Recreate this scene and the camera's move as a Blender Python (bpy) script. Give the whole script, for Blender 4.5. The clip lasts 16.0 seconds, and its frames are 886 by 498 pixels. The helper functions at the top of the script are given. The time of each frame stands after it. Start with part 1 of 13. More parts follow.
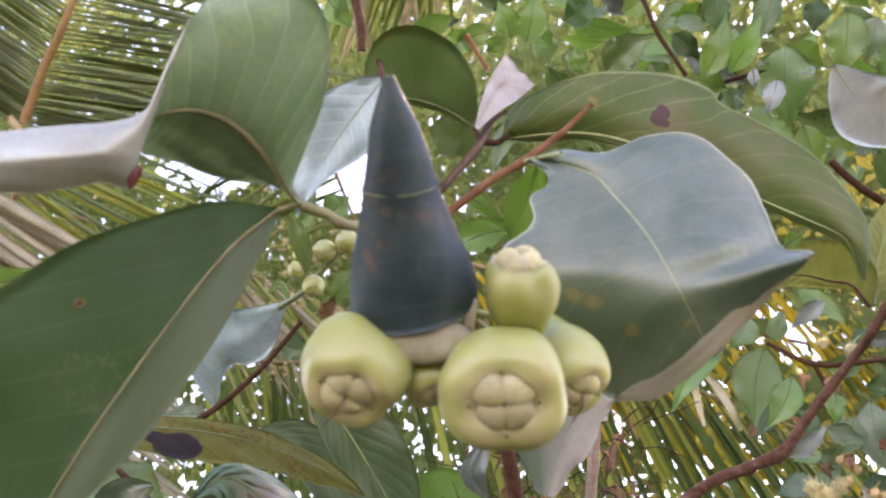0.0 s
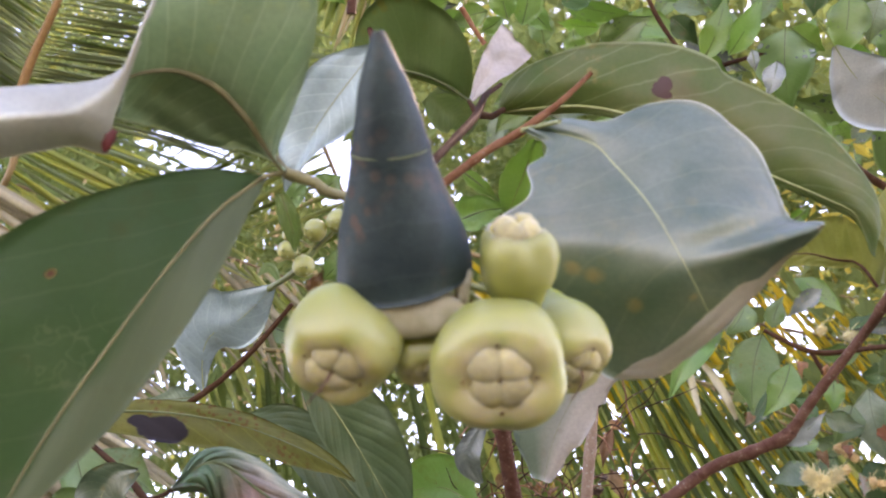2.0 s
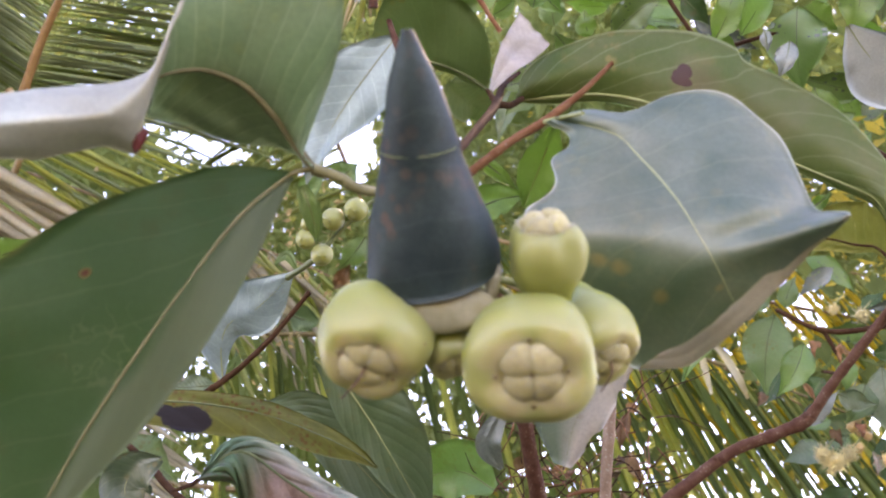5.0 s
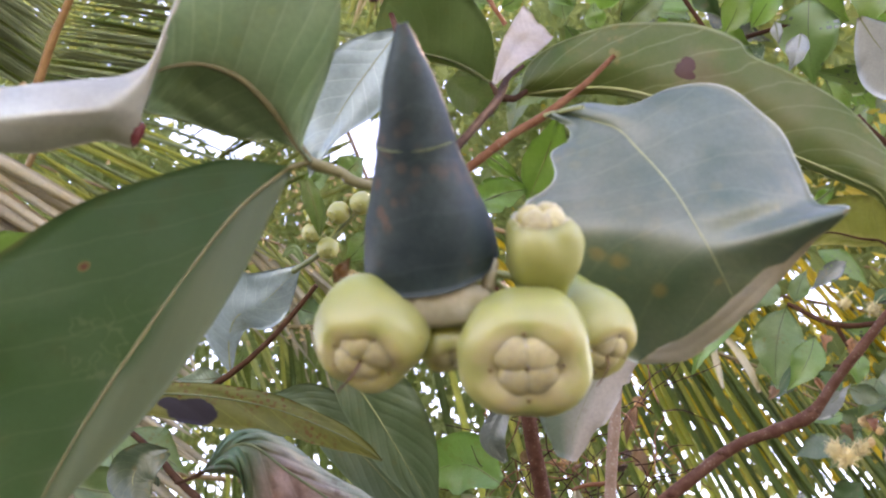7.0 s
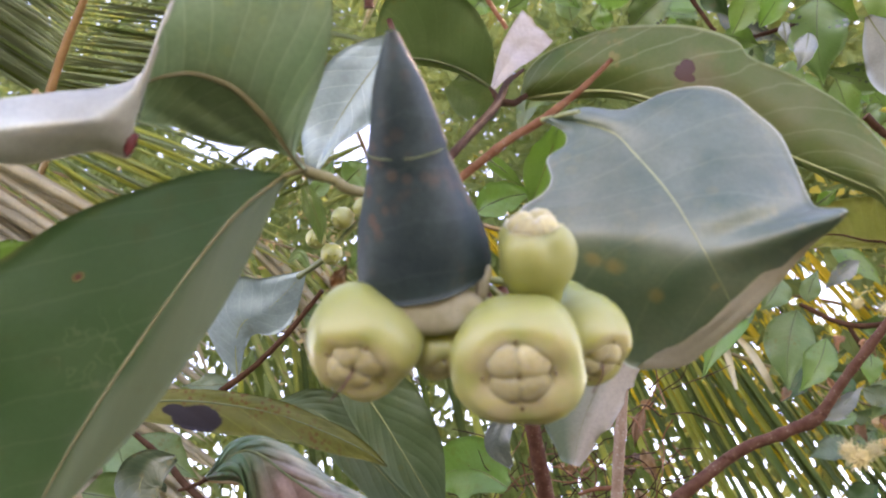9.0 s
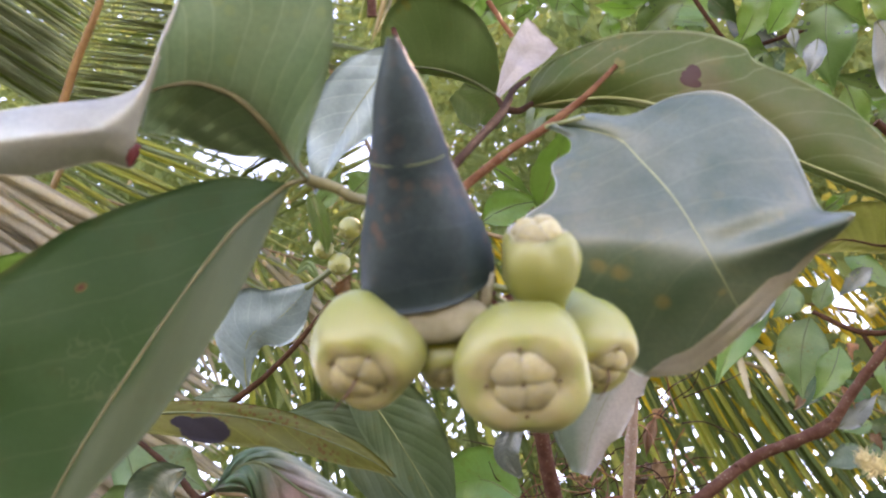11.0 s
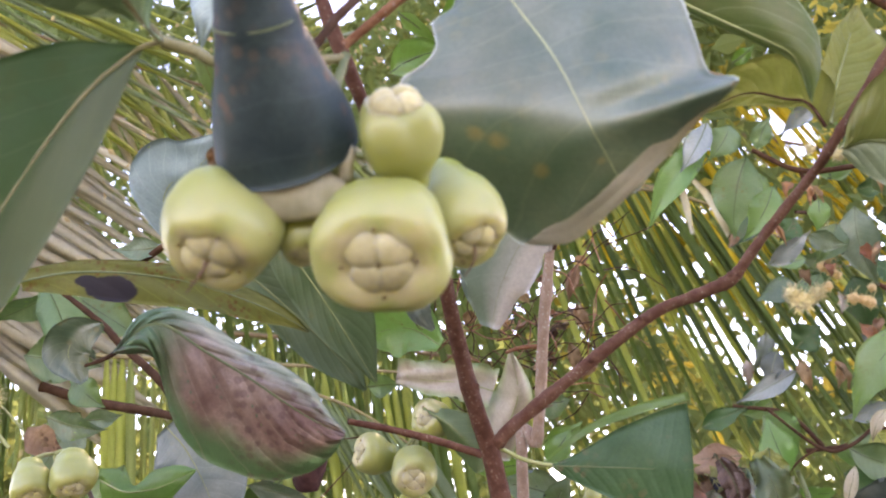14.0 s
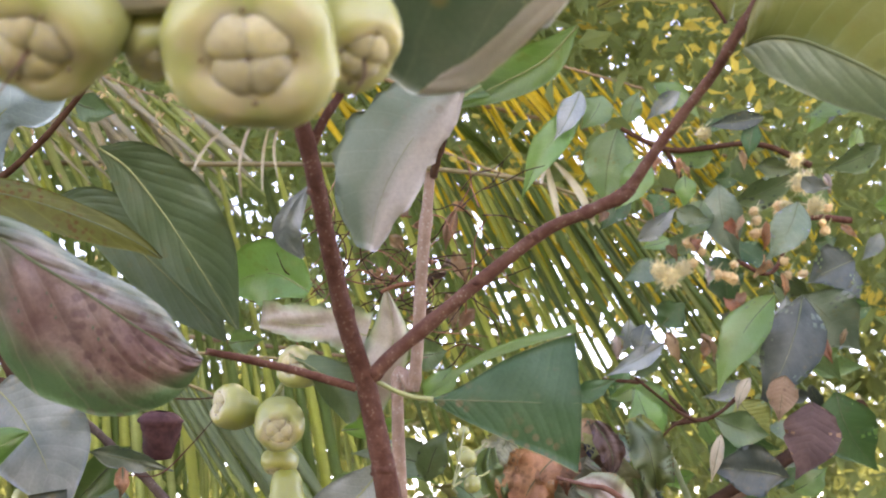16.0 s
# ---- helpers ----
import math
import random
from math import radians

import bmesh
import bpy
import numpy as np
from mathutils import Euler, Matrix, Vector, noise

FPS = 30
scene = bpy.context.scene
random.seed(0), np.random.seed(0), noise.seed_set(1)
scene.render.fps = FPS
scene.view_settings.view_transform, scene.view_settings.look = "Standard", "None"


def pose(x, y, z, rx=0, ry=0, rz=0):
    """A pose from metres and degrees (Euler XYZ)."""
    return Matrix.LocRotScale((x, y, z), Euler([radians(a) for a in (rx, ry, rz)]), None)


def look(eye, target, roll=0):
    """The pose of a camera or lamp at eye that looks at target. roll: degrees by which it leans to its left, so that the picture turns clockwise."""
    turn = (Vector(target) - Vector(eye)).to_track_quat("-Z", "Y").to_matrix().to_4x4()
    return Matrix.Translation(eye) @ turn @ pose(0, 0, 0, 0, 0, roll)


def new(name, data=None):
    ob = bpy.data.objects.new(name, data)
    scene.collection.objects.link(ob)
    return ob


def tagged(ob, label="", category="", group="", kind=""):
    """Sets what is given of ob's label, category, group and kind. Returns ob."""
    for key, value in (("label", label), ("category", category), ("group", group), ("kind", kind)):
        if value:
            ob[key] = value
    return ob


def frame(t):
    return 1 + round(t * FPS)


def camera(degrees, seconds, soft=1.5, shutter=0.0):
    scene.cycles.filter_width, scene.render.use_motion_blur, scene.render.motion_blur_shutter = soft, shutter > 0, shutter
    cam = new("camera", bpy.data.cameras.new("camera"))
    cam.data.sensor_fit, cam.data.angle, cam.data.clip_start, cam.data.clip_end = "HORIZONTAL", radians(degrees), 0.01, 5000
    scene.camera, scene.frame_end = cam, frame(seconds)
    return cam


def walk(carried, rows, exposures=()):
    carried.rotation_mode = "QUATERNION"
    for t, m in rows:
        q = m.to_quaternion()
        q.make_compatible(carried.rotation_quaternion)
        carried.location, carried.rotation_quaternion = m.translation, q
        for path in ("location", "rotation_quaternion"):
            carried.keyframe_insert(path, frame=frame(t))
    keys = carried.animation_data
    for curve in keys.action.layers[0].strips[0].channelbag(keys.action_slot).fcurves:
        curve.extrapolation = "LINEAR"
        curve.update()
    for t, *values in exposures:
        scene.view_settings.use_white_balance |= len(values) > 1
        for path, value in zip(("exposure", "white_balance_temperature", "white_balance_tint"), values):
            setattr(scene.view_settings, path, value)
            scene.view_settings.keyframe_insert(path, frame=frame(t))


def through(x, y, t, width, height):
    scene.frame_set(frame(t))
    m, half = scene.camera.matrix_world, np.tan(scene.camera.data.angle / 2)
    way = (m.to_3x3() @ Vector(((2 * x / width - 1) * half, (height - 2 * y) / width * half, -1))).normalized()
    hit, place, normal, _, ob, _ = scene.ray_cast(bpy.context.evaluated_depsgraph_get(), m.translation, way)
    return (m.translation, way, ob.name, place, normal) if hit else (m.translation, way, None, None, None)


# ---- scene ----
cam = camera(50, 16.0, soft=2.0)
PATH = [
    (0, pose(0.0008, -0.0163, 1.4934, 120.17, 0.01, -1.06)),
    (0.5, pose(0.0023, -0.0114, 1.4908, 119.62, -0.30, -0.85)),
    (1, pose(-0.0007, -0.0015, 1.4845, 119.03, -0.47, -0.89)),
    (1.5, pose(0.0051, 0.0076, 1.4903, 119.31, -0.23, -0.96)),
    (2, pose(0.0022, 0.0063, 1.4964, 119.60, 0.04, -1.39)),
    (2.5, pose(-0.0033, 0.0034, 1.5025, 119.11, 0.28, -1.83)),
    (3, pose(-0.0004, 0.0061, 1.5007, 118.91, 0.36, -2.07)),
    (3.5, pose(-0.0007, -0.0008, 1.5040, 118.64, 0.36, -1.73)),
    (4, pose(-0.0044, -0.0045, 1.5022, 118.53, 0.31, -1.23)),
    (4.2, pose(-0.0082, -0.0034, 1.4998, 118.61, 0.47, -1.11)),
    (6.3, pose(-0.0016, 0.0016, 1.5002, 117.99, 0.06, -0.14)),
    (6.5, pose(-0.0009, 0.0014, 1.4994, 118.35, 0.10, -0.04)),
    (7, pose(-0.0000, 0.0000, 1.5000, 118.00, -0.00, 0.00)),
    (7.5, pose(-0.0023, -0.0042, 1.5033, 117.78, -0.16, 0.32)),
    (8, pose(-0.0033, -0.0048, 1.5037, 117.81, -0.10, 0.23)),
    (8.2, pose(0.0020, -0.0047, 1.5052, 117.77, -0.08, 0.33)),
    (10.3, pose(0.0104, 0.0088, 1.4967, 119.26, 0.13, 1.62)),
    (10.5, pose(0.0066, 0.0061, 1.4979, 119.35, 0.14, 1.51)),
    (11, pose(0.0117, 0.0030, 1.5022, 118.80, 0.14, 1.85)),
    (11.5, pose(0.0050, 0.0044, 1.4982, 118.56, -0.06, 2.11)),
    (12, pose(-0.0022, 0.0180, 1.4972, 117.86, -0.14, 2.17)),
    (12.5, pose(-0.0005, 0.0073, 1.5071, 115.83, 0.16, 2.09)),
    (13, pose(0.0014, -0.0008, 1.5142, 114.00, 0.91, 1.98)),
    (13.5, pose(0.0290, -0.0073, 1.5330, 111.09, 1.33, 1.73)),
    (14, pose(0.0495, 0.0126, 1.5232, 108.70, 1.56, -0.07)),
    (14.5, pose(0.0410, 0.0261, 1.4964, 106.31, 1.45, -1.38)),
    (15, pose(0.0454, 0.0344, 1.4842, 104.30, 1.37, -3.46)),
    (15.5, pose(0.0535, 0.0593, 1.4690, 104.37, 2.07, -6.08)),
    (16, pose(0.0427, 0.0874, 1.4838, 108.93, 3.70, -8.05)),
]
walk(cam, PATH, [(0.0, 3.03, 9250, 39), (13.0, 3.06, 9250, 38), (14.0, 3.18, 9100, 38), (15.0, 3.23, 9100, 38), (16.0, 3.23, 9100, 38)])
# shallow depth of field of a close-up
cam.data.dof.use_dof = True
cam.data.dof.focus_distance = 0.90
cam.data.dof.aperture_fstop = 15.0

# ---------------------------------------------------------------- light
SUN_UP, SUN_TURN = radians(48), radians(24)
world = bpy.data.worlds.new("world")
world.use_nodes = True
scene.world = world
sky = world.node_tree.nodes.new("ShaderNodeTexSky")
sky.sky_type, sky.sun_disc = "NISHITA", False
sky.sun_elevation, sky.sun_rotation = SUN_UP, SUN_TURN
sky.air_density, sky.dust_density, sky.ozone_density = 1.0, 0.4, 1.6
sky.altitude = 2500
back = world.node_tree.nodes["Background"]
world.node_tree.links.new(sky.outputs[0], back.inputs[0])
back.inputs[1].default_value = 0.15

sun = new("sun", bpy.data.lights.new("sun", "SUN"))
sun.data.energy, sun.data.angle, sun.data.color = 1.7, radians(12), (1.0, 0.92, 0.79)
toward = Vector((math.sin(SUN_TURN) * math.cos(SUN_UP), math.cos(SUN_TURN) * math.cos(SUN_UP), math.sin(SUN_UP)))
sun.matrix_world = look(toward * 30, (0, 0, 0))


# ---------------------------------------------------------------- materials
def nodes_of(name):
    m = bpy.data.materials.new(name)
    m.use_nodes = True
    nt = m.node_tree
    nt.nodes.clear()
    out = nt.nodes.new("ShaderNodeOutputMaterial")
    return m, nt, out


def add(nt, kind, **values):
    n = nt.nodes.new(kind)
    for key, value in values.items():
        n.inputs[key.replace("_", " ")].default_value = value
    return n


def math_node(nt, op, a, b=None, clamp=False):
    n = nt.nodes.new("ShaderNodeMath")
    n.operation, n.use_clamp = op, clamp
    for i, v in enumerate((a, b)):
        if v is None:
            continue
        if isinstance(v, (int, float)):
            n.inputs[i].default_value = v
        else:
            nt.links.new(v, n.inputs[i])
    return n.outputs[0]


def mix_colour(nt, fac, a, b, blend="MIX"):
    n = nt.nodes.new("ShaderNodeMix")
    n.data_type, n.blend_type = "RGBA", blend
    for sock, v in ((n.inputs[0], fac), (n.inputs[6], a), (n.inputs[7], b)):
        if isinstance(v, (int, float)):
            sock.default_value = v
        elif isinstance(v, tuple):
            sock.default_value = (*v, 1)
        else:
            nt.links.new(v, sock)
    return n.outputs[2]


def ramp(nt, fac, lo, hi):
    n = nt.nodes.new("ShaderNodeMapRange")
    n.inputs[1].default_value, n.inputs[2].default_value = lo, hi
    nt.links.new(fac, n.inputs[0])
    return n.outputs[0]


def noise_of(nt, vec, scale, detail=3.0, rough=0.55):
    n = add(nt, "ShaderNodeTexNoise", Scale=scale, Detail=detail, Roughness=rough)
    nt.links.new(vec, n.inputs["Vector"])
    return n.outputs[0]


def leaf_material(name, base, second, vein, rough=0.42, through=0.3, glow=None, spots=(0.30, 0.20, 0.03), spotty=0.5,
                  veins=11.0, coat=0.0, blotch=None, blotch_colour=(0.05, 0.03, 0.02), edge=None, relief=0.35, gloss=0.0, gloss_rough=0.4, deep=0.0012, cover=0.55, rim=(0.62, 0.95), half=None, ends=None, vein_show=0.32, pillows=0.25, slope=0.16, scribble=None, half_turned=False, half_at=(0.46, 0.62), shine=0.22, spot_scale=140.0, wax_tint=(1.0, 0.91, 0.82), wax_cool=None, rim_wob=0.5, smudges=None):
    """Leaf skin: mottled blade, side veins from the UV, rusty and yellow spots, light let through."""
    m, nt, out = nodes_of(name)
    link = nt.links.new
    tex = nt.nodes.new("ShaderNodeTexCoord")
    pos = nt.nodes.new("ShaderNodeNewGeometry").outputs["Position"]
    info = nt.nodes.new("ShaderNodeObjectInfo")
    sep = nt.nodes.new("ShaderNodeSeparateXYZ")
    link(tex.outputs["UV"], sep.inputs[0])
    across = math_node(nt, "ABSOLUTE", math_node(nt, "SUBTRACT", math_node(nt, "MULTIPLY", sep.outputs[0], 2.0), 1.0))
    wob = noise_of(nt, pos, 60.0, 2.0)
    along = math_node(nt, "SUBTRACT", sep.outputs[1], math_node(nt, "MULTIPLY", across, slope))
    along = math_node(nt, "ADD", along, math_node(nt, "MULTIPLY", wob, 0.03))
    saw = math_node(nt, "FRACT", math_node(nt, "MULTIPLY", along, veins))
    line = math_node(nt, "ABSOLUTE", math_node(nt, "SUBTRACT", saw, 0.5))
    thin = ramp(nt, line, 0.06, 0.0)
    pillow = ramp(nt, line, 0.0, 0.3)
    big = noise_of(nt, pos, 28.0, 4.0)
    fine = noise_of(nt, pos, 420.0, 4.0, 0.6)
    col = mix_colour(nt, ramp(nt, big, 0.35, 0.68), base, second)
    col = mix_colour(nt, math_node(nt, "MULTIPLY", ramp(nt, fine, 0.35, 0.75), 0.35), col, tuple(c * 0.55 for c in base))
    if edge:
        e = math_node(nt, "ADD", across, math_node(nt, "MULTIPLY", math_node(nt, "SUBTRACT", big, 0.5), rim_wob))
        col = mix_colour(nt, ramp(nt, e, *rim), col, edge)
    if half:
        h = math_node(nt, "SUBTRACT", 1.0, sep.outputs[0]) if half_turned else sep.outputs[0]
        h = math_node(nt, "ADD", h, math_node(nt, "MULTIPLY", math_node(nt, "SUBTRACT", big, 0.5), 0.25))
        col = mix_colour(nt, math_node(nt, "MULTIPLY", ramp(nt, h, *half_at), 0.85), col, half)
    if ends:
        h = math_node(nt, "ADD", sep.outputs[1], math_node(nt, "MULTIPLY", math_node(nt, "SUBTRACT", big, 0.5), 0.3))
        col = mix_colour(nt, ramp(nt, h, 0.40, 0.22), col, ends)
    col = mix_colour(nt, math_node(nt, "MULTIPLY", thin, vein_show), col, vein)
    vor = nt.nodes.new("ShaderNodeTexVoronoi")
    vor.inputs["Scale"].default_value = spot_scale
    link(pos, vor.inputs["Vector"])
    dots = math_node(nt, "MULTIPLY", ramp(nt, vor.outputs["Distance"], 0.44, 0.30), ramp(nt, noise_of(nt, pos, 22.0, 2.0), cover, cover + 0.13))
    col = mix_colour(nt, math_node(nt, "MULTIPLY", dots, spotty, True), col, spots)
    patch = ramp(nt, noise_of(nt, pos, 45.0, 3.0), 0.63, 0.76)
    col = mix_colour(nt, math_node(nt, "MULTIPLY", patch, spotty * 0.7, True), col, spots)
    if scribble:
        bu, bv, su, sv = scribble
        du = math_node(nt, "DIVIDE", math_node(nt, "SUBTRACT", sep.outputs[0], bu), su)
        dv = math_node(nt, "DIVIDE", math_node(nt, "SUBTRACT", sep.outputs[1], bv), sv)
        r = math_node(nt, "ADD", math_node(nt, "MULTIPLY", du, du), math_node(nt, "MULTIPLY", dv, dv))
        trail = math_node(nt, "ABSOLUTE", math_node(nt, "SUBTRACT", noise_of(nt, pos, 130.0, 1.0), 0.5))
        trail = math_node(nt, "MULTIPLY", ramp(nt, trail, 0.03, 0.012), ramp(nt, r, 1.2, 0.8))
        col = mix_colour(nt, math_node(nt, "MULTIPLY", trail, 0.4), col, vein)
    for bu, bv, su, sv, tone in smudges or ():
        du = math_node(nt, "DIVIDE", math_node(nt, "SUBTRACT", sep.outputs[0], bu), su)
        dv = math_node(nt, "DIVIDE", math_node(nt, "SUBTRACT", sep.outputs[1], bv), sv)
        r = math_node(nt, "ADD", math_node(nt, "MULTIPLY", du, du), math_node(nt, "MULTIPLY", dv, dv))
        r = math_node(nt, "ADD", r, math_node(nt, "MULTIPLY", math_node(nt, "SUBTRACT", noise_of(nt, pos, 160.0, 3.0), 0.5), 1.6))
        col = mix_colour(nt, math_node(nt, "MULTIPLY", ramp(nt, r, 1.3, -0.2), 0.6), col, tone)
    rot = None
    if blotch:
        for bu, bv, su, sv, *own in blotch:
            du = math_node(nt, "DIVIDE", math_node(nt, "SUBTRACT", sep.outputs[0], bu), su)
            dv = math_node(nt, "DIVIDE", math_node(nt, "SUBTRACT", sep.outputs[1], bv), sv)
            r = math_node(nt, "ADD", math_node(nt, "MULTIPLY", du, du), math_node(nt, "MULTIPLY", dv, dv))
            r = math_node(nt, "ADD", r, math_node(nt, "MULTIPLY", math_node(nt, "SUBTRACT", noise_of(nt, pos, 120.0, 3.0), 0.5), 1.0))
            hole = ramp(nt, r, 1.15, 0.85)
            col = mix_colour(nt, hole, col, own[0] if own else blotch_colour)
            rot = math_node(nt, "MAXIMUM", rot, hole) if rot else hole
    hue = add(nt, "ShaderNodeHueSaturation")
    link(col, hue.inputs["Color"])
    link(math_node(nt, "ADD", math_node(nt, "MULTIPLY", info.outputs["Random"], 0.36), 0.82), hue.inputs["Value"])
    link(math_node(nt, "ADD", math_node(nt, "MULTIPLY", info.outputs["Random"], 0.03), 0.485), hue.inputs["Hue"])
    col = hue.outputs[0]
    bump = add(nt, "ShaderNodeBump", Strength=relief, Distance=deep)
    h = math_node(nt, "ADD", math_node(nt, "MULTIPLY", pillow, pillows), math_node(nt, "MULTIPLY", fine, 0.25))
    h = math_node(nt, "ADD", h, math_node(nt, "MULTIPLY", big, 1.2))
    link(h, bump.inputs["Height"])
    bsdf = add(nt, "ShaderNodeBsdfPrincipled", Roughness=rough)
    bsdf.inputs["Specular IOR Level"].default_value = shine
    bsdf.inputs["Coat Weight"].default_value = coat
    bsdf.inputs["Coat Roughness"].default_value = 0.3
    link(math_node(nt, "ADD", math_node(nt, "MULTIPLY", big, 0.2), rough - 0.1), bsdf.inputs["Roughness"])
    link(col, bsdf.inputs["Base Color"])
    link(bump.outputs[0], bsdf.inputs["Normal"])
    tr = add(nt, "ShaderNodeBsdfTranslucent")
    clear = math_node(nt, "SUBTRACT", 0.6, math_node(nt, "MULTIPLY", math_node(nt, "MAXIMUM", dots, patch), spotty * 0.55), True)
    inner = mix_colour(nt, clear, col, glow or tuple(min(1, c * 2.2) for c in base))
    if rot:
        inner = mix_colour(nt, rot, inner, blotch_colour)
    link(inner, tr.inputs["Color"])
    mixs = add(nt, "ShaderNodeMixShader", Fac=through)
    link(bsdf.outputs[0], mixs.inputs[1])
    link(tr.outputs[0], mixs.inputs[2])
    last = mixs.outputs[0]
    if gloss:
        wax = add(nt, "ShaderNodeBsdfAnisotropic", Roughness=gloss_rough)
        # warm and cool tints put uneven sky reflections into the wax colour
        reflect_tint = mix_colour(nt, ramp(nt, noise_of(nt, pos, 16.0, 3.0), 0.38, 0.62), wax_tint, wax_cool or wax_tint)
        link(mix_colour(nt, math_node(nt, "MULTIPLY", ramp(nt, fine, 0.3, 0.8), 0.16), reflect_tint, (0.0, 0.0, 0.0)), wax.inputs["Color"])
        link(bump.outputs[0], wax.inputs["Normal"])
        film = nt.nodes.new("ShaderNodeMixShader")
        link(math_node(nt, "MULTIPLY", ramp(nt, big, 0.1, 0.7), gloss), film.inputs[0])
        link(last, film.inputs[1])
        link(wax.outputs[0], film.inputs[2])
        last = film.outputs[0]
    link(last, out.inputs[0])
    return m


def plain_material(name, a, b, rough=0.6, scale=60.0, fine=600.0, through=0.0, glow=None, bump=0.4, subsurface=0.0, stretch=None, coat=0.0,
                   flecks=None, fleck_scale=300.0, shine=0.25):
    """Two-tone natural surface with grain at two scales."""
    m, nt, out = nodes_of(name)
    link = nt.links.new
    tex = nt.nodes.new("ShaderNodeTexCoord")
    vec = nt.nodes.new("ShaderNodeNewGeometry").outputs["Position"]
    info = nt.nodes.new("ShaderNodeObjectInfo")
    if stretch:
        mp = nt.nodes.new("ShaderNodeMapping")
        mp.inputs["Scale"].default_value = stretch
        link(vec, mp.inputs[0])
        vec = mp.outputs[0]
    big = noise_of(nt, vec, scale, 4.0)
    small = noise_of(nt, vec, fine, 4.0, 0.65)
    col = mix_colour(nt, ramp(nt, big, 0.34, 0.66), a, b)
    col = mix_colour(nt, math_node(nt, "MULTIPLY", ramp(nt, small, 0.4, 0.72), 0.4), col, tuple(c * 0.5 for c in a))
    if flecks:
        vor = nt.nodes.new("ShaderNodeTexVoronoi")
        vor.inputs["Scale"].default_value = fleck_scale
        link(vec, vor.inputs["Vector"])
        col = mix_colour(nt, math_node(nt, "MULTIPLY", ramp(nt, vor.outputs["Distance"], 0.3, 0.15), ramp(nt, big, 0.45, 0.6)), col, flecks)
    hue = add(nt, "ShaderNodeHueSaturation")
    link(col, hue.inputs["Color"])
    link(math_node(nt, "ADD", math_node(nt, "MULTIPLY", info.outputs["Random"], 0.4), 0.8), hue.inputs["Value"])
    bsdf = add(nt, "ShaderNodeBsdfPrincipled", Roughness=rough)
    bsdf.inputs["Specular IOR Level"].default_value = shine
    bsdf.inputs["Coat Weight"].default_value = coat
    bsdf.inputs["Coat Roughness"].default_value = 0.12
    link(hue.outputs[0], bsdf.inputs["Base Color"])
    if subsurface:
        bsdf.inputs["Subsurface Weight"].default_value = subsurface
        bsdf.inputs["Subsurface Radius"].default_value = (1.0, 0.9, 0.35)
        bsdf.inputs["Subsurface Scale"].default_value = 0.006
    bp = add(nt, "ShaderNodeBump", Strength=bump, Distance=0.001)
    link(math_node(nt, "ADD", big, math_node(nt, "MULTIPLY", small, 0.5)), bp.inputs["Height"])
    link(bp.outputs[0], bsdf.inputs["Normal"])
    last = bsdf.outputs[0]
    if through:
        tr = add(nt, "ShaderNodeBsdfTranslucent")
        link(mix_colour(nt, 0.5, hue.outputs[0], glow or a), tr.inputs["Color"])
        mx = add(nt, "ShaderNodeMixShader", Fac=through)
        link(last, mx.inputs[1])
        link(tr.outputs[0], mx.inputs[2])
        last = mx.outputs[0]
    link(last, out.inputs[0])
    return m


def fruit_material(name, pale, green, blush):
    """Waxy fruit skin: green towards the stalk, pale towards the calyx end."""
    m, nt, out = nodes_of(name)
    link = nt.links.new
    tex = nt.nodes.new("ShaderNodeTexCoord")
    pos = nt.nodes.new("ShaderNodeNewGeometry").outputs["Position"]
    sep = nt.nodes.new("ShaderNodeSeparateXYZ")
    link(tex.outputs["UV"], sep.inputs[0])
    big = noise_of(nt, pos, 70.0, 3.0)
    fine = noise_of(nt, pos, 700.0, 3.0)
    t = math_node(nt, "ADD", sep.outputs[1], math_node(nt, "MULTIPLY", math_node(nt, "SUBTRACT", big, 0.5), 0.5))
    col = mix_colour(nt, ramp(nt, t, 0.2, 0.85), green, pale)
    col = mix_colour(nt, math_node(nt, "MULTIPLY", ramp(nt, fine, 0.5, 0.8), 0.25), col, blush)
    cleft = math_node(nt, "COSINE", math_node(nt, "MULTIPLY", sep.outputs[0], 8 * math.pi))
    cleft = math_node(nt, "MULTIPLY", ramp(nt, cleft, 0.35, 1.0), math_node(nt, "MULTIPLY", ramp(nt, sep.outputs[1], 0.5, 0.74), 0.75))
    col = mix_colour(nt, cleft, col, green)
    col = mix_colour(nt, ramp(nt, t, 0.66, 0.80), col, (0.47, 0.395, 0.21))
    vor = nt.nodes.new("ShaderNodeTexVoronoi")
    vor.inputs["Scale"].default_value = 180.0
    link(pos, vor.inputs["Vector"])
    col = mix_colour(nt, math_node(nt, "MULTIPLY", ramp(nt, vor.outputs["Distance"], 0.12, 0.05), ramp(nt, big, 0.55, 0.65)), col, (0.22, 0.12, 0.04))
    bsdf = add(nt, "ShaderNodeBsdfPrincipled", Roughness=0.42)
    bsdf.inputs["Subsurface Weight"].default_value = 0.85
    bsdf.inputs["Subsurface Radius"].default_value = (1.0, 0.95, 0.4)
    bsdf.inputs["Subsurface Scale"].default_value = 0.014
    bsdf.inputs["Coat Weight"].default_value = 0.25
    bsdf.inputs["Coat Roughness"].default_value = 0.18
    link(col, bsdf.inputs["Base Color"])
    bp = add(nt, "ShaderNodeBump", Strength=0.25, Distance=0.001)
    link(math_node(nt, "ADD", big, math_node(nt, "MULTIPLY", fine, 0.2)), bp.inputs["Height"])
    link(bp.outputs[0], bsdf.inputs["Normal"])
    link(bsdf.outputs[0], out.inputs[0])
    return m


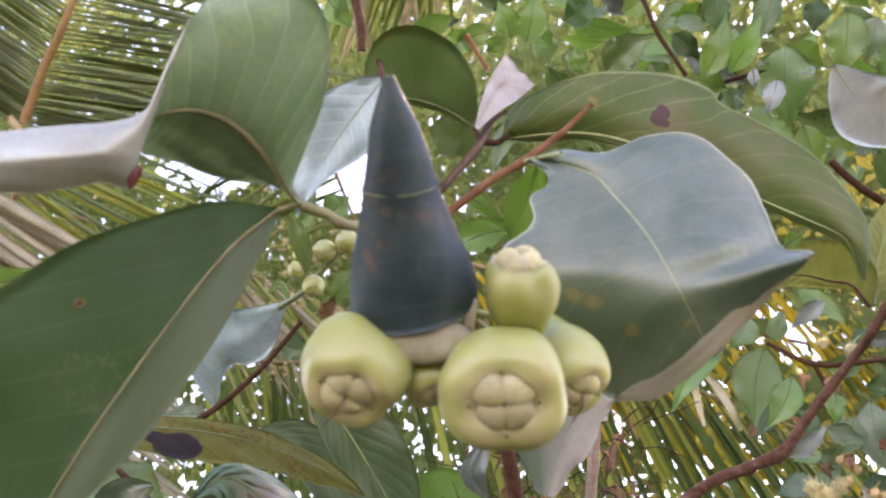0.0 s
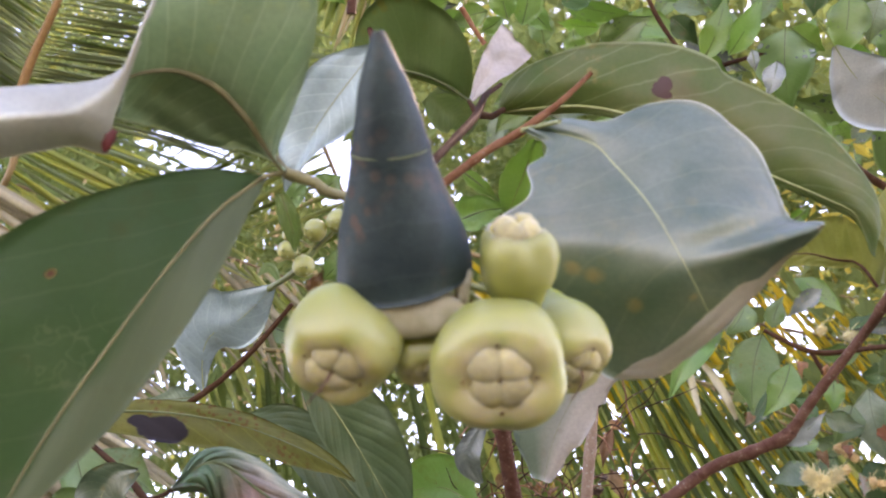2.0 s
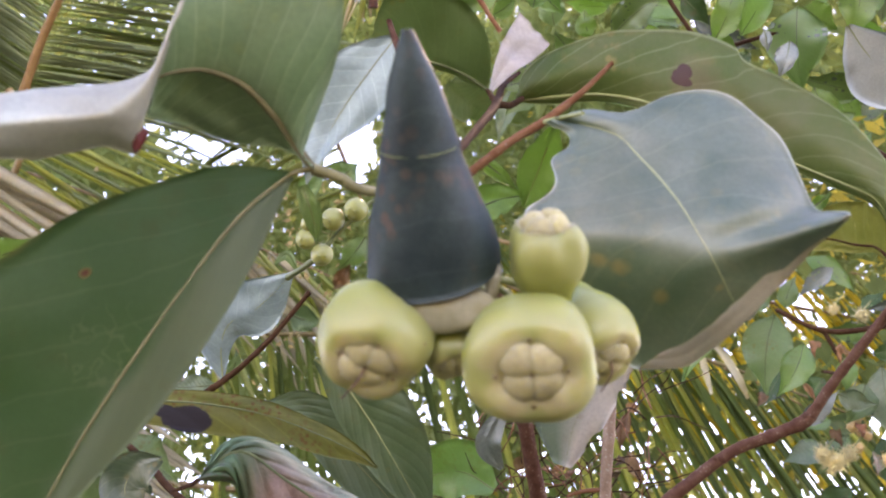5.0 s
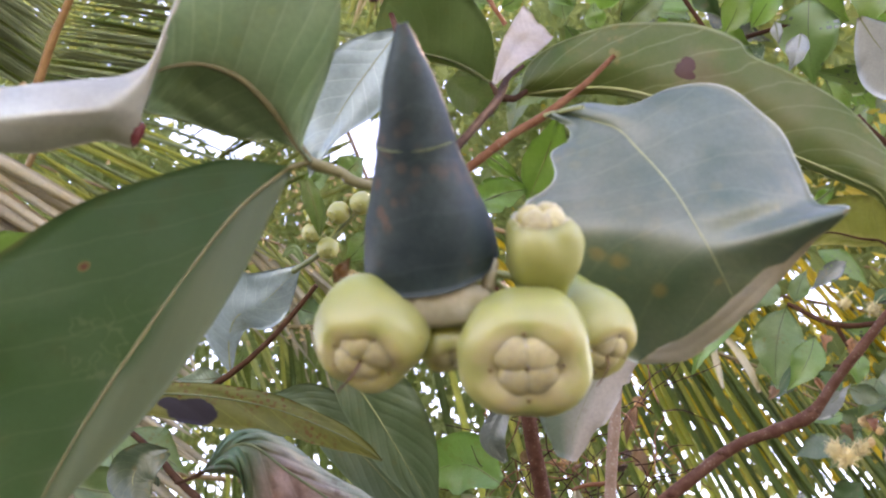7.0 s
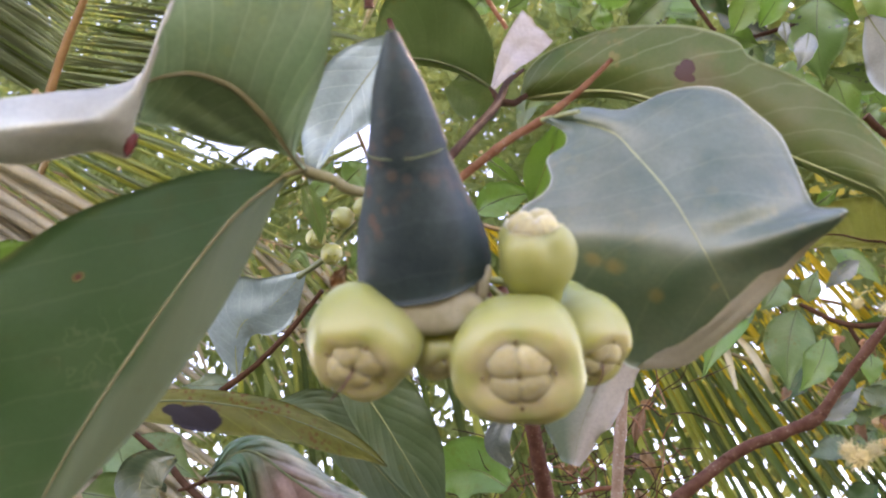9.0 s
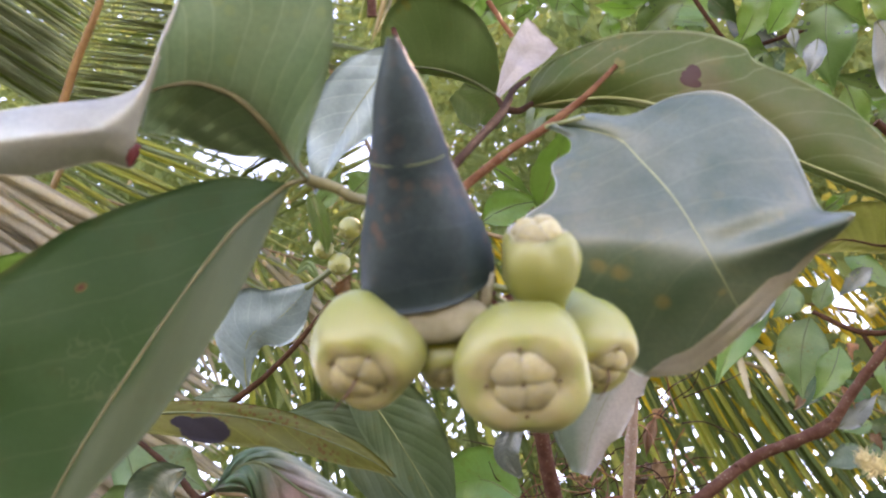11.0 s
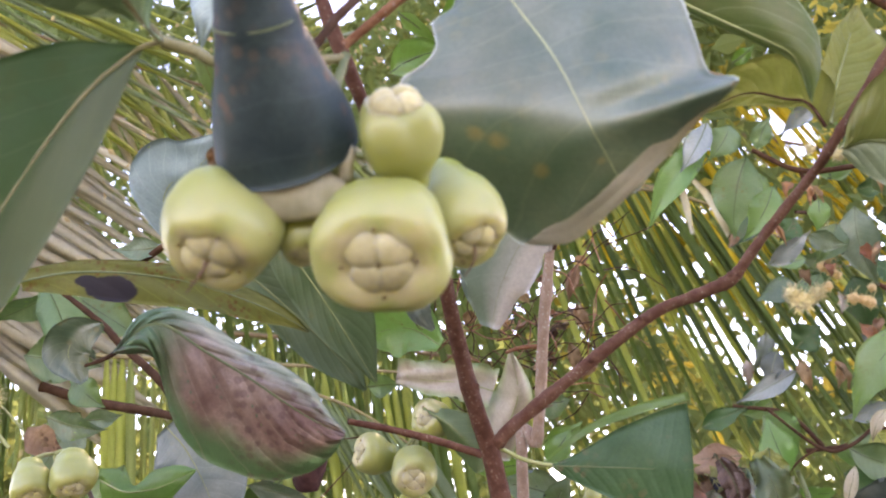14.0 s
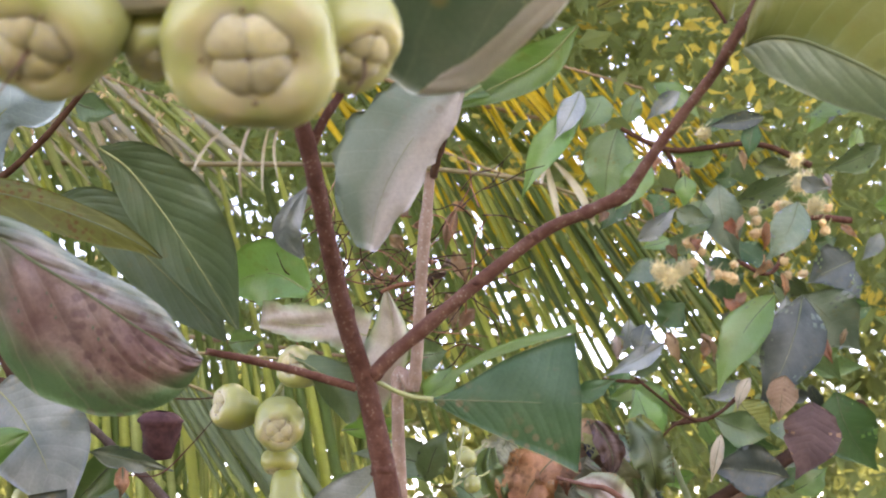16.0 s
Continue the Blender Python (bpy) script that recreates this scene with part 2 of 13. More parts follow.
MAT = {
    "under": leaf_material("leaf_underside", (0.09, 0.15, 0.06), (0.135, 0.195, 0.085), (0.33, 0.36, 0.20), 0.46, 0.5, (0.66, 0.86, 0.36), gloss=0.045, gloss_rough=0.45, relief=0.4, deep=0.0014, vein_show=0.4, pillows=0.4, slope=0.25, veins=10, spots=(0.30, 0.26, 0.08), spotty=0.35),
    # half: lower blade painted paler, with the light it catches in the colour
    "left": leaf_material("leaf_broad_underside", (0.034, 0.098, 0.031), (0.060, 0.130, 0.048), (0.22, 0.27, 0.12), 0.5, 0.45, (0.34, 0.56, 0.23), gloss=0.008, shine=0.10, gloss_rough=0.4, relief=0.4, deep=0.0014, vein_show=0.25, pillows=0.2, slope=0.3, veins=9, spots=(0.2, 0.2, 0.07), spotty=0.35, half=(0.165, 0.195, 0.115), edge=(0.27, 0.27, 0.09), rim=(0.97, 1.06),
                          blotch=[(0.21, 0.39, 0.018, 0.009, (0.20, 0.17, 0.045)), (0.21, 0.39, 0.009, 0.0045)], blotch_colour=(0.12, 0.03, 0.015), scribble=(0.40, 0.46, 0.10, 0.07)),
    "veined": leaf_material("leaf_corrugated_grey_green", (0.07, 0.115, 0.045), (0.105, 0.145, 0.066), (0.16, 0.20, 0.10), 0.5, 0.35, (0.38, 0.52, 0.22), gloss=0.025, gloss_rough=0.5, relief=0.5, deep=0.0018, vein_show=0.4, pillows=0.6, slope=0.3, veins=11, spotty=0.2),
    "rust": leaf_material("leaf_dead_rust", (0.40, 0.17, 0.075), (0.66, 0.36, 0.20), (0.3, 0.14, 0.07), 0.75, 0.35, (0.8, 0.4, 0.16), spots=(0.12, 0.045, 0.025), spotty=0.35, cover=0.45, relief=1.0, deep=0.006, veins=14, vein_show=0.0, pillows=0.0),
    "tan": leaf_material("leaf_tan_green", (0.34, 0.25, 0.19), (0.43, 0.35, 0.27), (0.3, 0.3, 0.18), 0.5, 0.2, (0.6, 0.5, 0.36), relief=0.5, edge=(0.22, 0.30, 0.12), rim=(0.5, 1.0), spots=(0.18, 0.1, 0.07), spotty=0.4, gloss=0.05),
    "dusk": leaf_material("leaf_dull_olive_brown", (0.21, 0.215, 0.115), (0.34, 0.315, 0.19), (0.30, 0.27, 0.18), 0.6, 0.25, (0.4, 0.34, 0.18), spots=(0.28, 0.17, 0.1), spotty=0.4, relief=0.9, deep=0.003, gloss=0.03),
    "plum": leaf_material("leaf_dead_plum_brown", (0.12, 0.075, 0.06), (0.21, 0.135, 0.105), (0.26, 0.17, 0.13), 0.7, 0.2, (0.36, 0.2, 0.14), spots=(0.3, 0.2, 0.14), spotty=0.3, relief=0.9, deep=0.003),
    "upper": leaf_material("leaf_upper_waxy", (0.05, 0.10, 0.05), (0.08, 0.13, 0.07), (0.26, 0.33, 0.16), 0.36, 0.15, (0.18, 0.28, 0.06), coat=0.25, gloss=0.10),
    "sheen": leaf_material("leaf_waxy_tinted_sheen", (0.022, 0.070, 0.036), (0.046, 0.094, 0.044), (0.20, 0.22, 0.13), 0.42, 0.16, (0.22, 0.38, 0.15), coat=0.12, shine=0.5, relief=0.16, spots=(0.34, 0.23, 0.05), spotty=0.16, cover=0.52, spot_scale=120.0, veins=9, gloss=0.17, gloss_rough=0.6, vein_show=0.22, edge=(0.34, 0.40, 0.34), rim=(0.975, 0.995), rim_wob=0.03, wax_tint=(1.0, 0.78, 0.62), wax_cool=(0.95, 0.88, 0.79), smudges=[(0.188, 0.680, 0.030, 0.016, (0.34, 0.19, 0.035)), (0.238, 0.700, 0.033, 0.018, (0.34, 0.19, 0.035)), (0.288, 0.780, 0.030, 0.016, (0.34, 0.19, 0.035)), (0.475, 0.830, 0.021, 0.011, (0.34, 0.19, 0.035)), (0.688, 0.960, 0.018, 0.010, (0.34, 0.19, 0.035))]),
    # grey and pale: sky sheen on waxy leaves put into the base colour
    "grey": leaf_material("leaf_grey_sky_sheen", (0.115, 0.15, 0.135), (0.165, 0.20, 0.18), (0.26, 0.30, 0.26), 0.45, 0.12, (0.3, 0.36, 0.3), relief=0.4, spotty=0.3, gloss=0.12, gloss_rough=0.5, pillows=0.4),
    "pale": leaf_material("leaf_pale_sky_sheen", (0.18, 0.215, 0.19), (0.24, 0.27, 0.245), (0.38, 0.42, 0.37), 0.4, 0.12, (0.4, 0.44, 0.38), coat=0.1, relief=0.3, spotty=0.2, gloss=0.08, gloss_rough=0.5, shine=0.35),
    "blue": leaf_material("leaf_grey_green", (0.09, 0.15, 0.08), (0.155, 0.215, 0.125), (0.30, 0.36, 0.24), 0.45, 0.35, (0.48, 0.64, 0.3), relief=0.6, spotty=0.25, gloss=0.06, gloss_rough=0.45, pillows=0.5),
    # sky, pale_pink and slate: reflected sky put into a blue-grey base
    "sky": leaf_material("leaf_blue_grey_sky_sheen", (0.175, 0.25, 0.255), (0.23, 0.31, 0.31), (0.42, 0.48, 0.5), 0.36, 0.08, (0.5, 0.6, 0.66), coat=0.2, relief=0.3, spotty=0.3, spots=(0.12, 0.12, 0.12), gloss=0.13, wax_tint=(0.86, 0.97, 0.86), gloss_rough=0.5, pillows=0.4, shine=0.4),
    "pale_pink": leaf_material("leaf_blue_pink_sky_sheen", (0.34, 0.355, 0.33), (0.42, 0.42, 0.38), (0.5, 0.5, 0.48), 0.42, 0.10, (0.6, 0.6, 0.6), relief=0.3, spotty=0.2, spots=(0.2, 0.16, 0.12), gloss=0.14, wax_tint=(0.92, 0.95, 0.84), gloss_rough=0.5, edge=(0.36, 0.44, 0.50), rim=(0.7, 1.0), vein_show=0.15),
    "fold_green": leaf_material("leaf_folded_dark_green", (0.018, 0.062, 0.018), (0.034, 0.084, 0.028), (0.06, 0.12, 0.05), 0.5, 0.10, (0.2, 0.42, 0.14), spots=(0.2, 0.11, 0.06), spotty=0.5, cover=0.5, gloss=0.022, gloss_rough=0.5, wax_tint=(0.85, 1.0, 0.9), vein_show=0.12, relief=0.5, deep=0.002, edge=(0.24, 0.25, 0.1), rim=(0.975, 0.995), rim_wob=0.03),
    "slate": leaf_material("leaf_slate_sky_sheen", (0.145, 0.21, 0.205), (0.19, 0.26, 0.25), (0.42, 0.48, 0.5), 0.36, 0.08, (0.5, 0.6, 0.66), coat=0.2, relief=0.3, spotty=0.3, spots=(0.12, 0.12, 0.12), gloss=0.14, wax_tint=(0.86, 0.97, 0.86), gloss_rough=0.5, pillows=0.4, shine=0.4),
    "pink_dim": leaf_material("leaf_pinkish_dull", (0.40, 0.335, 0.30), (0.48, 0.415, 0.375), (0.46, 0.41, 0.35), 0.5, 0.14, (0.6, 0.52, 0.46), relief=0.3, spots=(0.2, 0.12, 0.08), spotty=0.2, gloss=0.08, gloss_rough=0.5),
    "spotted": leaf_material("leaf_green_yellow_spots", (0.12, 0.22, 0.075), (0.17, 0.28, 0.10), (0.28, 0.40, 0.18), 0.45, 0.5, (0.62, 0.92, 0.32), gloss=0.06, spots=(0.46, 0.42, 0.08), spotty=0.6, cover=0.5, edge=(0.36, 0.46, 0.26), rim=(0.97, 1.08), relief=0.5),
    "dark": leaf_material("leaf_dark_blue_green", (0.012, 0.024, 0.024), (0.032, 0.054, 0.050), (0.06, 0.08, 0.08), 0.55, 0.03, relief=0.7, spots=(0.12, 0.05, 0.03), spotty=0.55, cover=0.5, veins=5.0, gloss=0.025, gloss_rough=0.5, wax_tint=(0.84, 0.90, 0.88), vein_show=0.15),
    "bright": leaf_material("leaf_young_green", (0.10, 0.215, 0.05), (0.14, 0.265, 0.075), (0.22, 0.36, 0.13), 0.42, 0.52, (0.58, 0.92, 0.26), spotty=0.2, gloss=0.06, relief=0.5),
    "mid": leaf_material("leaf_mid_green", (0.09, 0.165, 0.06), (0.15, 0.235, 0.1), (0.24, 0.32, 0.15), 0.45, 0.5, (0.56, 0.78, 0.3), spotty=0.4, gloss=0.05, relief=0.6, pillows=0.4),
    "olive": leaf_material("leaf_ageing_olive", (0.080, 0.078, 0.020), (0.135, 0.115, 0.028), (0.26, 0.24, 0.06), 0.5, 0.25, (0.42, 0.38, 0.06), spots=(0.13, 0.055, 0.015), spotty=0.9, cover=0.42, spot_scale=230.0,
                           blotch=[(0.20, 0.29, 0.24, 0.075), (0.32, 0.22, 0.12, 0.04)], blotch_colour=(0.022, 0.016, 0.02)),
    "arch": leaf_material("leaf_arched_olive_green", (0.078, 0.14, 0.035), (0.16, 0.165, 0.05), (0.28, 0.34, 0.15), 0.55, 0.4, (0.40, 0.52, 0.13), coat=0.0, shine=0.08, spots=(0.36, 0.30, 0.09), spotty=0.7,
                          blotch=[(0.755, 0.375, 0.05, 0.014), (0.70, 0.372, 0.035, 0.020), (0.73, 0.362, 0.03, 0.008)], blotch_colour=(0.09, 0.028, 0.022), gloss=0.035, vein_show=0.8, pillows=0.5, slope=0.3, veins=12, edge=(0.42, 0.50, 0.28), rim=(0.955, 0.985), rim_wob=0.05, smudges=[(0.60, 0.50, 0.22, 0.16, (0.17, 0.15, 0.06)), (0.8, 0.62, 0.2, 0.16, (0.16, 0.16, 0.065)), (0.66, 0.40, 0.2, 0.05, (0.16, 0.09, 0.05))]),
    # half: grey-green sheen of the upper side put into the colour; green rim is real
    "brown": leaf_material("leaf_browning", (0.17, 0.085, 0.065), (0.36, 0.235, 0.18), (0.36, 0.27, 0.2), 0.6, 0.12, (0.4, 0.28, 0.16), edge=(0.08, 0.18, 0.07), half=(0.20, 0.25, 0.185), half_at=(0.48, 0.92), ends=(0.055, 0.135, 0.055), spots=(0.12, 0.055, 0.045), spotty=0.6, cover=0.48, relief=0.9, veins=8, gloss=0.05, deep=0.004, rim=(0.55, 0.85), pillows=0.4, slope=0.3),
    "overhead": leaf_material("leaf_overhead_two_tone", (0.19, 0.24, 0.155), (0.25, 0.29, 0.20), (0.33, 0.36, 0.25), 0.5, 0.35, (0.5, 0.58, 0.3), gloss=0.06, half=(0.20, 0.185, 0.03), half_at=(0.46, 0.56), spots=(0.34, 0.22, 0.06), spotty=0.4, veins=10, slope=0.3, pillows=0.5, relief=0.6, deep=0.002, vein_show=0.3),
    "straw": leaf_material("palm_leaflet_straw", (0.50, 0.42, 0.27), (0.60, 0.52, 0.36), (0.5, 0.42, 0.3), 0.6, 0.35, (0.8, 0.68, 0.42), spotty=0.2, gloss=0.0, relief=0.6),
    "rim_tan": leaf_material("leaf_rim_tan_green", (0.46, 0.40, 0.27), (0.54, 0.47, 0.33), (0.42, 0.40, 0.3), 0.5, 0.45, (0.72, 0.64, 0.4), gloss=0.02, shine=0.1, spotty=0.3, veins=22, vein_show=0.0, pillows=0.0),
    "slate_dark": leaf_material("leaf_dark_slate_green", (0.032, 0.05, 0.038), (0.056, 0.076, 0.056), (0.10, 0.12, 0.09), 0.5, 0.15, (0.14, 0.2, 0.09), gloss=0.05, gloss_rough=0.5, spotty=0.3, relief=0.5),
    "dry": leaf_material("leaf_dry_brown", (0.27, 0.15, 0.085), (0.50, 0.33, 0.20), (0.34, 0.24, 0.16), 0.75, 0.35, (0.7, 0.42, 0.2), spots=(0.10, 0.05, 0.03), spotty=0.7, relief=0.8, deep=0.003, vein_show=0.1),
    "yellow": leaf_material("leaf_yellowing", (0.29, 0.31, 0.095), (0.41, 0.385, 0.13), (0.42, 0.38, 0.18), 0.5, 0.45, (0.6, 0.56, 0.16), spots=(0.22, 0.12, 0.06), spotty=0.3, relief=0.9, deep=0.002, pillows=0.5),
    "deep": leaf_material("leaf_deep_green", (0.024, 0.078, 0.02), (0.045, 0.108, 0.032), (0.10, 0.18, 0.075), 0.55, 0.14, (0.35, 0.62, 0.2), spots=(0.2, 0.11, 0.06), spotty=0.4, gloss=0.02, vein_show=0.35, relief=0.35),
    # sky sheen on the folded leaf end put into a pale base and wax tints
    "pink": leaf_material("leaf_pinkish_sky_sheen", (0.43, 0.415, 0.32), (0.53, 0.515, 0.42), (0.56, 0.50, 0.44), 0.45, 0.30, (0.86, 0.76, 0.66), relief=0.3, spots=(0.3, 0.22, 0.16), spotty=0.15, gloss=0.30, wax_tint=(0.98, 0.93, 0.78), wax_cool=(0.85, 0.96, 0.9), gloss_rough=0.5),
    "rib_pale": plain_material("midrib_pale_yellow", (0.34, 0.36, 0.18), (0.42, 0.43, 0.23), 0.45, 90.0),
    "lit": leaf_material("leaf_light_underside", (0.145, 0.245, 0.115), (0.195, 0.29, 0.15), (0.38, 0.46, 0.28), 0.5, 0.2, (0.50, 0.70, 0.36), gloss=0.07, gloss_rough=0.45, relief=0.4, deep=0.002, vein_show=0.4, spots=(0.36, 0.38, 0.10), spotty=0.3, pillows=0.5, veins=10, slope=0.28),
    # pale side: sheen of the waxy leaf put into the base colour
    "pink_green": leaf_material("leaf_pinkish_green_base", (0.46, 0.40, 0.35), (0.56, 0.49, 0.44), (0.5, 0.45, 0.38), 0.5, 0.10, (0.7, 0.62, 0.54), relief=0.3, half=(0.03, 0.09, 0.04), half_at=(0.32, 0.70), half_turned=True, spots=(0.2, 0.12, 0.08), spotty=0.35, gloss=0.04, gloss_rough=0.5, vein_show=0.06),
    "rib": plain_material("midrib_yellow_green", (0.26, 0.28, 0.10), (0.33, 0.34, 0.15), 0.45, 90.0),
    "rib_mid": plain_material("midrib_dull_green", (0.19, 0.20, 0.095), (0.25, 0.255, 0.13), 0.5, 90.0),
    "rib_brown": plain_material("midrib_brown_olive", (0.17, 0.145, 0.065), (0.225, 0.19, 0.09), 0.5, 90.0),
    "maroon": plain_material("withered_maroon", (0.045, 0.014, 0.012), (0.09, 0.034, 0.028), 0.75, 120.0, bump=1.0),
    "rib_dark": plain_material("midrib_olive", (0.12, 0.15, 0.06), (0.17, 0.19, 0.09), 0.45, 90.0),
    "bark": plain_material("bark_red_brown", (0.09, 0.033, 0.02), (0.16, 0.07, 0.045), 0.65, 120.0, 900.0, shine=0.08, bump=1.0, flecks=(0.28, 0.19, 0.14), fleck_scale=420.0),
    "bark_mid": plain_material("bark_warm_brown", (0.135, 0.054, 0.034), (0.22, 0.105, 0.07), 0.65, 120.0, 900.0, shine=0.08, bump=1.0, flecks=(0.34, 0.25, 0.18), fleck_scale=420.0),
    "bark_pale": plain_material("bark_pale_grey_brown", (0.28, 0.165, 0.105), (0.38, 0.25, 0.18), 0.75, 120.0, 800.0, bump=0.9, flecks=(0.46, 0.39, 0.31)),
    "bark_red": plain_material("twig_reddish", (0.20, 0.075, 0.036), (0.29, 0.13, 0.068), 0.55, 150.0, 900.0, shine=0.08, bump=0.7, flecks=(0.3, 0.2, 0.15), fleck_scale=420.0),
    "bark_grey": plain_material("bark_grey_brown", (0.115, 0.075, 0.055), (0.185, 0.13, 0.10), 0.75, 120.0, 800.0, shine=0.08, bump=0.9, flecks=(0.3, 0.25, 0.2), fleck_scale=420.0),
    "bark_dark": plain_material("bark_dark", (0.052, 0.022, 0.011), (0.095, 0.045, 0.024), 0.7, 100.0, 700.0, shine=0.08, bump=0.9),
    "fruit": fruit_material("water_apple_skin", (0.405, 0.36, 0.155), (0.285, 0.32, 0.085), (0.375, 0.315, 0.12)),
    "fruit_young": fruit_material("unripe_fruit_skin", (0.36, 0.31, 0.13), (0.28, 0.28, 0.09), (0.34, 0.25, 0.11)),
    "fruit_green": fruit_material("water_apple_skin_green", (0.35, 0.325, 0.12), (0.25, 0.27, 0.065), (0.31, 0.26, 0.10)),
    "calyx": plain_material("water_apple_calyx", (0.45, 0.38, 0.205), (0.51, 0.435, 0.245), 0.5, 90.0, subsurface=0.8, bump=0.12, coat=0.1),
    # dark brown that carries the shade inside the calyx hollows
    "calyx_pit": plain_material("calyx_pit_shade_brown", (0.14, 0.085, 0.035), (0.20, 0.13, 0.06), 0.7, 200.0),
    "style": plain_material("dry_style_brown", (0.16, 0.08, 0.06), (0.2, 0.1, 0.08), 0.7, 200.0),
    "silk": plain_material("silk_and_flesh_pale", (0.46, 0.40, 0.25), (0.60, 0.54, 0.38), 0.5, 150.0, through=0.35),
    "stamen": plain_material("stamen_cream", (0.92, 0.80, 0.46), (0.94, 0.85, 0.56), 0.6, 300.0, through=0.5, glow=(1.0, 0.9, 0.6)),
    "bud": plain_material("flower_bud_cream", (0.82, 0.56, 0.26), (0.88, 0.66, 0.36), 0.5, 200.0, through=0.3, glow=(0.95, 0.7, 0.35)),
    "withered": plain_material("withered_stamens", (0.38, 0.17, 0.08), (0.46, 0.24, 0.12), 0.7, 200.0, through=0.2),
    "red": plain_material("leaf_tip_dark_red", (0.085, 0.012, 0.012), (0.13, 0.022, 0.02), 0.4, 200.0),
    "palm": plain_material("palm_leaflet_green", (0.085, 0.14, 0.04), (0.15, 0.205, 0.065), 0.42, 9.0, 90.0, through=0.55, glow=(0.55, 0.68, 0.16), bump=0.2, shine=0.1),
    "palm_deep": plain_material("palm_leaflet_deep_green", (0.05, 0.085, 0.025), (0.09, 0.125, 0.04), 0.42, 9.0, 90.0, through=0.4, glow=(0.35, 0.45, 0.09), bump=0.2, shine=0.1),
    # lime copy of palm: backlight put into a brighter base colour
    "palm_lime": plain_material("palm_leaflet_backlit_lime", (0.38, 0.42, 0.12), (0.48, 0.50, 0.16), 0.42, 9.0, 90.0, through=0.7, glow=(1.0, 1.0, 0.36), bump=0.2, shine=0.1),
    "palm_grey": plain_material("palm_leaflet_grey_green", (0.19, 0.24, 0.125), (0.26, 0.31, 0.17), 0.42, 9.0, 90.0, through=0.55, glow=(0.62, 0.72, 0.32), bump=0.2, shine=0.1),
    "rachis_orange": plain_material("palm_rachis_orange", (0.30, 0.15, 0.055), (0.40, 0.21, 0.08), 0.5, 40.0, 200.0, bump=0.6),
    "rachis_pale": plain_material("palm_rachis_olive", (0.17, 0.125, 0.05), (0.25, 0.19, 0.08), 0.55, 25.0, 200.0, bump=0.5),
    # yellow-green and golden copies of palm: sunlight put into the base colour
    "palm_lit": plain_material("palm_leaflet_sunlit_yellow_green", (0.32, 0.37, 0.12), (0.44, 0.46, 0.18), 0.42, 9.0, 90.0, through=0.6, glow=(0.76, 0.82, 0.28), bump=0.2, shine=0.1),
    "palm_gold": plain_material("palm_leaflet_sunlit_gold", (0.70, 0.50, 0.05), (0.78, 0.60, 0.08), 0.45, 9.0, 90.0, through=0.6, glow=(1.0, 0.80, 0.08), bump=0.2, shine=0.1),
    "palm_dry": plain_material("palm_leaflet_dry", (0.48, 0.42, 0.29), (0.60, 0.54, 0.40), 0.6, 12.0, 120.0, through=0.6, glow=(0.80, 0.72, 0.46), bump=0.3, shine=0.1),
    "rachis": plain_material("palm_rachis", (0.27, 0.17, 0.08), (0.36, 0.24, 0.12), 0.55, 25.0, 200.0, bump=0.5),
    "far": plain_material("far_foliage", (0.075, 0.11, 0.036), (0.13, 0.16, 0.056), 0.6, 1.6, 14.0, through=0.45, glow=(0.38, 0.45, 0.13), bump=0.1, shine=0.1),
    # golden copy of far: sunlight on the foliage is in its colour
    "far_gold": plain_material("far_foliage_sunlit_gold", (0.34, 0.28, 0.06), (0.46, 0.35, 0.08), 0.5, 1.6, 14.0, through=0.5, glow=(0.95, 0.72, 0.10), bump=0.1, shine=0.1),
    "far_tan": plain_material("far_foliage_tan", (0.30, 0.24, 0.12), (0.42, 0.30, 0.14), 0.6, 12.0, 60.0, through=0.5, glow=(0.8, 0.55, 0.25), bump=0.1, shine=0.1),
    "far_light": plain_material("far_foliage_light", (0.13, 0.17, 0.055), (0.21, 0.245, 0.09), 0.6, 1.6, 14.0, through=0.5, glow=(0.36, 0.50, 0.16), bump=0.1, shine=0.1),
    "ground": plain_material("leaf_littered_grass", (0.055, 0.06, 0.03), (0.085, 0.08, 0.045), 0.95, 2.2, 40.0, bump=1.0),
}


# ---------------------------------------------------------------- builders
def thing(name, origin, label, category, group="", kind=""):
    ob = new(name)
    ob.location = origin
    ob.empty_display_size = 0.02
    return tagged(ob, label, category, group, kind)


def root_of(ob):
    while ob.parent:
        ob = ob.parent
    return ob


def part(name, bm, mats, parent, label=""):
    """One mesh part; the bmesh is in world coordinates."""
    me = bpy.data.meshes.new(name)
    base = root_of(parent).location.copy()
    bmesh.ops.translate(bm, verts=bm.verts, vec=-base)
    for f in bm.faces:
        f.smooth = True
    bm.to_mesh(me)
    bm.free()
    for m in (mats if isinstance(mats, (list, tuple)) else [mats]):
        me.materials.append(m)
    ob = new(name, me)
    ob.parent = parent
    if label:
        tagged(ob, label)
    return ob


def spline(points, n):
    """A smooth curve through the points, n samples, with even parameter steps."""
    p = [np.array(q, float) for q in points]
    if len(p) == 2:
        return [p[0] + (p[1] - p[0]) * i / (n - 1) for i in range(n)]
    p = [2 * p[0] - p[1]] + p + [2 * p[-1] - p[-2]]
    seg = len(p) - 3
    out = []
    for i in range(n):
        u = i / (n - 1) * seg
        k = min(int(u), seg - 1)
        t = u - k
        a, b, c, d = p[k:k + 4]
        out.append(0.5 * (2 * b + (c - a) * t + (2 * a - 5 * b + 4 * c - d) * t * t + (3 * b - a - 3 * c + d) * t ** 3))
    return out


def values(row, n):
    """n smooth samples of a row of widths."""
    return [max(0.0, v[0]) for v in spline([(v,) for v in row], n)]


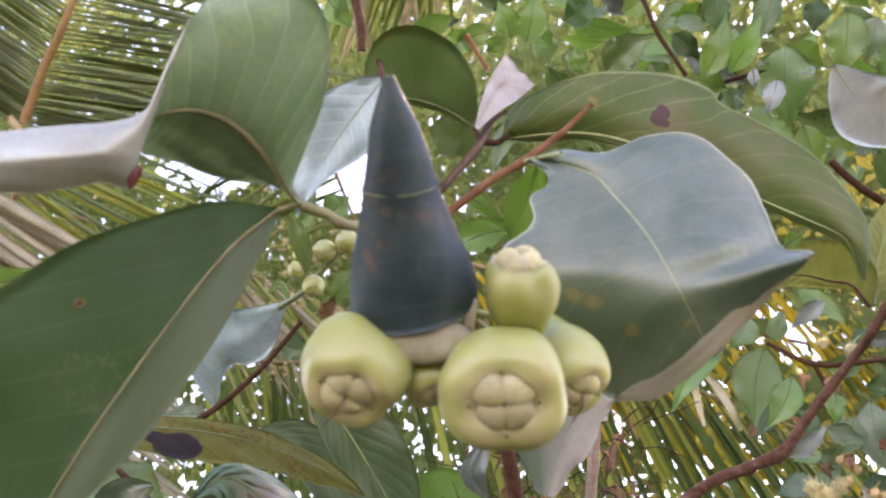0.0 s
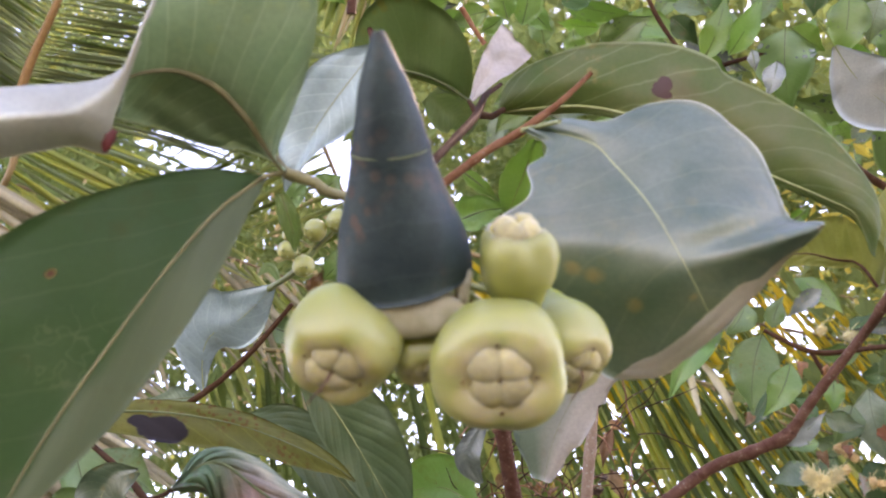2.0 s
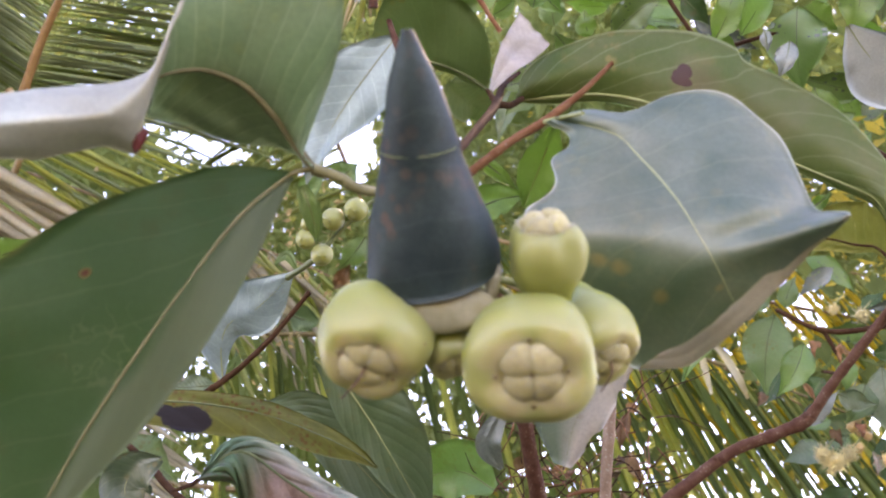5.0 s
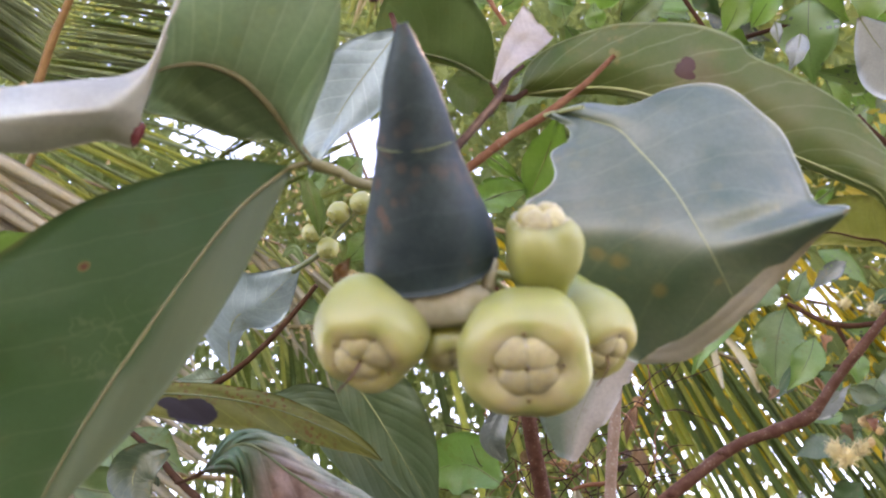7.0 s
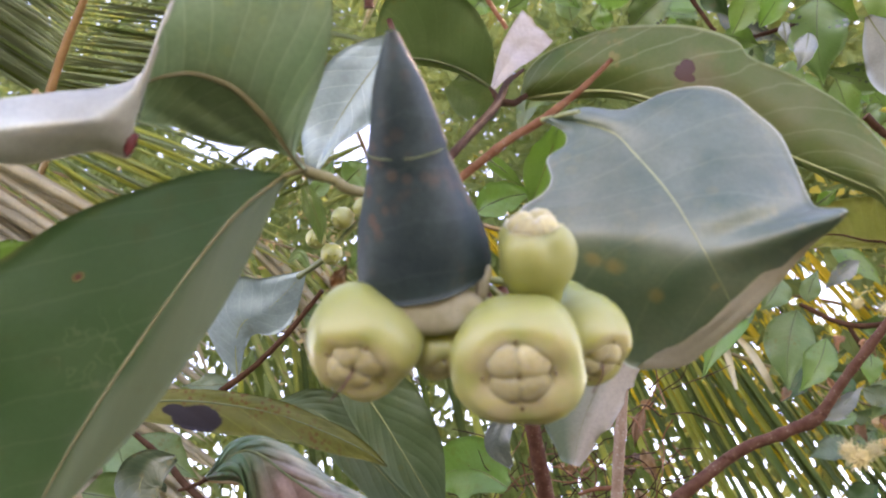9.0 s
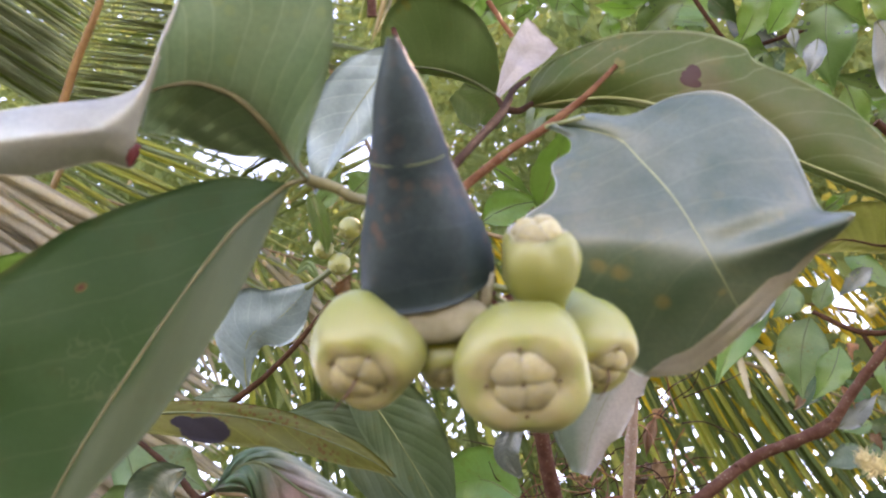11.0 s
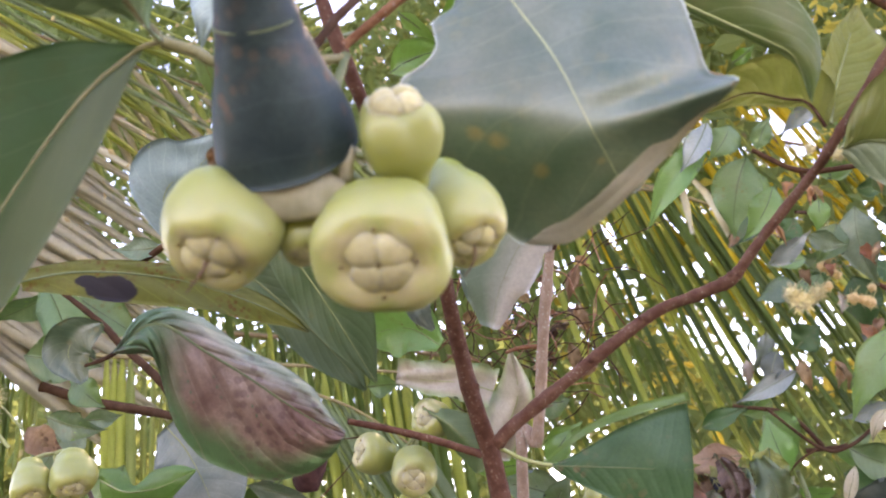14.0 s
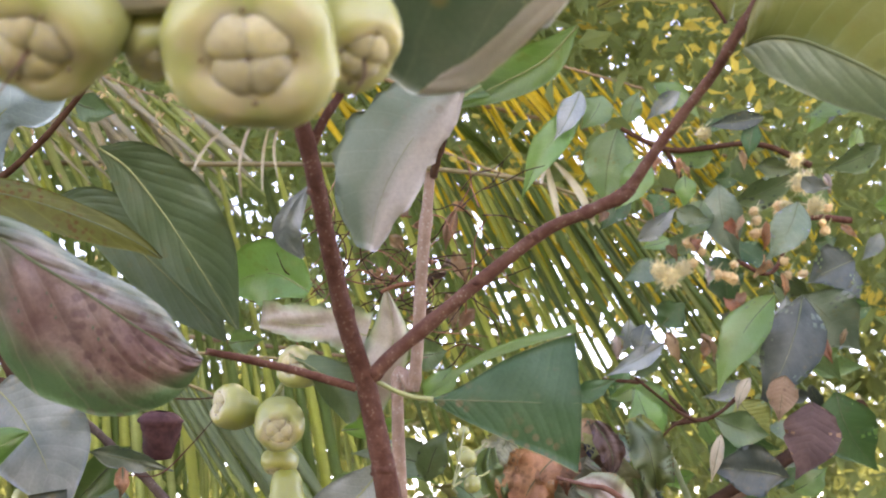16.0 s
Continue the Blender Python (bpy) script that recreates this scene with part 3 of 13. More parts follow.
def tube(points, radii, sides=9, steps=None, knobs=0.0, seed=0, caps=True):
    """A tapering, slightly uneven tube through the points."""
    n = steps or max(6, 5 * len(points))
    path, rad = spline(points, n), values(radii, n)
    rng = random.Random(seed)
    bm = bmesh.new()
    rings = []
    up = Vector((0.31, 0.87, 0.39)).normalized()
    for i in range(n):
        t = Vector(path[min(i + 1, n - 1)] - path[max(i - 1, 0)]).normalized()
        a = t.cross(up).normalized()
        b = t.cross(a)
        bulge = 1.0 + (knobs * rng.uniform(0.4, 1.2) if knobs and rng.random() < 0.16 else 0)
        ring = []
        for k in range(sides):
            w = 2 * math.pi * k / sides
            r = rad[i] * bulge * (1 + 0.06 * math.sin(3 * w + i * 0.7 + seed) + 0.05 * rng.uniform(-1, 1))
            ring.append(bm.verts.new(Vector(path[i]) + a * (r * math.cos(w)) + b * (r * math.sin(w))))
        rings.append(ring)
    for i in range(n - 1):
        for k in range(sides):
            j = (k + 1) % sides
            bm.faces.new((rings[i][k], rings[i][j], rings[i + 1][j], rings[i + 1][k]))
    if caps:
        bm.faces.new(rings[0])
        bm.faces.new(rings[-1][::-1])
    return bm


def blob(centre, radii, axis=(0, 0, 1), seg=12, rings=8, wobble=0.0, seed=0):
    """A rounded body, longer along its axis."""
    bm = bmesh.new()
    bmesh.ops.create_uvsphere(bm, u_segments=seg, v_segments=rings, radius=1.0)
    rot = Vector((0, 0, 1)).rotation_difference(Vector(axis)).to_matrix()
    off = Vector((seed * 3.7, seed * 1.3, seed * 0.7))
    for v in bm.verts:
        k = 1 + wobble * noise.noise(v.co * 1.7 + off)
        v.co = rot @ Vector((v.co.x * radii[0] * k, v.co.y * radii[1] * k, v.co.z * radii[2] * k)) + Vector(centre)
    return bm


def leaf_frames(mid, face, n):
    path = spline(mid, n)
    frames = []
    f = Vector(face).normalized()
    for i in range(n):
        t = Vector(path[min(i + 1, n - 1)] - path[max(i - 1, 0)]).normalized()
        side = f.cross(t).normalized()
        nor = t.cross(side).normalized()
        frames.append((Vector(path[i]), side, nor))
    return frames


def leaf_blade(mid, wl, wr, face, fold=(12, 12), cup=0.0, wave=0.006, ragged=0.0, seed=0, n=26, m=6, thick=0.0005, pucker=0.0005):
    """A leaf blade with two skins. mid: points of the midrib from stalk to tip; wl, wr: half widths on both sides along it;
    face: the way the near skin looks; fold: degrees by which each half rises from the midrib towards face; cup: extra bend to the rim."""
    fr = leaf_frames(mid, face, n)
    left, right = values(wl, n), values(wr, n)
    rng = random.Random(seed)
    ph = [rng.uniform(0, 6.28) for _ in range(4)]
    bm = bmesh.new()
    uv = bm.loops.layers.uv.new("UVMap")
    skins, coord = [], {}
    for level in (0.5, -0.5):
        grid = []
        for i, (p, side, nor) in enumerate(fr):
            s = i / (n - 1)
            row = []
            for j in range(-m, m + 1):
                u = abs(j) / m
                w = (left if j > 0 else right)[i]
                if ragged and u == 1:
                    w *= 1 - ragged * max(0.0, noise.noise(Vector((s * 9 + seed, j, 0.3))) * 1.6)
                a = radians(fold[0] if j > 0 else fold[1]) + cup * u
                d = u * w * math.cos(a)
                h = u * w * math.sin(a)
                sg = 1 if j > 0 else -1
                rip = wave * w / 0.03 * u * u * (math.sin(s * 15 + ph[0] + sg) * 0.6 + math.sin(s * 27 + ph[1] * sg) * 0.3)
                rip += wave * 0.5 * noise.noise(p * 25 + Vector((u * 2 * sg, seed, s * 3)))
                rip += pucker * min(1.0, 4 * u) * (1 - u * u) * (abs(math.sin(math.pi * 9 * (s - 0.16 * u))) - 0.6)
                v = bm.verts.new(p + side * (d * sg) + nor * (h + rip + level * thick * (1.0 if u < 1 else 0.3)))
                coord[v] = (0.5 + 0.5 * sg * u, s)
                row.append(v)
            grid.append(row)
        skins.append(grid)
    def face_of(vs, slot):
        f = bm.faces.new(vs)
        f.material_index = slot
        for lp in f.loops:
            lp[uv].uv = coord[lp.vert]
    for slot, grid in enumerate(skins):
        for i in range(n - 1):
            for j in range(2 * m):
                q = (grid[i][j], grid[i][j + 1], grid[i + 1][j + 1], grid[i + 1][j])
                face_of(q[::-1] if slot == 0 else q, slot)
    a, b = skins
    for i in range(n - 1):
        face_of((a[i][0], a[i + 1][0], b[i + 1][0], b[i][0]), 1)
        face_of((a[i][-1], b[i][-1], b[i + 1][-1], a[i + 1][-1]), 1)
    for j in range(2 * m):
        face_of((a[0][j], b[0][j], b[0][j + 1], a[0][j + 1]), 1)
        face_of((a[-1][j], a[-1][j + 1], b[-1][j + 1], b[-1][j]), 1)
    return bm


LEAVES = [0]


def leaf(owner, mid, wl, wr, face, mats=("under", "upper"), fold=(12, 12), cup=0.0, wave=0.004, ragged=0.0, rib=0.0011, rib_mat="rib",
         stalk=None, label="", n=26, m=6, pucker=0.0005):
    """One leaf of a branch: the blade, with its midrib and stalk as pieces of it."""
    LEAVES[0] += 1
    k = LEAVES[0]
    blade = part("leaf", leaf_blade(mid, wl, wr, face, fold, cup, wave, ragged, k, n, m, 0.0005, pucker), [MAT[mats[0]], MAT[mats[1]]], owner, label)
    if rib:
        fr = leaf_frames(mid, face, 16)
        line = [p + nor * rib * 0.5 for p, side, nor in fr]
        part("midrib", tube(line, [rib, rib * 0.8, rib * 0.5, rib * 0.2], 6, 18, seed=k), MAT[rib_mat], blade)
    if stalk:
        part("leaf_stalk", tube(stalk, [max(rib, 0.0009) * 1.5, max(rib, 0.0009) * 1.2], 7, 8, seed=k), MAT[rib_mat], blade)
    return blade


def loft_leaf(owner, mid, left, right, face, mats, bulge=(0.0, 0.0), wave=0.0012, ragged=0.0006, thick=0.0005, rib=0.0009, rib_mat="rib", label="", n=60, m=9, pucker=0.0004, rib_span=(0.0, 1.0), ridge=None):
    """A leaf whose two rims are curves of their own, drawn along with the midrib; each half swells by bulge towards face."""
    LEAVES[0] += 1
    seed = LEAVES[0]
    f = Vector(face).normalized()
    rows = [[Vector(p) for p in spline(line, n)] for line in (mid, left, right)]
    base = []
    for i in range(n):
        s = i / (n - 1)
        c, l, r = (rows[k][i] for k in range(3))
        nip = 1 + ragged * 60 * noise.noise(Vector((s * 14, seed, 0.2)))
        row = []
        for j in range(-m, m + 1):
            u = abs(j) / m
            e, sw = (l, bulge[0]) if j > 0 else (r, bulge[1])
            p = c.lerp(e, u * (nip if u == 1 else 1))
            h = sw * 4 * u * (1 - u)
            if ridge and j > 0:
                h += ridge[2] * math.exp(-((s - ridge[0]) / ridge[1]) ** 2) * math.sin(math.pi * u) ** 0.8
            h += wave * u * (math.sin(s * 13 + seed + j) * 0.5 + math.sin(s * 23 + seed * 2) * 0.35) * (1 if j > 0 else -1)
            h += wave * noise.noise(p * 30 + Vector((seed, 0, 0)))
            h += pucker * min(1.0, 4 * u) * (1 - u * u) * (abs(math.sin(math.pi * 9 * (s - 0.16 * u))) - 0.6)
            row.append(p + f * h)
        base.append(row)
    bm = bmesh.new()
    uv = bm.loops.layers.uv.new("UVMap")
    skins, coord = [], {}
    for level in (0.5, -0.5):
        grid = []
        for i in range(n):
            row = []
            for j in range(2 * m + 1):
                a = base[min(i + 1, n - 1)][j] - base[max(i - 1, 0)][j]
                b = base[i][min(j + 1, 2 * m)] - base[i][max(j - 1, 0)]
                nor = a.cross(b)
                nor = nor.normalized() if nor.length > 1e-12 else f
                v = bm.verts.new(base[i][j] + nor * (level * thick * (0.4 if j in (0, 2 * m) else 1.0)))
                coord[v] = (j / (2 * m), i / (n - 1))
                row.append(v)
            grid.append(row)
        skins.append(grid)

    def skin_face(vs, slot):
        q = bm.faces.new(vs)
        q.material_index = slot
        for lp in q.loops:
            lp[uv].uv = coord[lp.vert]
    for slot, grid in enumerate(skins):
        for i in range(n - 1):
            for j in range(2 * m):
                q = (grid[i][j], grid[i][j + 1], grid[i + 1][j + 1], grid[i + 1][j])
                skin_face(q[::-1] if slot == 0 else q, slot)
    a, b = skins
    for i in range(n - 1):
        skin_face((a[i][0], a[i + 1][0], b[i + 1][0], b[i][0]), 1)
        skin_face((a[i][-1], b[i][-1], b[i + 1][-1], a[i + 1][-1]), 1)
    for j in range(2 * m):
        skin_face((a[0][j], b[0][j], b[0][j + 1], a[0][j + 1]), 1)
        skin_face((a[-1][j], a[-1][j + 1], b[-1][j + 1], b[-1][j]), 1)
    blade = part("leaf", bm, [MAT[mats[0]], MAT[mats[1]]], owner, label)
    if rib:
        lo, hi = int(rib_span[0] * (n - 1)), int(rib_span[1] * (n - 1))
        line = [base[i][m] + f * rib * 0.4 for i in range(lo, hi + 1, 3)]
        part("midrib", tube(line, [rib, rib * 0.9, rib * 0.6, rib * 0.3], 6, 40, seed=seed), MAT[rib_mat], blade)
    return blade


def simple_leaf(owner, base, tip, width, face, mats, fold=14, bend=0.0, peak=0.42, stalk=0.0, wave=0.006, label="", rib=0.0008, n=16, m=4, ragged=0.14):
    """A lance-shaped leaf from base to tip that bends away from face."""
    b, t = Vector(base), Vector(tip)
    f = Vector(face).normalized()
    long = (t - b).length
    sway = f.cross((t - b).normalized()) * (long * random.Random(LEAVES[0] * 7 + 3).uniform(-0.09, 0.09))
    mid = [b + (t - b) * s + sway * (4 * s * (1 - s)) + f * (bend * long * 4 * s * (1 - s)) for s in (0, 0.25, 0.5, 0.75, 1)]
    prof = [width * 0.5 * max(0.02, math.sin(math.pi * min(1, s) ** (math.log(0.5) / math.log(peak))) ** 0.85) for s in (0.0, 0.1, 0.25, 0.4, 0.55, 0.7, 0.85, 0.95, 1.0)]
    st = None
    if stalk:
        st = [b - (t - b).normalized() * stalk - f * stalk * 0.3, b - (t - b).normalized() * stalk * 0.5 - f * stalk * 0.05, b]
    return leaf(owner, [tuple(v) for v in mid], prof, prof, face, mats, (fold, fold), 0.0, wave, ragged, rib, "rib_dark", st, label, n, m)


def branch(owner, name, points, radii, mat, label="", knobs=0.12, sides=9, seed=1):
    return part(name, tube(points, radii, sides, 7 * len(points), knobs, seed), MAT[mat], owner, label)


def water_apple(base, tip, radius, mat="fruit", label="", waist=0.55, bulge=False, lobes=4, turn=0.0, group="water apples in the near cluster", style=None, seed=0,
                stalk_to=None, cup=0.56, puff=1.0, pits=True):
    """A bell-shaped fruit from its stalk end (base) to its broad end (tip), where four puffy calyx lobes fill a shallow cup."""
    b, t = Vector(base), Vector(tip)
    axis = (t - b).normalized()
    long = (t - b).length
    ob = thing("water_apple", b, label, "fruit", group)
    up = Vector((0, 0, 1)) if abs(axis.z) < 0.9 else Vector((0, -1, 0))
    a = (up - axis * up.dot(axis)).normalized()
    c = axis.cross(a)
    deep = radius / long
    prof = [(0.0, 0.10), (0.03, 0.30), (0.10, waist * 0.86), (0.25, waist), (0.38, waist + (1 - waist) * 0.48), (0.49, waist + (1 - waist) * 0.84), (0.60, 0.985), (0.70, 1.0),
            (0.80, 0.975), (0.89, 0.91), (0.955, 0.81), (0.99, 0.71), (1.0, cup - 0.02), (1.0 - 0.02 * deep, cup - 0.10), (1.0 - 0.05 * deep, cup - 0.18), (1.0 - 0.08 * deep, 0.26), (1.0 - 0.09 * deep, 0.02)]
    if bulge:
        prof[2:8] = [(0.08, 0.48), (0.18, 0.62), (0.30, 0.67), (0.44, 0.73), (0.58, 0.85), (0.72, 0.97)]
    sm = spline(prof, 52)
    seg = 56
    bm = bmesh.new()
    uv = bm.loops.layers.uv.new("UVMap")
    rings, coord = [], {}
    off = Vector((seed * 2.3, seed, seed * 0.7))
    for i, (s, r) in enumerate(sm):
        ring = []
        for k in range(seg):
            w = 2 * math.pi * k / seg
            pinch = math.cos(lobes * (w - turn))
            edge = max(0.0, min(1.0, (i / 51 - 0.45) / 0.35))
            lump = 1 - (0.015 + (0.2 if bulge else 0.075) * edge) * (max(0.0, pinch) ** 2) - 0.010 * pinch + 0.13 * noise.noise(Vector((math.cos(w), math.sin(w), s * 2)) + off)
            d = a * math.cos(w) + c * math.sin(w)
            high = 0.045 * edge * -pinch + 0.05 * edge * noise.noise(Vector((math.cos(w) * 1.3, math.sin(w) * 1.3, 4.0)) + off)
            v = bm.verts.new(b + axis * (s * long + high * radius) + d * (max(r, 0.01) * radius * lump))
            coord[v] = (((w - turn) / (2 * math.pi)), i / 51)
            ring.append(v)
        rings.append(ring)
    for i in range(len(rings) - 1):
        for k in range(seg):
            j = (k + 1) % seg
            f = bm.faces.new((rings[i][k], rings[i][j], rings[i + 1][j], rings[i + 1][k]))
            for lp in f.loops:
                q = coord[lp.vert]
                lp[uv].uv = (q[0] + 1, q[1]) if j == 0 and lp.vert in (rings[i][0], rings[i + 1][0]) else q
    bm.faces.new(rings[0][::-1])
    bm.faces.new(rings[-1])
    part("flesh", bm, MAT[mat], ob)
    rng = random.Random(seed)
    floor = b + axis * (long - 0.07 * radius)
    for k in range(lobes):
        w = turn + 2 * math.pi * (k + 0.5) / lobes + rng.uniform(-0.08, 0.08)
        d = a * math.cos(w) + c * math.sin(w)
        e = axis.cross(d)
        size = rng.uniform(0.93, 1.06)
        lobe = bmesh.new()
        bmesh.ops.create_uvsphere(lobe, u_segments=22, v_segments=14, radius=1.0)
        for v in lobe.verts:
            x, y, z = v.co
            # wedge-shaped: narrow at the middle of the calyx, broad and puffy at the rim
            wide = 0.265 + 0.045 * x
            bend = 1 + 0.07 * noise.noise(v.co * 1.5 + off + Vector((k * 5, 0, 0)))
            v.co = floor + (d * (0.225 + 0.245 * x * bend) + e * (y * wide * bend) + axis * (0.165 * z * bend * puff * (1 - 0.12 * x))) * (radius * size * cup / 0.52)
        part("calyx_lobe", lobe, MAT["calyx"], ob)
        if not pits:
            continue
        # small dark blobs stand for the hollows; their shade is in the colour
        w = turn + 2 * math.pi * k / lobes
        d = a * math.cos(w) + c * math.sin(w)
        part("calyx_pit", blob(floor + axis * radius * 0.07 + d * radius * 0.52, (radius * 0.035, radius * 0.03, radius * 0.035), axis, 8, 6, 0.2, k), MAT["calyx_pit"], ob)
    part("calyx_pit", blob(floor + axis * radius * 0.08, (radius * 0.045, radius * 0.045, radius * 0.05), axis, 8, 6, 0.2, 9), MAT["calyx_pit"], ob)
    if style is not None:
        e = floor
        d = a * math.cos(style) + c * math.sin(style)
        part("style", tube([e, e + axis * radius * 0.32 + d * radius * 0.15, e + axis * radius * 0.40 + d * radius * 0.62], [0.0006, 0.0004, 0.0003], 6, 10), MAT["style"], ob)
    end = Vector(stalk_to) if stalk_to else b - axis * radius * 0.8
    part("stalk", tube([b + axis * long * 0.02, (b + end) * 0.5 - axis * 0.002, end], [radius * 0.12, radius * 0.09, radius * 0.1], 8, 10, seed=seed), MAT["rib"], ob)
    return ob


def round_fruit(centre, r, axis, stalk_to, group, label="small round green unripe water apple on a twig"):
    ob = thing("young_fruit", centre, label, "fruit", group)
    ax = Vector(axis).normalized()
    part("flesh", blob(centre, (r, r, r * 1.08), ax, 16, 12, 0.06, r * 900), MAT["fruit_young"], ob)
    for k in range(4):
        w = math.pi / 2 * k
        o = ax.orthogonal().normalized()
        d = o * math.cos(w) + ax.cross(o) * math.sin(w)
        part("sepal", blob(Vector(centre) + ax * r * 0.95 + d * r * 0.34, (r * 0.13, r * 0.1, r * 0.2), ax + d, 8, 6), MAT["rib"], ob)
    part("stalk", tube([Vector(centre) - ax * r * 0.9, (Vector(centre) - ax * r * 0.9 + Vector(stalk_to)) / 2 + Vector((0, 0, -0.002)), stalk_to], [r * 0.16, r * 0.13, r * 0.13], 6, 8), MAT["rib"], ob)
    return ob


def pompom(centre, r, axis, stalk_to, mat="stamen", count=110, label="cream pompom flower with fine stamens on a twig", seed=3, group="pompom flowers on the shrub", fine=0.03):
    """A brush flower: a cup with many fine stamens."""
    ob = thing("pompom_flower", centre, label, "flower", group)
    ax = Vector(axis).normalized()
    rng = random.Random(seed)
    part("cup", blob(Vector(centre) - ax * r * 0.3, (r * 0.3, r * 0.3, r * 0.35), ax, 10, 8, 0.1), MAT["bud"], ob)
    part("puff", blob(Vector(centre) + ax * r * 0.05, (r * 0.62, r * 0.62, r * 0.55), ax, 16, 12, 0.5, seed), MAT[mat], ob)
    bm = bmesh.new()
    for k in range(count):
        d = (Vector((rng.gauss(0, 1), rng.gauss(0, 1), rng.gauss(0, 1))).normalized() + ax * 0.75).normalized()
        c = Vector(centre) - ax * r * 0.1
        e = c + d * r * rng.uniform(0.8, 1.15)
        o = d.orthogonal().normalized()
        q = d.cross(o)
        th = r * fine
        lo = [bm.verts.new(c + d * r * 0.2 + (o * math.cos(w) + q * math.sin(w)) * th) for w in (0, 2.1, 4.2)]
        hi = [bm.verts.new(e + (o * math.cos(w) + q * math.sin(w)) * th * 0.8) for w in (0, 2.1, 4.2)]
        for i in range(3):
            bm.faces.new((lo[i], lo[(i + 1) % 3], hi[(i + 1) % 3], hi[i]))
        top = bm.verts.new(e + d * th * 4)
        for i in range(3):
            bm.faces.new((hi[i], hi[(i + 1) % 3], top))
    part("stamen_brush", bm, MAT[mat], ob)
    part("stalk", tube([Vector(centre) - ax * r * 0.5, (Vector(centre) - ax * r * 0.5 + Vector(stalk_to)) / 2, stalk_to], [r * 0.1, r * 0.08, r * 0.08], 6, 8), MAT["rib"], ob)
    return ob


def leaflet_mesh(name, long, width, mat, droop=0.15, n=9):
    """A palm leaflet along +X, folded like a roof, drooping along -Z."""
    bm = bmesh.new()
    rows = []
    for i in range(n):
        s = i / (n - 1)
        w = width * (0.35 + 0.65 * min(1, s * 6)) * (1 - s ** 3) ** 0.8 + 0.0004
        z = -droop * long * s * s
        rows.append([bm.verts.new((s * long, y * w * 0.5, z - abs(y) * w * 0.22)) for y in (-1, 0, 1)] + [bm.verts.new((s * long, 0, z - 0.0012 - w * 0.04))])
    for p, q in zip(rows, rows[1:]):
        bm.faces.new((p[0], p[1], q[1], q[0]))
        bm.faces.new((p[1], p[2], q[2], q[1]))
        bm.faces.new((p[2], p[3], q[3], q[2]))
        bm.faces.new((p[3], p[0], q[0], q[3]))
    me = bpy.data.meshes.new(name)
    for f in bm.faces:
        f.smooth = True
    bm.to_mesh(me)
    bm.free()
    me.materials.append(mat)
    return me


def palm_frond(rachis, radius, left, right, count, long, width, mats, label, seed, droop=0.15, spread=0.12, rach_mat="rachis", profile=(0.75, 1.0, 1.0, 0.8, 0.4), skip=0.0, twist=0.5):
    """A feather frond: leaflets on both sides of a rachis. left, right: the ways the leaflets of the two rows point."""
    ob = thing("palm_frond", rachis[0], label, "palm frond", "palm fronds behind the branch")
    stem = part("rachis", tube(rachis, radius, 8, 30, 0.0, seed), MAT[rach_mat], ob)
    rng = random.Random(seed)
    line = spline(rachis, count)
    prof = values(profile, count)
    kinds = [leaflet_mesh("leaflet", long, width, MAT[m], droop * k) for m in mats for k in (0.6, 1.3)]
    for i, p in enumerate(line):
        t = Vector(line[min(i + 1, count - 1)] - line[max(i - 1, 0)]).normalized()
        for way in (left, right):
            if way is None or rng.random() < skip:
                continue
            if isinstance(way[0], tuple):
                way = Vector(way[0]).lerp(Vector(way[1]), i / (count - 1))
            d = (Vector(way) + Vector((rng.uniform(-1, 1), rng.uniform(-1, 1), rng.uniform(-1, 1))) * spread).normalized()
            y = d.cross(Vector((rng.uniform(-twist, twist), -1, 0.5 + rng.uniform(-twist, twist)))).normalized()
            z = d.cross(y).normalized()
            if z.z < 0:
                y, z = -y, -z
            rot = Matrix((d, y, z)).transposed().to_4x4()
            lf = new("leaflet", rng.choice(kinds))
            lf.parent = ob
            sc = prof[i] * rng.uniform(0.85, 1.1)
            lf.matrix_basis = Matrix.Translation(Vector(p) - ob.location) @ rot @ Matrix.Diagonal((sc, rng.uniform(0.7, 1.2), 1, 1))
    return ob


def scatter_leaves(name, mat, count, box_of, size, seed, label, lean=0.6):
    """Far foliage: a cloud of small bent leaves in one mesh, open where the sky shows between the crowns."""
    rng = random.Random(seed)
    verts, faces = [], []
    holes = [(o.x, o.y, o.z, math.cos(radians(r)), p) for o, r, p in OPENINGS]
    for k in range(count):
        c, sc = box_of(rng)
        away = (c - Vector((0, 0, 1.5))).normalized()
        ax, ay, az = away
        if any(ax * x + ay * y + az * z > least and rng.random() < p for x, y, z, least, p in holes):
            continue
        d = Vector((rng.gauss(0, 1), rng.gauss(0, 1), rng.gauss(0, 1) - lean)).normalized()
        y = d.orthogonal().normalized()
        y.rotate(Matrix.Rotation(rng.uniform(0, 6.28), 3, d))
        z = d.cross(y)
        s = size * rng.uniform(0.6, 1.4) * sc
        w = s * rng.uniform(0.2, 0.3)
        i = len(verts)
        verts += [c, c + d * s * 0.4 + y * w + z * s * 0.05, c + d * s * 0.4 - y * w + z * s * 0.05, c + d * s - z * s * 0.1, c + d * s * 0.45 - z * s * 0.04]
        faces += [(i, i + 1, i + 4), (i, i + 4, i + 2), (i + 1, i + 3, i + 4), (i + 4, i + 3, i + 2)]
    me = bpy.data.meshes.new(name)
    me.from_pydata([tuple(v) for v in verts], [], faces)
    me.materials.append(mat)
    return tagged(new(name, me), label, "foliage", "", "stuff")



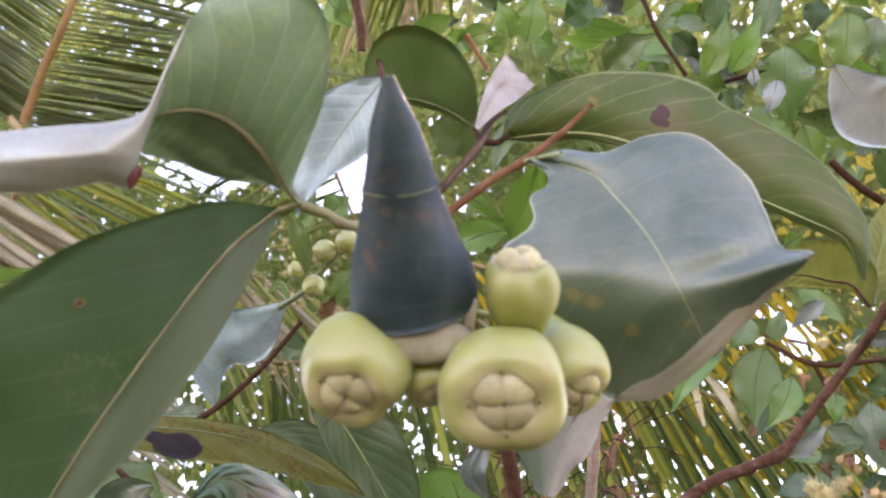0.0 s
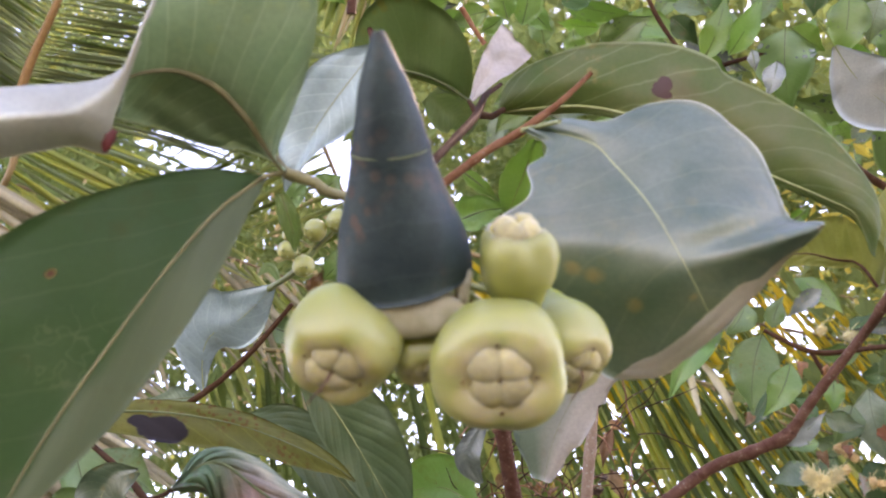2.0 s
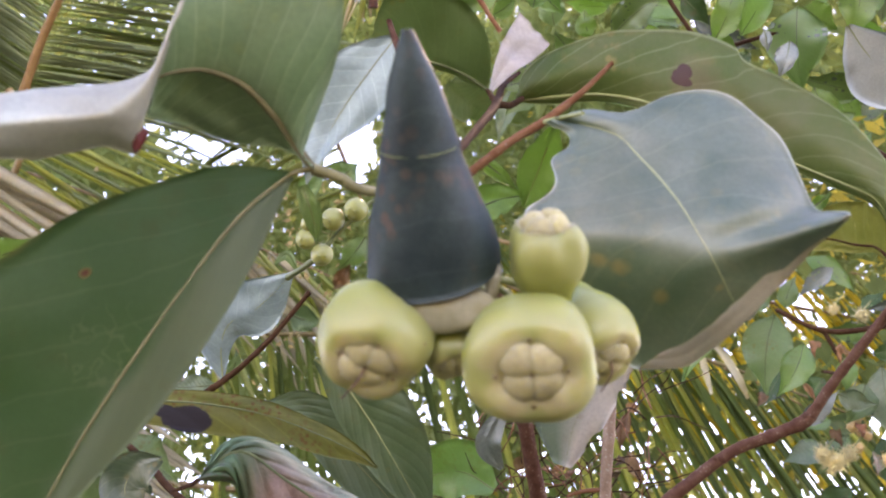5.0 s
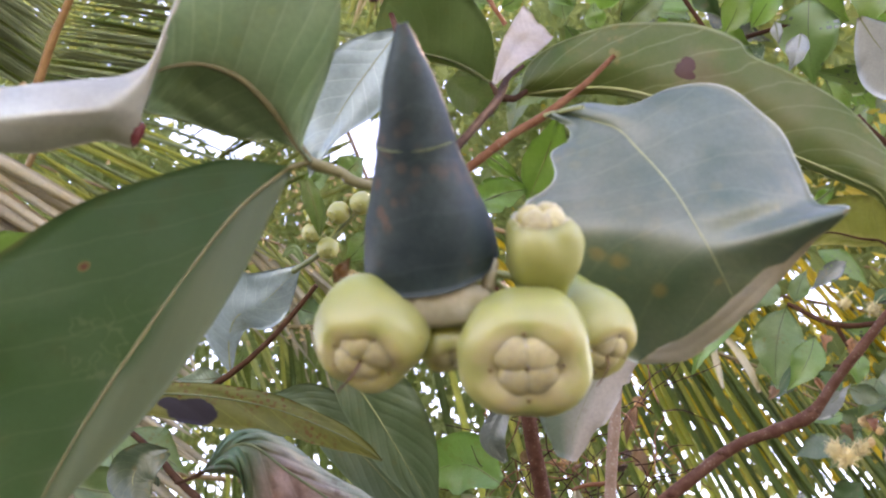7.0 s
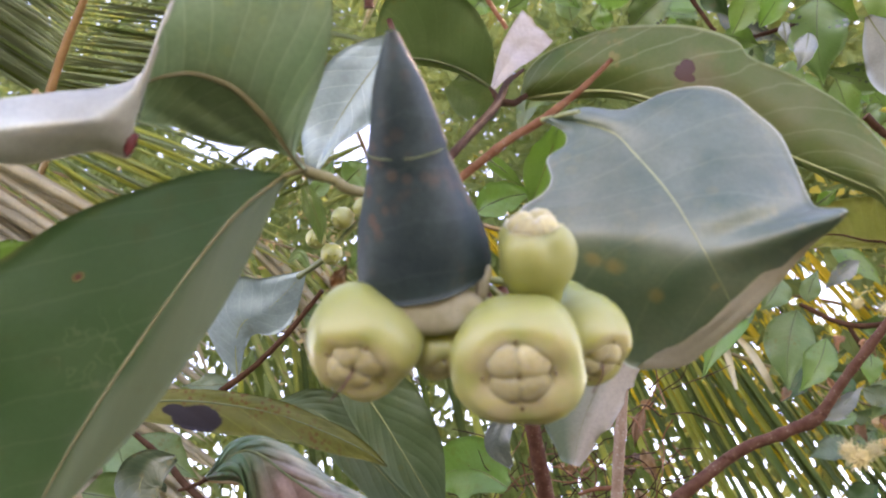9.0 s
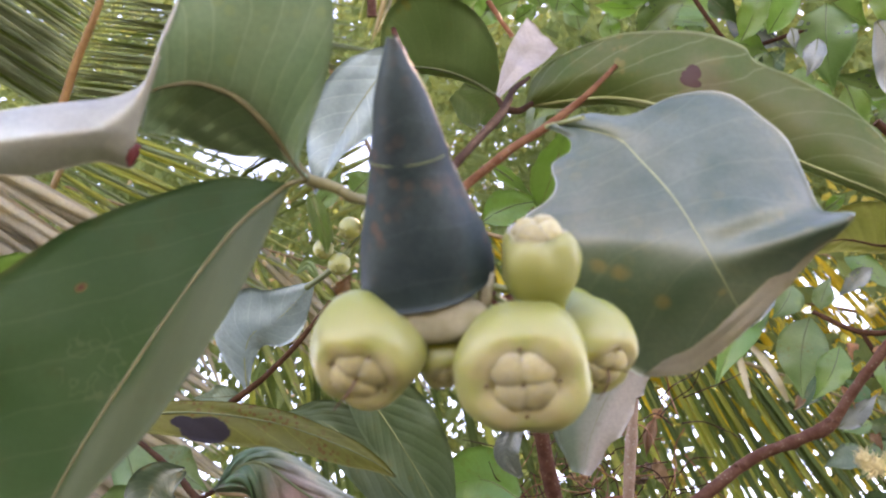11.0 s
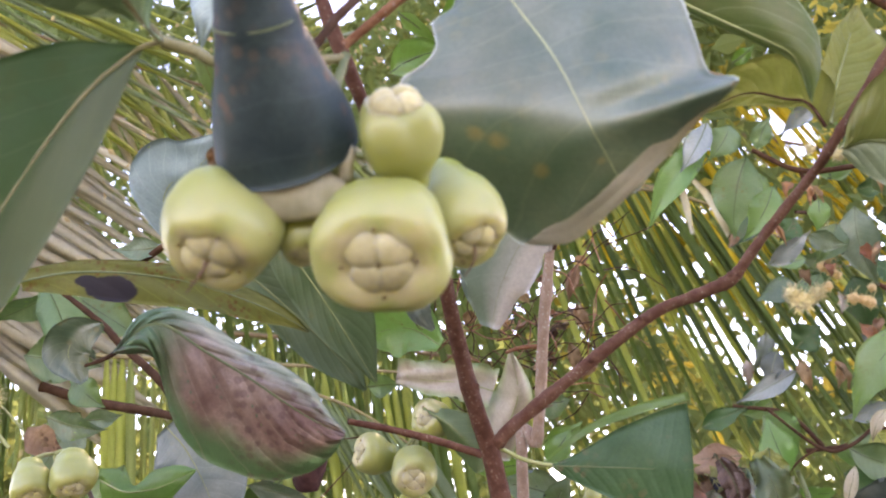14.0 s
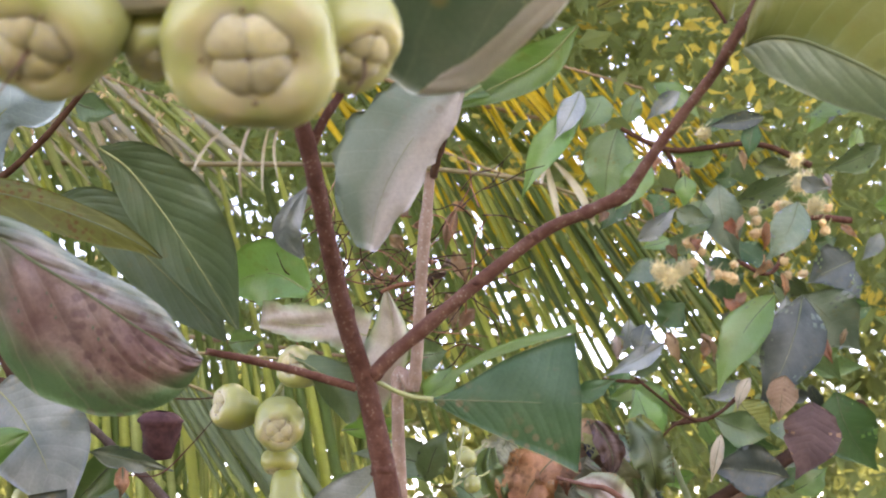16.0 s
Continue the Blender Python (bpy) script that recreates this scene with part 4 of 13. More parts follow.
# ---------------------------------------------------------------- ground and distance
def ground_sheet():
    bm = bmesh.new()
    steps = [-900, -200, -60, -25, -12, -6, -3, -1.5, 0, 1.5, 3, 6, 12, 25, 60, 200, 900]
    vs = [[bm.verts.new((x, y, 0.05 * noise.noise(Vector((x, y, 0)) * 0.4) if abs(x) + abs(y) < 50 else 0)) for x in steps] for y in steps]
    for i in range(len(steps) - 1):
        for j in range(len(steps) - 1):
            bm.faces.new((vs[i][j], vs[i][j + 1], vs[i + 1][j + 1], vs[i + 1][j]))
    me = bpy.data.meshes.new("ground")
    bm.to_mesh(me)
    bm.free()
    me.materials.append(MAT["ground"])
    tagged(new("ground", me), "brown leaf-littered garden soil", "ground", "", "structure")


ground_sheet()


def clump(rng, centres, spread):
    c = rng.choice(centres)
    return c + Vector((rng.gauss(0, 1), rng.gauss(0, 1), rng.gauss(0, 1))) * spread


def crowns(seed, count, x, y, z):
    rng = random.Random(seed)
    return [Vector((rng.uniform(*x), rng.uniform(*y), rng.uniform(*z))) for _ in range(count)]


OPENINGS = [(Vector((-0.279, 0.778, 0.563)), 0.50, 0.92), (Vector((-0.251, 0.790, 0.560)), 0.50, 0.92), (Vector((-0.221, 0.801, 0.557)), 0.50, 0.92), (Vector((-0.191, 0.811, 0.553)), 0.50, 0.92), (Vector((-0.094, 0.821, 0.564)), 1.40, 1.00), (Vector((-0.085, 0.833, 0.547)), 0.90, 1.00), (Vector((0.344, 0.842, 0.416)), 0.35, 0.95), (Vector((0.368, 0.843, 0.393)), 0.35, 0.95), (Vector((0.308, 0.869, 0.386)), 0.35, 0.95), (Vector((0.217, 0.940, 0.263)), 1.10, 0.62), (Vector((0.295, 0.928, 0.229)), 1.10, 0.62), (Vector((0.315, 0.929, 0.194)), 1.40, 0.62), (Vector((0.251, 0.935, 0.249)), 0.80, 0.62), (Vector((0.403, 0.887, 0.224)), 1.00, 0.62), (Vector((0.278, 0.917, 0.286)), 0.60, 0.95), (Vector((0.071, 0.986, 0.150)), 1.00, 0.6), (Vector((-0.045, 0.994, 0.095)), 1.20, 0.6), (Vector((-0.112, 0.993, 0.041)), 1.00, 0.6), (Vector((0.422, 0.859, 0.291)), 0.80, 0.90), (Vector((-0.096, 0.819, 0.566)), 1.5, 0.985), (Vector((-0.232, 0.800, 0.553)), 1.1, 0.85), (Vector((-0.183, 0.816, 0.548)), 0.8, 0.85), (Vector((-0.274, 0.781, 0.561)), 0.8, 0.78), (Vector((0.387, 0.899, 0.205)), 0.7, 0.78), (Vector((-0.064, 0.730, 0.680)), 1.2, 0.78), (Vector((0.034, 0.991, 0.129)), 0.8, 0.78), (Vector((0.221, 0.925, 0.309)), 3.2, 0.6), (Vector((0.304, 0.919, 0.252)), 3.4, 0.64), (Vector((0.346, 0.918, 0.192)), 2.4, 0.66), (Vector((0.169, 0.919, 0.356)), 1.8, 0.6), (Vector((0.382, 0.897, 0.224)), 0.8, 0.78), (Vector((-0.185, 0.967, 0.176)), 0.6, 0.78)]
# clusters of small gaps low between the palm leaflets
gap_rng = random.Random(31)
for way, wide in [((0.293, 0.936, 0.196), 0.7), ((0.321, 0.926, 0.197), 0.7), ((0.358, 0.918, 0.171), 1.0), ((0.371, 0.917, 0.146), 0.8), ((0.386, 0.916, 0.112), 0.8), ((0.378, 0.923, 0.073), 0.8), ((0.253, 0.945, 0.208), 0.6), ((0.329, 0.932, 0.149), 0.7), ((0.399, 0.898, 0.186), 0.6), ((0.350, 0.922, 0.168), 0.7), ((0.383, 0.917, 0.115), 0.7), ((0.391, 0.917, 0.081), 0.6), ((0.364, 0.930, 0.050), 0.6), ((0.462, 0.886, 0.031), 0.6), ((0.439, 0.899, 0.004), 0.8), ((0.485, 0.872, 0.066), 0.7), ((0.419, 0.908, -0.011), 0.8), ((0.489, 0.872, 0.001), 0.6), ((-0.176, 0.980, 0.096), 0.7), ((-0.138, 0.983, 0.118), 0.7), ((-0.058, 0.990, 0.129), 0.8), ((-0.103, 0.993, 0.061), 0.9), ((-0.035, 0.999, 0.027), 0.9), ((-0.319, 0.948, 0.016), 0.9), ((-0.184, 0.983, 0.019), 0.8), ((-0.093, 0.984, 0.152), 0.6), ((0.016, 1.000, 0.003), 0.7), ((0.388, 0.922, -0.001), 0.8), ((0.366, 0.930, 0.027), 0.7), ((0.324, 0.946, -0.004), 0.7), ((0.420, 0.908, -0.002), 0.7), ((0.445, 0.895, 0.024), 0.7), ((0.288, 0.958, -0.009), 0.6), ((0.355, 0.931, 0.081), 0.6), ((0.322, 0.940, 0.116), 0.5)]:
    for _ in range(4):
        side = Vector((gap_rng.gauss(0, 1), gap_rng.gauss(0, 0.3), gap_rng.gauss(0, 1))) * radians(wide) * 0.9
        OPENINGS.append(((Vector(way) + side).normalized(), gap_rng.uniform(0.14, 0.32), 0.95))
# many small gaps between the crowns, where the sky shows as bright dots
gap_rng = random.Random(77)
for low_az, high_az, low_el, high_el, gaps in ((8, 33, 1, 24, 150), (-22, 8, 0, 15, 120), (-30, 8, 18, 40, 36)):
    for _ in range(gaps):
        az, el = radians(gap_rng.uniform(low_az, high_az)), radians(gap_rng.uniform(low_el, high_el))
        OPENINGS.append((Vector((math.sin(az) * math.cos(el), math.cos(az) * math.cos(el), math.sin(el))), gap_rng.uniform(0.16, 0.42), 0.93))
far_a = [c for c in crowns(11, 190, (-7.5, 7.5), (6.5, 10), (1.5, 10.2)) if not (-0.4 < c.x < 2.6 and c.z < 2.6)]
far_b = crowns(12, 60, (0.85, 3.2), (2.7, 4.4), (1.4, 4.9))
far_c = crowns(13, 34, (0.6, 4.5), (4.6, 6.2), (2.6, 5.2))
far_d = crowns(15, 120, (-4.4, 1.0), (4.4, 6.2), (2.3, 6.2))
low = crowns(14, 110, (-14, 14), (14, 22), (0.2, 4.6))
scatter_leaves("distant_tree_foliage", MAT["far"], 48000, lambda r: (clump(r, far_a, 0.45), 1.0), 0.18, 5, "dense green crowns of distant trees with bright gaps")
scatter_leaves("shrub_foliage", MAT["far"], 5200, lambda r: (clump(r, far_b, 0.22), 1.0), 0.10, 6, "darker green shrub foliage behind the palm")
scatter_leaves("golden_foliage", MAT["far_gold"], 2400, lambda r: (clump(r, far_c, 0.30), 0.8), 0.12, 7, "foliage behind the palm with sunlight in its golden colour")
scatter_leaves("light_foliage", MAT["far_light"], 27000, lambda r: (clump(r, far_d, 0.30), 0.8), 0.11, 9, "light yellow-green foliage with bright gaps behind the leaves")
high = crowns(17, 46, (0.4, 3.6), (3.0, 4.8), (3.7, 5.8))
scatter_leaves("overhead_foliage", MAT["far_light"], 5600, lambda r: (clump(r, high, 0.26), 0.9), 0.12, 12, "green foliage high behind the shrub")
under = crowns(16, 80, (-5.0, 5.0), (3.6, 7.0), (0.1, 1.25))
scatter_leaves("undergrowth", MAT["far_light"], 9000, lambda r: (clump(r, under, 0.22), 1.0), 0.12, 10, "low light green undergrowth")
scatter_leaves("hedge_foliage", MAT["far"], 12000, lambda r: (clump(r, low, 0.7), 1.6), 0.3, 8, "low dark hedge along the far edge of the garden")
tan = [Vector((-0.34, 1.80, 2.41)), Vector((-0.31, 1.86, 2.51)), Vector((-0.25, 1.74, 2.51)), Vector((-0.24, 1.88, 2.68)), Vector((-0.32, 1.90, 2.43)), Vector((-0.31, 2.06, 2.57)), Vector((-0.36, 1.84, 2.35))]
scatter_leaves("ageing_foliage", MAT["far_tan"], 300, lambda r: (clump(r, tan, 0.13), 1.0), 0.018, 18, "small tan and orange leaves out of focus")
gold = [Vector((0.65, 2.84, 2.52)), Vector((0.80, 2.95, 2.42)), Vector((0.92, 2.83, 2.44)), Vector((1.07, 2.95, 2.30)), Vector((0.79, 2.89, 2.23)), Vector((1.19, 2.13, 2.96)), Vector((1.26, 2.16, 2.90)), Vector((1.21, 2.17, 2.87))]
scatter_leaves("golden_leaves", MAT["far_gold"], 700, lambda r: (clump(r, gold, 0.15), 1.0), 0.045, 19, "leaves behind the palm frond with sunlight in their golden colour")


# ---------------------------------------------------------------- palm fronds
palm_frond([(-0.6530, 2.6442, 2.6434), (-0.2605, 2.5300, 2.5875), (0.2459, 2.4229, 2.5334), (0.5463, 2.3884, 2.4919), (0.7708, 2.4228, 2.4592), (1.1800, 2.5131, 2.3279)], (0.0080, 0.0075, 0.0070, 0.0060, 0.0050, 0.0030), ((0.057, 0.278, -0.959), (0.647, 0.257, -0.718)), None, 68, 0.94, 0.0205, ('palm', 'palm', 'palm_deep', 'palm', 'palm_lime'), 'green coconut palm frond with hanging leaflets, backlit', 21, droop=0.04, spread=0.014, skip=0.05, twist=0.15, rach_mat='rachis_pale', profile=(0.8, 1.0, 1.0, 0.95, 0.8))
palm_frond([(-0.0090, 3.1253, 3.3094), (0.6725, 3.1032, 3.0888), (1.3101, 3.1631, 2.9729), (1.9833, 3.2160, 2.8683)], (0.0090, 0.0080, 0.0070, 0.0040), (0.505, 0.054, -0.862), (0.767, 0.270, -0.581), 20, 0.9, 0.026, ('palm', 'palm_gold', 'palm_gold'), 'palm frond behind the branch with sunlight in its golden colour', 22, droop=0.08, spread=0.08)
palm_frond([(0.2449, 2.7918, 2.8766), (0.5891, 2.7487, 2.6876), (0.9020, 2.7438, 2.5658), (1.3255, 2.8448, 2.3866)], (0.0045, 0.0040, 0.0035, 0.0025), (0.517, 0.214, -0.829), (0.671, 0.347, -0.655), 34, 0.62, 0.026, ('palm_gold', 'palm_gold', 'palm_lit', 'palm'), 'palm frond behind the green one with sunlight in its golden colour', 29, droop=0.05, spread=0.05, skip=0.3, twist=0.3)
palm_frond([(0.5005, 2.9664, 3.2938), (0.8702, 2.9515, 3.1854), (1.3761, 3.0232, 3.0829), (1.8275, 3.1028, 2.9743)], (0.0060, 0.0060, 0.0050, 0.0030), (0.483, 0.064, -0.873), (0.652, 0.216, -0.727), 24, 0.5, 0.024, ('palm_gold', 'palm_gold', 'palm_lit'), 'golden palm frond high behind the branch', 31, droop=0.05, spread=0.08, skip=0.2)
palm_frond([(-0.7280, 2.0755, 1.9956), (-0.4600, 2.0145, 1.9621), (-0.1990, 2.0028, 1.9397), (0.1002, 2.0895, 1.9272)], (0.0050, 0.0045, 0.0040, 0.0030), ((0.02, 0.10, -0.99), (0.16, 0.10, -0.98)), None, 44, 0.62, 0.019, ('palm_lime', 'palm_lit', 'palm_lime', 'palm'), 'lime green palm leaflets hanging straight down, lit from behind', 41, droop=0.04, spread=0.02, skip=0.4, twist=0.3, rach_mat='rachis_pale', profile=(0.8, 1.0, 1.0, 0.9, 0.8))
palm_frond([(-0.2209, 1.9171, 1.8762), (-0.1085, 1.9215, 1.8297), (0.0255, 1.9857, 1.7456)], (0.0035, 0.0030, 0.0022), (0.55, 0.10, -0.83), None, 13, 0.36, 0.017, ('palm_grey',), 'grey-green palm leaflets slanting down', 42, droop=0.05, spread=0.04, twist=0.2, rach_mat='rachis_pale')
palm_frond([(-1.2816, 2.4077, 3.3348), (-1.2294, 2.3305, 3.4659), (-1.1246, 2.2030, 3.6818), (-1.0547, 2.0989, 4.0576)], (0.0160, 0.0140, 0.0110, 0.0080), (0.992, 0.117, -0.036), (-0.789, -0.391, 0.475), 56, 1.0, 0.030, ('palm_grey', 'palm_grey', 'palm', 'palm_grey'), 'green palm frond with an orange-brown rachis', 23, droop=0.12, spread=0.035, twist=0.25, rach_mat='rachis_orange')
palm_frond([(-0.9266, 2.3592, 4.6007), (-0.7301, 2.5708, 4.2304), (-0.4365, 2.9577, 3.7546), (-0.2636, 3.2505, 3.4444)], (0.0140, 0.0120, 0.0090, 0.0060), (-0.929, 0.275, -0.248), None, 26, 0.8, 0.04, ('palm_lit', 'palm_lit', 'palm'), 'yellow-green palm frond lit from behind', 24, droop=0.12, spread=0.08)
palm_frond([(-3.1711, 2.8324, 0.8020), (-2.2852, 2.3299, 2.4239), (-1.5201, 2.0257, 3.0249), (-1.3313, 2.0687, 2.6795), (-1.1227, 2.0998, 2.3724), (-0.9979, 2.1924, 2.0426)], (0.0200, 0.0180, 0.0160, 0.0140, 0.0110, 0.0080), (0.855, 0.121, -0.504), (0.771, 0.251, -0.586), 54, 0.95, 0.045, ('palm_dry',), 'dry tan palm frond with parallel leaflets', 25, droop=0.05, spread=0.05)
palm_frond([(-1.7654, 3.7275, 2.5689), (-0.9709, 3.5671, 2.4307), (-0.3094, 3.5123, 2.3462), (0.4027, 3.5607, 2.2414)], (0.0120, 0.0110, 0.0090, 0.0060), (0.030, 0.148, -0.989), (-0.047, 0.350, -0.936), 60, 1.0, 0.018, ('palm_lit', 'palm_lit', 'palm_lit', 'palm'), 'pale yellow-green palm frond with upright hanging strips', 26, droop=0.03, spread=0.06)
palm_frond([(-1.0289, 3.1162, 0.5777), (-0.6343, 2.7654, 1.7614), (-0.4014, 2.6711, 2.0225), (-0.2027, 2.6808, 1.8955), (-0.0067, 2.8078, 1.7178), (0.1209, 2.9706, 1.4321)], (0.0120, 0.0120, 0.0100, 0.0090, 0.0070, 0.0040), (0.745, 0.084, -0.661), (-0.497, 0.365, -0.787), 11, 0.5, 0.02, ('palm', 'palm_lit'), 'small grey-green palm frond low behind the fruit', 27, droop=0.1, spread=0.06)
palm_frond([(0.2618, 2.1134, 4.1893), (0.0350, 2.2037, 4.0413), (-0.1591, 2.3359, 4.0191), (-0.3248, 2.4610, 4.0083)], (0.0120, 0.0100, 0.0080, 0.0050), (0.109, 0.498, -0.860), (-0.304, 0.571, -0.763), 20, 0.42, 0.03, ('palm_dry', 'palm_lit', 'palm'), 'browning palm frond with bright gaps between leaflets', 28, droop=0.05, spread=0.08)
palm_frond([(-1.2527, 2.4878, 3.1167), (-0.8237, 2.4807, 2.9514), (-0.4756, 2.5652, 2.8701), (-0.2314, 2.6590, 2.7995)], (0.0050, 0.0050, 0.0040, 0.0030), (0.707, 0.099, -0.701), (0.405, 0.282, -0.870), 26, 0.6, 0.026, ('palm_dry', 'palm_lit', 'palm_lit'), 'tan and yellow-green palm frond behind the veined leaf', 30, droop=0.05, spread=0.07, skip=0.15)
palm_frond([(-1.2169, 2.2047, 3.2113), (-1.1466, 2.2023, 3.1093), (-1.1627, 2.2550, 3.0100), (-1.2496, 2.3505, 2.9369), (-1.4056, 2.4558, 2.8454)], (0.0120, 0.0110, 0.0100, 0.0080, 0.0060), ((0.965, 0.229, -0.125), (0.664, 0.415, -0.622)), None, 30, 0.74, 0.022, ('palm_lime', 'palm_grey', 'palm_lime', 'palm_lit'), 'yellow-green palm frond against the bright sky', 33, droop=0.06, spread=0.05, skip=0.1, twist=0.3)

strips = thing('dry_palm_strips', (0.3498, 2.2807, 2.4739), 'withered straw-coloured palm leaflets hanging from the rachis', 'palm leaflets')
leaf(strips, [(0.6788, 2.2457, 2.4619), (0.7004, 2.2895, 2.4032), (0.7061, 2.2805, 2.3146)], (0.0045, 0.0100, 0.0045), (0.0045, 0.0100, 0.0045), (-0.2, -0.95, -0.2), mats=('straw', 'straw'), fold=(18, 18), wave=0.004, rib=0, n=14, m=3)
leaf(strips, [(0.7003, 2.2434, 2.4611), (0.7513, 2.2786, 2.4225), (0.7779, 2.2639, 2.3468), (0.8039, 2.3010, 2.3119)], (0.0045, 0.0100, 0.0100, 0.0045), (0.0045, 0.0100, 0.0100, 0.0045), (-0.2, -0.95, -0.2), mats=('straw', 'straw'), fold=(18, 18), wave=0.004, rib=0, n=14, m=3)
leaf(strips, [(0.6592, 2.2341, 2.5156), (0.6838, 2.2695, 2.4884), (0.6640, 2.2609, 2.4095)], (0.0040, 0.0090, 0.0040), (0.0040, 0.0090, 0.0040), (-0.2, -0.95, -0.2), mats=('straw', 'straw'), fold=(18, 18), wave=0.004, rib=0, n=14, m=3)
leaf(strips, [(-0.0495, 2.2892, 2.6208), (-0.0803, 2.3363, 2.5726), (-0.0936, 2.3280, 2.4900), (-0.0917, 2.3757, 2.4249)], (0.0023, 0.0050, 0.0050, 0.0023), (0.0023, 0.0050, 0.0050, 0.0023), (-0.2, -0.95, -0.2), mats=('straw', 'straw'), fold=(18, 18), wave=0.004, rib=0, n=14, m=3)
leaf(strips, [(-0.0183, 2.2930, 2.5918), (-0.0358, 2.3425, 2.5287), (-0.0384, 2.3383, 2.4253)], (0.0020, 0.0045, 0.0020), (0.0020, 0.0045, 0.0020), (-0.2, -0.95, -0.2), mats=('straw', 'straw'), fold=(18, 18), wave=0.004, rib=0, n=14, m=3)
leaf(strips, [(-0.1141, 2.3014, 2.6022), (-0.1819, 2.3537, 2.5509), (-0.2168, 2.3465, 2.4736)], (0.0023, 0.0050, 0.0023), (0.0023, 0.0050, 0.0023), (-0.2, -0.95, -0.2), mats=('straw', 'straw'), fold=(18, 18), wave=0.004, rib=0, n=14, m=3)
leaf(strips, [(0.0104, 2.2867, 2.6033), (-0.0081, 2.3352, 2.5446), (0.0005, 2.3259, 2.4559)], (0.0018, 0.0040, 0.0018), (0.0018, 0.0040, 0.0018), (-0.2, -0.95, -0.2), mats=('straw', 'straw'), fold=(18, 18), wave=0.004, rib=0, n=14, m=3)

# ---------------------------------------------------------------- near fruiting branch
tree = thing('water_apple_tree', (0.1211, 0.7796, 0.0000), 'slender water apple tree with red-brown stems and large leaves', 'tree', '')
branch(tree, 'stem', [(0.1211, 0.7796, -0.0200), (0.1161, 0.7696, 0.6000), (0.1051, 0.7296, 1.2500), (0.1012, 0.7175, 1.4741), (0.0979, 0.7026, 1.5332), (0.0871, 0.6886, 1.5926), (0.0700, 0.6559, 1.6464), (0.0575, 0.6134, 1.6960), (0.0470, 0.5839, 1.7347), (0.0403, 0.5715, 1.7576), (0.0366, 0.5641, 1.7756)], (0.0160, 0.0130, 0.0100, 0.0088, 0.0080, 0.0069, 0.0059, 0.0053, 0.0051, 0.0047, 0.0040), 'bark', 'red-brown knobbly stem', knobs=0.14, seed=2)
branch(tree, 'twig', [(0.0526, 0.5959, 1.7258), (0.0613, 0.5861, 1.7398), (0.0698, 0.5764, 1.7536), (0.0356, 0.5038, 1.7092), (0.0157, 0.4597, 1.7529), (0.0004, 0.4405, 1.7880), (-0.0193, 0.4371, 1.8514), (-0.0310, 0.4345, 1.8900)], (0.0031, 0.0027, 0.0027, 0.0035, 0.0038, 0.0040, 0.0028, 0.0016), 'bark', '', seed=3)
branch(tree, 'side_branch', [(0.0822, 0.6872, 1.6001), (0.1153, 0.6712, 1.6271), (0.1924, 0.6379, 1.6812), (0.2264, 0.6196, 1.6928), (0.2435, 0.6099, 1.6987), (0.2494, 0.6034, 1.7049), (0.2653, 0.5816, 1.7259), (0.2847, 0.5526, 1.7490), (0.2884, 0.5218, 1.7582), (0.3141, 0.4975, 1.7982), (0.3401, 0.4722, 1.8410)], (0.0053, 0.0045, 0.0041, 0.0040, 0.0047, 0.0036, 0.0032, 0.0031, 0.0031, 0.0027, 0.0024), 'bark_mid', '', knobs=0.2, seed=4)
branch(tree, 'twig', [(0.0796, 0.6877, 1.5995), (0.0326, 0.6843, 1.6137), (-0.0126, 0.6716, 1.6226)], (0.0030, 0.0026, 0.0022), 'bark', '', seed=5)
branch(tree, 'twig', [(0.0086, 0.4177, 1.7654), (0.0335, 0.4119, 1.7847), (0.0546, 0.4092, 1.7983), (0.0760, 0.4049, 1.8151), (0.0917, 0.4013, 1.8309)], (0.0024, 0.0023, 0.0023, 0.0017, 0.0013), 'bark_red', 'reddish young twig', seed=6)
branch(tree, 'twig', [(-0.0031, 0.3927, 1.7494), (0.0084, 0.4099, 1.7794), (0.0223, 0.4440, 1.8202), (0.0357, 0.4860, 1.8673), (0.0424, 0.5041, 1.8960), (0.0549, 0.5153, 1.9162)], (0.0022, 0.0023, 0.0026, 0.0029, 0.0022, 0.0012), 'bark_dark', '', seed=7)
branch(tree, 'twig', [(0.0357, 0.4860, 1.8673), (0.0454, 0.4943, 1.8724), (0.0543, 0.4999, 1.8823)], (0.0025, 0.0022, 0.0018), 'bark_dark', '', seed=8)
branch(tree, 'twig', [(0.0357, 0.4860, 1.8673), (0.0333, 0.4955, 1.8812), (0.0316, 0.5018, 1.8907)], (0.0021, 0.0018, 0.0015), 'bark_dark', '', seed=9)
branch(tree, 'twig', [(0.0089, 0.4132, 1.7560), (-0.0326, 0.3619, 1.7248), (-0.0457, 0.3532, 1.7261), (-0.0576, 0.3479, 1.7276)], (0.0024, 0.0024, 0.0025, 0.0027), 'rib_brown', '', knobs=0, seed=10)
part('node', blob((0.1917, 0.6381, 1.6809), (0.0052, 0.0052, 0.0031), (0.1, 0.0, 1), 12, 8, 0.35, 968), MAT['bark'], tree)
part('node', blob((0.2460, 0.6080, 1.7006), (0.0054, 0.0054, 0.0032), (0.1, 0.0, 1), 12, 8, 0.35, 1130), MAT['bark'], tree)
part('node', blob((0.0891, 0.6846, 1.6072), (0.0080, 0.0080, 0.0048), (0.1, 0.0, 1), 12, 8, 0.35, 690), MAT['bark'], tree)
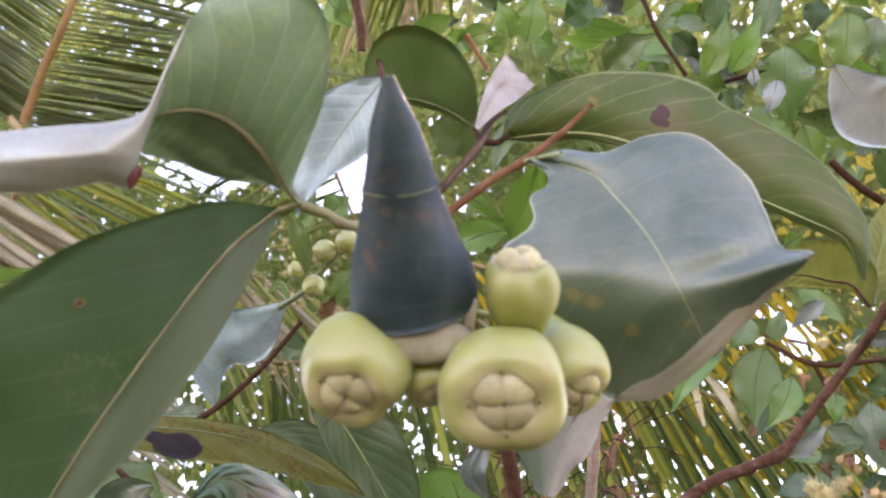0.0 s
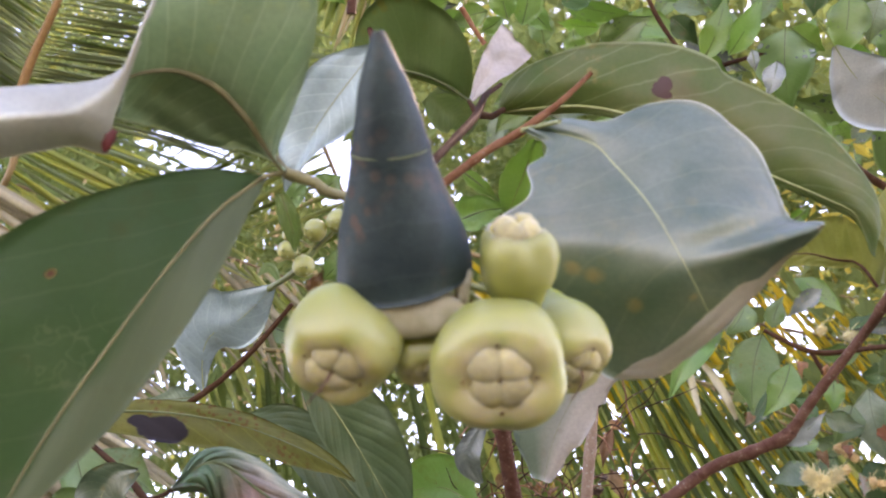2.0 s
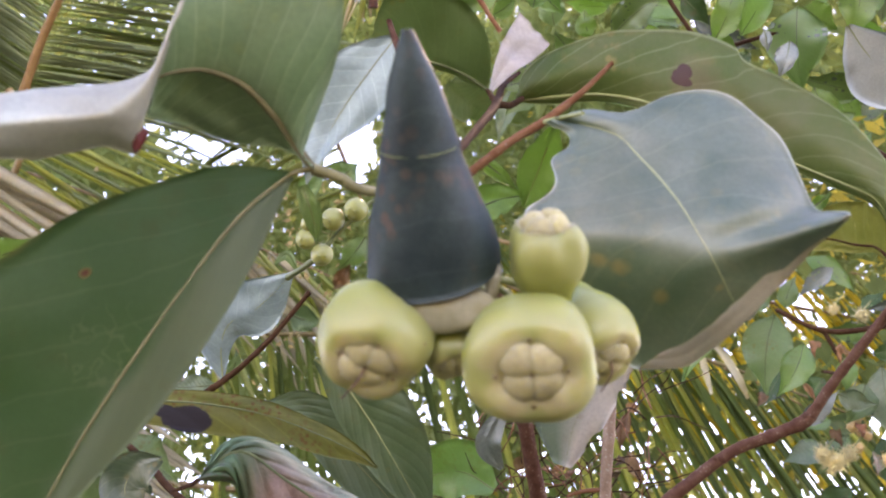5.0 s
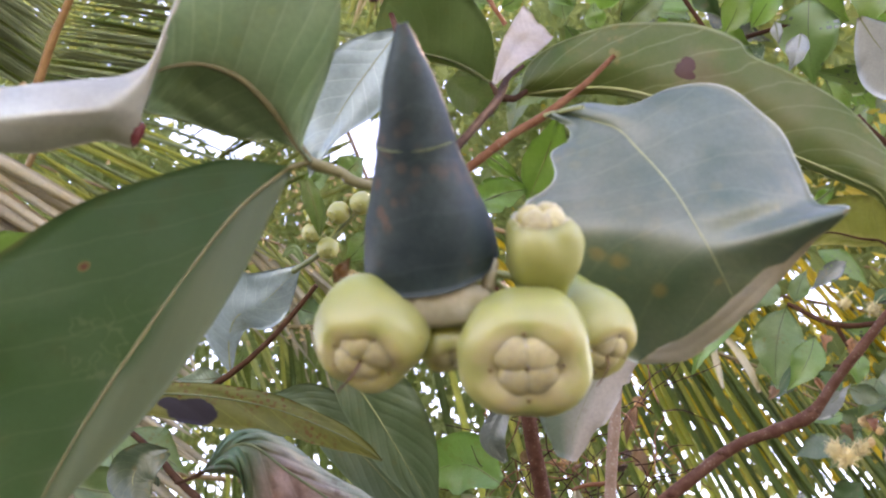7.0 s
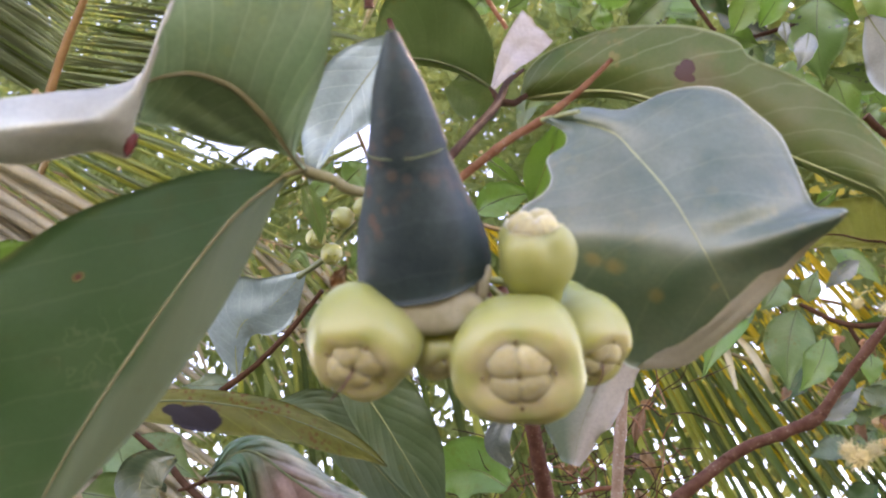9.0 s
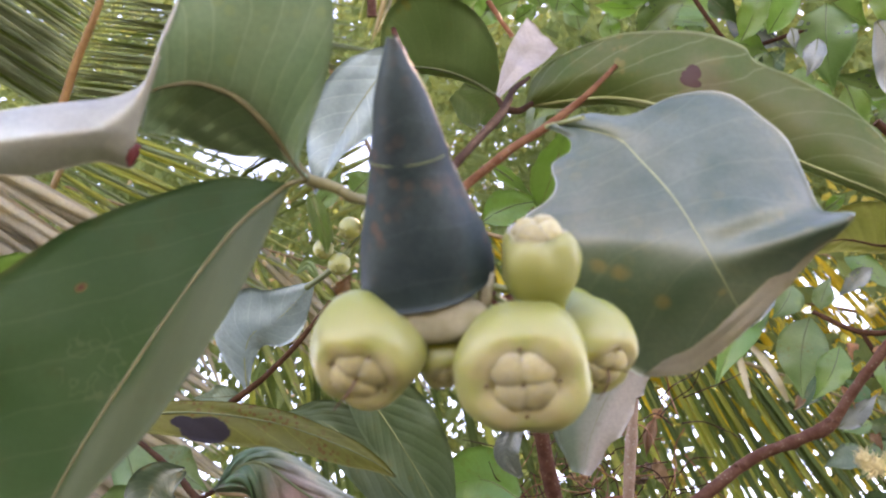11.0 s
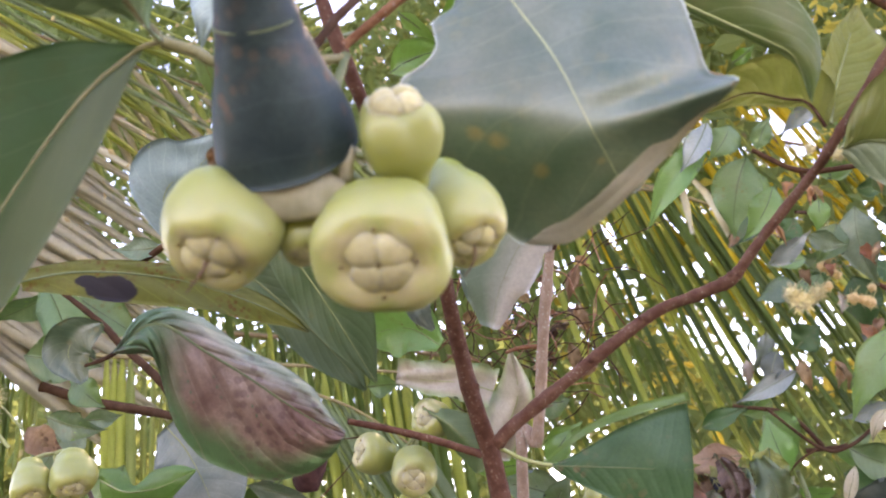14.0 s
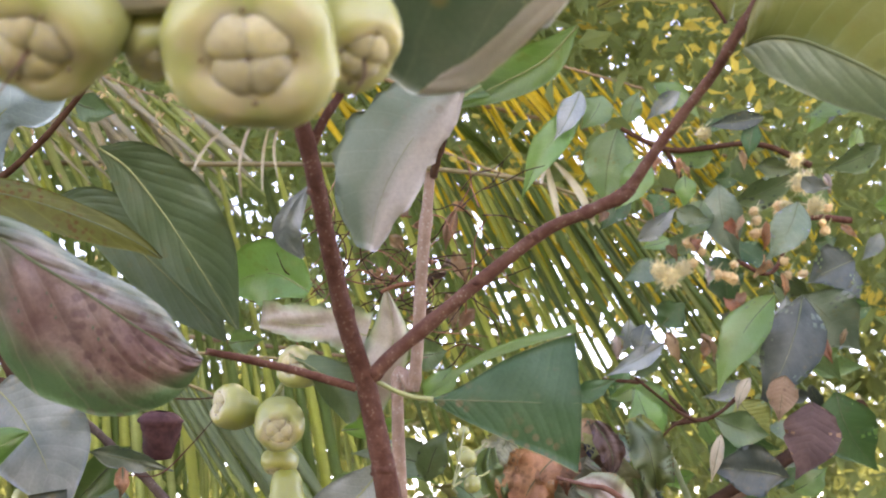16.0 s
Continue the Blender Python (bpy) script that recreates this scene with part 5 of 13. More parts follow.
part('node', blob((0.1008, 0.7166, 1.4778), (0.0099, 0.0099, 0.0059), (0.1, 0.0, 1), 12, 8, 0.35, 724), MAT['bark'], tree)
part('node', blob((0.0558, 0.6099, 1.7021), (0.0063, 0.0063, 0.0038), (0.1, 0.0, 1), 12, 8, 0.35, 600), MAT['bark'], tree)
part('node', blob((0.0719, 0.6590, 1.6416), (0.0067, 0.0067, 0.0040), (0.1, 0.0, 1), 12, 8, 0.35, 645), MAT['bark'], tree)
part('node', blob((0.1560, 0.6538, 1.6563), (0.0049, 0.0049, 0.0029), (0.1, 0.0, 1), 12, 8, 0.35, 870), MAT['bark'], tree)
part('node', blob((0.0954, 0.6991, 1.5480), (0.0084, 0.0084, 0.0050), (0.1, 0.0, 1), 12, 8, 0.35, 708), MAT['bark'], tree)
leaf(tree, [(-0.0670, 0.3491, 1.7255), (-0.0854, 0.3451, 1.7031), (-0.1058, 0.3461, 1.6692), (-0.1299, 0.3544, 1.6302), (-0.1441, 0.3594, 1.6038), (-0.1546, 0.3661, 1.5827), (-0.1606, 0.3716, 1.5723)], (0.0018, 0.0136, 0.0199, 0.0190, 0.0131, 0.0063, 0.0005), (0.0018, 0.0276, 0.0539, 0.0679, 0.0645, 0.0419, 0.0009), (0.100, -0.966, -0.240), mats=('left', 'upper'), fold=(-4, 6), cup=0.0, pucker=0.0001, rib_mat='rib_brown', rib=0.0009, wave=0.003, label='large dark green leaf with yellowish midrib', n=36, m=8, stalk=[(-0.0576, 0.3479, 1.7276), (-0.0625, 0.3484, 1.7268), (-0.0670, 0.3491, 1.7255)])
simple_leaf(tree, (-0.3149, 0.5499, 1.7865), (-0.2537, 0.5411, 1.8031), 0.0273, (0.463, -0.698, -0.547), ('bright', 'mid'), bend=0.08)
loft_leaf(tree, [(-0.0579, 0.3475, 1.7283), (-0.0663, 0.3384, 1.7368), (-0.0735, 0.3284, 1.7429), (-0.0843, 0.3156, 1.7479), (-0.0978, 0.3073, 1.7486), (-0.1091, 0.3036, 1.7448), (-0.1160, 0.3033, 1.7411)], [(-0.0602, 0.3475, 1.7304), (-0.0667, 0.3473, 1.7350), (-0.0758, 0.3474, 1.7392), (-0.0880, 0.3463, 1.7390), (-0.0997, 0.3424, 1.7399), (-0.1102, 0.3345, 1.7400), (-0.1175, 0.3267, 1.7376), (-0.1219, 0.3170, 1.7325)], [(-0.0571, 0.3472, 1.7289), (-0.0610, 0.3432, 1.7322), (-0.0559, 0.3309, 1.7403), (-0.0490, 0.3190, 1.7521), (-0.0437, 0.3067, 1.7645), (-0.0427, 0.2931, 1.7796), (-0.0514, 0.2814, 1.7929), (-0.0736, 0.2753, 1.7959), (-0.0902, 0.2771, 1.7884), (-0.1009, 0.2830, 1.7729)], (0.09, -0.75, -0.65), ('lit', 'upper'), bulge=(-0.001, 0.004), wave=0.0022, ragged=0.0003, rib=0.0019, rib_mat='rib_brown', label='broad green leaf folded over at its end', n=60, m=12, pucker=0.0004)
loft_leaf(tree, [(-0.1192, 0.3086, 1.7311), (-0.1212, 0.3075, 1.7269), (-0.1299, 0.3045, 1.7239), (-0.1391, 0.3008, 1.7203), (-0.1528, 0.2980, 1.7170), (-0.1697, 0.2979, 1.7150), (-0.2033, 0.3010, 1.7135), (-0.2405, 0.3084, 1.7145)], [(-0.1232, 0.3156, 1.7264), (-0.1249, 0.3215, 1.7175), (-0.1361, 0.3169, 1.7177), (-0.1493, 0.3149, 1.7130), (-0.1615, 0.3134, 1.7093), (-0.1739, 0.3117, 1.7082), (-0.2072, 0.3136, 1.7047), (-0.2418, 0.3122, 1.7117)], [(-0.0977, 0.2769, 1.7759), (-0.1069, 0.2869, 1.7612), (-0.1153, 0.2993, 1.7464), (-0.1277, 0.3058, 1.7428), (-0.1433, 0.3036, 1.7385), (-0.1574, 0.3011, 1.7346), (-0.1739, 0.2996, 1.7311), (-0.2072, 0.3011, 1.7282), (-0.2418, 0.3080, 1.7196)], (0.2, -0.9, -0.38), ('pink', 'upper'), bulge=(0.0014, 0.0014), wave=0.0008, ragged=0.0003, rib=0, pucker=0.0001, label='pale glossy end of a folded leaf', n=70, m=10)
part('leaf_tip', blob((-0.1221, 0.3148, 1.7195), (0.0026, 0.0012, 0.0046), (0.35, -0.42, 0.8), 14, 10, 0.5), MAT['red'], tree, 'dark red dried leaf tip')
loft_leaf(tree, [(0.0567, 0.3866, 1.7825), (0.0818, 0.3759, 1.7664), (0.0912, 0.3694, 1.7489), (0.0998, 0.3637, 1.7298), (0.1049, 0.3599, 1.7156), (0.1096, 0.3586, 1.7020), (0.1151, 0.3599, 1.6889), (0.1248, 0.3732, 1.6778), (0.1313, 0.3818, 1.6691)], [(0.0567, 0.3862, 1.7833), (0.0716, 0.3810, 1.7846), (0.0896, 0.3752, 1.7785), (0.1120, 0.3726, 1.7875), (0.1330, 0.3688, 1.7863), (0.1488, 0.3658, 1.7706), (0.1599, 0.3650, 1.7507), (0.1647, 0.3651, 1.7292), (0.1658, 0.3639, 1.7166), (0.1704, 0.3435, 1.7017), (0.1608, 0.3625, 1.6958), (0.1485, 0.3759, 1.6855), (0.1378, 0.3835, 1.6744)], [(0.0515, 0.3889, 1.7825), (0.0610, 0.3850, 1.7728), (0.0607, 0.3814, 1.7626), (0.0517, 0.3803, 1.7540), (0.0527, 0.3769, 1.7391), (0.0438, 0.3750, 1.7277), (0.0355, 0.3735, 1.7199), (0.0357, 0.3736, 1.7047), (0.0516, 0.3910, 1.6849), (0.0750, 0.4096, 1.6691), (0.0914, 0.4113, 1.6594), (0.1074, 0.4029, 1.6561)], (-0.1, -0.88, -0.46), ('sheen', 'under'), bulge=(0.003, 0.002), wave=0.0009, ragged=0.0006, ridge=(0.60, 0.09, 0.008), rib=0.00055, rib_mat='rib_pale', rib_span=(0.06, 1.0), label='broad leaf with silvery sheen, ragged edge and pinched pointed corner', n=84, m=12)
loft_leaf(tree, [(0.0946, 0.4061, 1.6617), (0.1076, 0.3958, 1.6603), (0.1185, 0.3841, 1.6647), (0.1295, 0.3744, 1.6723), (0.1462, 0.3677, 1.6870), (0.1577, 0.3571, 1.6958), (0.1694, 0.3425, 1.7010)], [(0.0992, 0.4021, 1.6640), (0.1083, 0.3909, 1.6648), (0.1186, 0.3793, 1.6696), (0.1279, 0.3710, 1.6765), (0.1443, 0.3638, 1.6901), (0.1558, 0.3544, 1.6972), (0.1689, 0.3422, 1.7009)], [(0.0899, 0.4103, 1.6593), (0.1069, 0.4009, 1.6556), (0.1185, 0.3890, 1.6598), (0.1310, 0.3778, 1.6681), (0.1482, 0.3717, 1.6839), (0.1596, 0.3599, 1.6944), (0.1700, 0.3428, 1.7010)], (-0.1, -0.88, -0.46), ('rim_tan', 'under'), bulge=(0.0005, 0.0005), wave=0.0008, ragged=0.003, rib=0, pucker=0.0, label='pale turned-up rim of the broad leaf', n=60, m=5)
branch(tree, 'twig', [(0.0517, 0.3922, 1.7849), (0.0601, 0.3812, 1.7800), (0.0671, 0.3698, 1.7738)], (0.0014, 0.0011, 0.0011), 'rib', '', knobs=0, seed=12)

def rolled_leaf(owner, tip, mouth, rim, slant):
    """A leaf rolled into a pointed cone: a shell with an overlap seam and a slanting open mouth."""
    a, b = Vector(tip), Vector(mouth)
    axis = (b - a).normalized()
    o = axis.cross(Vector((0, 1, 0))).normalized()
    q = axis.cross(o)
    prof = values((0.06, 0.20, 0.33, 0.42, 0.50, 0.56, 0.67, 0.78, 0.88, 0.96, 1.0), 34)
    bm = bmesh.new()
    uv = bm.loops.layers.uv.new("UVMap")
    seg, rows, coord = 44, [], {}
    for skin in (0, 1):
        grid = []
        for i, r in enumerate(prof):
            s = i / 33
            row = []
            for k in range(seg + 1):
                w = 2 * math.pi * 1.06 * k / seg - 1.7
                lap = 0.0006 * k / seg
                wob = 1 + 0.05 * noise.noise(Vector((math.cos(w) * 1.2, math.sin(w) * 1.2, s * 5)))
                ring = 0.0007 * math.exp(-((s - 0.455) / 0.012) ** 2)
                rad = rim * r * wob + lap + ring - skin * 0.0007
                d = o * math.cos(w) + q * math.sin(w)
                v = bm.verts.new(a + (b - a) * s + axis * (slant * s * s * math.cos(w)) + d * rad)
                coord[v] = (k / seg, s)
                row.append(v)
            grid.append(row)
        rows.append(grid)
        for i in range(33):
            for k in range(seg):
                vs = (grid[i][k], grid[i][k + 1], grid[i + 1][k + 1], grid[i + 1][k])
                f = bm.faces.new(vs if skin else vs[::-1])
                f.material_index = skin
                for lp in f.loops:
                    lp[uv].uv = coord[lp.vert]
    for k in range(seg):
        f = bm.faces.new((rows[0][33][k], rows[0][33][k + 1], rows[1][33][k + 1], rows[1][33][k]))
        for lp in f.loops:
            lp[uv].uv = coord[lp.vert]
    cone = part("rolled_leaf", bm, [MAT["dark"], MAT["under"]], owner, "dark blue-green leaf rolled into a pointed cone")
    part("seam", tube([a + (b - a) * 0.455 + (o * math.cos(w) + q * math.sin(w)) * rim * 0.566 for w in (0.0, 0.8, 1.6, 2.4, 3.1, 3.9, 4.7, 5.4, 6.2)], [0.0003, 0.0004, 0.0003, 0.0004], 6, 48), MAT["rib_dark"], cone)
    return cone


rolled_leaf(tree, (-0.0148, 0.2668, 1.7353), (-0.0048, 0.3422, 1.6745), 0.0274, -0.0020)

loft_leaf(tree, [(0.0522, 0.5150, 1.8917), (0.0739, 0.5011, 1.8843), (0.1009, 0.4874, 1.8761), (0.1254, 0.4727, 1.8596), (0.1502, 0.4570, 1.8345), (0.1723, 0.4500, 1.8146), (0.1929, 0.4424, 1.7958), (0.2080, 0.4374, 1.7831), (0.2223, 0.4323, 1.7707), (0.2319, 0.4298, 1.7601), (0.2409, 0.4409, 1.7434)], [(0.0522, 0.5135, 1.8944), (0.0560, 0.5013, 1.9038), (0.0736, 0.4872, 1.9115), (0.1002, 0.4682, 1.9089), (0.1282, 0.4503, 1.8979), (0.1515, 0.4375, 1.8842), (0.1706, 0.4293, 1.8667), (0.1756, 0.4295, 1.8556), (0.1924, 0.4269, 1.8425), (0.2154, 0.4218, 1.8191), (0.2329, 0.4234, 1.7942), (0.2436, 0.4268, 1.7729), (0.2454, 0.4329, 1.7555), (0.2410, 0.4403, 1.7424)], [(0.0523, 0.5154, 1.8911), (0.0744, 0.5068, 1.8822), (0.1016, 0.4930, 1.8742), (0.1264, 0.4783, 1.8577), (0.1514, 0.4625, 1.8327), (0.1736, 0.4555, 1.8129), (0.1945, 0.4478, 1.7942), (0.2096, 0.4428, 1.7814), (0.2241, 0.4377, 1.7690), (0.2338, 0.4352, 1.7584), (0.2409, 0.4412, 1.7429)], (-0.25, -0.70, -0.66), ('arch', 'upper'), bulge=(0.006, 0.0), wave=0.0016, ragged=0.0005, rib=0.0011, rib_mat='rib', label='long arched olive-green leaf with a red-brown hole', n=72, m=10)
leaf(tree, [(0.0324, 0.5021, 1.8900), (0.0146, 0.4929, 1.8973), (-0.0039, 0.4862, 1.9003), (-0.0238, 0.4817, 1.8994), (-0.0448, 0.4848, 1.8950)], (0.0011, 0.0037, 0.0051, 0.0051, 0.0007), (0.0015, 0.0311, 0.0458, 0.0447, 0.0015), (-0.031, -0.659, -0.751), mats=('spotted', 'upper'), fold=(-25, 4), rib=0.0013, rib_mat='rib_dark', label='rounded green leaf with yellow spots')
leaf(tree, [(0.0310, 0.4675, 1.8634), (0.0405, 0.4680, 1.8825), (0.0503, 0.4699, 1.8990), (0.0612, 0.4717, 1.9157)], (0.0015, 0.0080, 0.0130, 0.0150), (0.0015, 0.0070, 0.0120, 0.0140), (-0.010, -0.730, -0.684), mats=('pink_dim', 'under'), rib=0, label='pale pinkish leaf seen against the light')
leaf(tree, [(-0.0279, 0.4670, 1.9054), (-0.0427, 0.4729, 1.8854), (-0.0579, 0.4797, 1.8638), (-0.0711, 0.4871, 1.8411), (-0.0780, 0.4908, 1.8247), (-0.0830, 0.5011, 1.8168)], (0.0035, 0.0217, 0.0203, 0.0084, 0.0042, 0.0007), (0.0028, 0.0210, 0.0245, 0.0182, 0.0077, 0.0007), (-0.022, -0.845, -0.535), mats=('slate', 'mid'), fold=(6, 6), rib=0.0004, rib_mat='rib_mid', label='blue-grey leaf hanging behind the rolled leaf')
leaf(tree, [(-0.0871, 0.5092, 1.8205), (-0.0828, 0.5146, 1.8104), (-0.0799, 0.5248, 1.8018), (-0.0791, 0.5351, 1.7931)], (0.0036, 0.0065, 0.0057, 0.0007), (0.0036, 0.0065, 0.0050, 0.0007), (-0.032, -0.842, -0.539), mats=('under', 'mid'), rib=0.0006, label='narrow spotted green leaf hanging behind the stalk')
leaf(tree, [(0.0056, 0.5044, 1.8978), (0.0172, 0.5135, 1.8910), (0.0269, 0.5200, 1.8890), (0.0313, 0.5327, 1.8866)], (0.0076, 0.0144, 0.0133, 0.0038), (0.0076, 0.0133, 0.0114, 0.0038), (-0.153, -0.720, -0.676), mats=('blue', 'mid'), rib=0)
leaf(tree, [(0.0802, 0.5412, 1.8889), (0.0757, 0.5675, 1.8829), (0.0697, 0.5851, 1.8724), (0.0630, 0.6033, 1.8607)], (0.0041, 0.0162, 0.0146, 0.0012), (0.0041, 0.0146, 0.0138, 0.0012), (-0.110, -0.832, -0.544), mats=('bright', 'mid'), ragged=0.2, rib=0.0007)
simple_leaf(tree, (0.0223, 0.6072, 1.8562), (0.0679, 0.5990, 1.8680), 0.0291, (-0.145, -0.948, -0.282), ('bright', 'mid'), bend=0.08)
simple_leaf(tree, (0.0292, 0.5700, 1.8814), (0.0578, 0.5799, 1.8618), 0.0138, (-0.317, -0.562, -0.764), ('bright', 'mid'), bend=0.08)
simple_leaf(tree, (-0.0913, 0.7256, 1.9591), (-0.0713, 0.7164, 1.9744), 0.0303, (0.091, -0.836, -0.541), ('mid', 'mid'), bend=0.08)
simple_leaf(tree, (-0.1265, 0.7329, 1.9482), (-0.1017, 0.7149, 1.9790), 0.0202, (0.128, -0.835, -0.535), ('mid', 'mid'), bend=0.08)
simple_leaf(tree, (-0.0645, 0.7481, 1.9170), (-0.0904, 0.7637, 1.8906), 0.0253, (0.087, -0.879, -0.469), ('mid', 'bright'), bend=0.08)
loft_leaf(tree, [(-0.1515, 0.5976, 1.6586), (-0.1367, 0.6027, 1.6754), (-0.1225, 0.6066, 1.6766), (-0.1004, 0.6110, 1.6617), (-0.0736, 0.6196, 1.6456), (-0.0466, 0.6307, 1.6275), (-0.0258, 0.6386, 1.6154), (-0.0123, 0.6452, 1.6103)], [(-0.1511, 0.5982, 1.6602), (-0.1417, 0.6061, 1.6839), (-0.1241, 0.6153, 1.6916), (-0.1039, 0.6238, 1.6854), (-0.0785, 0.6308, 1.6677), (-0.0519, 0.6365, 1.6547), (-0.0332, 0.6409, 1.6405), (-0.0224, 0.6454, 1.6244), (-0.0116, 0.6458, 1.6119)], [(-0.1511, 0.5989, 1.6576), (-0.1326, 0.6100, 1.6579), (-0.1292, 0.6256, 1.6447), (-0.1257, 0.6433, 1.6231), (-0.1097, 0.6562, 1.6009), (-0.0830, 0.6622, 1.5866), (-0.0575, 0.6635, 1.5827), (-0.0314, 0.6597, 1.5907), (-0.0180, 0.6530, 1.6014), (-0.0127, 0.6466, 1.6091)], (0.1, -0.97, -0.2), ('brown', 'upper'), bulge=(0.004, 0.009), wave=0.0028, ragged=0.0006, rib=0.0011, rib_mat='rib_dark', pucker=0.0036, label='curled leaf browning in the middle with green rim', n=76, m=14)
branch(tree, 'leaf_stalk', [(-0.1664, 0.5879, 1.6480), (-0.1569, 0.5923, 1.6527), (-0.1497, 0.6021, 1.6610)], (0.0010, 0.0014, 0.0017), 'bark_dark', '', knobs=0)
leaf(tree, [(0.1276, 0.6896, 1.5903), (0.1461, 0.6937, 1.5899), (0.1789, 0.6970, 1.5884), (0.2081, 0.7007, 1.5869), (0.2309, 0.7045, 1.5864)], (0.0008, 0.0088, 0.0289, 0.0422, 0.0490), (0.0008, 0.0112, 0.0249, 0.0361, 0.0466), (-0.191, -0.978, -0.087), mats=('fold_green', 'bright'), fold=(-3, -5), cup=-0.1, rib=0.0005, rib_mat='rib_dark', wave=0.002, pucker=0.0, label='green leaf folded square with a straight torn end', n=24)
simple_leaf(tree, (0.1312, 0.7439, 1.5986), (0.1511, 0.7464, 1.6237), 0.022, (-0.1, -0.98, -0.1), ('bright', 'bright'), bend=0.15, wave=0.004)
leaf(tree, [(0.1245, 0.7146, 1.5944), (0.1591, 0.7163, 1.6194), (0.1977, 0.7152, 1.6337), (0.2360, 0.7156, 1.6425)], (0.0013, 0.0021, 0.0025, 0.0017), (0.0013, 0.0038, 0.0050, 0.0042), (-0.189, -0.962, -0.196), mats=('bright', 'mid'), rib=0, wave=0.002)
branch(tree, 'leaf_stalk', [(0.0902, 0.6885, 1.6046), (0.1103, 0.6946, 1.5954), (0.1289, 0.6905, 1.5904)], (0.0016, 0.0016, 0.0016), 'rib', '', knobs=0)
leaf(tree, [(0.1469, 0.5946, 1.7692), (0.1284, 0.6111, 1.7539), (0.1093, 0.6287, 1.7343), (0.0950, 0.6475, 1.7083), (0.0890, 0.6648, 1.6839)], (0.0015, 0.0170, 0.0207, 0.0184, 0.0052), (0.0015, 0.0332, 0.0450, 0.0384, 0.0096), (-0.213, -0.915, -0.343), mats=('pink_green', 'under'), fold=(-4, -8), cup=-0.1, rib=0.0003, rib_mat='rib_mid', ragged=0.4, label='grey-green waxy leaf with a bitten tip')
leaf(tree, [(0.0523, 0.6768, 1.7346), (0.0411, 0.6871, 1.7198), (0.0369, 0.6962, 1.7064), (0.0478, 0.7084, 1.6946)], (0.0008, 0.0090, 0.0110, 0.0020), (0.0008, 0.0080, 0.0090, 0.0020), (-0.311, -0.902, -0.300), mats=('grey', 'mid'), rib=0)
leaf(tree, [(-0.2494, 0.6711, 1.7290), (-0.2140, 0.6683, 1.7342), (-0.1736, 0.6739, 1.7344), (-0.1284, 0.6826, 1.7286), (-0.0868, 0.6950, 1.7159), (-0.0615, 0.7040, 1.7055), (-0.0463, 0.7112, 1.6963)], (0.0084, 0.0093, 0.0101, 0.0110, 0.0093, 0.0051, 0.0008), (0.0068, 0.0169, 0.0220, 0.0194, 0.0144, 0.0068, 0.0008), (0.220, -0.966, -0.132), mats=('olive', 'under'), fold=(-6, -4), rib=0.0009, rib_mat='rib_dark', wave=0.004, ragged=0.1, label='long olive-yellow leaf with rusty spots and dark rotted holes', n=34)
leaf(tree, [(-0.1100, 0.7985, 1.8193), (-0.0879, 0.8098, 1.8056), (-0.0617, 0.8256, 1.7729), (-0.0348, 0.8432, 1.7328), (-0.0053, 0.8624, 1.6853)], (0.0019, 0.0285, 0.0419, 0.0343, 0.0014), (0.0019, 0.0171, 0.0247, 0.0209, 0.0014), (-0.006, -0.893, -0.450), pucker=0.0004, n=44, m=8, mats=('veined', 'upper'), fold=(10, 10), rib=0.0011, label='broad dark green leaf with raised veins')
leaf(tree, [(-0.1666, 0.8716, 1.8029), (-0.1270, 0.8699, 1.7918), (-0.0842, 0.8842, 1.7572), (-0.0455, 0.8998, 1.7196), (-0.0179, 0.9052, 1.6863)], (0.0020, 0.0233, 0.0303, 0.0228, 0.0015), (0.0020, 0.0182, 0.0253, 0.0222, 0.0015), (0.225, -0.944, -0.239), pucker=0.0004, n=44, m=8, mats=('veined', 'upper'), fold=(10, 10), rib=0.001)
branch(tree, 'twig', [(-0.1226, 0.8288, 1.9010), (-0.1571, 0.8568, 1.8697), (-0.1867, 0.8791, 1.8490), (-0.2125, 0.8975, 1.8358), (-0.2478, 0.9171, 1.8201)], (0.0022, 0.0028, 0.0028, 0.0034, 0.0034), 'bark_dark', '')
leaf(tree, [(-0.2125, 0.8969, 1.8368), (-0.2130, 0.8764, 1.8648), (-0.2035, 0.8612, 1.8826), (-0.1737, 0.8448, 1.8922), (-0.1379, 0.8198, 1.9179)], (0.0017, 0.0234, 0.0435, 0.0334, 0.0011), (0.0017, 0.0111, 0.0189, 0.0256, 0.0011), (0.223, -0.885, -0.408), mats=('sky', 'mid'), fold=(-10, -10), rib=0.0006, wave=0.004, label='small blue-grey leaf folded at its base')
simple_leaf(tree, (-0.2221, 0.9085, 1.8363), (-0.2707, 0.9096, 1.8343), 0.0251, (0.231, -0.973, -0.006), ('blue', 'pale'), bend=0.08)
simple_leaf(tree, (-0.2100, 0.9145, 1.8464), (-0.2031, 0.9009, 1.8719), 0.0150, (0.207, -0.910, -0.360), ('mid', 'mid'), bend=0.08)
simple_leaf(tree, (-0.1463, 0.8664, 1.8941), (-0.1124, 0.8704, 1.8867), 0.0283, (0.135, -0.904, -0.406), ('mid', 'upper'), bend=0.08)
leaf(tree, [(-0.1350, 0.8287, 1.9225), (-0.1460, 0.8209, 1.9371), (-0.1571, 0.8248, 1.9298)], (0.0011, 0.0055, 0.0011), (0.0011, 0.0055, 0.0011), (0.155, -0.876, -0.457), mats=('mid', 'mid'), rib=0)

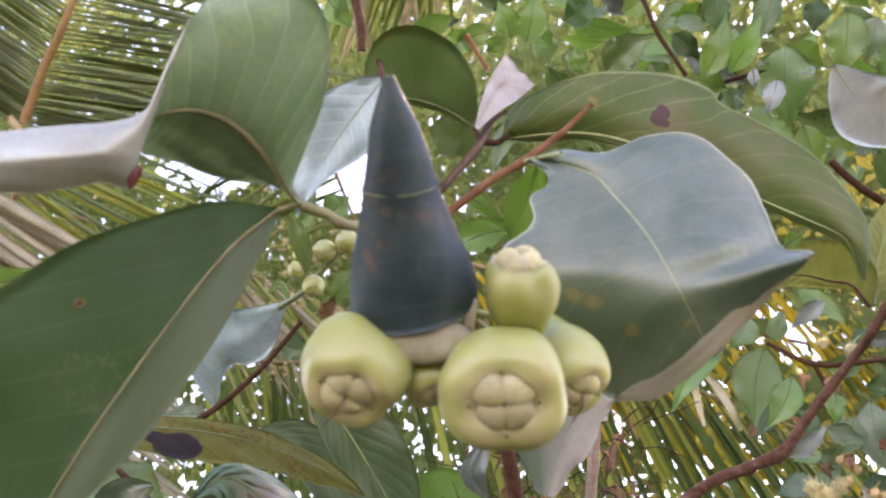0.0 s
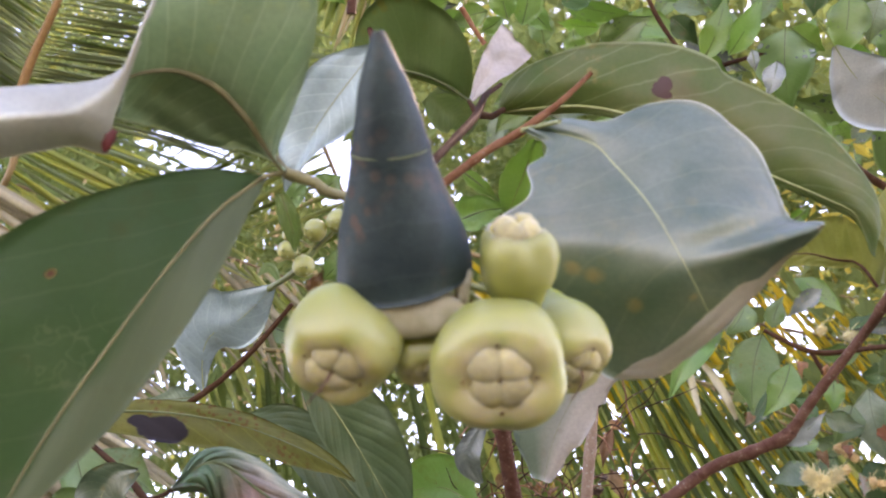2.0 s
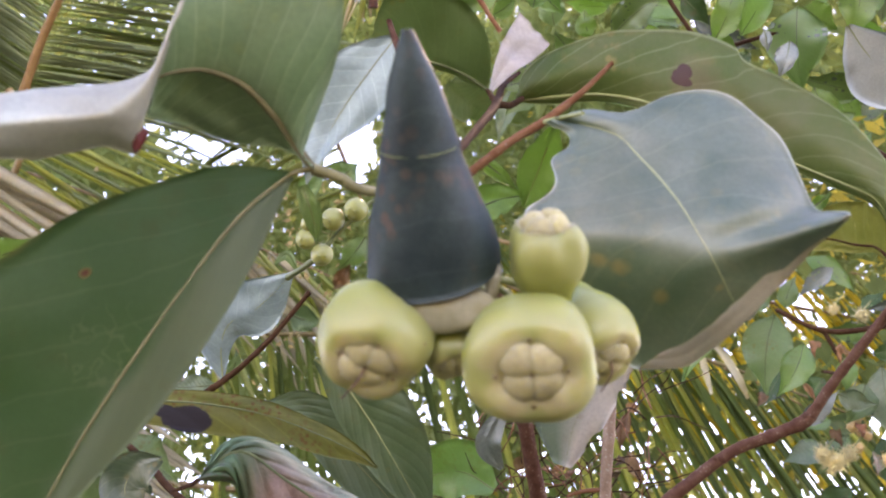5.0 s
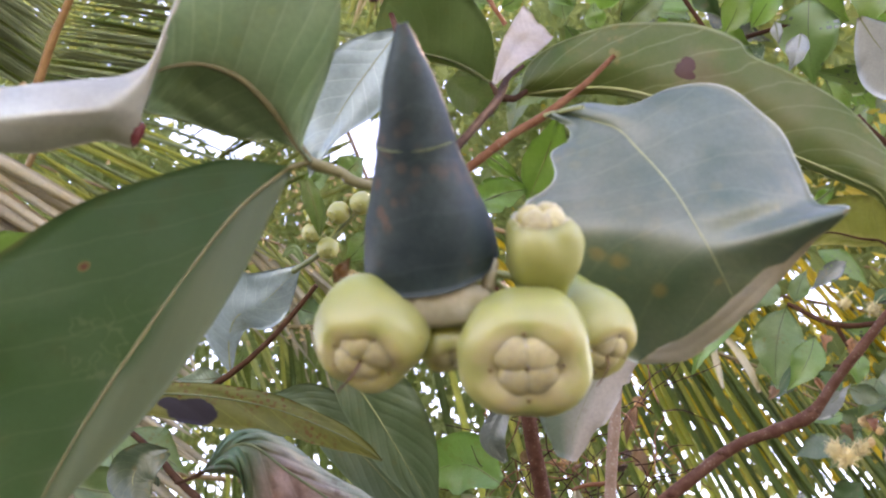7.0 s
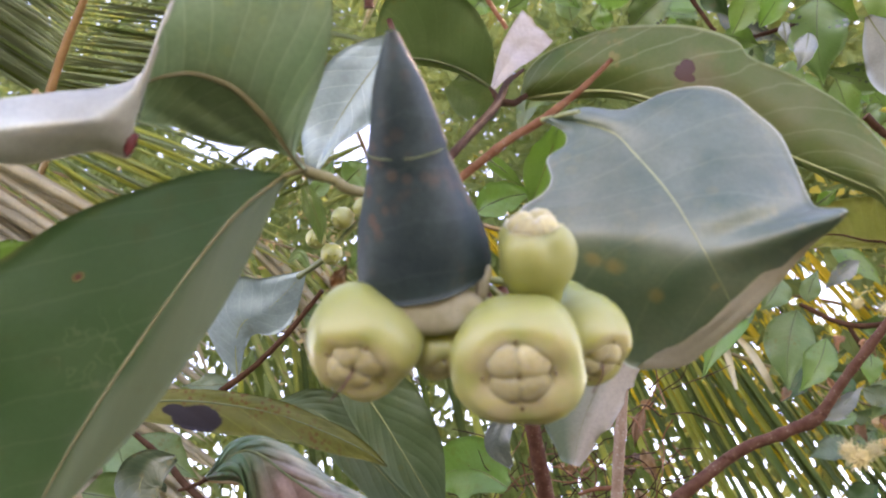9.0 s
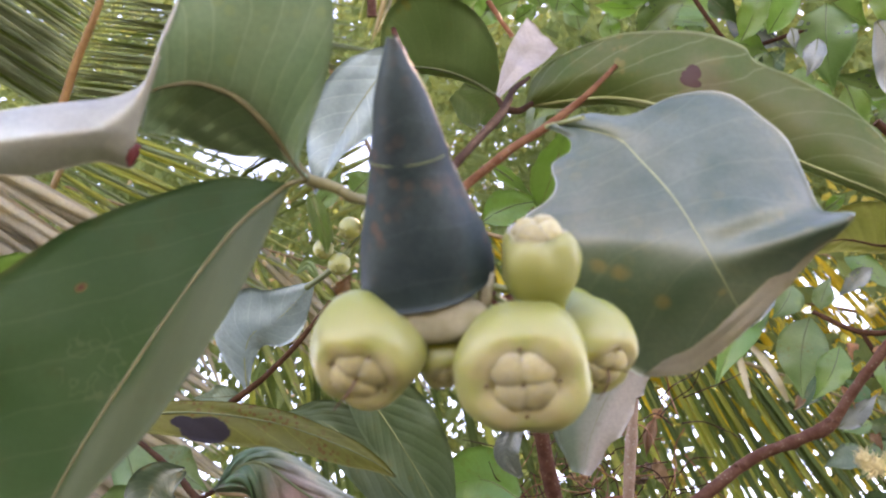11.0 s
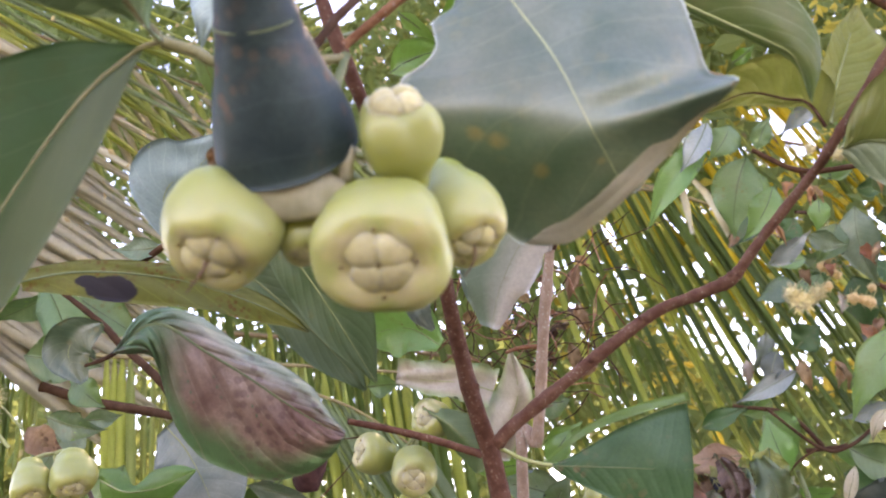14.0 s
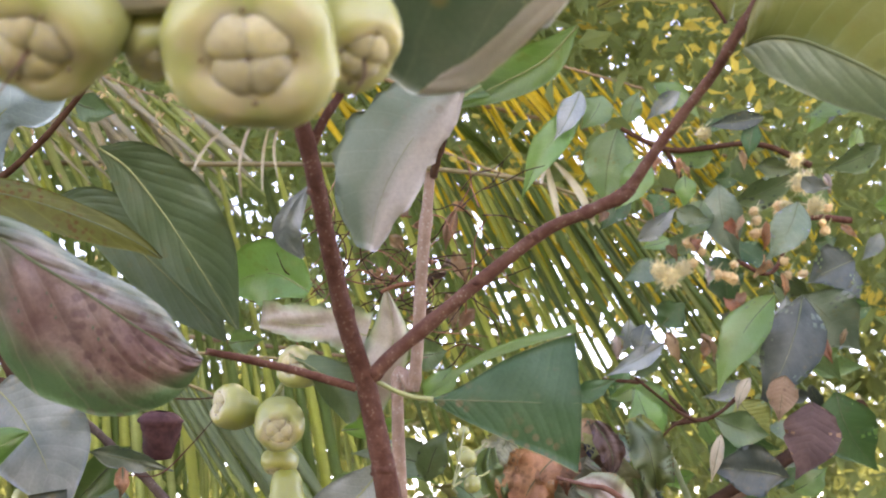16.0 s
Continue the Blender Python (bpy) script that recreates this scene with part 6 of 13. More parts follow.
# ---------------------------------------------------------------- near fruit cluster
water_apple((0.0325, 0.3568, 1.6555), (0.0305, 0.3259, 1.6241), 0.0256, label='pale yellow-green water apple, calyx end open and facing outward', seed=1, turn=0.05, waist=0.68, stalk_to=(0.0039, 0.3698, 1.6885))
water_apple((-0.0223, 0.3580, 1.6745), (-0.0306, 0.3348, 1.6309), 0.0222, label='pale yellow-green water apple with a dry style', seed=2, turn=0.80, waist=0.62, style=2.2, stalk_to=(0.0039, 0.3698, 1.6885))
water_apple((0.0397, 0.3415, 1.6566), (0.0374, 0.3132, 1.6799), 0.0152, label='small upright yellow-green water apple with flat calyx', seed=3, turn=0.35, waist=0.66, mat='fruit_green', cup=0.76, puff=1.5, pits=False, stalk_to=(0.0228, 0.3598, 1.6754))
water_apple((0.0500, 0.3683, 1.6763), (0.0649, 0.3516, 1.6396), 0.0184, label='yellow-green water apple tucked behind the cluster', seed=4, turn=0.15, waist=0.72, style=3.2, stalk_to=(0.0039, 0.3698, 1.6885))
water_apple((0.0002, 0.3570, 1.6637), (0.0036, 0.3510, 1.6365), 0.0122, label='half-hidden pale water apple wrapped in silk', seed=5, turn=0.1, waist=0.75, stalk_to=(0.0039, 0.3698, 1.6885))
water_apple((-0.0047, 0.3663, 1.6951), (0.0009, 0.3506, 1.6608), 0.0200, label='pale water apple inside the rolled leaf', turn=0.1, seed=6, waist=0.7, stalk_to=(0.0039, 0.3698, 1.6885))
pedicel = thing('fruit_stalk', (0.0089, 0.4132, 1.7560), 'green fruit stalk joining the cluster to the twig', 'stalk', '')
branch(pedicel, 'stalk', [(0.0098, 0.4143, 1.7583), (0.0056, 0.3922, 1.7210), (0.0039, 0.3698, 1.6885)], (0.0023, 0.0024, 0.0030), 'rib_dark', '', knobs=0.1)
silk = thing('silk_web', (0.0037, 0.3528, 1.6567), 'whitish silk and a pale flesh filler between fruits and rolled leaf', 'web')
# first body is added in place of pale fruit flesh below the rolled leaf
part('silk_sheet', blob((-0.0005, 0.3335, 1.6545), (0.0205, 0.006, 0.0105), (-0.00, -0.38, 0.93), 24, 14, 0.12, 2), MAT['silk'], silk)
part('silk_sheet', blob((0.0035, 0.3368, 1.6506), (0.0065, 0.003, 0.0035), (-0.20, -0.46, 0.87), 20, 12, 0.6, 3), MAT['silk'], silk)
part('silk_sheet', blob((0.0181, 0.3336, 1.6651), (0.003, 0.003, 0.007), (-0.24, 0.46, -0.86), 20, 12, 0.5, 4), MAT['silk'], silk)
simple_leaf(tree, (-0.0531, 0.4138, 1.7017), (-0.0449, 0.4080, 1.7126), 0.0082, (0.106, -0.888, -0.448), ('dry', 'dry'), bend=0.08, rib=0, wave=0.01)

# ---------------------------------------------------------------- second stem and neighbours
sapling = thing('water_apple_sapling', (0.1675, 0.9421, 0.0000), 'thin pale grey-brown stem with pink-grey and green leaves', 'tree', '')
branch(sapling, 'stem', [(0.1675, 0.9421, -0.0200), (0.1475, 0.8921, 0.7000), (0.1184, 0.8208, 1.5492), (0.1302, 0.7955, 1.6221), (0.1366, 0.7698, 1.6986), (0.1440, 0.7397, 1.7720)], (0.0110, 0.0080, 0.0050, 0.0045, 0.0049, 0.0040), 'bark_pale', '', knobs=0.2, seed=21)
branch(sapling, 'twig', [(0.1453, 0.7406, 1.7677), (0.1525, 0.7240, 1.7886), (0.1625, 0.7052, 1.8169)], (0.0035, 0.0026, 0.0021), 'bark_dark', '', seed=22)
branch(sapling, 'twig', [(0.1366, 0.7709, 1.6943), (0.1188, 0.7830, 1.6958), (0.1082, 0.7949, 1.6948)], (0.0022, 0.0018, 0.0014), 'bark_red', '', seed=23)
leaf(sapling, [(0.1625, 0.7057, 1.8149), (0.1905, 0.7177, 1.8364), (0.2190, 0.7306, 1.8541), (0.2605, 0.7379, 1.8876)], (0.0013, 0.0134, 0.0161, 0.0013), (0.0013, 0.0116, 0.0134, 0.0013), (-0.198, -0.851, -0.486), mats=('mid', 'mid'), label='green leaf with pale rim')
leaf(sapling, [(0.2498, 0.6701, 1.8577), (0.2277, 0.6914, 1.8407), (0.1957, 0.7116, 1.8307), (0.1614, 0.7271, 1.8196)], (0.0013, 0.0150, 0.0132, 0.0013), (0.0013, 0.0159, 0.0150, 0.0013), (-0.212, -0.863, -0.458), mats=('mid', 'bright'))
leaf(sapling, [(0.0982, 0.8337, 1.6695), (0.0747, 0.8345, 1.6772), (0.0463, 0.8369, 1.6806), (0.0142, 0.8394, 1.6854)], (0.0171, 0.0190, 0.0143, 0.0086), (0.0209, 0.0190, 0.0181, 0.0162), (0.030, -0.998, -0.058), mats=('tan', 'mid'), wave=0.01, ragged=0.45, rib=0.0006, label='pinkish pale leaf with nibbled edge')
leaf(sapling, [(0.0972, 0.8382, 1.6124), (0.1088, 0.8250, 1.6382), (0.1179, 0.8122, 1.6637), (0.1118, 0.7987, 1.6984)], (0.0326, 0.0442, 0.0335, 0.0014), (0.0163, 0.0209, 0.0158, 0.0014), (-0.237, -0.951, -0.198), mats=('tan', 'bright'), fold=(-25, -25), cup=-0.4, rib=0.0006, label='pinkish rolled leaf with pale green tip')
leaf(sapling, [(0.0367, 0.8439, 1.6579), (0.0601, 0.8351, 1.6410), (0.0786, 0.8384, 1.6199), (0.0831, 0.8426, 1.6015)], (0.0014, 0.0189, 0.0259, 0.0047), (0.0014, 0.0165, 0.0212, 0.0047), (-0.143, -0.940, -0.309), mats=('under', 'pale'), fold=(-25, -25), cup=-0.3, rib=0.0006)
leaf(sapling, [(0.0536, 0.8874, 1.7234), (0.0282, 0.8910, 1.7407), (0.0049, 0.8983, 1.7431), (-0.0165, 0.9124, 1.7384)], (0.0065, 0.0250, 0.0265, 0.0070), (0.0065, 0.0300, 0.0270, 0.0070), (0.041, -0.952, -0.304), mats=('bright', 'mid'), rib=0.0006, label='rounded bright green leaf')
simple_leaf(sapling, (-0.0226, 0.9941, 1.7063), (0.0112, 0.9898, 1.7078), 0.0260, (0.061, -0.967, -0.247), ('mid', 'mid'), bend=0.08)
simple_leaf(sapling, (0.1489, 0.9304, 1.6747), (0.1782, 0.9266, 1.6763), 0.0321, (-0.122, -0.966, -0.229), ('mid', 'mid'), bend=0.08)
simple_leaf(sapling, (0.1404, 0.8399, 1.6265), (0.1737, 0.8322, 1.6414), 0.0238, (0.026, -0.866, -0.499), ('bright', 'yellow'), bend=0.08)
simple_leaf(sapling, (0.0834, 1.0040, 1.6203), (0.1509, 0.9947, 1.6261), 0.0249, (-0.023, -0.873, -0.487), ('bright', 'bright'), bend=0.08)
leaf(sapling, [(0.1172, 0.9365, 1.5780), (0.0921, 0.9500, 1.5520), (0.0625, 0.9635, 1.5269), (0.0242, 0.9839, 1.4975)], (0.0060, 0.0300, 0.0330, 0.0015), (0.0060, 0.0240, 0.0250, 0.0015), (-0.124, -0.990, 0.061), mats=('pale', 'mid'), rib=0.0006, label='large grey-green leaf behind the stem')
simple_leaf(sapling, (0.1559, 0.9584, 1.5630), (0.1776, 0.9441, 1.6089), 0.0300, (-0.125, -0.984, -0.129), ('mid', 'upper'), bend=0.08)
simple_leaf(sapling, (0.0661, 1.0199, 1.5662), (0.1112, 1.0095, 1.5865), 0.0226, (-0.037, -0.993, -0.112), ('mid', 'mid'), bend=0.08)
branch(sapling, 'twig', [(0.0034, 1.0222, 1.4648), (0.0063, 1.0151, 1.4911), (0.0148, 1.0046, 1.5279)], (0.0038, 0.0033, 0.0027), 'bark_dark', '')
branch(sapling, 'twig', [(0.0409, 0.9755, 1.4677), (0.0437, 0.9697, 1.4889), (0.0471, 0.9615, 1.5192)], (0.0026, 0.0021, 0.0010), 'bark_red', '')
branch(sapling, 'twig', [(0.0463, 0.9695, 1.4888), (0.0748, 0.9529, 1.5001), (0.1077, 0.9371, 1.5059)], (0.0021, 0.0016, 0.0015), 'rib', '')
branch(sapling, 'twig', [(0.1816, 0.9813, 1.4626), (0.1794, 0.9679, 1.5155), (0.1770, 0.9602, 1.5467)], (0.0021, 0.0021, 0.0016), 'bark_dark', '')

# ---------------------------------------------------------------- far fruit group
water_apple((0.0086, 0.8879, 1.6205), (-0.0213, 0.8692, 1.6259), 0.0185, label='pale green water apple seen from the side', mat='fruit_green', group='water apples in the lower group', seed=7, waist=0.75, stalk_to=(0.0296, 0.8900, 1.6433))
water_apple((0.0255, 0.8949, 1.6261), (0.0280, 0.8346, 1.5969), 0.0202, label='yellow-green water apple with cross-shaped calyx', mat='fruit_green', group='water apples in the lower group', seed=8, turn=0.75, stalk_to=(0.0296, 0.8900, 1.6433))
water_apple((0.0295, 0.8915, 1.5973), (0.0262, 0.8882, 1.5713), 0.0162, label='small yellow-green water apple under another', mat='fruit_green', group='water apples in the lower group', seed=9, stalk_to=(0.0294, 0.8999, 1.6454))
water_apple((0.0321, 0.8864, 1.5754), (0.0328, 0.8895, 1.5227), 0.0204, label='bell-shaped pale green water apple hanging down', mat='fruit_green', group='water apples in the lower group', seed=10, bulge=True, stalk_to=(0.0348, 0.9194, 1.6077))
water_apple((0.0555, 0.8749, 1.6499), (0.0366, 0.8457, 1.6510), 0.0175, label='green water apple behind a pinkish leaf', mat='fruit_green', group='water apples in the lower group', seed=11, waist=0.8, stalk_to=(0.0748, 0.8642, 1.6423))
branch(sapling, 'twig', [(0.0922, 0.9005, 1.6551), (0.0555, 0.8952, 1.6518), (0.0295, 0.8949, 1.6444), (0.0348, 0.9194, 1.6077)], (0.0020, 0.0020, 0.0020, 0.0015), 'rib_dark', '')

# ---------------------------------------------------------------- lower left branch
lowbranch = thing('fruiting_branch', (-0.0078, 1.0535, 1.4693), 'dark brown lower branch with leaves and unripe fruits', 'branch', '')
branch(lowbranch, 'stem', [(0.2122, 1.1535, 0.0000), (0.0514, 1.1761, 1.1687), (0.0216, 1.0953, 1.3744), (-0.0034, 1.0563, 1.4566), (-0.0355, 1.0470, 1.5070), (-0.0911, 1.0353, 1.5774), (-0.1301, 1.0296, 1.6171), (-0.1690, 1.0245, 1.6541)], (0.0120, 0.0105, 0.0095, 0.0062, 0.0057, 0.0045, 0.0040, 0.0034), 'bark_grey', '', seed=31)
branch(lowbranch, 'side_branch', [(-0.0355, 1.0470, 1.5070), (-0.0987, 1.0597, 1.5263), (-0.1576, 1.0734, 1.5401), (-0.2205, 1.0772, 1.5536), (-0.2893, 1.0831, 1.5616)], (0.0051, 0.0046, 0.0040, 0.0040, 0.0035), 'bark_grey', '', seed=32)
branch(lowbranch, 'side_branch', [(-0.0737, 1.0085, 1.4718), (-0.1159, 1.0021, 1.5159), (-0.1554, 0.9962, 1.5562)], (0.0032, 0.0032, 0.0021), 'bark_dark', '', seed=33)
branch(lowbranch, 'side_branch', [(-0.1822, 0.9681, 1.4759), (-0.2171, 0.9652, 1.5026), (-0.2571, 0.9632, 1.5285), (-0.3272, 0.9631, 1.5604)], (0.0061, 0.0056, 0.0056, 0.0051), 'bark_grey', '', seed=34)
branch(lowbranch, 'twig', [(-0.1824, 1.0091, 1.5183), (-0.1954, 1.0025, 1.5499), (-0.2298, 0.9995, 1.5770)], (0.0017, 0.0015, 0.0012), 'bark_grey', '', seed=35)
leaf(lowbranch, [(-0.2236, 0.9755, 1.6675), (-0.2026, 0.9792, 1.6434), (-0.1816, 0.9870, 1.6038), (-0.1634, 0.9978, 1.5539)], (0.0161, 0.0455, 0.0428, 0.0016), (0.0128, 0.0375, 0.0353, 0.0016), (0.133, -0.967, -0.220), mats=('grey', 'mid'), fold=(4, 4), rib=0.0007, label='blue-grey leaf hanging by the branch')
loft_leaf(lowbranch, [(-0.2754, 0.9450, 1.6140), (-0.2481, 0.9373, 1.6019), (-0.2161, 0.9355, 1.6046), (-0.1827, 0.9402, 1.6204)], [(-0.2752, 0.9417, 1.6253), (-0.2580, 0.9469, 1.6235), (-0.2421, 0.9458, 1.6080), (-0.2226, 0.9363, 1.6203), (-0.1998, 0.9393, 1.6255), (-0.1827, 0.9401, 1.6209)], [(-0.2745, 0.9485, 1.6021), (-0.2698, 0.9669, 1.5743), (-0.2571, 0.9775, 1.5544), (-0.2390, 0.9692, 1.5631), (-0.2085, 0.9489, 1.5937), (-0.1832, 0.9407, 1.6189)], (0.1, -0.98, -0.1), ('bright', 'mid'), bulge=(0.002, 0.003), wave=0.002, rib=0.0008, label='broad bright green leaf with a notched edge', n=40, m=8)
simple_leaf(lowbranch, (-0.1460, 1.0019, 1.6106), (-0.0701, 0.9986, 1.5893), 0.0252, (0.065, -0.850, -0.523), ('sheen', 'mid'), bend=0.08)
simple_leaf(lowbranch, (-0.1185, 1.0583, 1.6212), (-0.1769, 1.0791, 1.5669), 0.0408, (0.194, -0.974, -0.121), ('bright', 'upper'), bend=0.08)
leaf(lowbranch, [(-0.1717, 0.9723, 1.5738), (-0.1697, 0.9786, 1.5485), (-0.1668, 0.9910, 1.5196), (-0.1615, 0.9968, 1.4956), (-0.1574, 1.0026, 1.4716)], (0.0150, 0.0130, 0.0085, 0.0050, 0.0020), (0.0170, 0.0140, 0.0090, 0.0050, 0.0020), (0.215, -0.976, -0.041), mats=('slate_dark', 'slate_dark'), fold=(12, 16), rib=0.0004, rib_mat='rib_dark', label='dark folded leaf hanging down')
branch(lowbranch, 'side_branch', [(-0.3622, 1.0099, 1.5369), (-0.3016, 1.0090, 1.5247), (-0.2520, 1.0093, 1.5107), (-0.2024, 1.0233, 1.4832), (-0.1743, 1.0383, 1.4578)], (0.0098, 0.0098, 0.0092, 0.0090, 0.0095), 'bark_mid', '', knobs=0.2, seed=81)
branch(lowbranch, 'twig', [(-0.0525, 1.0136, 1.5228), (-0.0891, 1.0167, 1.5204), (-0.1213, 1.0119, 1.5067), (-0.1539, 1.0083, 1.4891)], (0.0018, 0.0014, 0.0012, 0.0009), 'bark', '', seed=82)
branch(lowbranch, 'twig', [(-0.0695, 0.9915, 1.6541), (-0.0438, 0.9901, 1.6529), (-0.0217, 0.9980, 1.6569)], (0.0009, 0.0008, 0.0007), 'bark_dark', '', sides=6, seed=83)
branch(lowbranch, 'twig', [(-0.1111, 1.0009, 1.5877), (-0.0816, 0.9891, 1.5859), (-0.0535, 0.9811, 1.6096), (-0.0318, 0.9835, 1.6350)], (0.0008, 0.0007, 0.0006, 0.0004), 'bark', '', sides=6, seed=84)
simple_leaf(lowbranch, (-0.1139, 0.9894, 1.5932), (-0.1163, 0.9964, 1.5662), 0.016, (0.1, -0.98, 0.0), ('rust', 'dry'), bend=0.3, wave=0.01, fold=30, ragged=0.35, n=12, m=3)
simple_leaf(lowbranch, (-0.3243, 0.9817, 1.7186), (-0.2907, 0.9866, 1.6904), 0.0339, (0.340, -0.916, -0.213), ('mid', 'bright'), bend=0.08)
simple_leaf(lowbranch, (-0.3318, 0.9414, 1.6758), (-0.2705, 0.9410, 1.6614), 0.0321, (0.281, -0.828, -0.486), ('blue', 'bright'), bend=0.08)
simple_leaf(lowbranch, (-0.3179, 1.0050, 1.6812), (-0.2770, 1.0023, 1.6857), 0.0233, (0.322, -0.930, -0.178), ('blue', 'mid'), bend=0.08)
simple_leaf(lowbranch, (-0.4325, 1.1063, 1.7747), (-0.3412, 1.1078, 1.7598), 0.0589, (0.359, -0.906, -0.227), ('mid', 'mid'), bend=0.08)
branch(lowbranch, 'stem', [(-0.3903, 1.0049, 1.8473), (-0.3122, 0.9943, 1.7876), (-0.2800, 0.9899, 1.7559), (-0.2314, 0.9879, 1.7105), (-0.2064, 0.9885, 1.6611)], (0.0020, 0.0035, 0.0040, 0.0046, 0.0045), 'bark_dark', '')
branch(lowbranch, 'twig', [(-0.4220, 1.1369, 1.7439), (-0.3569, 1.1378, 1.7233), (-0.2727, 1.1163, 1.7047), (-0.1893, 1.0863, 1.6786)], (0.0059, 0.0059, 0.0051, 0.0037), 'bark_dark', '')
leaf(tree, [(-0.2394, 0.8170, 1.7340), (-0.2608, 0.8206, 1.7253), (-0.2705, 0.8253, 1.7094), (-0.2564, 0.8304, 1.6860)], (0.0029, 0.0209, 0.0238, 0.0038), (0.0029, 0.0190, 0.0209, 0.0038), (0.186, -0.957, -0.221), mats=('upper', 'blue'), rib=0.0006, label='dark drooping leaf beside the curled one')
pod = thing('withered_bud', (-0.0937, 1.0428, 1.6300), 'dark maroon withered bud hanging on the branch', 'bud')
part('bud_body', tube([(-0.0878, 1.0367, 1.6510), (-0.0884, 1.0382, 1.6454), (-0.0891, 1.0423, 1.6298), (-0.0904, 1.0477, 1.6097), (-0.0905, 1.0485, 1.6064)], (0.0069, 0.0190, 0.0179, 0.0127, 0.0081), 14, 20, 0.25, 3), MAT['maroon'], pod)
pod2 = thing('withered_bud', (-0.1948, 1.0781, 1.5387), 'dark brown withered bud on the branch', 'bud')
part('bud_body', blob((-0.1920, 1.0770, 1.5414), (0.02, 0.014, 0.019), (0.5, 0.1, 1), 16, 12, 0.9, 5), MAT['maroon'], pod2)
round_fruit((-0.2431, 0.9758, 1.5137), 0.0082, (0.14, -0.31, -0.94), (-0.1978, 0.9690, 1.4872), 'unripe fruits on the lower branch')
round_fruit((-0.2050, 0.9711, 1.5148), 0.0097, (0.04, -0.31, -0.95), (-0.1978, 0.9690, 1.4872), 'unripe fruits on the lower branch')
round_fruit((-0.1950, 0.9751, 1.4946), 0.0092, (-0.07, -0.30, -0.95), (-0.1978, 0.9690, 1.4872), 'unripe fruits on the lower branch')
round_fruit((-0.1722, 0.9744, 1.4874), 0.0087, (-0.17, -0.28, -0.94), (-0.1746, 0.9710, 1.5013), 'unripe fruits on the lower branch')
round_fruit((-0.1568, 0.9711, 1.4933), 0.0087, (-0.27, -0.27, -0.92), (-0.1746, 0.9710, 1.5013), 'unripe fruits on the lower branch')
round_fruit((0.2171, 1.0803, 1.5964), 0.0088, (-0.3, -0.4, -0.85), (0.2408, 1.0950, 1.6134), 'unripe fruits beside the folded leaf')
round_fruit((0.2206, 1.0866, 1.5709), 0.009, (-0.3, -0.4, -0.85), (0.2438, 1.1019, 1.5856), 'unripe fruits beside the folded leaf')
round_fruit((0.2111, 1.0930, 1.5481), 0.0085, (-0.3, -0.4, -0.85), (0.2423, 1.1083, 1.5610), 'unripe fruits beside the folded leaf')
round_fruit((-0.1900, 0.9788, 1.4781), 0.0082, (-0.36, -0.25, -0.90), (-0.1746, 0.9710, 1.5013), 'unripe fruits on the lower branch')
round_fruit((-0.2135, 1.0494, 1.5775), 0.0096, (0.03, -0.26, -0.97), (-0.2117, 1.0600, 1.5559), 'unripe fruits on the lower branch')
branch(lowbranch, 'twig', [(-0.2036, 0.9709, 1.4949), (-0.1746, 0.9713, 1.5003), (-0.1466, 0.9691, 1.4964)], (0.0015, 0.0015, 0.0010), 'rib', '')
water_apple((-0.2977, 0.8343, 1.6210), (-0.2853, 0.8174, 1.5883), 0.0169, label='pale green water apple in a pair beside the branch', mat='fruit_green', group='water apples on the left branch', seed=12, waist=0.7, stalk_to=(-0.2920, 0.8728, 1.6314))
water_apple((-0.2619, 0.8314, 1.6269), (-0.2506, 0.8146, 1.5940), 0.0187, label='pale green water apple in a pair beside the branch', mat='fruit_green', group='water apples on the left branch', seed=13, waist=0.7, stalk_to=(-0.2920, 0.8728, 1.6314))
water_apple((-0.2721, 0.8424, 1.5906), (-0.2714, 0.8477, 1.5368), 0.0236, label='bell-shaped pale green water apple hanging down', mat='fruit_green', group='water apples on the left branch', seed=15, bulge=True, stalk_to=(-0.2920, 0.8728, 1.6314))
simple_leaf(lowbranch, (-0.3209, 0.8771, 1.6555), (-0.2859, 0.8826, 1.6328), 0.0303, (0.369, -0.916, -0.158), ('dry', 'dry'), bend=0.08, wave=0.01, rib=0)
simple_leaf(lowbranch, (-0.2960, 0.8828, 1.6330), (-0.3211, 0.8806, 1.6434), 0.0202, (0.374, -0.915, -0.152), ('dry', 'dry'), bend=0.08, wave=0.01, rib=0)
branch(lowbranch, 'twig', [(-0.2920, 0.8728, 1.6314), (-0.2749, 0.8995, 1.6095), (-0.2520, 0.9382, 1.5460)], (0.0017, 0.0019, 0.0021), 'bark_grey', '')
upbranch = thing('fruiting_twig', (-0.1018, 0.7073, 1.8739), 'thin twig with small round unripe fruits', 'branch', '')
branch(upbranch, 'twig', [(-0.1319, 0.7509, 1.8772), (-0.1018, 0.7073, 1.8739), (-0.0828, 0.6972, 1.8928), (-0.0447, 0.6816, 1.9222), (0.0025, 0.5905, 1.8805)], (0.0025, 0.0024, 0.0019, 0.0019, 0.0017), 'rib_dark', '')
round_fruit((-0.0865, 0.6835, 1.8975), 0.0094, (-0.51, -0.57, -0.65), (-0.0994, 0.7062, 1.8760), 'unripe fruits behind the rolled leaf')
round_fruit((-0.0677, 0.6797, 1.9045), 0.0099, (-0.33, -0.62, -0.71), (-0.0956, 0.7044, 1.8794), 'unripe fruits behind the rolled leaf')
round_fruit((-0.1090, 0.6912, 1.8829), 0.0085, (-0.12, -0.66, -0.74), (-0.0918, 0.7026, 1.8827), 'unripe fruits behind the rolled leaf')
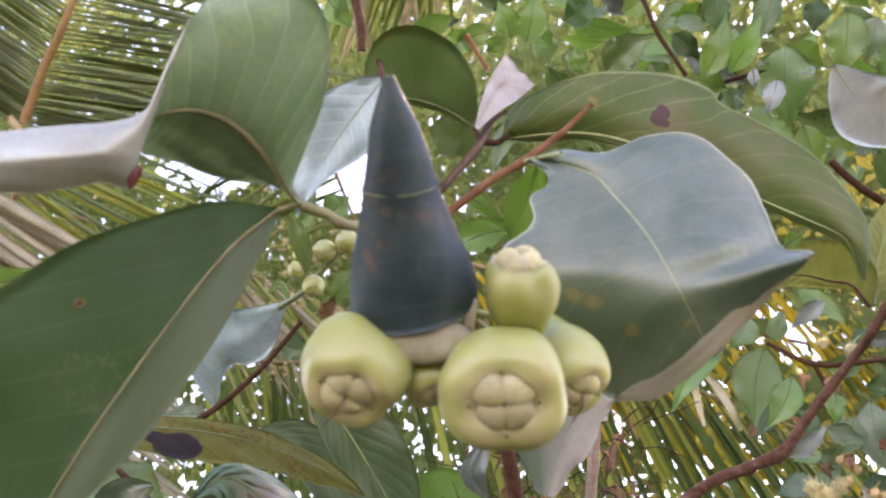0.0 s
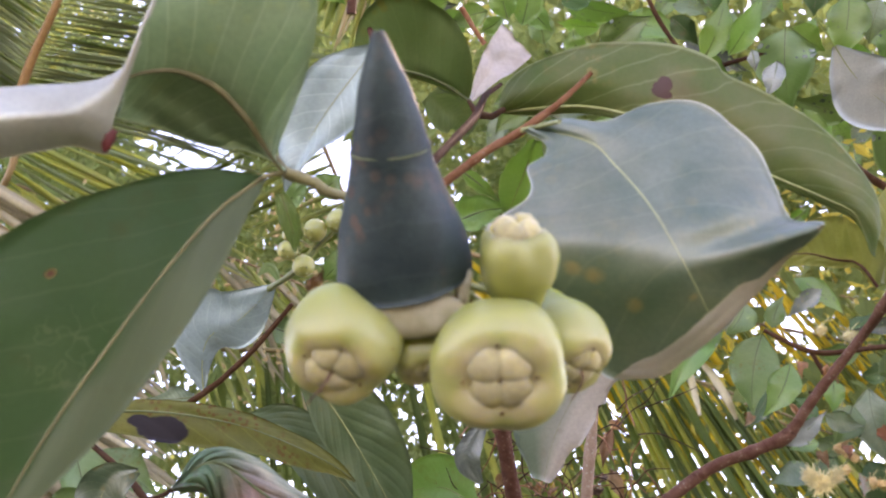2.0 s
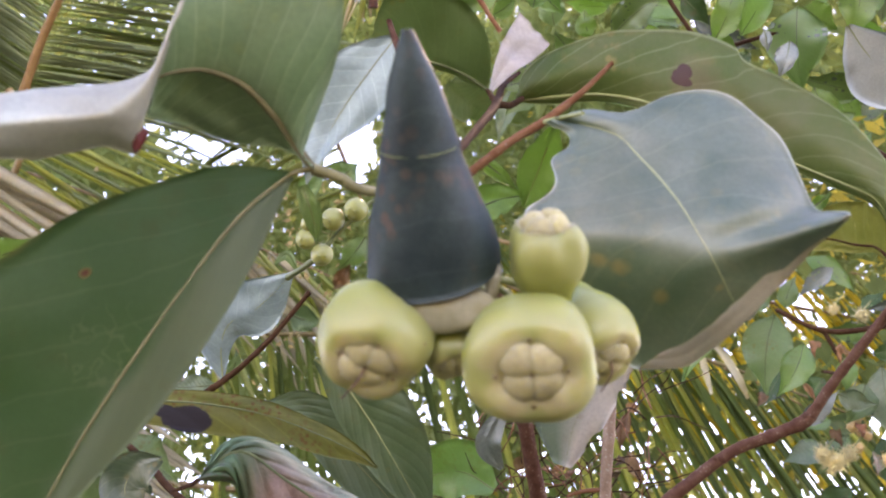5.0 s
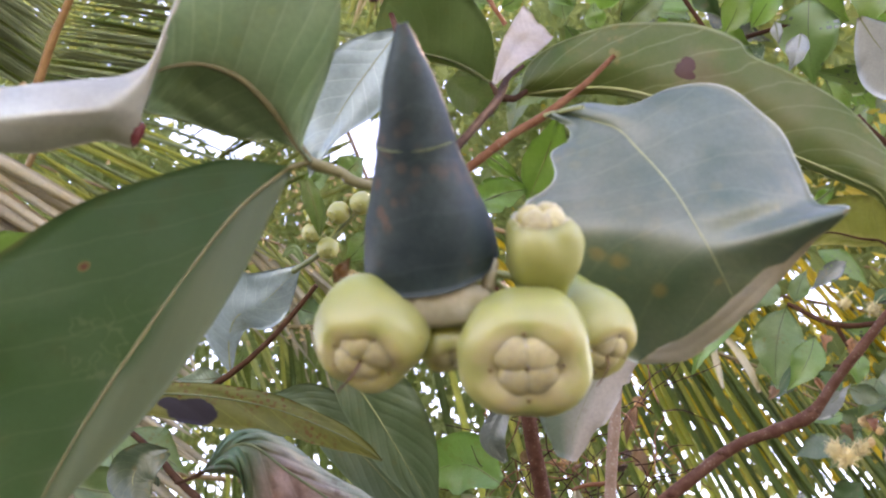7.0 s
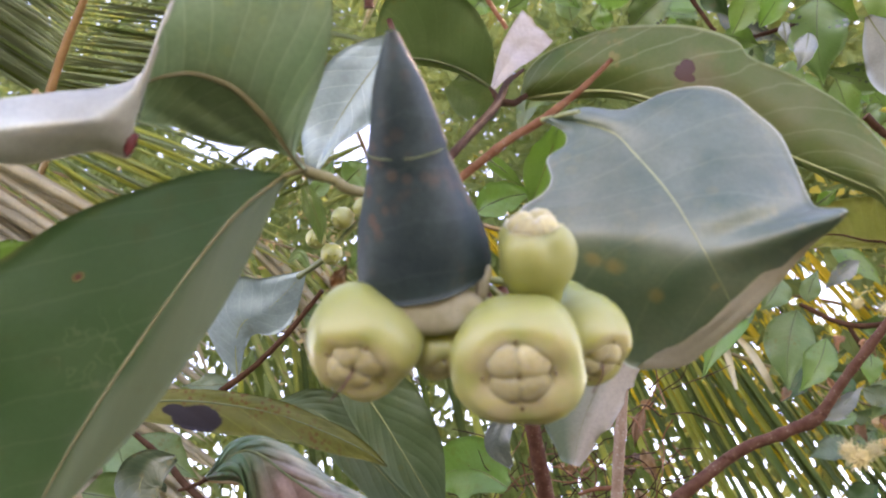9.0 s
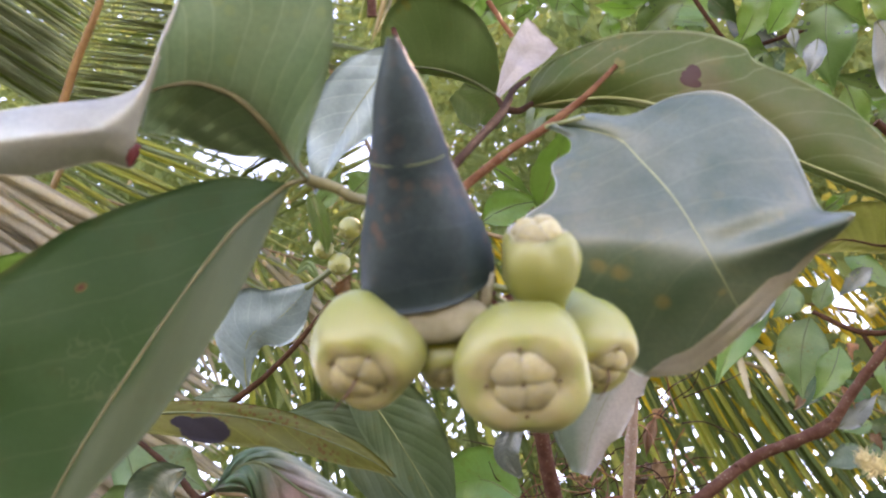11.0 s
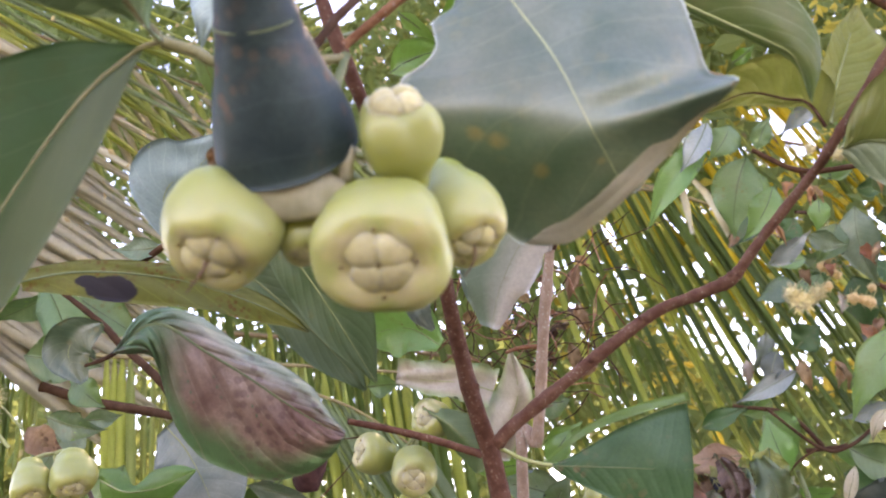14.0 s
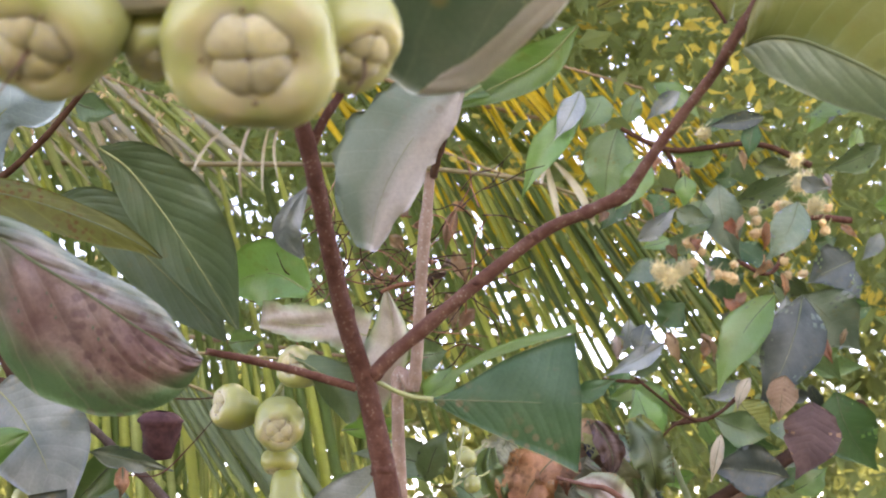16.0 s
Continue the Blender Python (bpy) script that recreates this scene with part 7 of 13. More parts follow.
round_fruit((-0.0959, 0.6973, 1.8713), 0.0094, (0.12, -0.66, -0.74), (-0.0880, 0.7008, 1.8861), 'unripe fruits behind the rolled leaf')
round_fruit((-0.1071, 0.6852, 1.8941), 0.0066, (0.33, -0.62, -0.71), (-0.0842, 0.6990, 1.8895), 'unripe fruits behind the rolled leaf')

# ---------------------------------------------------------------- flowering shrub at the back
shrub = thing('flowering_shrub', (1.2602, 1.9842, 0.0000), 'leafy shrub with cream pompom flowers and dead leaves', 'shrub', '')
branch(shrub, 'stem', [(1.0602, 1.7842, 0.0000), (0.8602, 1.6342, 0.9000), (0.6749, 1.5521, 1.4452), (0.5958, 1.5405, 1.5259), (0.5077, 1.5321, 1.5982), (0.4458, 1.5342, 1.6177)], (0.0140, 0.0110, 0.0062, 0.0054, 0.0045, 0.0036), 'bark_pale', '', seed=41)
branch(shrub, 'side_branch', [(0.6627, 1.5019, 1.4440), (0.6208, 1.4801, 1.5475), (0.5831, 1.4583, 1.6490)], (0.0052, 0.0052, 0.0034), 'rib_dark', '', seed=42)
branch(shrub, 'side_branch', [(0.5957, 1.5416, 1.5215), (0.6875, 1.5717, 1.5653), (0.8124, 1.5963, 1.6153), (1.0295, 1.6490, 1.7162)], (0.0080, 0.0083, 0.0114, 0.0142), 'bark_dark', '', seed=43)
branch(shrub, 'twig', [(0.7622, 1.5235, 1.7188), (0.6978, 1.5372, 1.6943), (0.6336, 1.5464, 1.6877)], (0.0046, 0.0037, 0.0037), 'bark_dark', '', seed=44)
branch(shrub, 'twig', [(0.6415, 1.4933, 1.6884), (0.5888, 1.4867, 1.7378), (0.5091, 1.4919, 1.7536)], (0.0036, 0.0036, 0.0027), 'bark_dark', '', seed=45)
branch(shrub, 'twig', [(0.9649, 1.5474, 2.1395), (0.8647, 1.5480, 2.1823), (0.7139, 1.5666, 2.1780), (0.6238, 1.5661, 2.2205)], (0.0061, 0.0051, 0.0051, 0.0040), 'bark_dark', '', seed=46)
branch(shrub, 'twig', [(1.0323, 1.5655, 2.0392), (0.9439, 1.5749, 2.0424), (0.8829, 1.6041, 1.9565), (0.8227, 1.6055, 1.9782)], (0.0061, 0.0051, 0.0040, 0.0040), 'bark', '', seed=47)
branch(shrub, 'twig', [(0.7039, 1.5676, 2.1784), (0.7334, 1.5822, 2.1088), (0.6744, 1.5415, 2.0914)], (0.0040, 0.0040, 0.0029), 'bark_dark', '', seed=48)
simple_leaf(shrub, (0.4655, 1.2980, 2.1222), (0.3692, 1.3425, 1.9926), 0.0516, (-0.388, -0.869, -0.306), ('bright', 'mid'), bend=0.08)
simple_leaf(shrub, (0.4558, 1.2746, 2.1368), (0.4144, 1.2974, 2.0668), 0.0410, (-0.542, -0.799, -0.260), ('pale', 'blue'), bend=0.08)
simple_leaf(shrub, (0.5009, 1.3083, 2.1468), (0.4669, 1.3246, 2.0990), 0.0507, (-0.291, -0.849, -0.442), ('mid', 'mid'), bend=0.08)
simple_leaf(shrub, (0.5314, 1.3454, 2.1103), (0.5089, 1.3790, 1.9900), 0.0776, (-0.311, -0.868, -0.387), ('mid', 'under'), bend=0.08)
simple_leaf(shrub, (0.5518, 1.3075, 2.0465), (0.5056, 1.3322, 1.9716), 0.0500, (-0.327, -0.869, -0.372), ('bright', 'bright'), bend=0.08)
simple_leaf(shrub, (0.5657, 1.3856, 2.1404), (0.5883, 1.3699, 2.1914), 0.0357, (-0.331, -0.834, -0.441), ('mid', 'mid'), bend=0.08)
simple_leaf(shrub, (0.8363, 1.4470, 2.1839), (0.7321, 1.4619, 2.1730), 0.0343, (-0.423, -0.808, -0.411), ('slate_dark', 'mid'), bend=0.08)
simple_leaf(shrub, (0.8173, 1.4509, 2.1772), (0.8026, 1.4691, 2.1133), 0.0343, (-0.437, -0.810, -0.391), ('deep', 'upper'), bend=0.08)
simple_leaf(shrub, (0.7502, 1.4842, 2.0783), (0.7822, 1.5140, 1.9481), 0.0714, (-0.420, -0.849, -0.321), ('blue', 'upper'), bend=0.08)
simple_leaf(shrub, (0.7216, 1.4943, 2.0517), (0.6832, 1.5150, 1.9886), 0.0571, (-0.387, -0.862, -0.329), ('mid', 'mid'), bend=0.08)
simple_leaf(shrub, (0.6548, 1.4578, 2.0218), (0.7142, 1.4561, 2.0017), 0.0369, (-0.388, -0.859, -0.334), ('blue', 'mid'), bend=0.08)
simple_leaf(shrub, (0.6076, 1.5231, 1.9913), (0.6790, 1.5012, 2.0440), 0.0381, (-0.146, -0.800, -0.582), ('pale', 'blue'), bend=0.08)
simple_leaf(shrub, (0.8306, 1.3897, 2.0055), (0.7721, 1.4193, 1.9169), 0.0625, (-0.463, -0.832, -0.305), ('blue', 'pale'), bend=0.08)
simple_leaf(shrub, (0.6936, 1.4866, 2.0942), (0.6884, 1.5014, 2.0391), 0.0381, (-0.379, -0.854, -0.356), ('bright', 'mid'), bend=0.08)
simple_leaf(shrub, (0.6555, 1.4990, 2.0633), (0.6268, 1.5116, 2.0275), 0.0476, (-0.353, -0.869, -0.346), ('deep', 'mid'), bend=0.08)
simple_leaf(shrub, (0.8398, 1.3787, 2.0440), (0.8839, 1.3785, 2.0251), 0.0357, (-0.620, -0.439, -0.650), ('pale', 'blue'), bend=0.08)
simple_leaf(shrub, (0.5807, 1.4631, 1.8331), (0.5669, 1.4790, 1.7775), 0.0410, (-0.631, -0.769, -0.104), ('slate_dark', 'pale'), bend=0.08)
simple_leaf(shrub, (0.6071, 1.4681, 1.8019), (0.5136, 1.4903, 1.7578), 0.0357, (-0.329, -0.922, -0.202), ('pale', 'blue'), bend=0.08)
simple_leaf(shrub, (0.4465, 1.4567, 1.7166), (0.5153, 1.4418, 1.7434), 0.0345, (-0.289, -0.941, -0.177), ('deep', 'upper'), bend=0.08)
simple_leaf(shrub, (0.5366, 1.4428, 1.7301), (0.5876, 1.4513, 1.6739), 0.0604, (-0.340, -0.927, -0.156), ('mid', 'bright'), bend=0.08)
simple_leaf(shrub, (0.7850, 1.4313, 1.8646), (0.6862, 1.4797, 1.7213), 0.0714, (-0.555, -0.826, -0.099), ('bright', 'mid'), bend=0.08)
simple_leaf(shrub, (0.8293, 1.4266, 1.8630), (0.7480, 1.4798, 1.6931), 0.0981, (-0.458, -0.868, -0.192), ('slate_dark', 'upper'), bend=0.08)
simple_leaf(shrub, (0.8597, 1.4717, 1.8759), (0.9460, 1.4855, 1.7835), 0.1106, (-0.502, -0.838, -0.213), ('blue', 'sheen'), bend=0.08)
simple_leaf(shrub, (0.9742, 1.4936, 1.9412), (0.8906, 1.5120, 1.9073), 0.0856, (-0.502, -0.825, -0.260), ('slate_dark', 'mid'), bend=0.08)
simple_leaf(shrub, (0.9088, 1.5314, 1.8237), (0.9273, 1.5437, 1.7678), 0.0571, (-0.496, -0.848, -0.187), ('mid', 'mid'), bend=0.08)
simple_leaf(shrub, (0.8724, 1.4598, 1.7145), (0.9334, 1.4845, 1.5914), 0.0981, (-0.512, -0.852, -0.111), ('deep', 'bright'), bend=0.08)
simple_leaf(shrub, (0.6882, 1.5498, 1.6500), (0.7885, 1.5552, 1.5839), 0.0830, (-0.415, -0.905, -0.090), ('deep', 'upper'), bend=0.08)
simple_leaf(shrub, (0.7171, 1.4786, 1.7115), (0.7166, 1.4942, 1.6511), 0.0803, (-0.418, -0.899, -0.134), ('under', 'mid'), bend=0.08)
simple_leaf(shrub, (0.8064, 1.4205, 1.6952), (0.7754, 1.4529, 1.5836), 0.0862, (-0.469, -0.876, -0.108), ('plum', 'dry'), bend=0.08)
simple_leaf(shrub, (0.7632, 1.4055, 1.7324), (0.7499, 1.4241, 1.6665), 0.0480, (-0.455, -0.878, -0.149), ('dry', 'brown'), bend=0.08)
simple_leaf(shrub, (0.7406, 1.4048, 1.5840), (0.6233, 1.4138, 1.6020), 0.076, (-0.45, -0.87, -0.12), ('slate_dark', 'slate_dark'), bend=0.06, wave=0.008, peak=0.5, label='dark slate green leaf with a torn edge')
simple_leaf(shrub, (0.6473, 1.4038, 1.6503), (0.6244, 1.4136, 1.5821), 0.020, (-0.4, -0.9, -0.1), ('straw', 'tan'), bend=0.1, wave=0.004, n=10, m=3)
simple_leaf(shrub, (0.5541, 1.4112, 1.6432), (0.5317, 1.4136, 1.7245), 0.056, (-0.35, -0.92, -0.2), ('bright', 'bright'), bend=0.08, wave=0.004, peak=0.45, label='bright green oval leaf with pale veins')
simple_leaf(shrub, (0.6438, 1.4129, 1.6771), (0.7211, 1.4018, 1.6450), 0.056, (-0.4, -0.9, -0.1), ('mid', 'dusk'), bend=0.1, wave=0.006, peak=0.55)
simple_leaf(shrub, (0.6922, 1.3740, 1.7253), (0.6703, 1.3884, 1.6793), 0.020, (-0.4, -0.9, -0.1), ('straw', 'straw'), bend=0.15, wave=0.006, n=10, m=3)
branch(shrub, 'twig', [(0.5209, 1.3816, 1.7327), (0.5982, 1.3978, 1.6755), (0.6372, 1.3932, 1.6757), (0.6833, 1.3903, 1.7065)], (0.0020, 0.0026, 0.0028, 0.0030), 'bark_dark', '', seed=71)
branch(shrub, 'twig', [(0.5982, 1.3978, 1.6755), (0.5733, 1.4040, 1.6627), (0.5524, 1.4114, 1.6433)], (0.0020, 0.0017, 0.0013), 'bark_dark', '', seed=72)
simple_leaf(shrub, (0.6862, 1.4124, 1.7002), (0.7321, 1.4223, 1.6409), 0.0646, (-0.431, -0.893, -0.132), ('yellow', 'under'), bend=0.08)
simple_leaf(shrub, (0.8499, 1.6018, 1.5770), (0.9070, 1.5862, 1.6118), 0.0476, (-0.472, -0.879, -0.072), ('bright', 'bright'), bend=0.08)
simple_leaf(shrub, (0.8119, 1.6106, 1.5600), (0.7553, 1.6143, 1.5713), 0.0476, (-0.425, -0.904, -0.056), ('mid', 'mid'), bend=0.08)
simple_leaf(shrub, (0.6811, 1.6483, 1.8757), (0.7267, 1.6334, 1.9132), 0.0607, (-0.369, -0.897, -0.241), ('deep', 'deep'), bend=0.08)
simple_leaf(shrub, (0.8255, 1.6983, 2.0201), (0.8459, 1.7228, 1.9157), 0.0749, (-0.413, -0.872, -0.263), ('deep', 'deep'), bend=0.08)
simple_leaf(shrub, (0.9637, 1.5829, 2.0025), (1.0039, 1.5761, 2.0108), 0.0506, (-0.500, -0.817, -0.289), ('deep', 'blue'), bend=0.08)
simple_leaf(shrub, (0.9999, 1.6951, 1.5508), (0.9494, 1.7081, 1.5232), 0.0607, (-0.489, -0.872, -0.036), ('deep', 'mid'), bend=0.08)
simple_leaf(shrub, (1.0210, 1.6626, 1.6675), (0.9606, 1.6741, 1.6501), 0.0607, (-0.501, -0.860, -0.101), ('deep', 'mid'), bend=0.08)
simple_leaf(shrub, (0.9090, 1.7199, 1.4953), (1.0190, 1.7234, 1.4326), 0.0910, (-0.480, -0.877, 0.003), ('deep', 'mid'), bend=0.08)
simple_leaf(shrub, (0.0547, 0.9587, 2.4015), (0.0241, 0.9767, 2.3714), 0.0387, (-0.029, -0.740, -0.672), ('bright', 'bright'), bend=0.08)
simple_leaf(shrub, (0.0856, 0.9562, 2.4048), (0.0317, 0.9688, 2.3848), 0.0340, (-0.043, -0.735, -0.677), ('bright', 'mid'), bend=0.08)
simple_leaf(shrub, (0.1127, 0.9615, 2.3948), (0.0929, 0.9347, 2.4416), 0.0387, (-0.076, -0.720, -0.690), ('bright', 'bright'), bend=0.08)
simple_leaf(shrub, (0.1372, 1.0028, 2.4225), (0.1485, 0.9622, 2.4919), 0.0482, (-0.102, -0.716, -0.691), ('bright', 'mid'), bend=0.08)
simple_leaf(shrub, (0.0793, 0.9851, 2.3951), (0.1105, 0.9727, 2.4154), 0.0267, (-0.070, -0.736, -0.674), ('bright', 'mid'), bend=0.08)
simple_leaf(shrub, (0.1503, 1.0257, 2.4821), (0.1881, 1.0439, 2.4497), 0.0333, (-0.117, -0.729, -0.674), ('bright', 'mid'), bend=0.08)
simple_leaf(shrub, (0.2259, 1.0599, 2.4209), (0.2172, 1.0391, 2.4569), 0.0333, (-0.153, -0.739, -0.656), ('bright', 'bright'), bend=0.08)
simple_leaf(shrub, (0.2776, 1.1361, 2.4871), (0.3573, 1.1032, 2.5411), 0.0589, (-0.203, -0.728, -0.654), ('bright', 'upper'), bend=0.08)
simple_leaf(shrub, (0.4049, 1.0608, 2.4136), (0.4373, 1.0099, 2.5000), 0.0450, (-0.283, -0.707, -0.648), ('bright', 'bright'), bend=0.08)
simple_leaf(shrub, (0.4423, 1.0559, 2.4208), (0.4915, 1.0089, 2.5000), 0.0416, (-0.166, -0.674, -0.720), ('bright', 'bright'), bend=0.08)
simple_leaf(shrub, (0.4064, 1.0995, 2.4465), (0.4583, 1.1072, 2.4316), 0.0431, (-0.283, -0.733, -0.619), ('bright', 'mid'), bend=0.08)
simple_leaf(shrub, (0.4417, 0.9748, 2.3613), (0.4466, 0.9903, 2.3345), 0.0170, (-0.474, -0.644, -0.600), ('pale', 'blue'), bend=0.08)
simple_leaf(shrub, (0.4766, 0.9820, 2.3479), (0.4616, 1.0075, 2.3044), 0.0340, (-0.625, -0.639, -0.448), ('pale', 'pale'), bend=0.08)
simple_leaf(shrub, (0.5439, 1.0709, 2.4912), (0.5537, 1.1358, 2.3794), 0.0949, (-0.351, -0.717, -0.603), ('bright', 'upper'), bend=0.08)
simple_leaf(shrub, (0.5716, 1.1082, 2.5256), (0.6254, 1.1252, 2.4947), 0.0535, (-0.365, -0.693, -0.622), ('mid', 'bright'), bend=0.08)
simple_leaf(shrub, (0.6383, 1.0431, 2.5359), (0.6220, 1.0955, 2.4464), 0.0690, (-0.393, -0.677, -0.622), ('bright', 'mid'), bend=0.08)
simple_leaf(shrub, (0.6858, 1.0466, 2.5284), (0.6692, 1.0816, 2.4688), 0.0517, (-0.417, -0.665, -0.619), ('blue', 'mid'), bend=0.08)
simple_leaf(shrub, (0.4549, 1.0700, 2.5951), (0.4645, 1.1057, 2.5333), 0.0446, (-0.286, -0.688, -0.667), ('deep', 'mid'), bend=0.08)
simple_leaf(shrub, (0.5440, 1.0639, 2.6027), (0.5003, 1.1140, 2.5179), 0.0446, (-0.321, -0.681, -0.658), ('mid', 'upper'), bend=0.08)
simple_leaf(shrub, (0.3237, 1.1598, 2.6439), (0.3709, 1.1398, 2.6768), 0.0476, (-0.206, -0.692, -0.692), ('bright', 'mid'), bend=0.08)
simple_leaf(shrub, (0.2287, 1.1711, 2.6274), (0.2758, 1.1463, 2.6686), 0.0571, (-0.151, -0.705, -0.693), ('deep', 'mid'), bend=0.08)
simple_leaf(shrub, (0.2008, 1.2051, 2.5698), (0.1906, 1.1718, 2.6274), 0.0476, (-0.118, -0.732, -0.671), ('mid', 'under'), bend=0.08)
simple_leaf(shrub, (0.5906, 1.1707, 2.4176), (0.6181, 1.2150, 2.3405), 0.0535, (-0.374, -0.748, -0.548), ('bright', 'mid'), bend=0.08)
simple_leaf(shrub, (0.6196, 0.9793, 2.3478), (0.6500, 0.9477, 2.4013), 0.0464, (-0.434, -0.670, -0.603), ('bright', 'upper'), bend=0.08)
simple_leaf(shrub, (-0.1067, 0.7185, 2.2228), (-0.0797, 0.7330, 2.1971), 0.0297, (0.091, -0.716, -0.692), ('bright', 'bright'), bend=0.08)
simple_leaf(shrub, (-0.0801, 0.7091, 2.2382), (-0.1006, 0.7304, 2.2022), 0.0238, (0.088, -0.709, -0.700), ('bright', 'mid'), bend=0.08)
simple_leaf(shrub, (0.4352, 1.2519, 2.6808), (0.4862, 1.2764, 2.6371), 0.0445, (-0.257, -0.715, -0.651), ('deep', 'deep'), bend=0.08)
simple_leaf(shrub, (0.3952, 1.2781, 2.6371), (0.4360, 1.2977, 2.6021), 0.0445, (-0.234, -0.736, -0.635), ('bright', 'deep'), bend=0.08)
simple_leaf(shrub, (0.6565, 1.1441, 2.6602), (0.6475, 1.1729, 2.6109), 0.0476, (-0.369, -0.666, -0.648), ('deep', 'deep'), bend=0.08)
branch(shrub, 'twig', [(0.4070, 1.1359, 2.4832), (0.3618, 1.1031, 2.5411), (0.3299, 1.0679, 2.6028)], (0.0036, 0.0036, 0.0036), 'bark_dark', '')
branch(shrub, 'twig', [(0.4152, 1.1080, 2.4316), (0.4668, 1.0983, 2.4465), (0.5270, 1.0886, 2.4614)], (0.0034, 0.0034, 0.0026), 'bark_dark', '')
branch(tree, 'twig', [(-0.0349, 0.3642, 1.8350), (-0.0356, 0.3568, 1.8478), (-0.0405, 0.3479, 1.8633)], (0.0024, 0.0024, 0.0024), 'bark', '')
branch(tree, 'twig', [(0.0478, 0.5605, 1.9922), (0.0387, 0.5539, 2.0038), (0.0297, 0.5467, 2.0165)], (0.0018, 0.0018, 0.0022), 'bark_red', '')
branch(shrub, 'twig', [(0.5510, 1.0369, 2.2509), (0.5900, 1.0537, 2.2208), (0.6522, 1.0720, 2.1874)], (0.0054, 0.0054, 0.0054), 'bark_dark', '')
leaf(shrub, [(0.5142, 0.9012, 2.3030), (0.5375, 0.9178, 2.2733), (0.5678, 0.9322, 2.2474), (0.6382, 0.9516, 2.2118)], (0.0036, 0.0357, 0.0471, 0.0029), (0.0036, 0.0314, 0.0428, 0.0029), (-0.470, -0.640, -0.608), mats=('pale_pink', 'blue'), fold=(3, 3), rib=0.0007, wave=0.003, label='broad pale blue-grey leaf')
leaf(tree, [(0.2826, 0.5197, 1.7647), (0.2743, 0.5196, 1.7808), (0.2627, 0.5234, 1.7857), (0.2408, 0.5268, 1.7919), (0.2145, 0.5351, 1.7836)], (0.0014, 0.0034, 0.0054, 0.0075, 0.0014), (0.0014, 0.0203, 0.0288, 0.0203, 0.0014), (-0.360, -0.686, -0.632), mats=('yellow', 'under'), fold=(8, 8), rib=0.0011, rib_mat='bark', wave=0.006, label='yellow-green corrugated leaf with purple midrib')
leaf(tree, [(0.2853, 0.5192, 1.7662), (0.2935, 0.5206, 1.7929), (0.3053, 0.5218, 1.8203), (0.3155, 0.5227, 1.8486)], (0.0014, 0.0103, 0.0120, 0.0014), (0.0014, 0.0205, 0.0226, 0.0014), (-0.198, -0.832, -0.519), mats=('yellow', 'mid'), rib=0.001, wave=0.006)
loft_leaf(tree, [(0.2924, 0.5222, 1.7518), (0.3026, 0.5138, 1.7527), (0.3168, 0.5054, 1.7457), (0.3340, 0.4995, 1.7327), (0.3541, 0.4962, 1.7174), (0.3836, 0.4953, 1.6905), (0.4183, 0.5011, 1.6573)], [(0.2924, 0.5218, 1.7530), (0.2912, 0.5064, 1.7642), (0.2992, 0.4843, 1.7778), (0.3234, 0.4674, 1.7840), (0.3550, 0.4616, 1.7704), (0.3890, 0.4702, 1.7296), (0.4184, 0.5006, 1.6587)], [(0.2905, 0.5235, 1.7490), (0.3011, 0.5263, 1.7390), (0.3166, 0.5245, 1.7275), (0.3385, 0.5203, 1.7139), (0.3618, 0.5141, 1.7022), (0.3888, 0.5058, 1.6824), (0.4183, 0.5016, 1.6559)], (-0.4, -0.75, -0.5), ('overhead', 'under'), bulge=(0.004, 0.002), wave=0.002, ragged=0.0003, rib=0.0014, rib_mat='rib_dark', pucker=0.0009, label='large leaf overhead, half olive and half grey-green', n=50, m=10)
leaf(tree, [(0.2950, 0.5229, 1.7549), (0.3172, 0.5282, 1.7542), (0.3464, 0.5369, 1.7433)], (0.0020, 0.0054, 0.0010), (0.0020, 0.0114, 0.0010), (-0.431, -0.826, -0.364), mats=('under', 'mid'), rib=0.0008)
simple_leaf(tree, (0.2185, 0.4818, 1.7867), (0.2312, 0.4771, 1.7956), 0.0087, (-0.372, -0.793, -0.482), ('bright', 'bright'), bend=0.08)

# ---------------------------------------------------------------- clump of dead leaves
nest = thing('leaf_nest', (0.3871, 1.3081, 1.5135), 'clump of dead brown and yellowing leaves webbed together', 'leaf clump', '')
simple_leaf(nest, (0.3183, 1.1753, 1.6160), (0.2972, 1.2030, 1.5183), 0.0746, (-0.378, -0.925, -0.037), ('rust', 'dry'), bend=0.2, wave=0.022, fold=24, ragged=0.35, n=24, m=6)
simple_leaf(nest, (0.3367, 1.1550, 1.6062), (0.2831, 1.1806, 1.5307), 0.0533, (-0.357, -0.934, 0.020), ('rust', 'rust'), bend=0.2, wave=0.022, fold=24, ragged=0.35, n=24, m=6)
simple_leaf(nest, (0.2958, 1.1710, 1.6025), (0.3218, 1.1884, 1.5234), 0.0470, (-0.379, -0.918, -0.121), ('rust', 'dry'), bend=0.2, wave=0.022, fold=24, ragged=0.35, n=24, m=6)
simple_leaf(nest, (0.3070, 1.2832, 1.6460), (0.2769, 1.3013, 1.5895), 0.0595, (-0.335, -0.942, -0.029), ('dusk', 'yellow'), bend=0.2, wave=0.022, fold=24, ragged=0.35, n=24, m=6)
simple_leaf(nest, (0.4105, 1.2685, 1.6566), (0.4321, 1.2829, 1.5910), 0.0669, (-0.441, -0.883, -0.157), ('dry', 'brown'), bend=0.2, wave=0.022, fold=24, ragged=0.35, n=24, m=6)
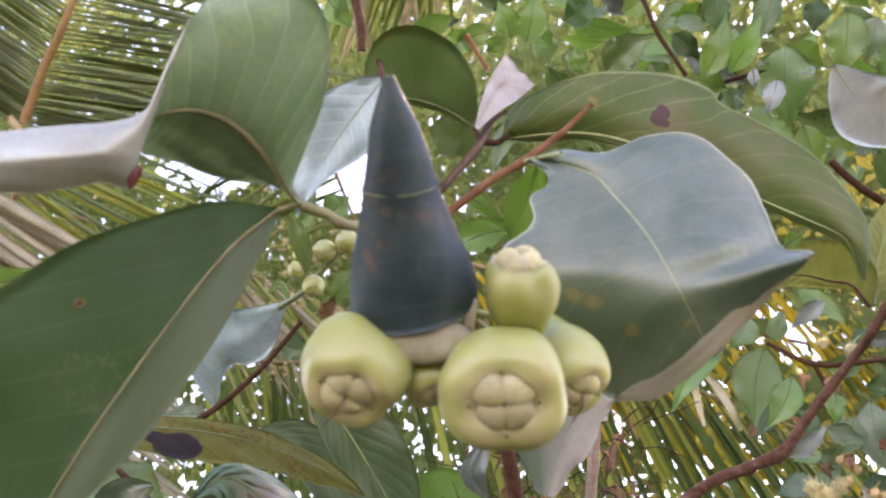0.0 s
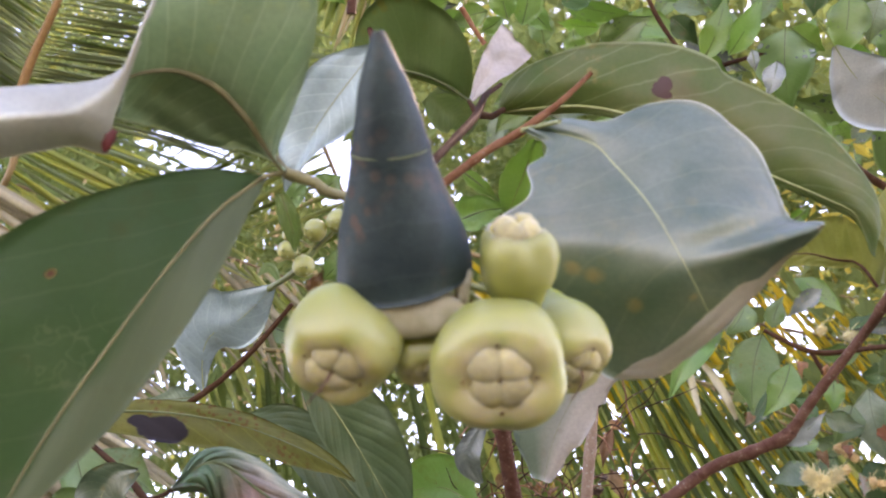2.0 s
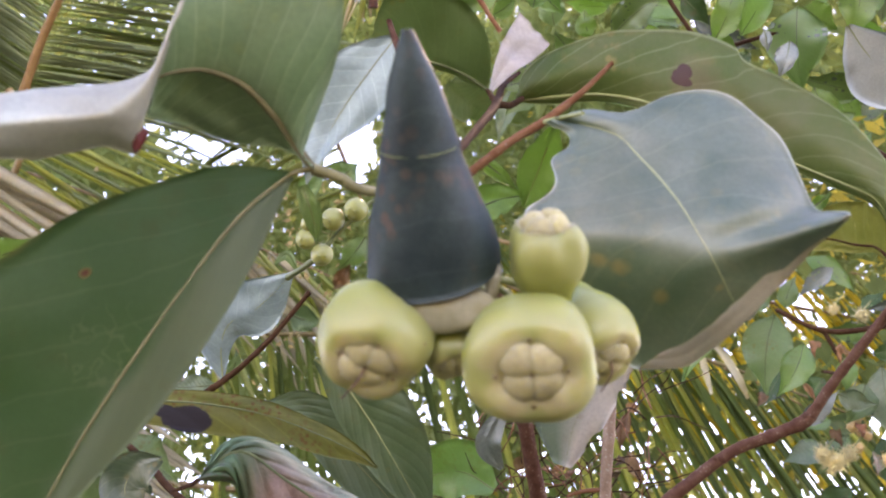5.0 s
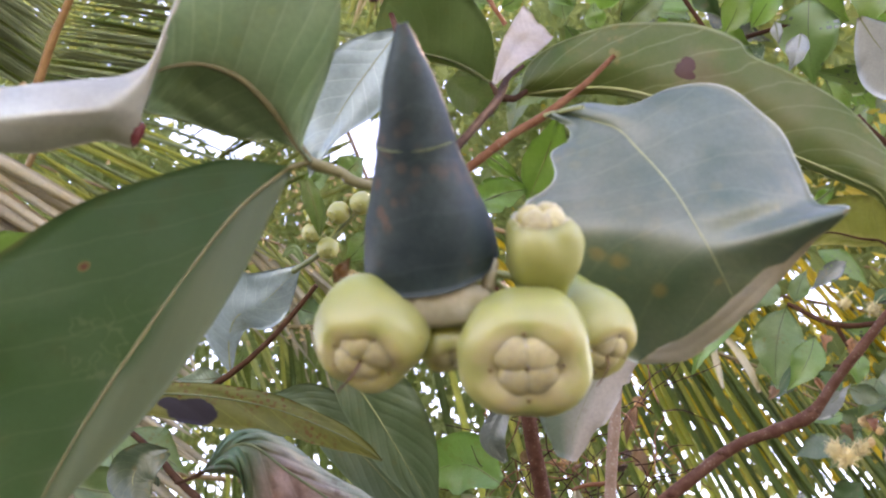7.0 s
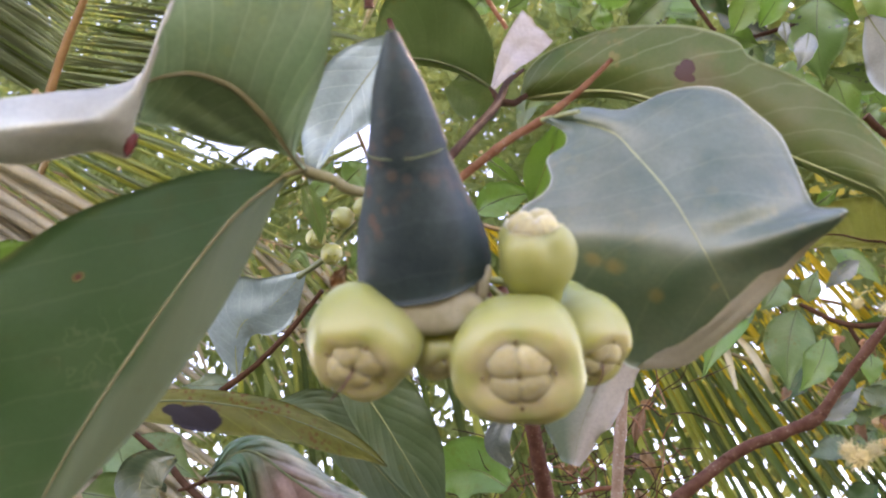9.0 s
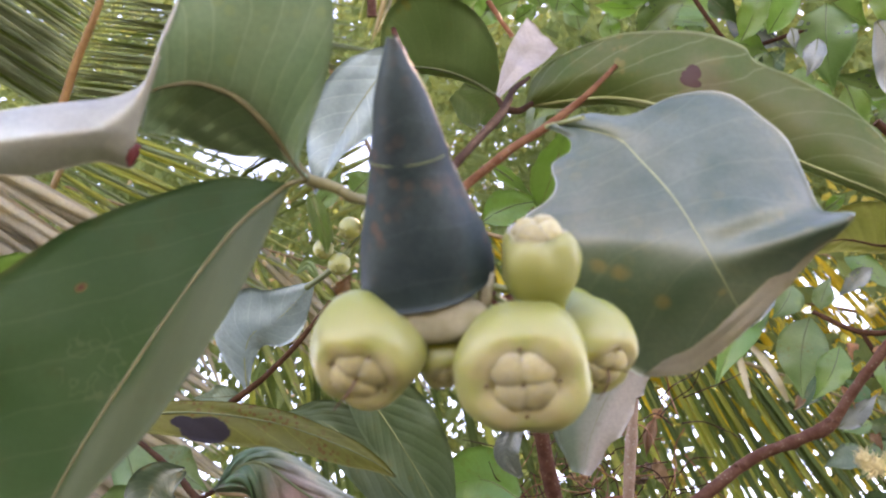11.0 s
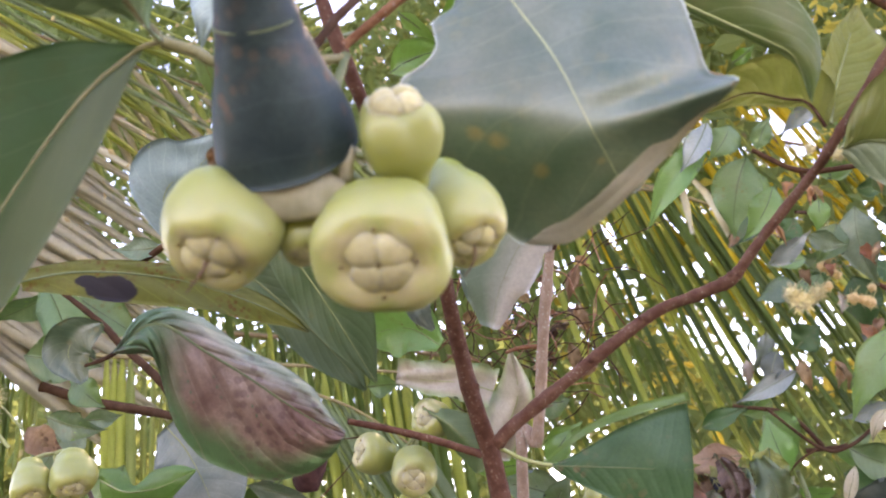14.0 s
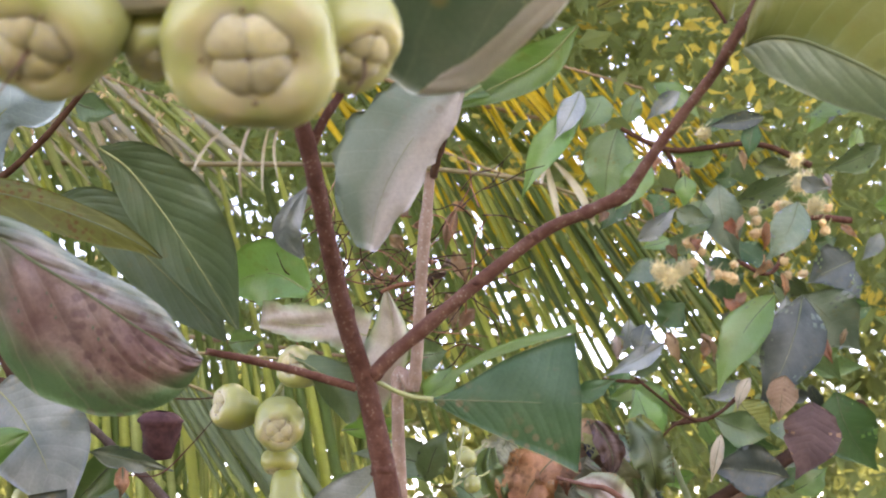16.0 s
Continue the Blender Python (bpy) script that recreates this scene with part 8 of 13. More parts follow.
simple_leaf(nest, (0.4379, 1.2393, 1.6368), (0.4302, 1.2546, 1.5808), 0.0435, (-0.461, -0.885, -0.073), ('brown', 'dry'), bend=0.2, wave=0.022, fold=24, ragged=0.35, n=24, m=6)
simple_leaf(nest, (0.4771, 1.2595, 1.6614), (0.4986, 1.2758, 1.5886), 0.0520, (-0.488, -0.860, -0.149), ('yellow', 'under'), bend=0.2, wave=0.022, fold=24, ragged=0.35, n=24, m=6)
simple_leaf(nest, (0.3815, 1.2395, 1.5805), (0.3455, 1.2594, 1.5196), 0.0642, (-0.389, -0.921, 0.030), ('dusk', 'olive'), bend=0.2, wave=0.022, fold=24, ragged=0.35, n=24, m=6)
simple_leaf(nest, (0.4109, 1.2161, 1.5774), (0.3894, 1.2359, 1.5102), 0.0702, (-0.435, -0.901, 0.003), ('dry', 'brown'), bend=0.2, wave=0.022, fold=24, ragged=0.35, n=24, m=6)
simple_leaf(nest, (0.4152, 1.1921, 1.5477), (0.3942, 1.2097, 1.4888), 0.0684, (-0.441, -0.897, 0.028), ('yellow', 'olive'), bend=0.2, wave=0.022, fold=24, ragged=0.35, n=24, m=6)
simple_leaf(nest, (0.3059, 1.2396, 1.5336), (0.3400, 1.2570, 1.4508), 0.0772, (-0.373, -0.925, -0.071), ('yellow', 'under'), bend=0.2, wave=0.022, fold=24, ragged=0.35, n=24, m=6)
simple_leaf(nest, (0.4454, 1.2309, 1.5851), (0.4660, 1.2483, 1.5083), 0.0571, (-0.475, -0.876, -0.088), ('dusk', 'blue'), bend=0.2, wave=0.022, fold=24, ragged=0.35, n=24, m=6)
simple_leaf(nest, (0.3700, 1.2175, 1.5100), (0.3969, 1.2301, 1.4489), 0.0690, (-0.421, -0.905, -0.062), ('yellow', 'olive'), bend=0.2, wave=0.022, fold=24, ragged=0.35, n=24, m=6)
simple_leaf(nest, (0.4518, 1.2498, 1.5089), (0.4797, 1.2611, 1.4526), 0.0500, (-0.468, -0.881, -0.067), ('veined', 'dry'), bend=0.2, wave=0.022, fold=24, ragged=0.35, n=24, m=6)
simple_leaf(nest, (0.3380, 1.2726, 1.4715), (0.2956, 1.2700, 1.5007), 0.0428, (-0.115, -0.985, 0.126), ('dusk', 'mid'), bend=0.2, wave=0.022, fold=24, ragged=0.35, n=24, m=6)
simple_leaf(nest, (0.5172, 1.2947, 1.6281), (0.4864, 1.3131, 1.5702), 0.0457, (-0.475, -0.880, -0.007), ('dusk', 'yellow'), bend=0.2, wave=0.022, fold=24, ragged=0.35, n=24, m=6)
simple_leaf(nest, (0.2771, 1.2957, 1.6111), (0.2620, 1.3084, 1.5684), 0.0372, (-0.326, -0.945, -0.029), ('dusk', 'mid'), bend=0.2, wave=0.022, fold=24, ragged=0.35, n=24, m=6)
leaf(nest, [(0.3148, 1.1551, 1.5346), (0.2832, 1.1540, 1.5131), (0.3023, 1.1592, 1.4842), (0.3433, 1.1758, 1.4417)], (0.0130, 0.0313, 0.0365, 0.0195), (0.0104, 0.0261, 0.0326, 0.0156), (-0.227, -0.974, -0.022), mats=('dusk', 'olive'), fold=(-20, 16), cup=0.2, wave=0.026, ragged=0.3, rib=0.0007, rib_mat='rib_dark', n=30, m=8)
leaf(nest, [(0.3476, 1.1427, 1.5683), (0.3707, 1.1312, 1.5621), (0.3930, 1.1342, 1.5405), (0.4057, 1.1504, 1.5123)], (0.0065, 0.0221, 0.0234, 0.0039), (0.0065, 0.0195, 0.0195, 0.0039), (-0.288, -0.955, -0.068), mats=('tan', 'dry'), fold=(-20, 16), cup=0.2, wave=0.026, ragged=0.3, rib=0.0007, rib_mat='rib_dark', n=30, m=8)
leaf(nest, [(0.3551, 1.1202, 1.5311), (0.3742, 1.1087, 1.5267), (0.3960, 1.1104, 1.5106), (0.4117, 1.1253, 1.4859)], (0.0127, 0.0228, 0.0279, 0.0063), (0.0127, 0.0253, 0.0253, 0.0063), (-0.298, -0.954, -0.040), mats=('yellow', 'olive'), fold=(-20, 16), cup=0.2, wave=0.026, ragged=0.3, rib=0.0007, rib_mat='rib_dark', n=30, m=8)
leaf(nest, [(0.2573, 1.1617, 1.6155), (0.2521, 1.1572, 1.5951), (0.2584, 1.1623, 1.5725), (0.2734, 1.1758, 1.5536)], (0.0066, 0.0172, 0.0172, 0.0040), (0.0066, 0.0172, 0.0159, 0.0040), (-0.183, -0.978, -0.102), mats=('under', 'yellow'), fold=(-20, 16), cup=0.2, wave=0.026, ragged=0.3, rib=0.0007, rib_mat='rib_dark', n=30, m=8)
leaf(nest, [(0.4263, 1.1571, 1.6384), (0.4361, 1.1427, 1.6090), (0.4425, 1.1487, 1.5830), (0.4525, 1.1749, 1.5573)], (0.0094, 0.0242, 0.0242, 0.0040), (0.0094, 0.0255, 0.0229, 0.0040), (-0.330, -0.938, -0.109), mats=('under', 'olive'), fold=(-20, 16), cup=0.2, wave=0.026, ragged=0.3, rib=0.0007, rib_mat='rib_dark', n=30, m=8)
leaf(nest, [(0.3796, 1.1521, 1.6385), (0.3898, 1.1460, 1.6172), (0.3962, 1.1503, 1.5976), (0.3958, 1.1654, 1.5793)], (0.0067, 0.0161, 0.0147, 0.0033), (0.0067, 0.0174, 0.0161, 0.0033), (-0.292, -0.949, -0.121), mats=('plum', 'dry'), fold=(-20, 16), cup=0.2, wave=0.026, ragged=0.3, rib=0.0007, rib_mat='rib_dark', n=30, m=8)
leaf(nest, [(0.3506, 1.1557, 1.4762), (0.3798, 1.1422, 1.4749), (0.4116, 1.1420, 1.4613), (0.4441, 1.1642, 1.4413)], (0.0091, 0.0259, 0.0285, 0.0065), (0.0091, 0.0220, 0.0259, 0.0065), (-0.300, -0.954, 0.005), mats=('dusk', 'tan'), fold=(-20, 16), cup=0.2, wave=0.026, ragged=0.3, rib=0.0007, rib_mat='rib_dark', n=30, m=8)
branch(nest, 'twig', [(0.3151, 1.1032, 1.5746), (0.3436, 1.0923, 1.5641), (0.3714, 1.0912, 1.5558), (0.4086, 1.1059, 1.5224), (0.4596, 1.1321, 1.4783), (0.4928, 1.1590, 1.4395)], (0.0019, 0.0022, 0.0031, 0.0032, 0.0032, 0.0033), 'bark_mid', '')
branch(nest, 'twig', [(0.5077, 1.5321, 1.5982), (0.3951, 1.2887, 1.5852), (0.3509, 1.2630, 1.5837)], (0.0045, 0.0030, 0.0029), 'bark_pale', '')
round_fruit((0.2413, 1.2455, 1.6202), 0.0100, (-0.33, -0.53, -0.78), (0.1868, 1.0071, 1.5619), 'unripe fruits by the dead leaves')
round_fruit((0.2482, 1.2516, 1.5937), 0.0121, (-0.33, -0.53, -0.78), (0.1868, 1.0071, 1.5619), 'unripe fruits by the dead leaves')
round_fruit((0.2373, 1.2602, 1.5650), 0.0107, (-0.33, -0.53, -0.78), (0.1868, 1.0071, 1.5619), 'unripe fruits by the dead leaves')
round_fruit((0.2416, 1.2387, 1.6464), 0.0071, (-0.33, -0.53, -0.78), (0.1868, 1.0071, 1.5619), 'unripe fruits by the dead leaves')
tendrils = thing('dry_tendril', (0.1915, 0.9502, 1.7806), 'tangle of thin dry brown tendrils behind the stems', 'twigs', '')
branch(tendrils, 'tendril', [(0.0784, 0.9039, 1.8095), (0.0714, 0.8684, 1.7754), (0.0705, 0.9544, 1.7855), (0.0574, 0.9454, 1.7648)], (0.0008, 0.0007, 0.0006, 0.0004), 'bark_red', '', sides=5, knobs=0)
branch(tendrils, 'tendril', [(0.0752, 0.9210, 1.7445), (0.0821, 0.8869, 1.7149), (0.1017, 0.9672, 1.7256), (0.1080, 0.9598, 1.7029)], (0.0008, 0.0007, 0.0006, 0.0004), 'bark_dark', '', sides=5, knobs=0)
branch(tendrils, 'tendril', [(0.1803, 0.8965, 1.7923), (0.1717, 0.9236, 1.7844), (0.1536, 0.9413, 1.7835), (0.1407, 0.9211, 1.7572)], (0.0008, 0.0007, 0.0006, 0.0004), 'bark_dark', '', sides=5, knobs=0)
branch(tendrils, 'tendril', [(0.1566, 0.9111, 1.7461), (0.1611, 0.8755, 1.7167), (0.1648, 0.9550, 1.7196), (0.1508, 0.9064, 1.6867)], (0.0008, 0.0007, 0.0006, 0.0004), 'bark_red', '', sides=5, knobs=0)
branch(tendrils, 'tendril', [(0.1994, 0.9091, 1.7346), (0.2197, 0.9072, 1.7364), (0.2411, 0.9123, 1.7437), (0.2501, 0.8674, 1.7371)], (0.0008, 0.0007, 0.0006, 0.0004), 'bark_dark', '', sides=5, knobs=0)
branch(tendrils, 'tendril', [(0.0899, 0.9301, 1.7025), (0.1081, 0.9378, 1.7155), (0.1196, 0.9236, 1.7285), (0.1292, 0.8999, 1.7388)], (0.0008, 0.0007, 0.0006, 0.0004), 'bark_dark', '', sides=5, knobs=0)
branch(tendrils, 'tendril', [(0.2159, 0.8928, 1.7906), (0.2086, 0.9107, 1.7781), (0.2020, 0.8900, 1.7494), (0.1913, 0.8921, 1.7320)], (0.0008, 0.0007, 0.0006, 0.0004), 'bark_red', '', sides=5, knobs=0)
branch(tendrils, 'tendril', [(0.1356, 0.9288, 1.6870), (0.1526, 0.8998, 1.6827), (0.1763, 0.9366, 1.6851), (0.1921, 0.9064, 1.6806)], (0.0008, 0.0007, 0.0006, 0.0004), 'bark_dark', '', sides=5, knobs=0)
branch(tendrils, 'tendril', [(0.0673, 0.9188, 1.7564), (0.0850, 0.9579, 1.7564), (0.0869, 0.9474, 1.7314), (0.0719, 0.8835, 1.6972)], (0.0008, 0.0007, 0.0006, 0.0004), 'bark_dark', '', sides=5, knobs=0)
branch(tendrils, 'tendril', [(0.0868, 0.9364, 1.6795), (0.0885, 0.9743, 1.7105), (0.0926, 0.9565, 1.7271), (0.0871, 0.8916, 1.7286)], (0.0008, 0.0007, 0.0006, 0.0004), 'bark_red', '', sides=5, knobs=0)
branch(tendrils, 'tendril', [(0.1160, 0.9011, 1.8032), (0.0950, 0.8870, 1.7993), (0.0802, 0.8651, 1.7757), (0.0786, 0.9403, 1.7824)], (0.0008, 0.0007, 0.0006, 0.0004), 'bark_dark', '', sides=5, knobs=0)
branch(tendrils, 'tendril', [(0.1010, 0.9087, 1.7806), (0.1023, 0.9064, 1.7584), (0.1114, 0.8745, 1.7309), (0.1313, 0.8836, 1.7307)], (0.0008, 0.0007, 0.0006, 0.0004), 'bark_dark', '', sides=5, knobs=0)
branch(tendrils, 'tendril', [(0.1580, 0.8972, 1.7996), (0.1742, 0.8730, 1.7852), (0.1804, 0.8647, 1.7632), (0.1976, 0.9296, 1.7663)], (0.0008, 0.0007, 0.0006, 0.0004), 'bark_red', '', sides=5, knobs=0)
branch(tendrils, 'tendril', [(0.1085, 0.9349, 1.6755), (0.0915, 0.9308, 1.6629), (0.0887, 0.9372, 1.6439), (0.0970, 0.9876, 1.6333)], (0.0008, 0.0007, 0.0006, 0.0004), 'bark_dark', '', sides=5, knobs=0)
branch(tendrils, 'tendril', [(0.1855, 0.9078, 1.7462), (0.2008, 0.8803, 1.7422), (0.2148, 0.8743, 1.7546), (0.2325, 0.8634, 1.7529)], (0.0008, 0.0007, 0.0006, 0.0004), 'bark_dark', '', sides=5, knobs=0)
branch(tendrils, 'tendril', [(0.0439, 0.9395, 1.6868), (0.0386, 0.9257, 1.7034), (0.0472, 0.9446, 1.7277), (0.0643, 0.9485, 1.7412)], (0.0008, 0.0007, 0.0006, 0.0004), 'bark_red', '', sides=5, knobs=0)
branch(tendrils, 'tendril', [(0.1251, 0.8985, 1.8094), (0.1194, 0.9415, 1.8061), (0.0969, 0.8925, 1.7794), (0.0784, 0.9389, 1.7944)], (0.0008, 0.0007, 0.0006, 0.0004), 'bark_dark', '', sides=5, knobs=0)
branch(tendrils, 'tendril', [(0.1509, 0.9237, 1.6999), (0.1345, 0.9413, 1.7141), (0.1154, 0.9661, 1.7220), (0.0974, 0.8821, 1.7138)], (0.0008, 0.0007, 0.0006, 0.0004), 'bark_dark', '', sides=5, knobs=0)
branch(tendrils, 'tendril', [(0.2102, 0.9231, 1.6757), (0.1966, 0.9623, 1.6904), (0.1783, 0.9733, 1.6840), (0.1473, 0.8883, 1.6616)], (0.0008, 0.0007, 0.0006, 0.0004), 'bark_red', '', sides=5, knobs=0)
branch(tendrils, 'tendril', [(0.0652, 0.9259, 1.7300), (0.0524, 0.9644, 1.7588), (0.0347, 0.8758, 1.7377), (0.0267, 0.8733, 1.7552)], (0.0008, 0.0007, 0.0006, 0.0004), 'bark_dark', '', sides=5, knobs=0)
branch(tendrils, 'tendril', [(0.1942, 0.8920, 1.8034), (0.2165, 0.9219, 1.8299), (0.2340, 0.9171, 1.8408), (0.2389, 0.8925, 1.8505)], (0.0008, 0.0007, 0.0006, 0.0004), 'bark_dark', '', sides=5, knobs=0)
branch(tendrils, 'tendril', [(0.0944, 0.9327, 1.6904), (0.0966, 0.9300, 1.7106), (0.0812, 0.8804, 1.7115), (0.0717, 0.9211, 1.7412)], (0.0008, 0.0007, 0.0006, 0.0004), 'bark_red', '', sides=5, knobs=0)
branch(tendrils, 'tendril', [(0.1914, 0.9114, 1.7295), (0.2123, 0.9380, 1.7248), (0.2143, 0.8676, 1.6919), (0.2357, 0.9496, 1.6935)], (0.0008, 0.0007, 0.0006, 0.0004), 'bark_dark', '', sides=5, knobs=0)
branch(tendrils, 'tendril', [(0.0505, 0.9239, 1.7444), (0.0313, 0.9089, 1.7349), (0.0154, 0.9308, 1.7279), (-0.0021, 0.8942, 1.7197)], (0.0008, 0.0007, 0.0006, 0.0004), 'bark_dark', '', sides=5, knobs=0)
branch(tendrils, 'tendril', [(0.0557, 0.9263, 1.7325), (0.0711, 0.9151, 1.7426), (0.0926, 0.9454, 1.7535), (0.1073, 0.9499, 1.7714)], (0.0008, 0.0007, 0.0006, 0.0004), 'bark_red', '', sides=5, knobs=0)
branch(tendrils, 'tendril', [(0.0708, 0.9124, 1.7799), (0.0797, 0.9349, 1.8086), (0.0760, 0.9373, 1.8316), (0.0607, 0.8674, 1.8175)], (0.0008, 0.0007, 0.0006, 0.0004), 'bark_dark', '', sides=5, knobs=0)
branch(tendrils, 'tendril', [(0.1248, 0.9080, 1.7725), (0.1152, 0.9248, 1.7968), (0.0929, 0.8889, 1.7852), (0.0738, 0.9065, 1.7957)], (0.0008, 0.0007, 0.0006, 0.0004), 'bark_dark', '', sides=5, knobs=0)
branch(tendrils, 'tendril', [(0.1646, 0.9094, 1.7491), (0.1899, 0.9401, 1.7588), (0.2090, 0.9291, 1.7604), (0.2230, 0.9173, 1.7436)], (0.0008, 0.0007, 0.0006, 0.0004), 'bark_red', '', sides=5, knobs=0)
branch(tendrils, 'tendril', [(0.1574, 0.9151, 1.7305), (0.1387, 0.9160, 1.7220), (0.1183, 0.9011, 1.7240), (0.1103, 0.9440, 1.7552)], (0.0008, 0.0007, 0.0006, 0.0004), 'bark_dark', '', sides=5, knobs=0)
branch(tendrils, 'tendril', [(0.1461, 0.9098, 1.7561), (0.1485, 0.9013, 1.7326), (0.1441, 0.8846, 1.7070), (0.1559, 0.8882, 1.6919)], (0.0008, 0.0007, 0.0006, 0.0004), 'bark_dark', '', sides=5, knobs=0)
branch(tendrils, 'tendril', [(0.1819, 0.8957, 1.7946), (0.1966, 0.8975, 1.8117), (0.2064, 0.8960, 1.8311), (0.1974, 0.8718, 1.8413)], (0.0008, 0.0007, 0.0006, 0.0004), 'bark_red', '', sides=5, knobs=0)
branch(tendrils, 'tendril', [(0.2049, 0.8934, 1.7934), (0.1860, 0.8735, 1.7985), (0.1630, 0.8505, 1.7850), (0.1563, 0.9245, 1.8272)], (0.0008, 0.0007, 0.0006, 0.0004), 'bark_dark', '', sides=5, knobs=0)
branch(tendrils, 'tendril', [(0.1796, 0.9204, 1.7000), (0.1935, 0.9230, 1.7174), (0.2058, 0.9166, 1.7325), (0.2296, 0.9314, 1.7398)], (0.0008, 0.0007, 0.0006, 0.0004), 'bark_dark', '', sides=5, knobs=0)
branch(tendrils, 'tendril', [(0.2108, 0.8903, 1.8027), (0.2090, 0.9086, 1.8313), (0.2087, 0.9114, 1.8551), (0.2013, 0.9164, 1.8780)], (0.0008, 0.0007, 0.0006, 0.0004), 'bark_red', '', sides=5, knobs=0)
branch(tendrils, 'tendril', [(0.1085, 0.9199, 1.7339), (0.1264, 0.8982, 1.7330), (0.1408, 0.8949, 1.7464), (0.1658, 0.9536, 1.7775)], (0.0008, 0.0007, 0.0006, 0.0004), 'bark_dark', '', sides=5, knobs=0)
branch(tendrils, 'tendril', [(0.1979, 0.9026, 1.7605), (0.1747, 0.8847, 1.7532), (0.1523, 0.8623, 1.7412), (0.1438, 0.9172, 1.7446)], (0.0008, 0.0007, 0.0006, 0.0004), 'bark_dark', '', sides=5, knobs=0)
branch(tendrils, 'tendril', [(0.1604, 0.9149, 1.7296), (0.1414, 0.9291, 1.7331), (0.1207, 0.8807, 1.7061), (0.1071, 0.9701, 1.7363)], (0.0008, 0.0007, 0.0006, 0.0004), 'bark_red', '', sides=5, knobs=0)
branch(tendrils, 'tendril', [(0.2014, 0.9102, 1.7298), (0.2039, 0.8912, 1.7045), (0.2312, 0.9568, 1.7083), (0.2311, 0.9473, 1.6843)], (0.0008, 0.0007, 0.0006, 0.0004), 'bark_dark', '', sides=5, knobs=0)
branch(tendrils, 'tendril', [(0.0624, 0.9108, 1.7898), (0.0445, 0.8830, 1.7701), (0.0234, 0.9340, 1.7901), (0.0015, 0.9620, 1.8038)], (0.0008, 0.0007, 0.0006, 0.0004), 'bark_dark', '', sides=5, knobs=0)
branch(tendrils, 'tendril', [(0.0826, 0.9197, 1.7461), (0.0995, 0.8743, 1.7261), (0.1193, 0.8805, 1.7294), (0.1401, 0.9579, 1.7709)], (0.0008, 0.0007, 0.0006, 0.0004), 'bark_red', '', sides=5, knobs=0)
branch(tendrils, 'tendril', [(0.0869, 0.9334, 1.6909), (0.0900, 0.9431, 1.7145), (0.1078, 0.9597, 1.7322), (0.1258, 0.9258, 1.7275)], (0.0008, 0.0007, 0.0006, 0.0004), 'bark_dark', '', sides=5, knobs=0)
branch(tendrils, 'tendril', [(0.1603, 0.9192, 1.7133), (0.1379, 0.8865, 1.7107), (0.1296, 0.9151, 1.7364), (0.1077, 0.8862, 1.7309)], (0.0008, 0.0007, 0.0006, 0.0004), 'bark_dark', '', sides=5, knobs=0)
branch(tendrils, 'tendril', [(0.1937, 0.8975, 1.7824), (0.1796, 0.9351, 1.7885), (0.1574, 0.8955, 1.7609), (0.1397, 0.8666, 1.7361)], (0.0008, 0.0007, 0.0006, 0.0004), 'bark_red', '', sides=5, knobs=0)
branch(tendrils, 'tendril', [(0.1943, 0.8882, 1.8180), (0.2015, 0.8515, 1.8188), (0.2332, 0.9091, 1.8501), (0.2432, 0.8794, 1.8518)], (0.0008, 0.0007, 0.0006, 0.0004), 'bark_dark', '', sides=5, knobs=0)
branch(tendrils, 'tendril', [(0.1211, 0.9232, 1.7155), (0.1209, 0.9765, 1.7087), (0.1091, 0.9750, 1.6897), (0.0865, 0.9255, 1.6732)], (0.0008, 0.0007, 0.0006, 0.0004), 'bark_dark', '', sides=5, knobs=0)
branch(tendrils, 'tendril', [(0.1880, 0.9205, 1.6957), (0.1695, 0.9349, 1.6963), (0.1491, 0.9038, 1.6996), (0.1416, 0.9580, 1.7310)], (0.0008, 0.0007, 0.0006, 0.0004), 'bark_red', '', sides=5, knobs=0)
branch(tendrils, 'tendril', [(0.1443, 0.8943, 1.8170), (0.1285, 0.9276, 1.8393), (0.1088, 0.8750, 1.8302), (0.1073, 0.8997, 1.8630)], (0.0008, 0.0007, 0.0006, 0.0004), 'bark_dark', '', sides=5, knobs=0)
branch(tendrils, 'tendril', [(0.0961, 0.9303, 1.6990), (0.1189, 0.9653, 1.7075), (0.1373, 0.9469, 1.6960), (0.1534, 0.9309, 1.6817)], (0.0008, 0.0007, 0.0006, 0.0004), 'bark_dark', '', sides=5, knobs=0)
branch(tendrils, 'tendril', [(0.2139, 0.8991, 1.7670), (0.2264, 0.9016, 1.7511), (0.2396, 0.9140, 1.7373), (0.2483, 0.8773, 1.7154)], (0.0008, 0.0007, 0.0006, 0.0004), 'bark_red', '', sides=5, knobs=0)
branch(tendrils, 'tendril', [(0.0477, 0.9334, 1.7087), (0.0668, 0.8931, 1.7019), (0.0847, 0.9631, 1.7084), (0.0970, 0.8844, 1.6753)], (0.0008, 0.0007, 0.0006, 0.0004), 'bark_dark', '', sides=5, knobs=0)
branch(tendrils, 'tendril', [(0.1876, 0.9124, 1.7274), (0.1704, 0.9372, 1.7328), (0.1552, 0.9183, 1.7101), (0.1538, 0.9120, 1.6875)], (0.0008, 0.0007, 0.0006, 0.0004), 'bark_dark', '', sides=5, knobs=0)
branch(tendrils, 'tendril', [(0.1958, 0.9164, 1.7083), (0.1952, 0.9006, 1.7247), (0.1942, 0.8619, 1.7325), (0.2116, 0.9448, 1.7821)], (0.0008, 0.0007, 0.0006, 0.0004), 'bark_red', '', sides=5, knobs=0)
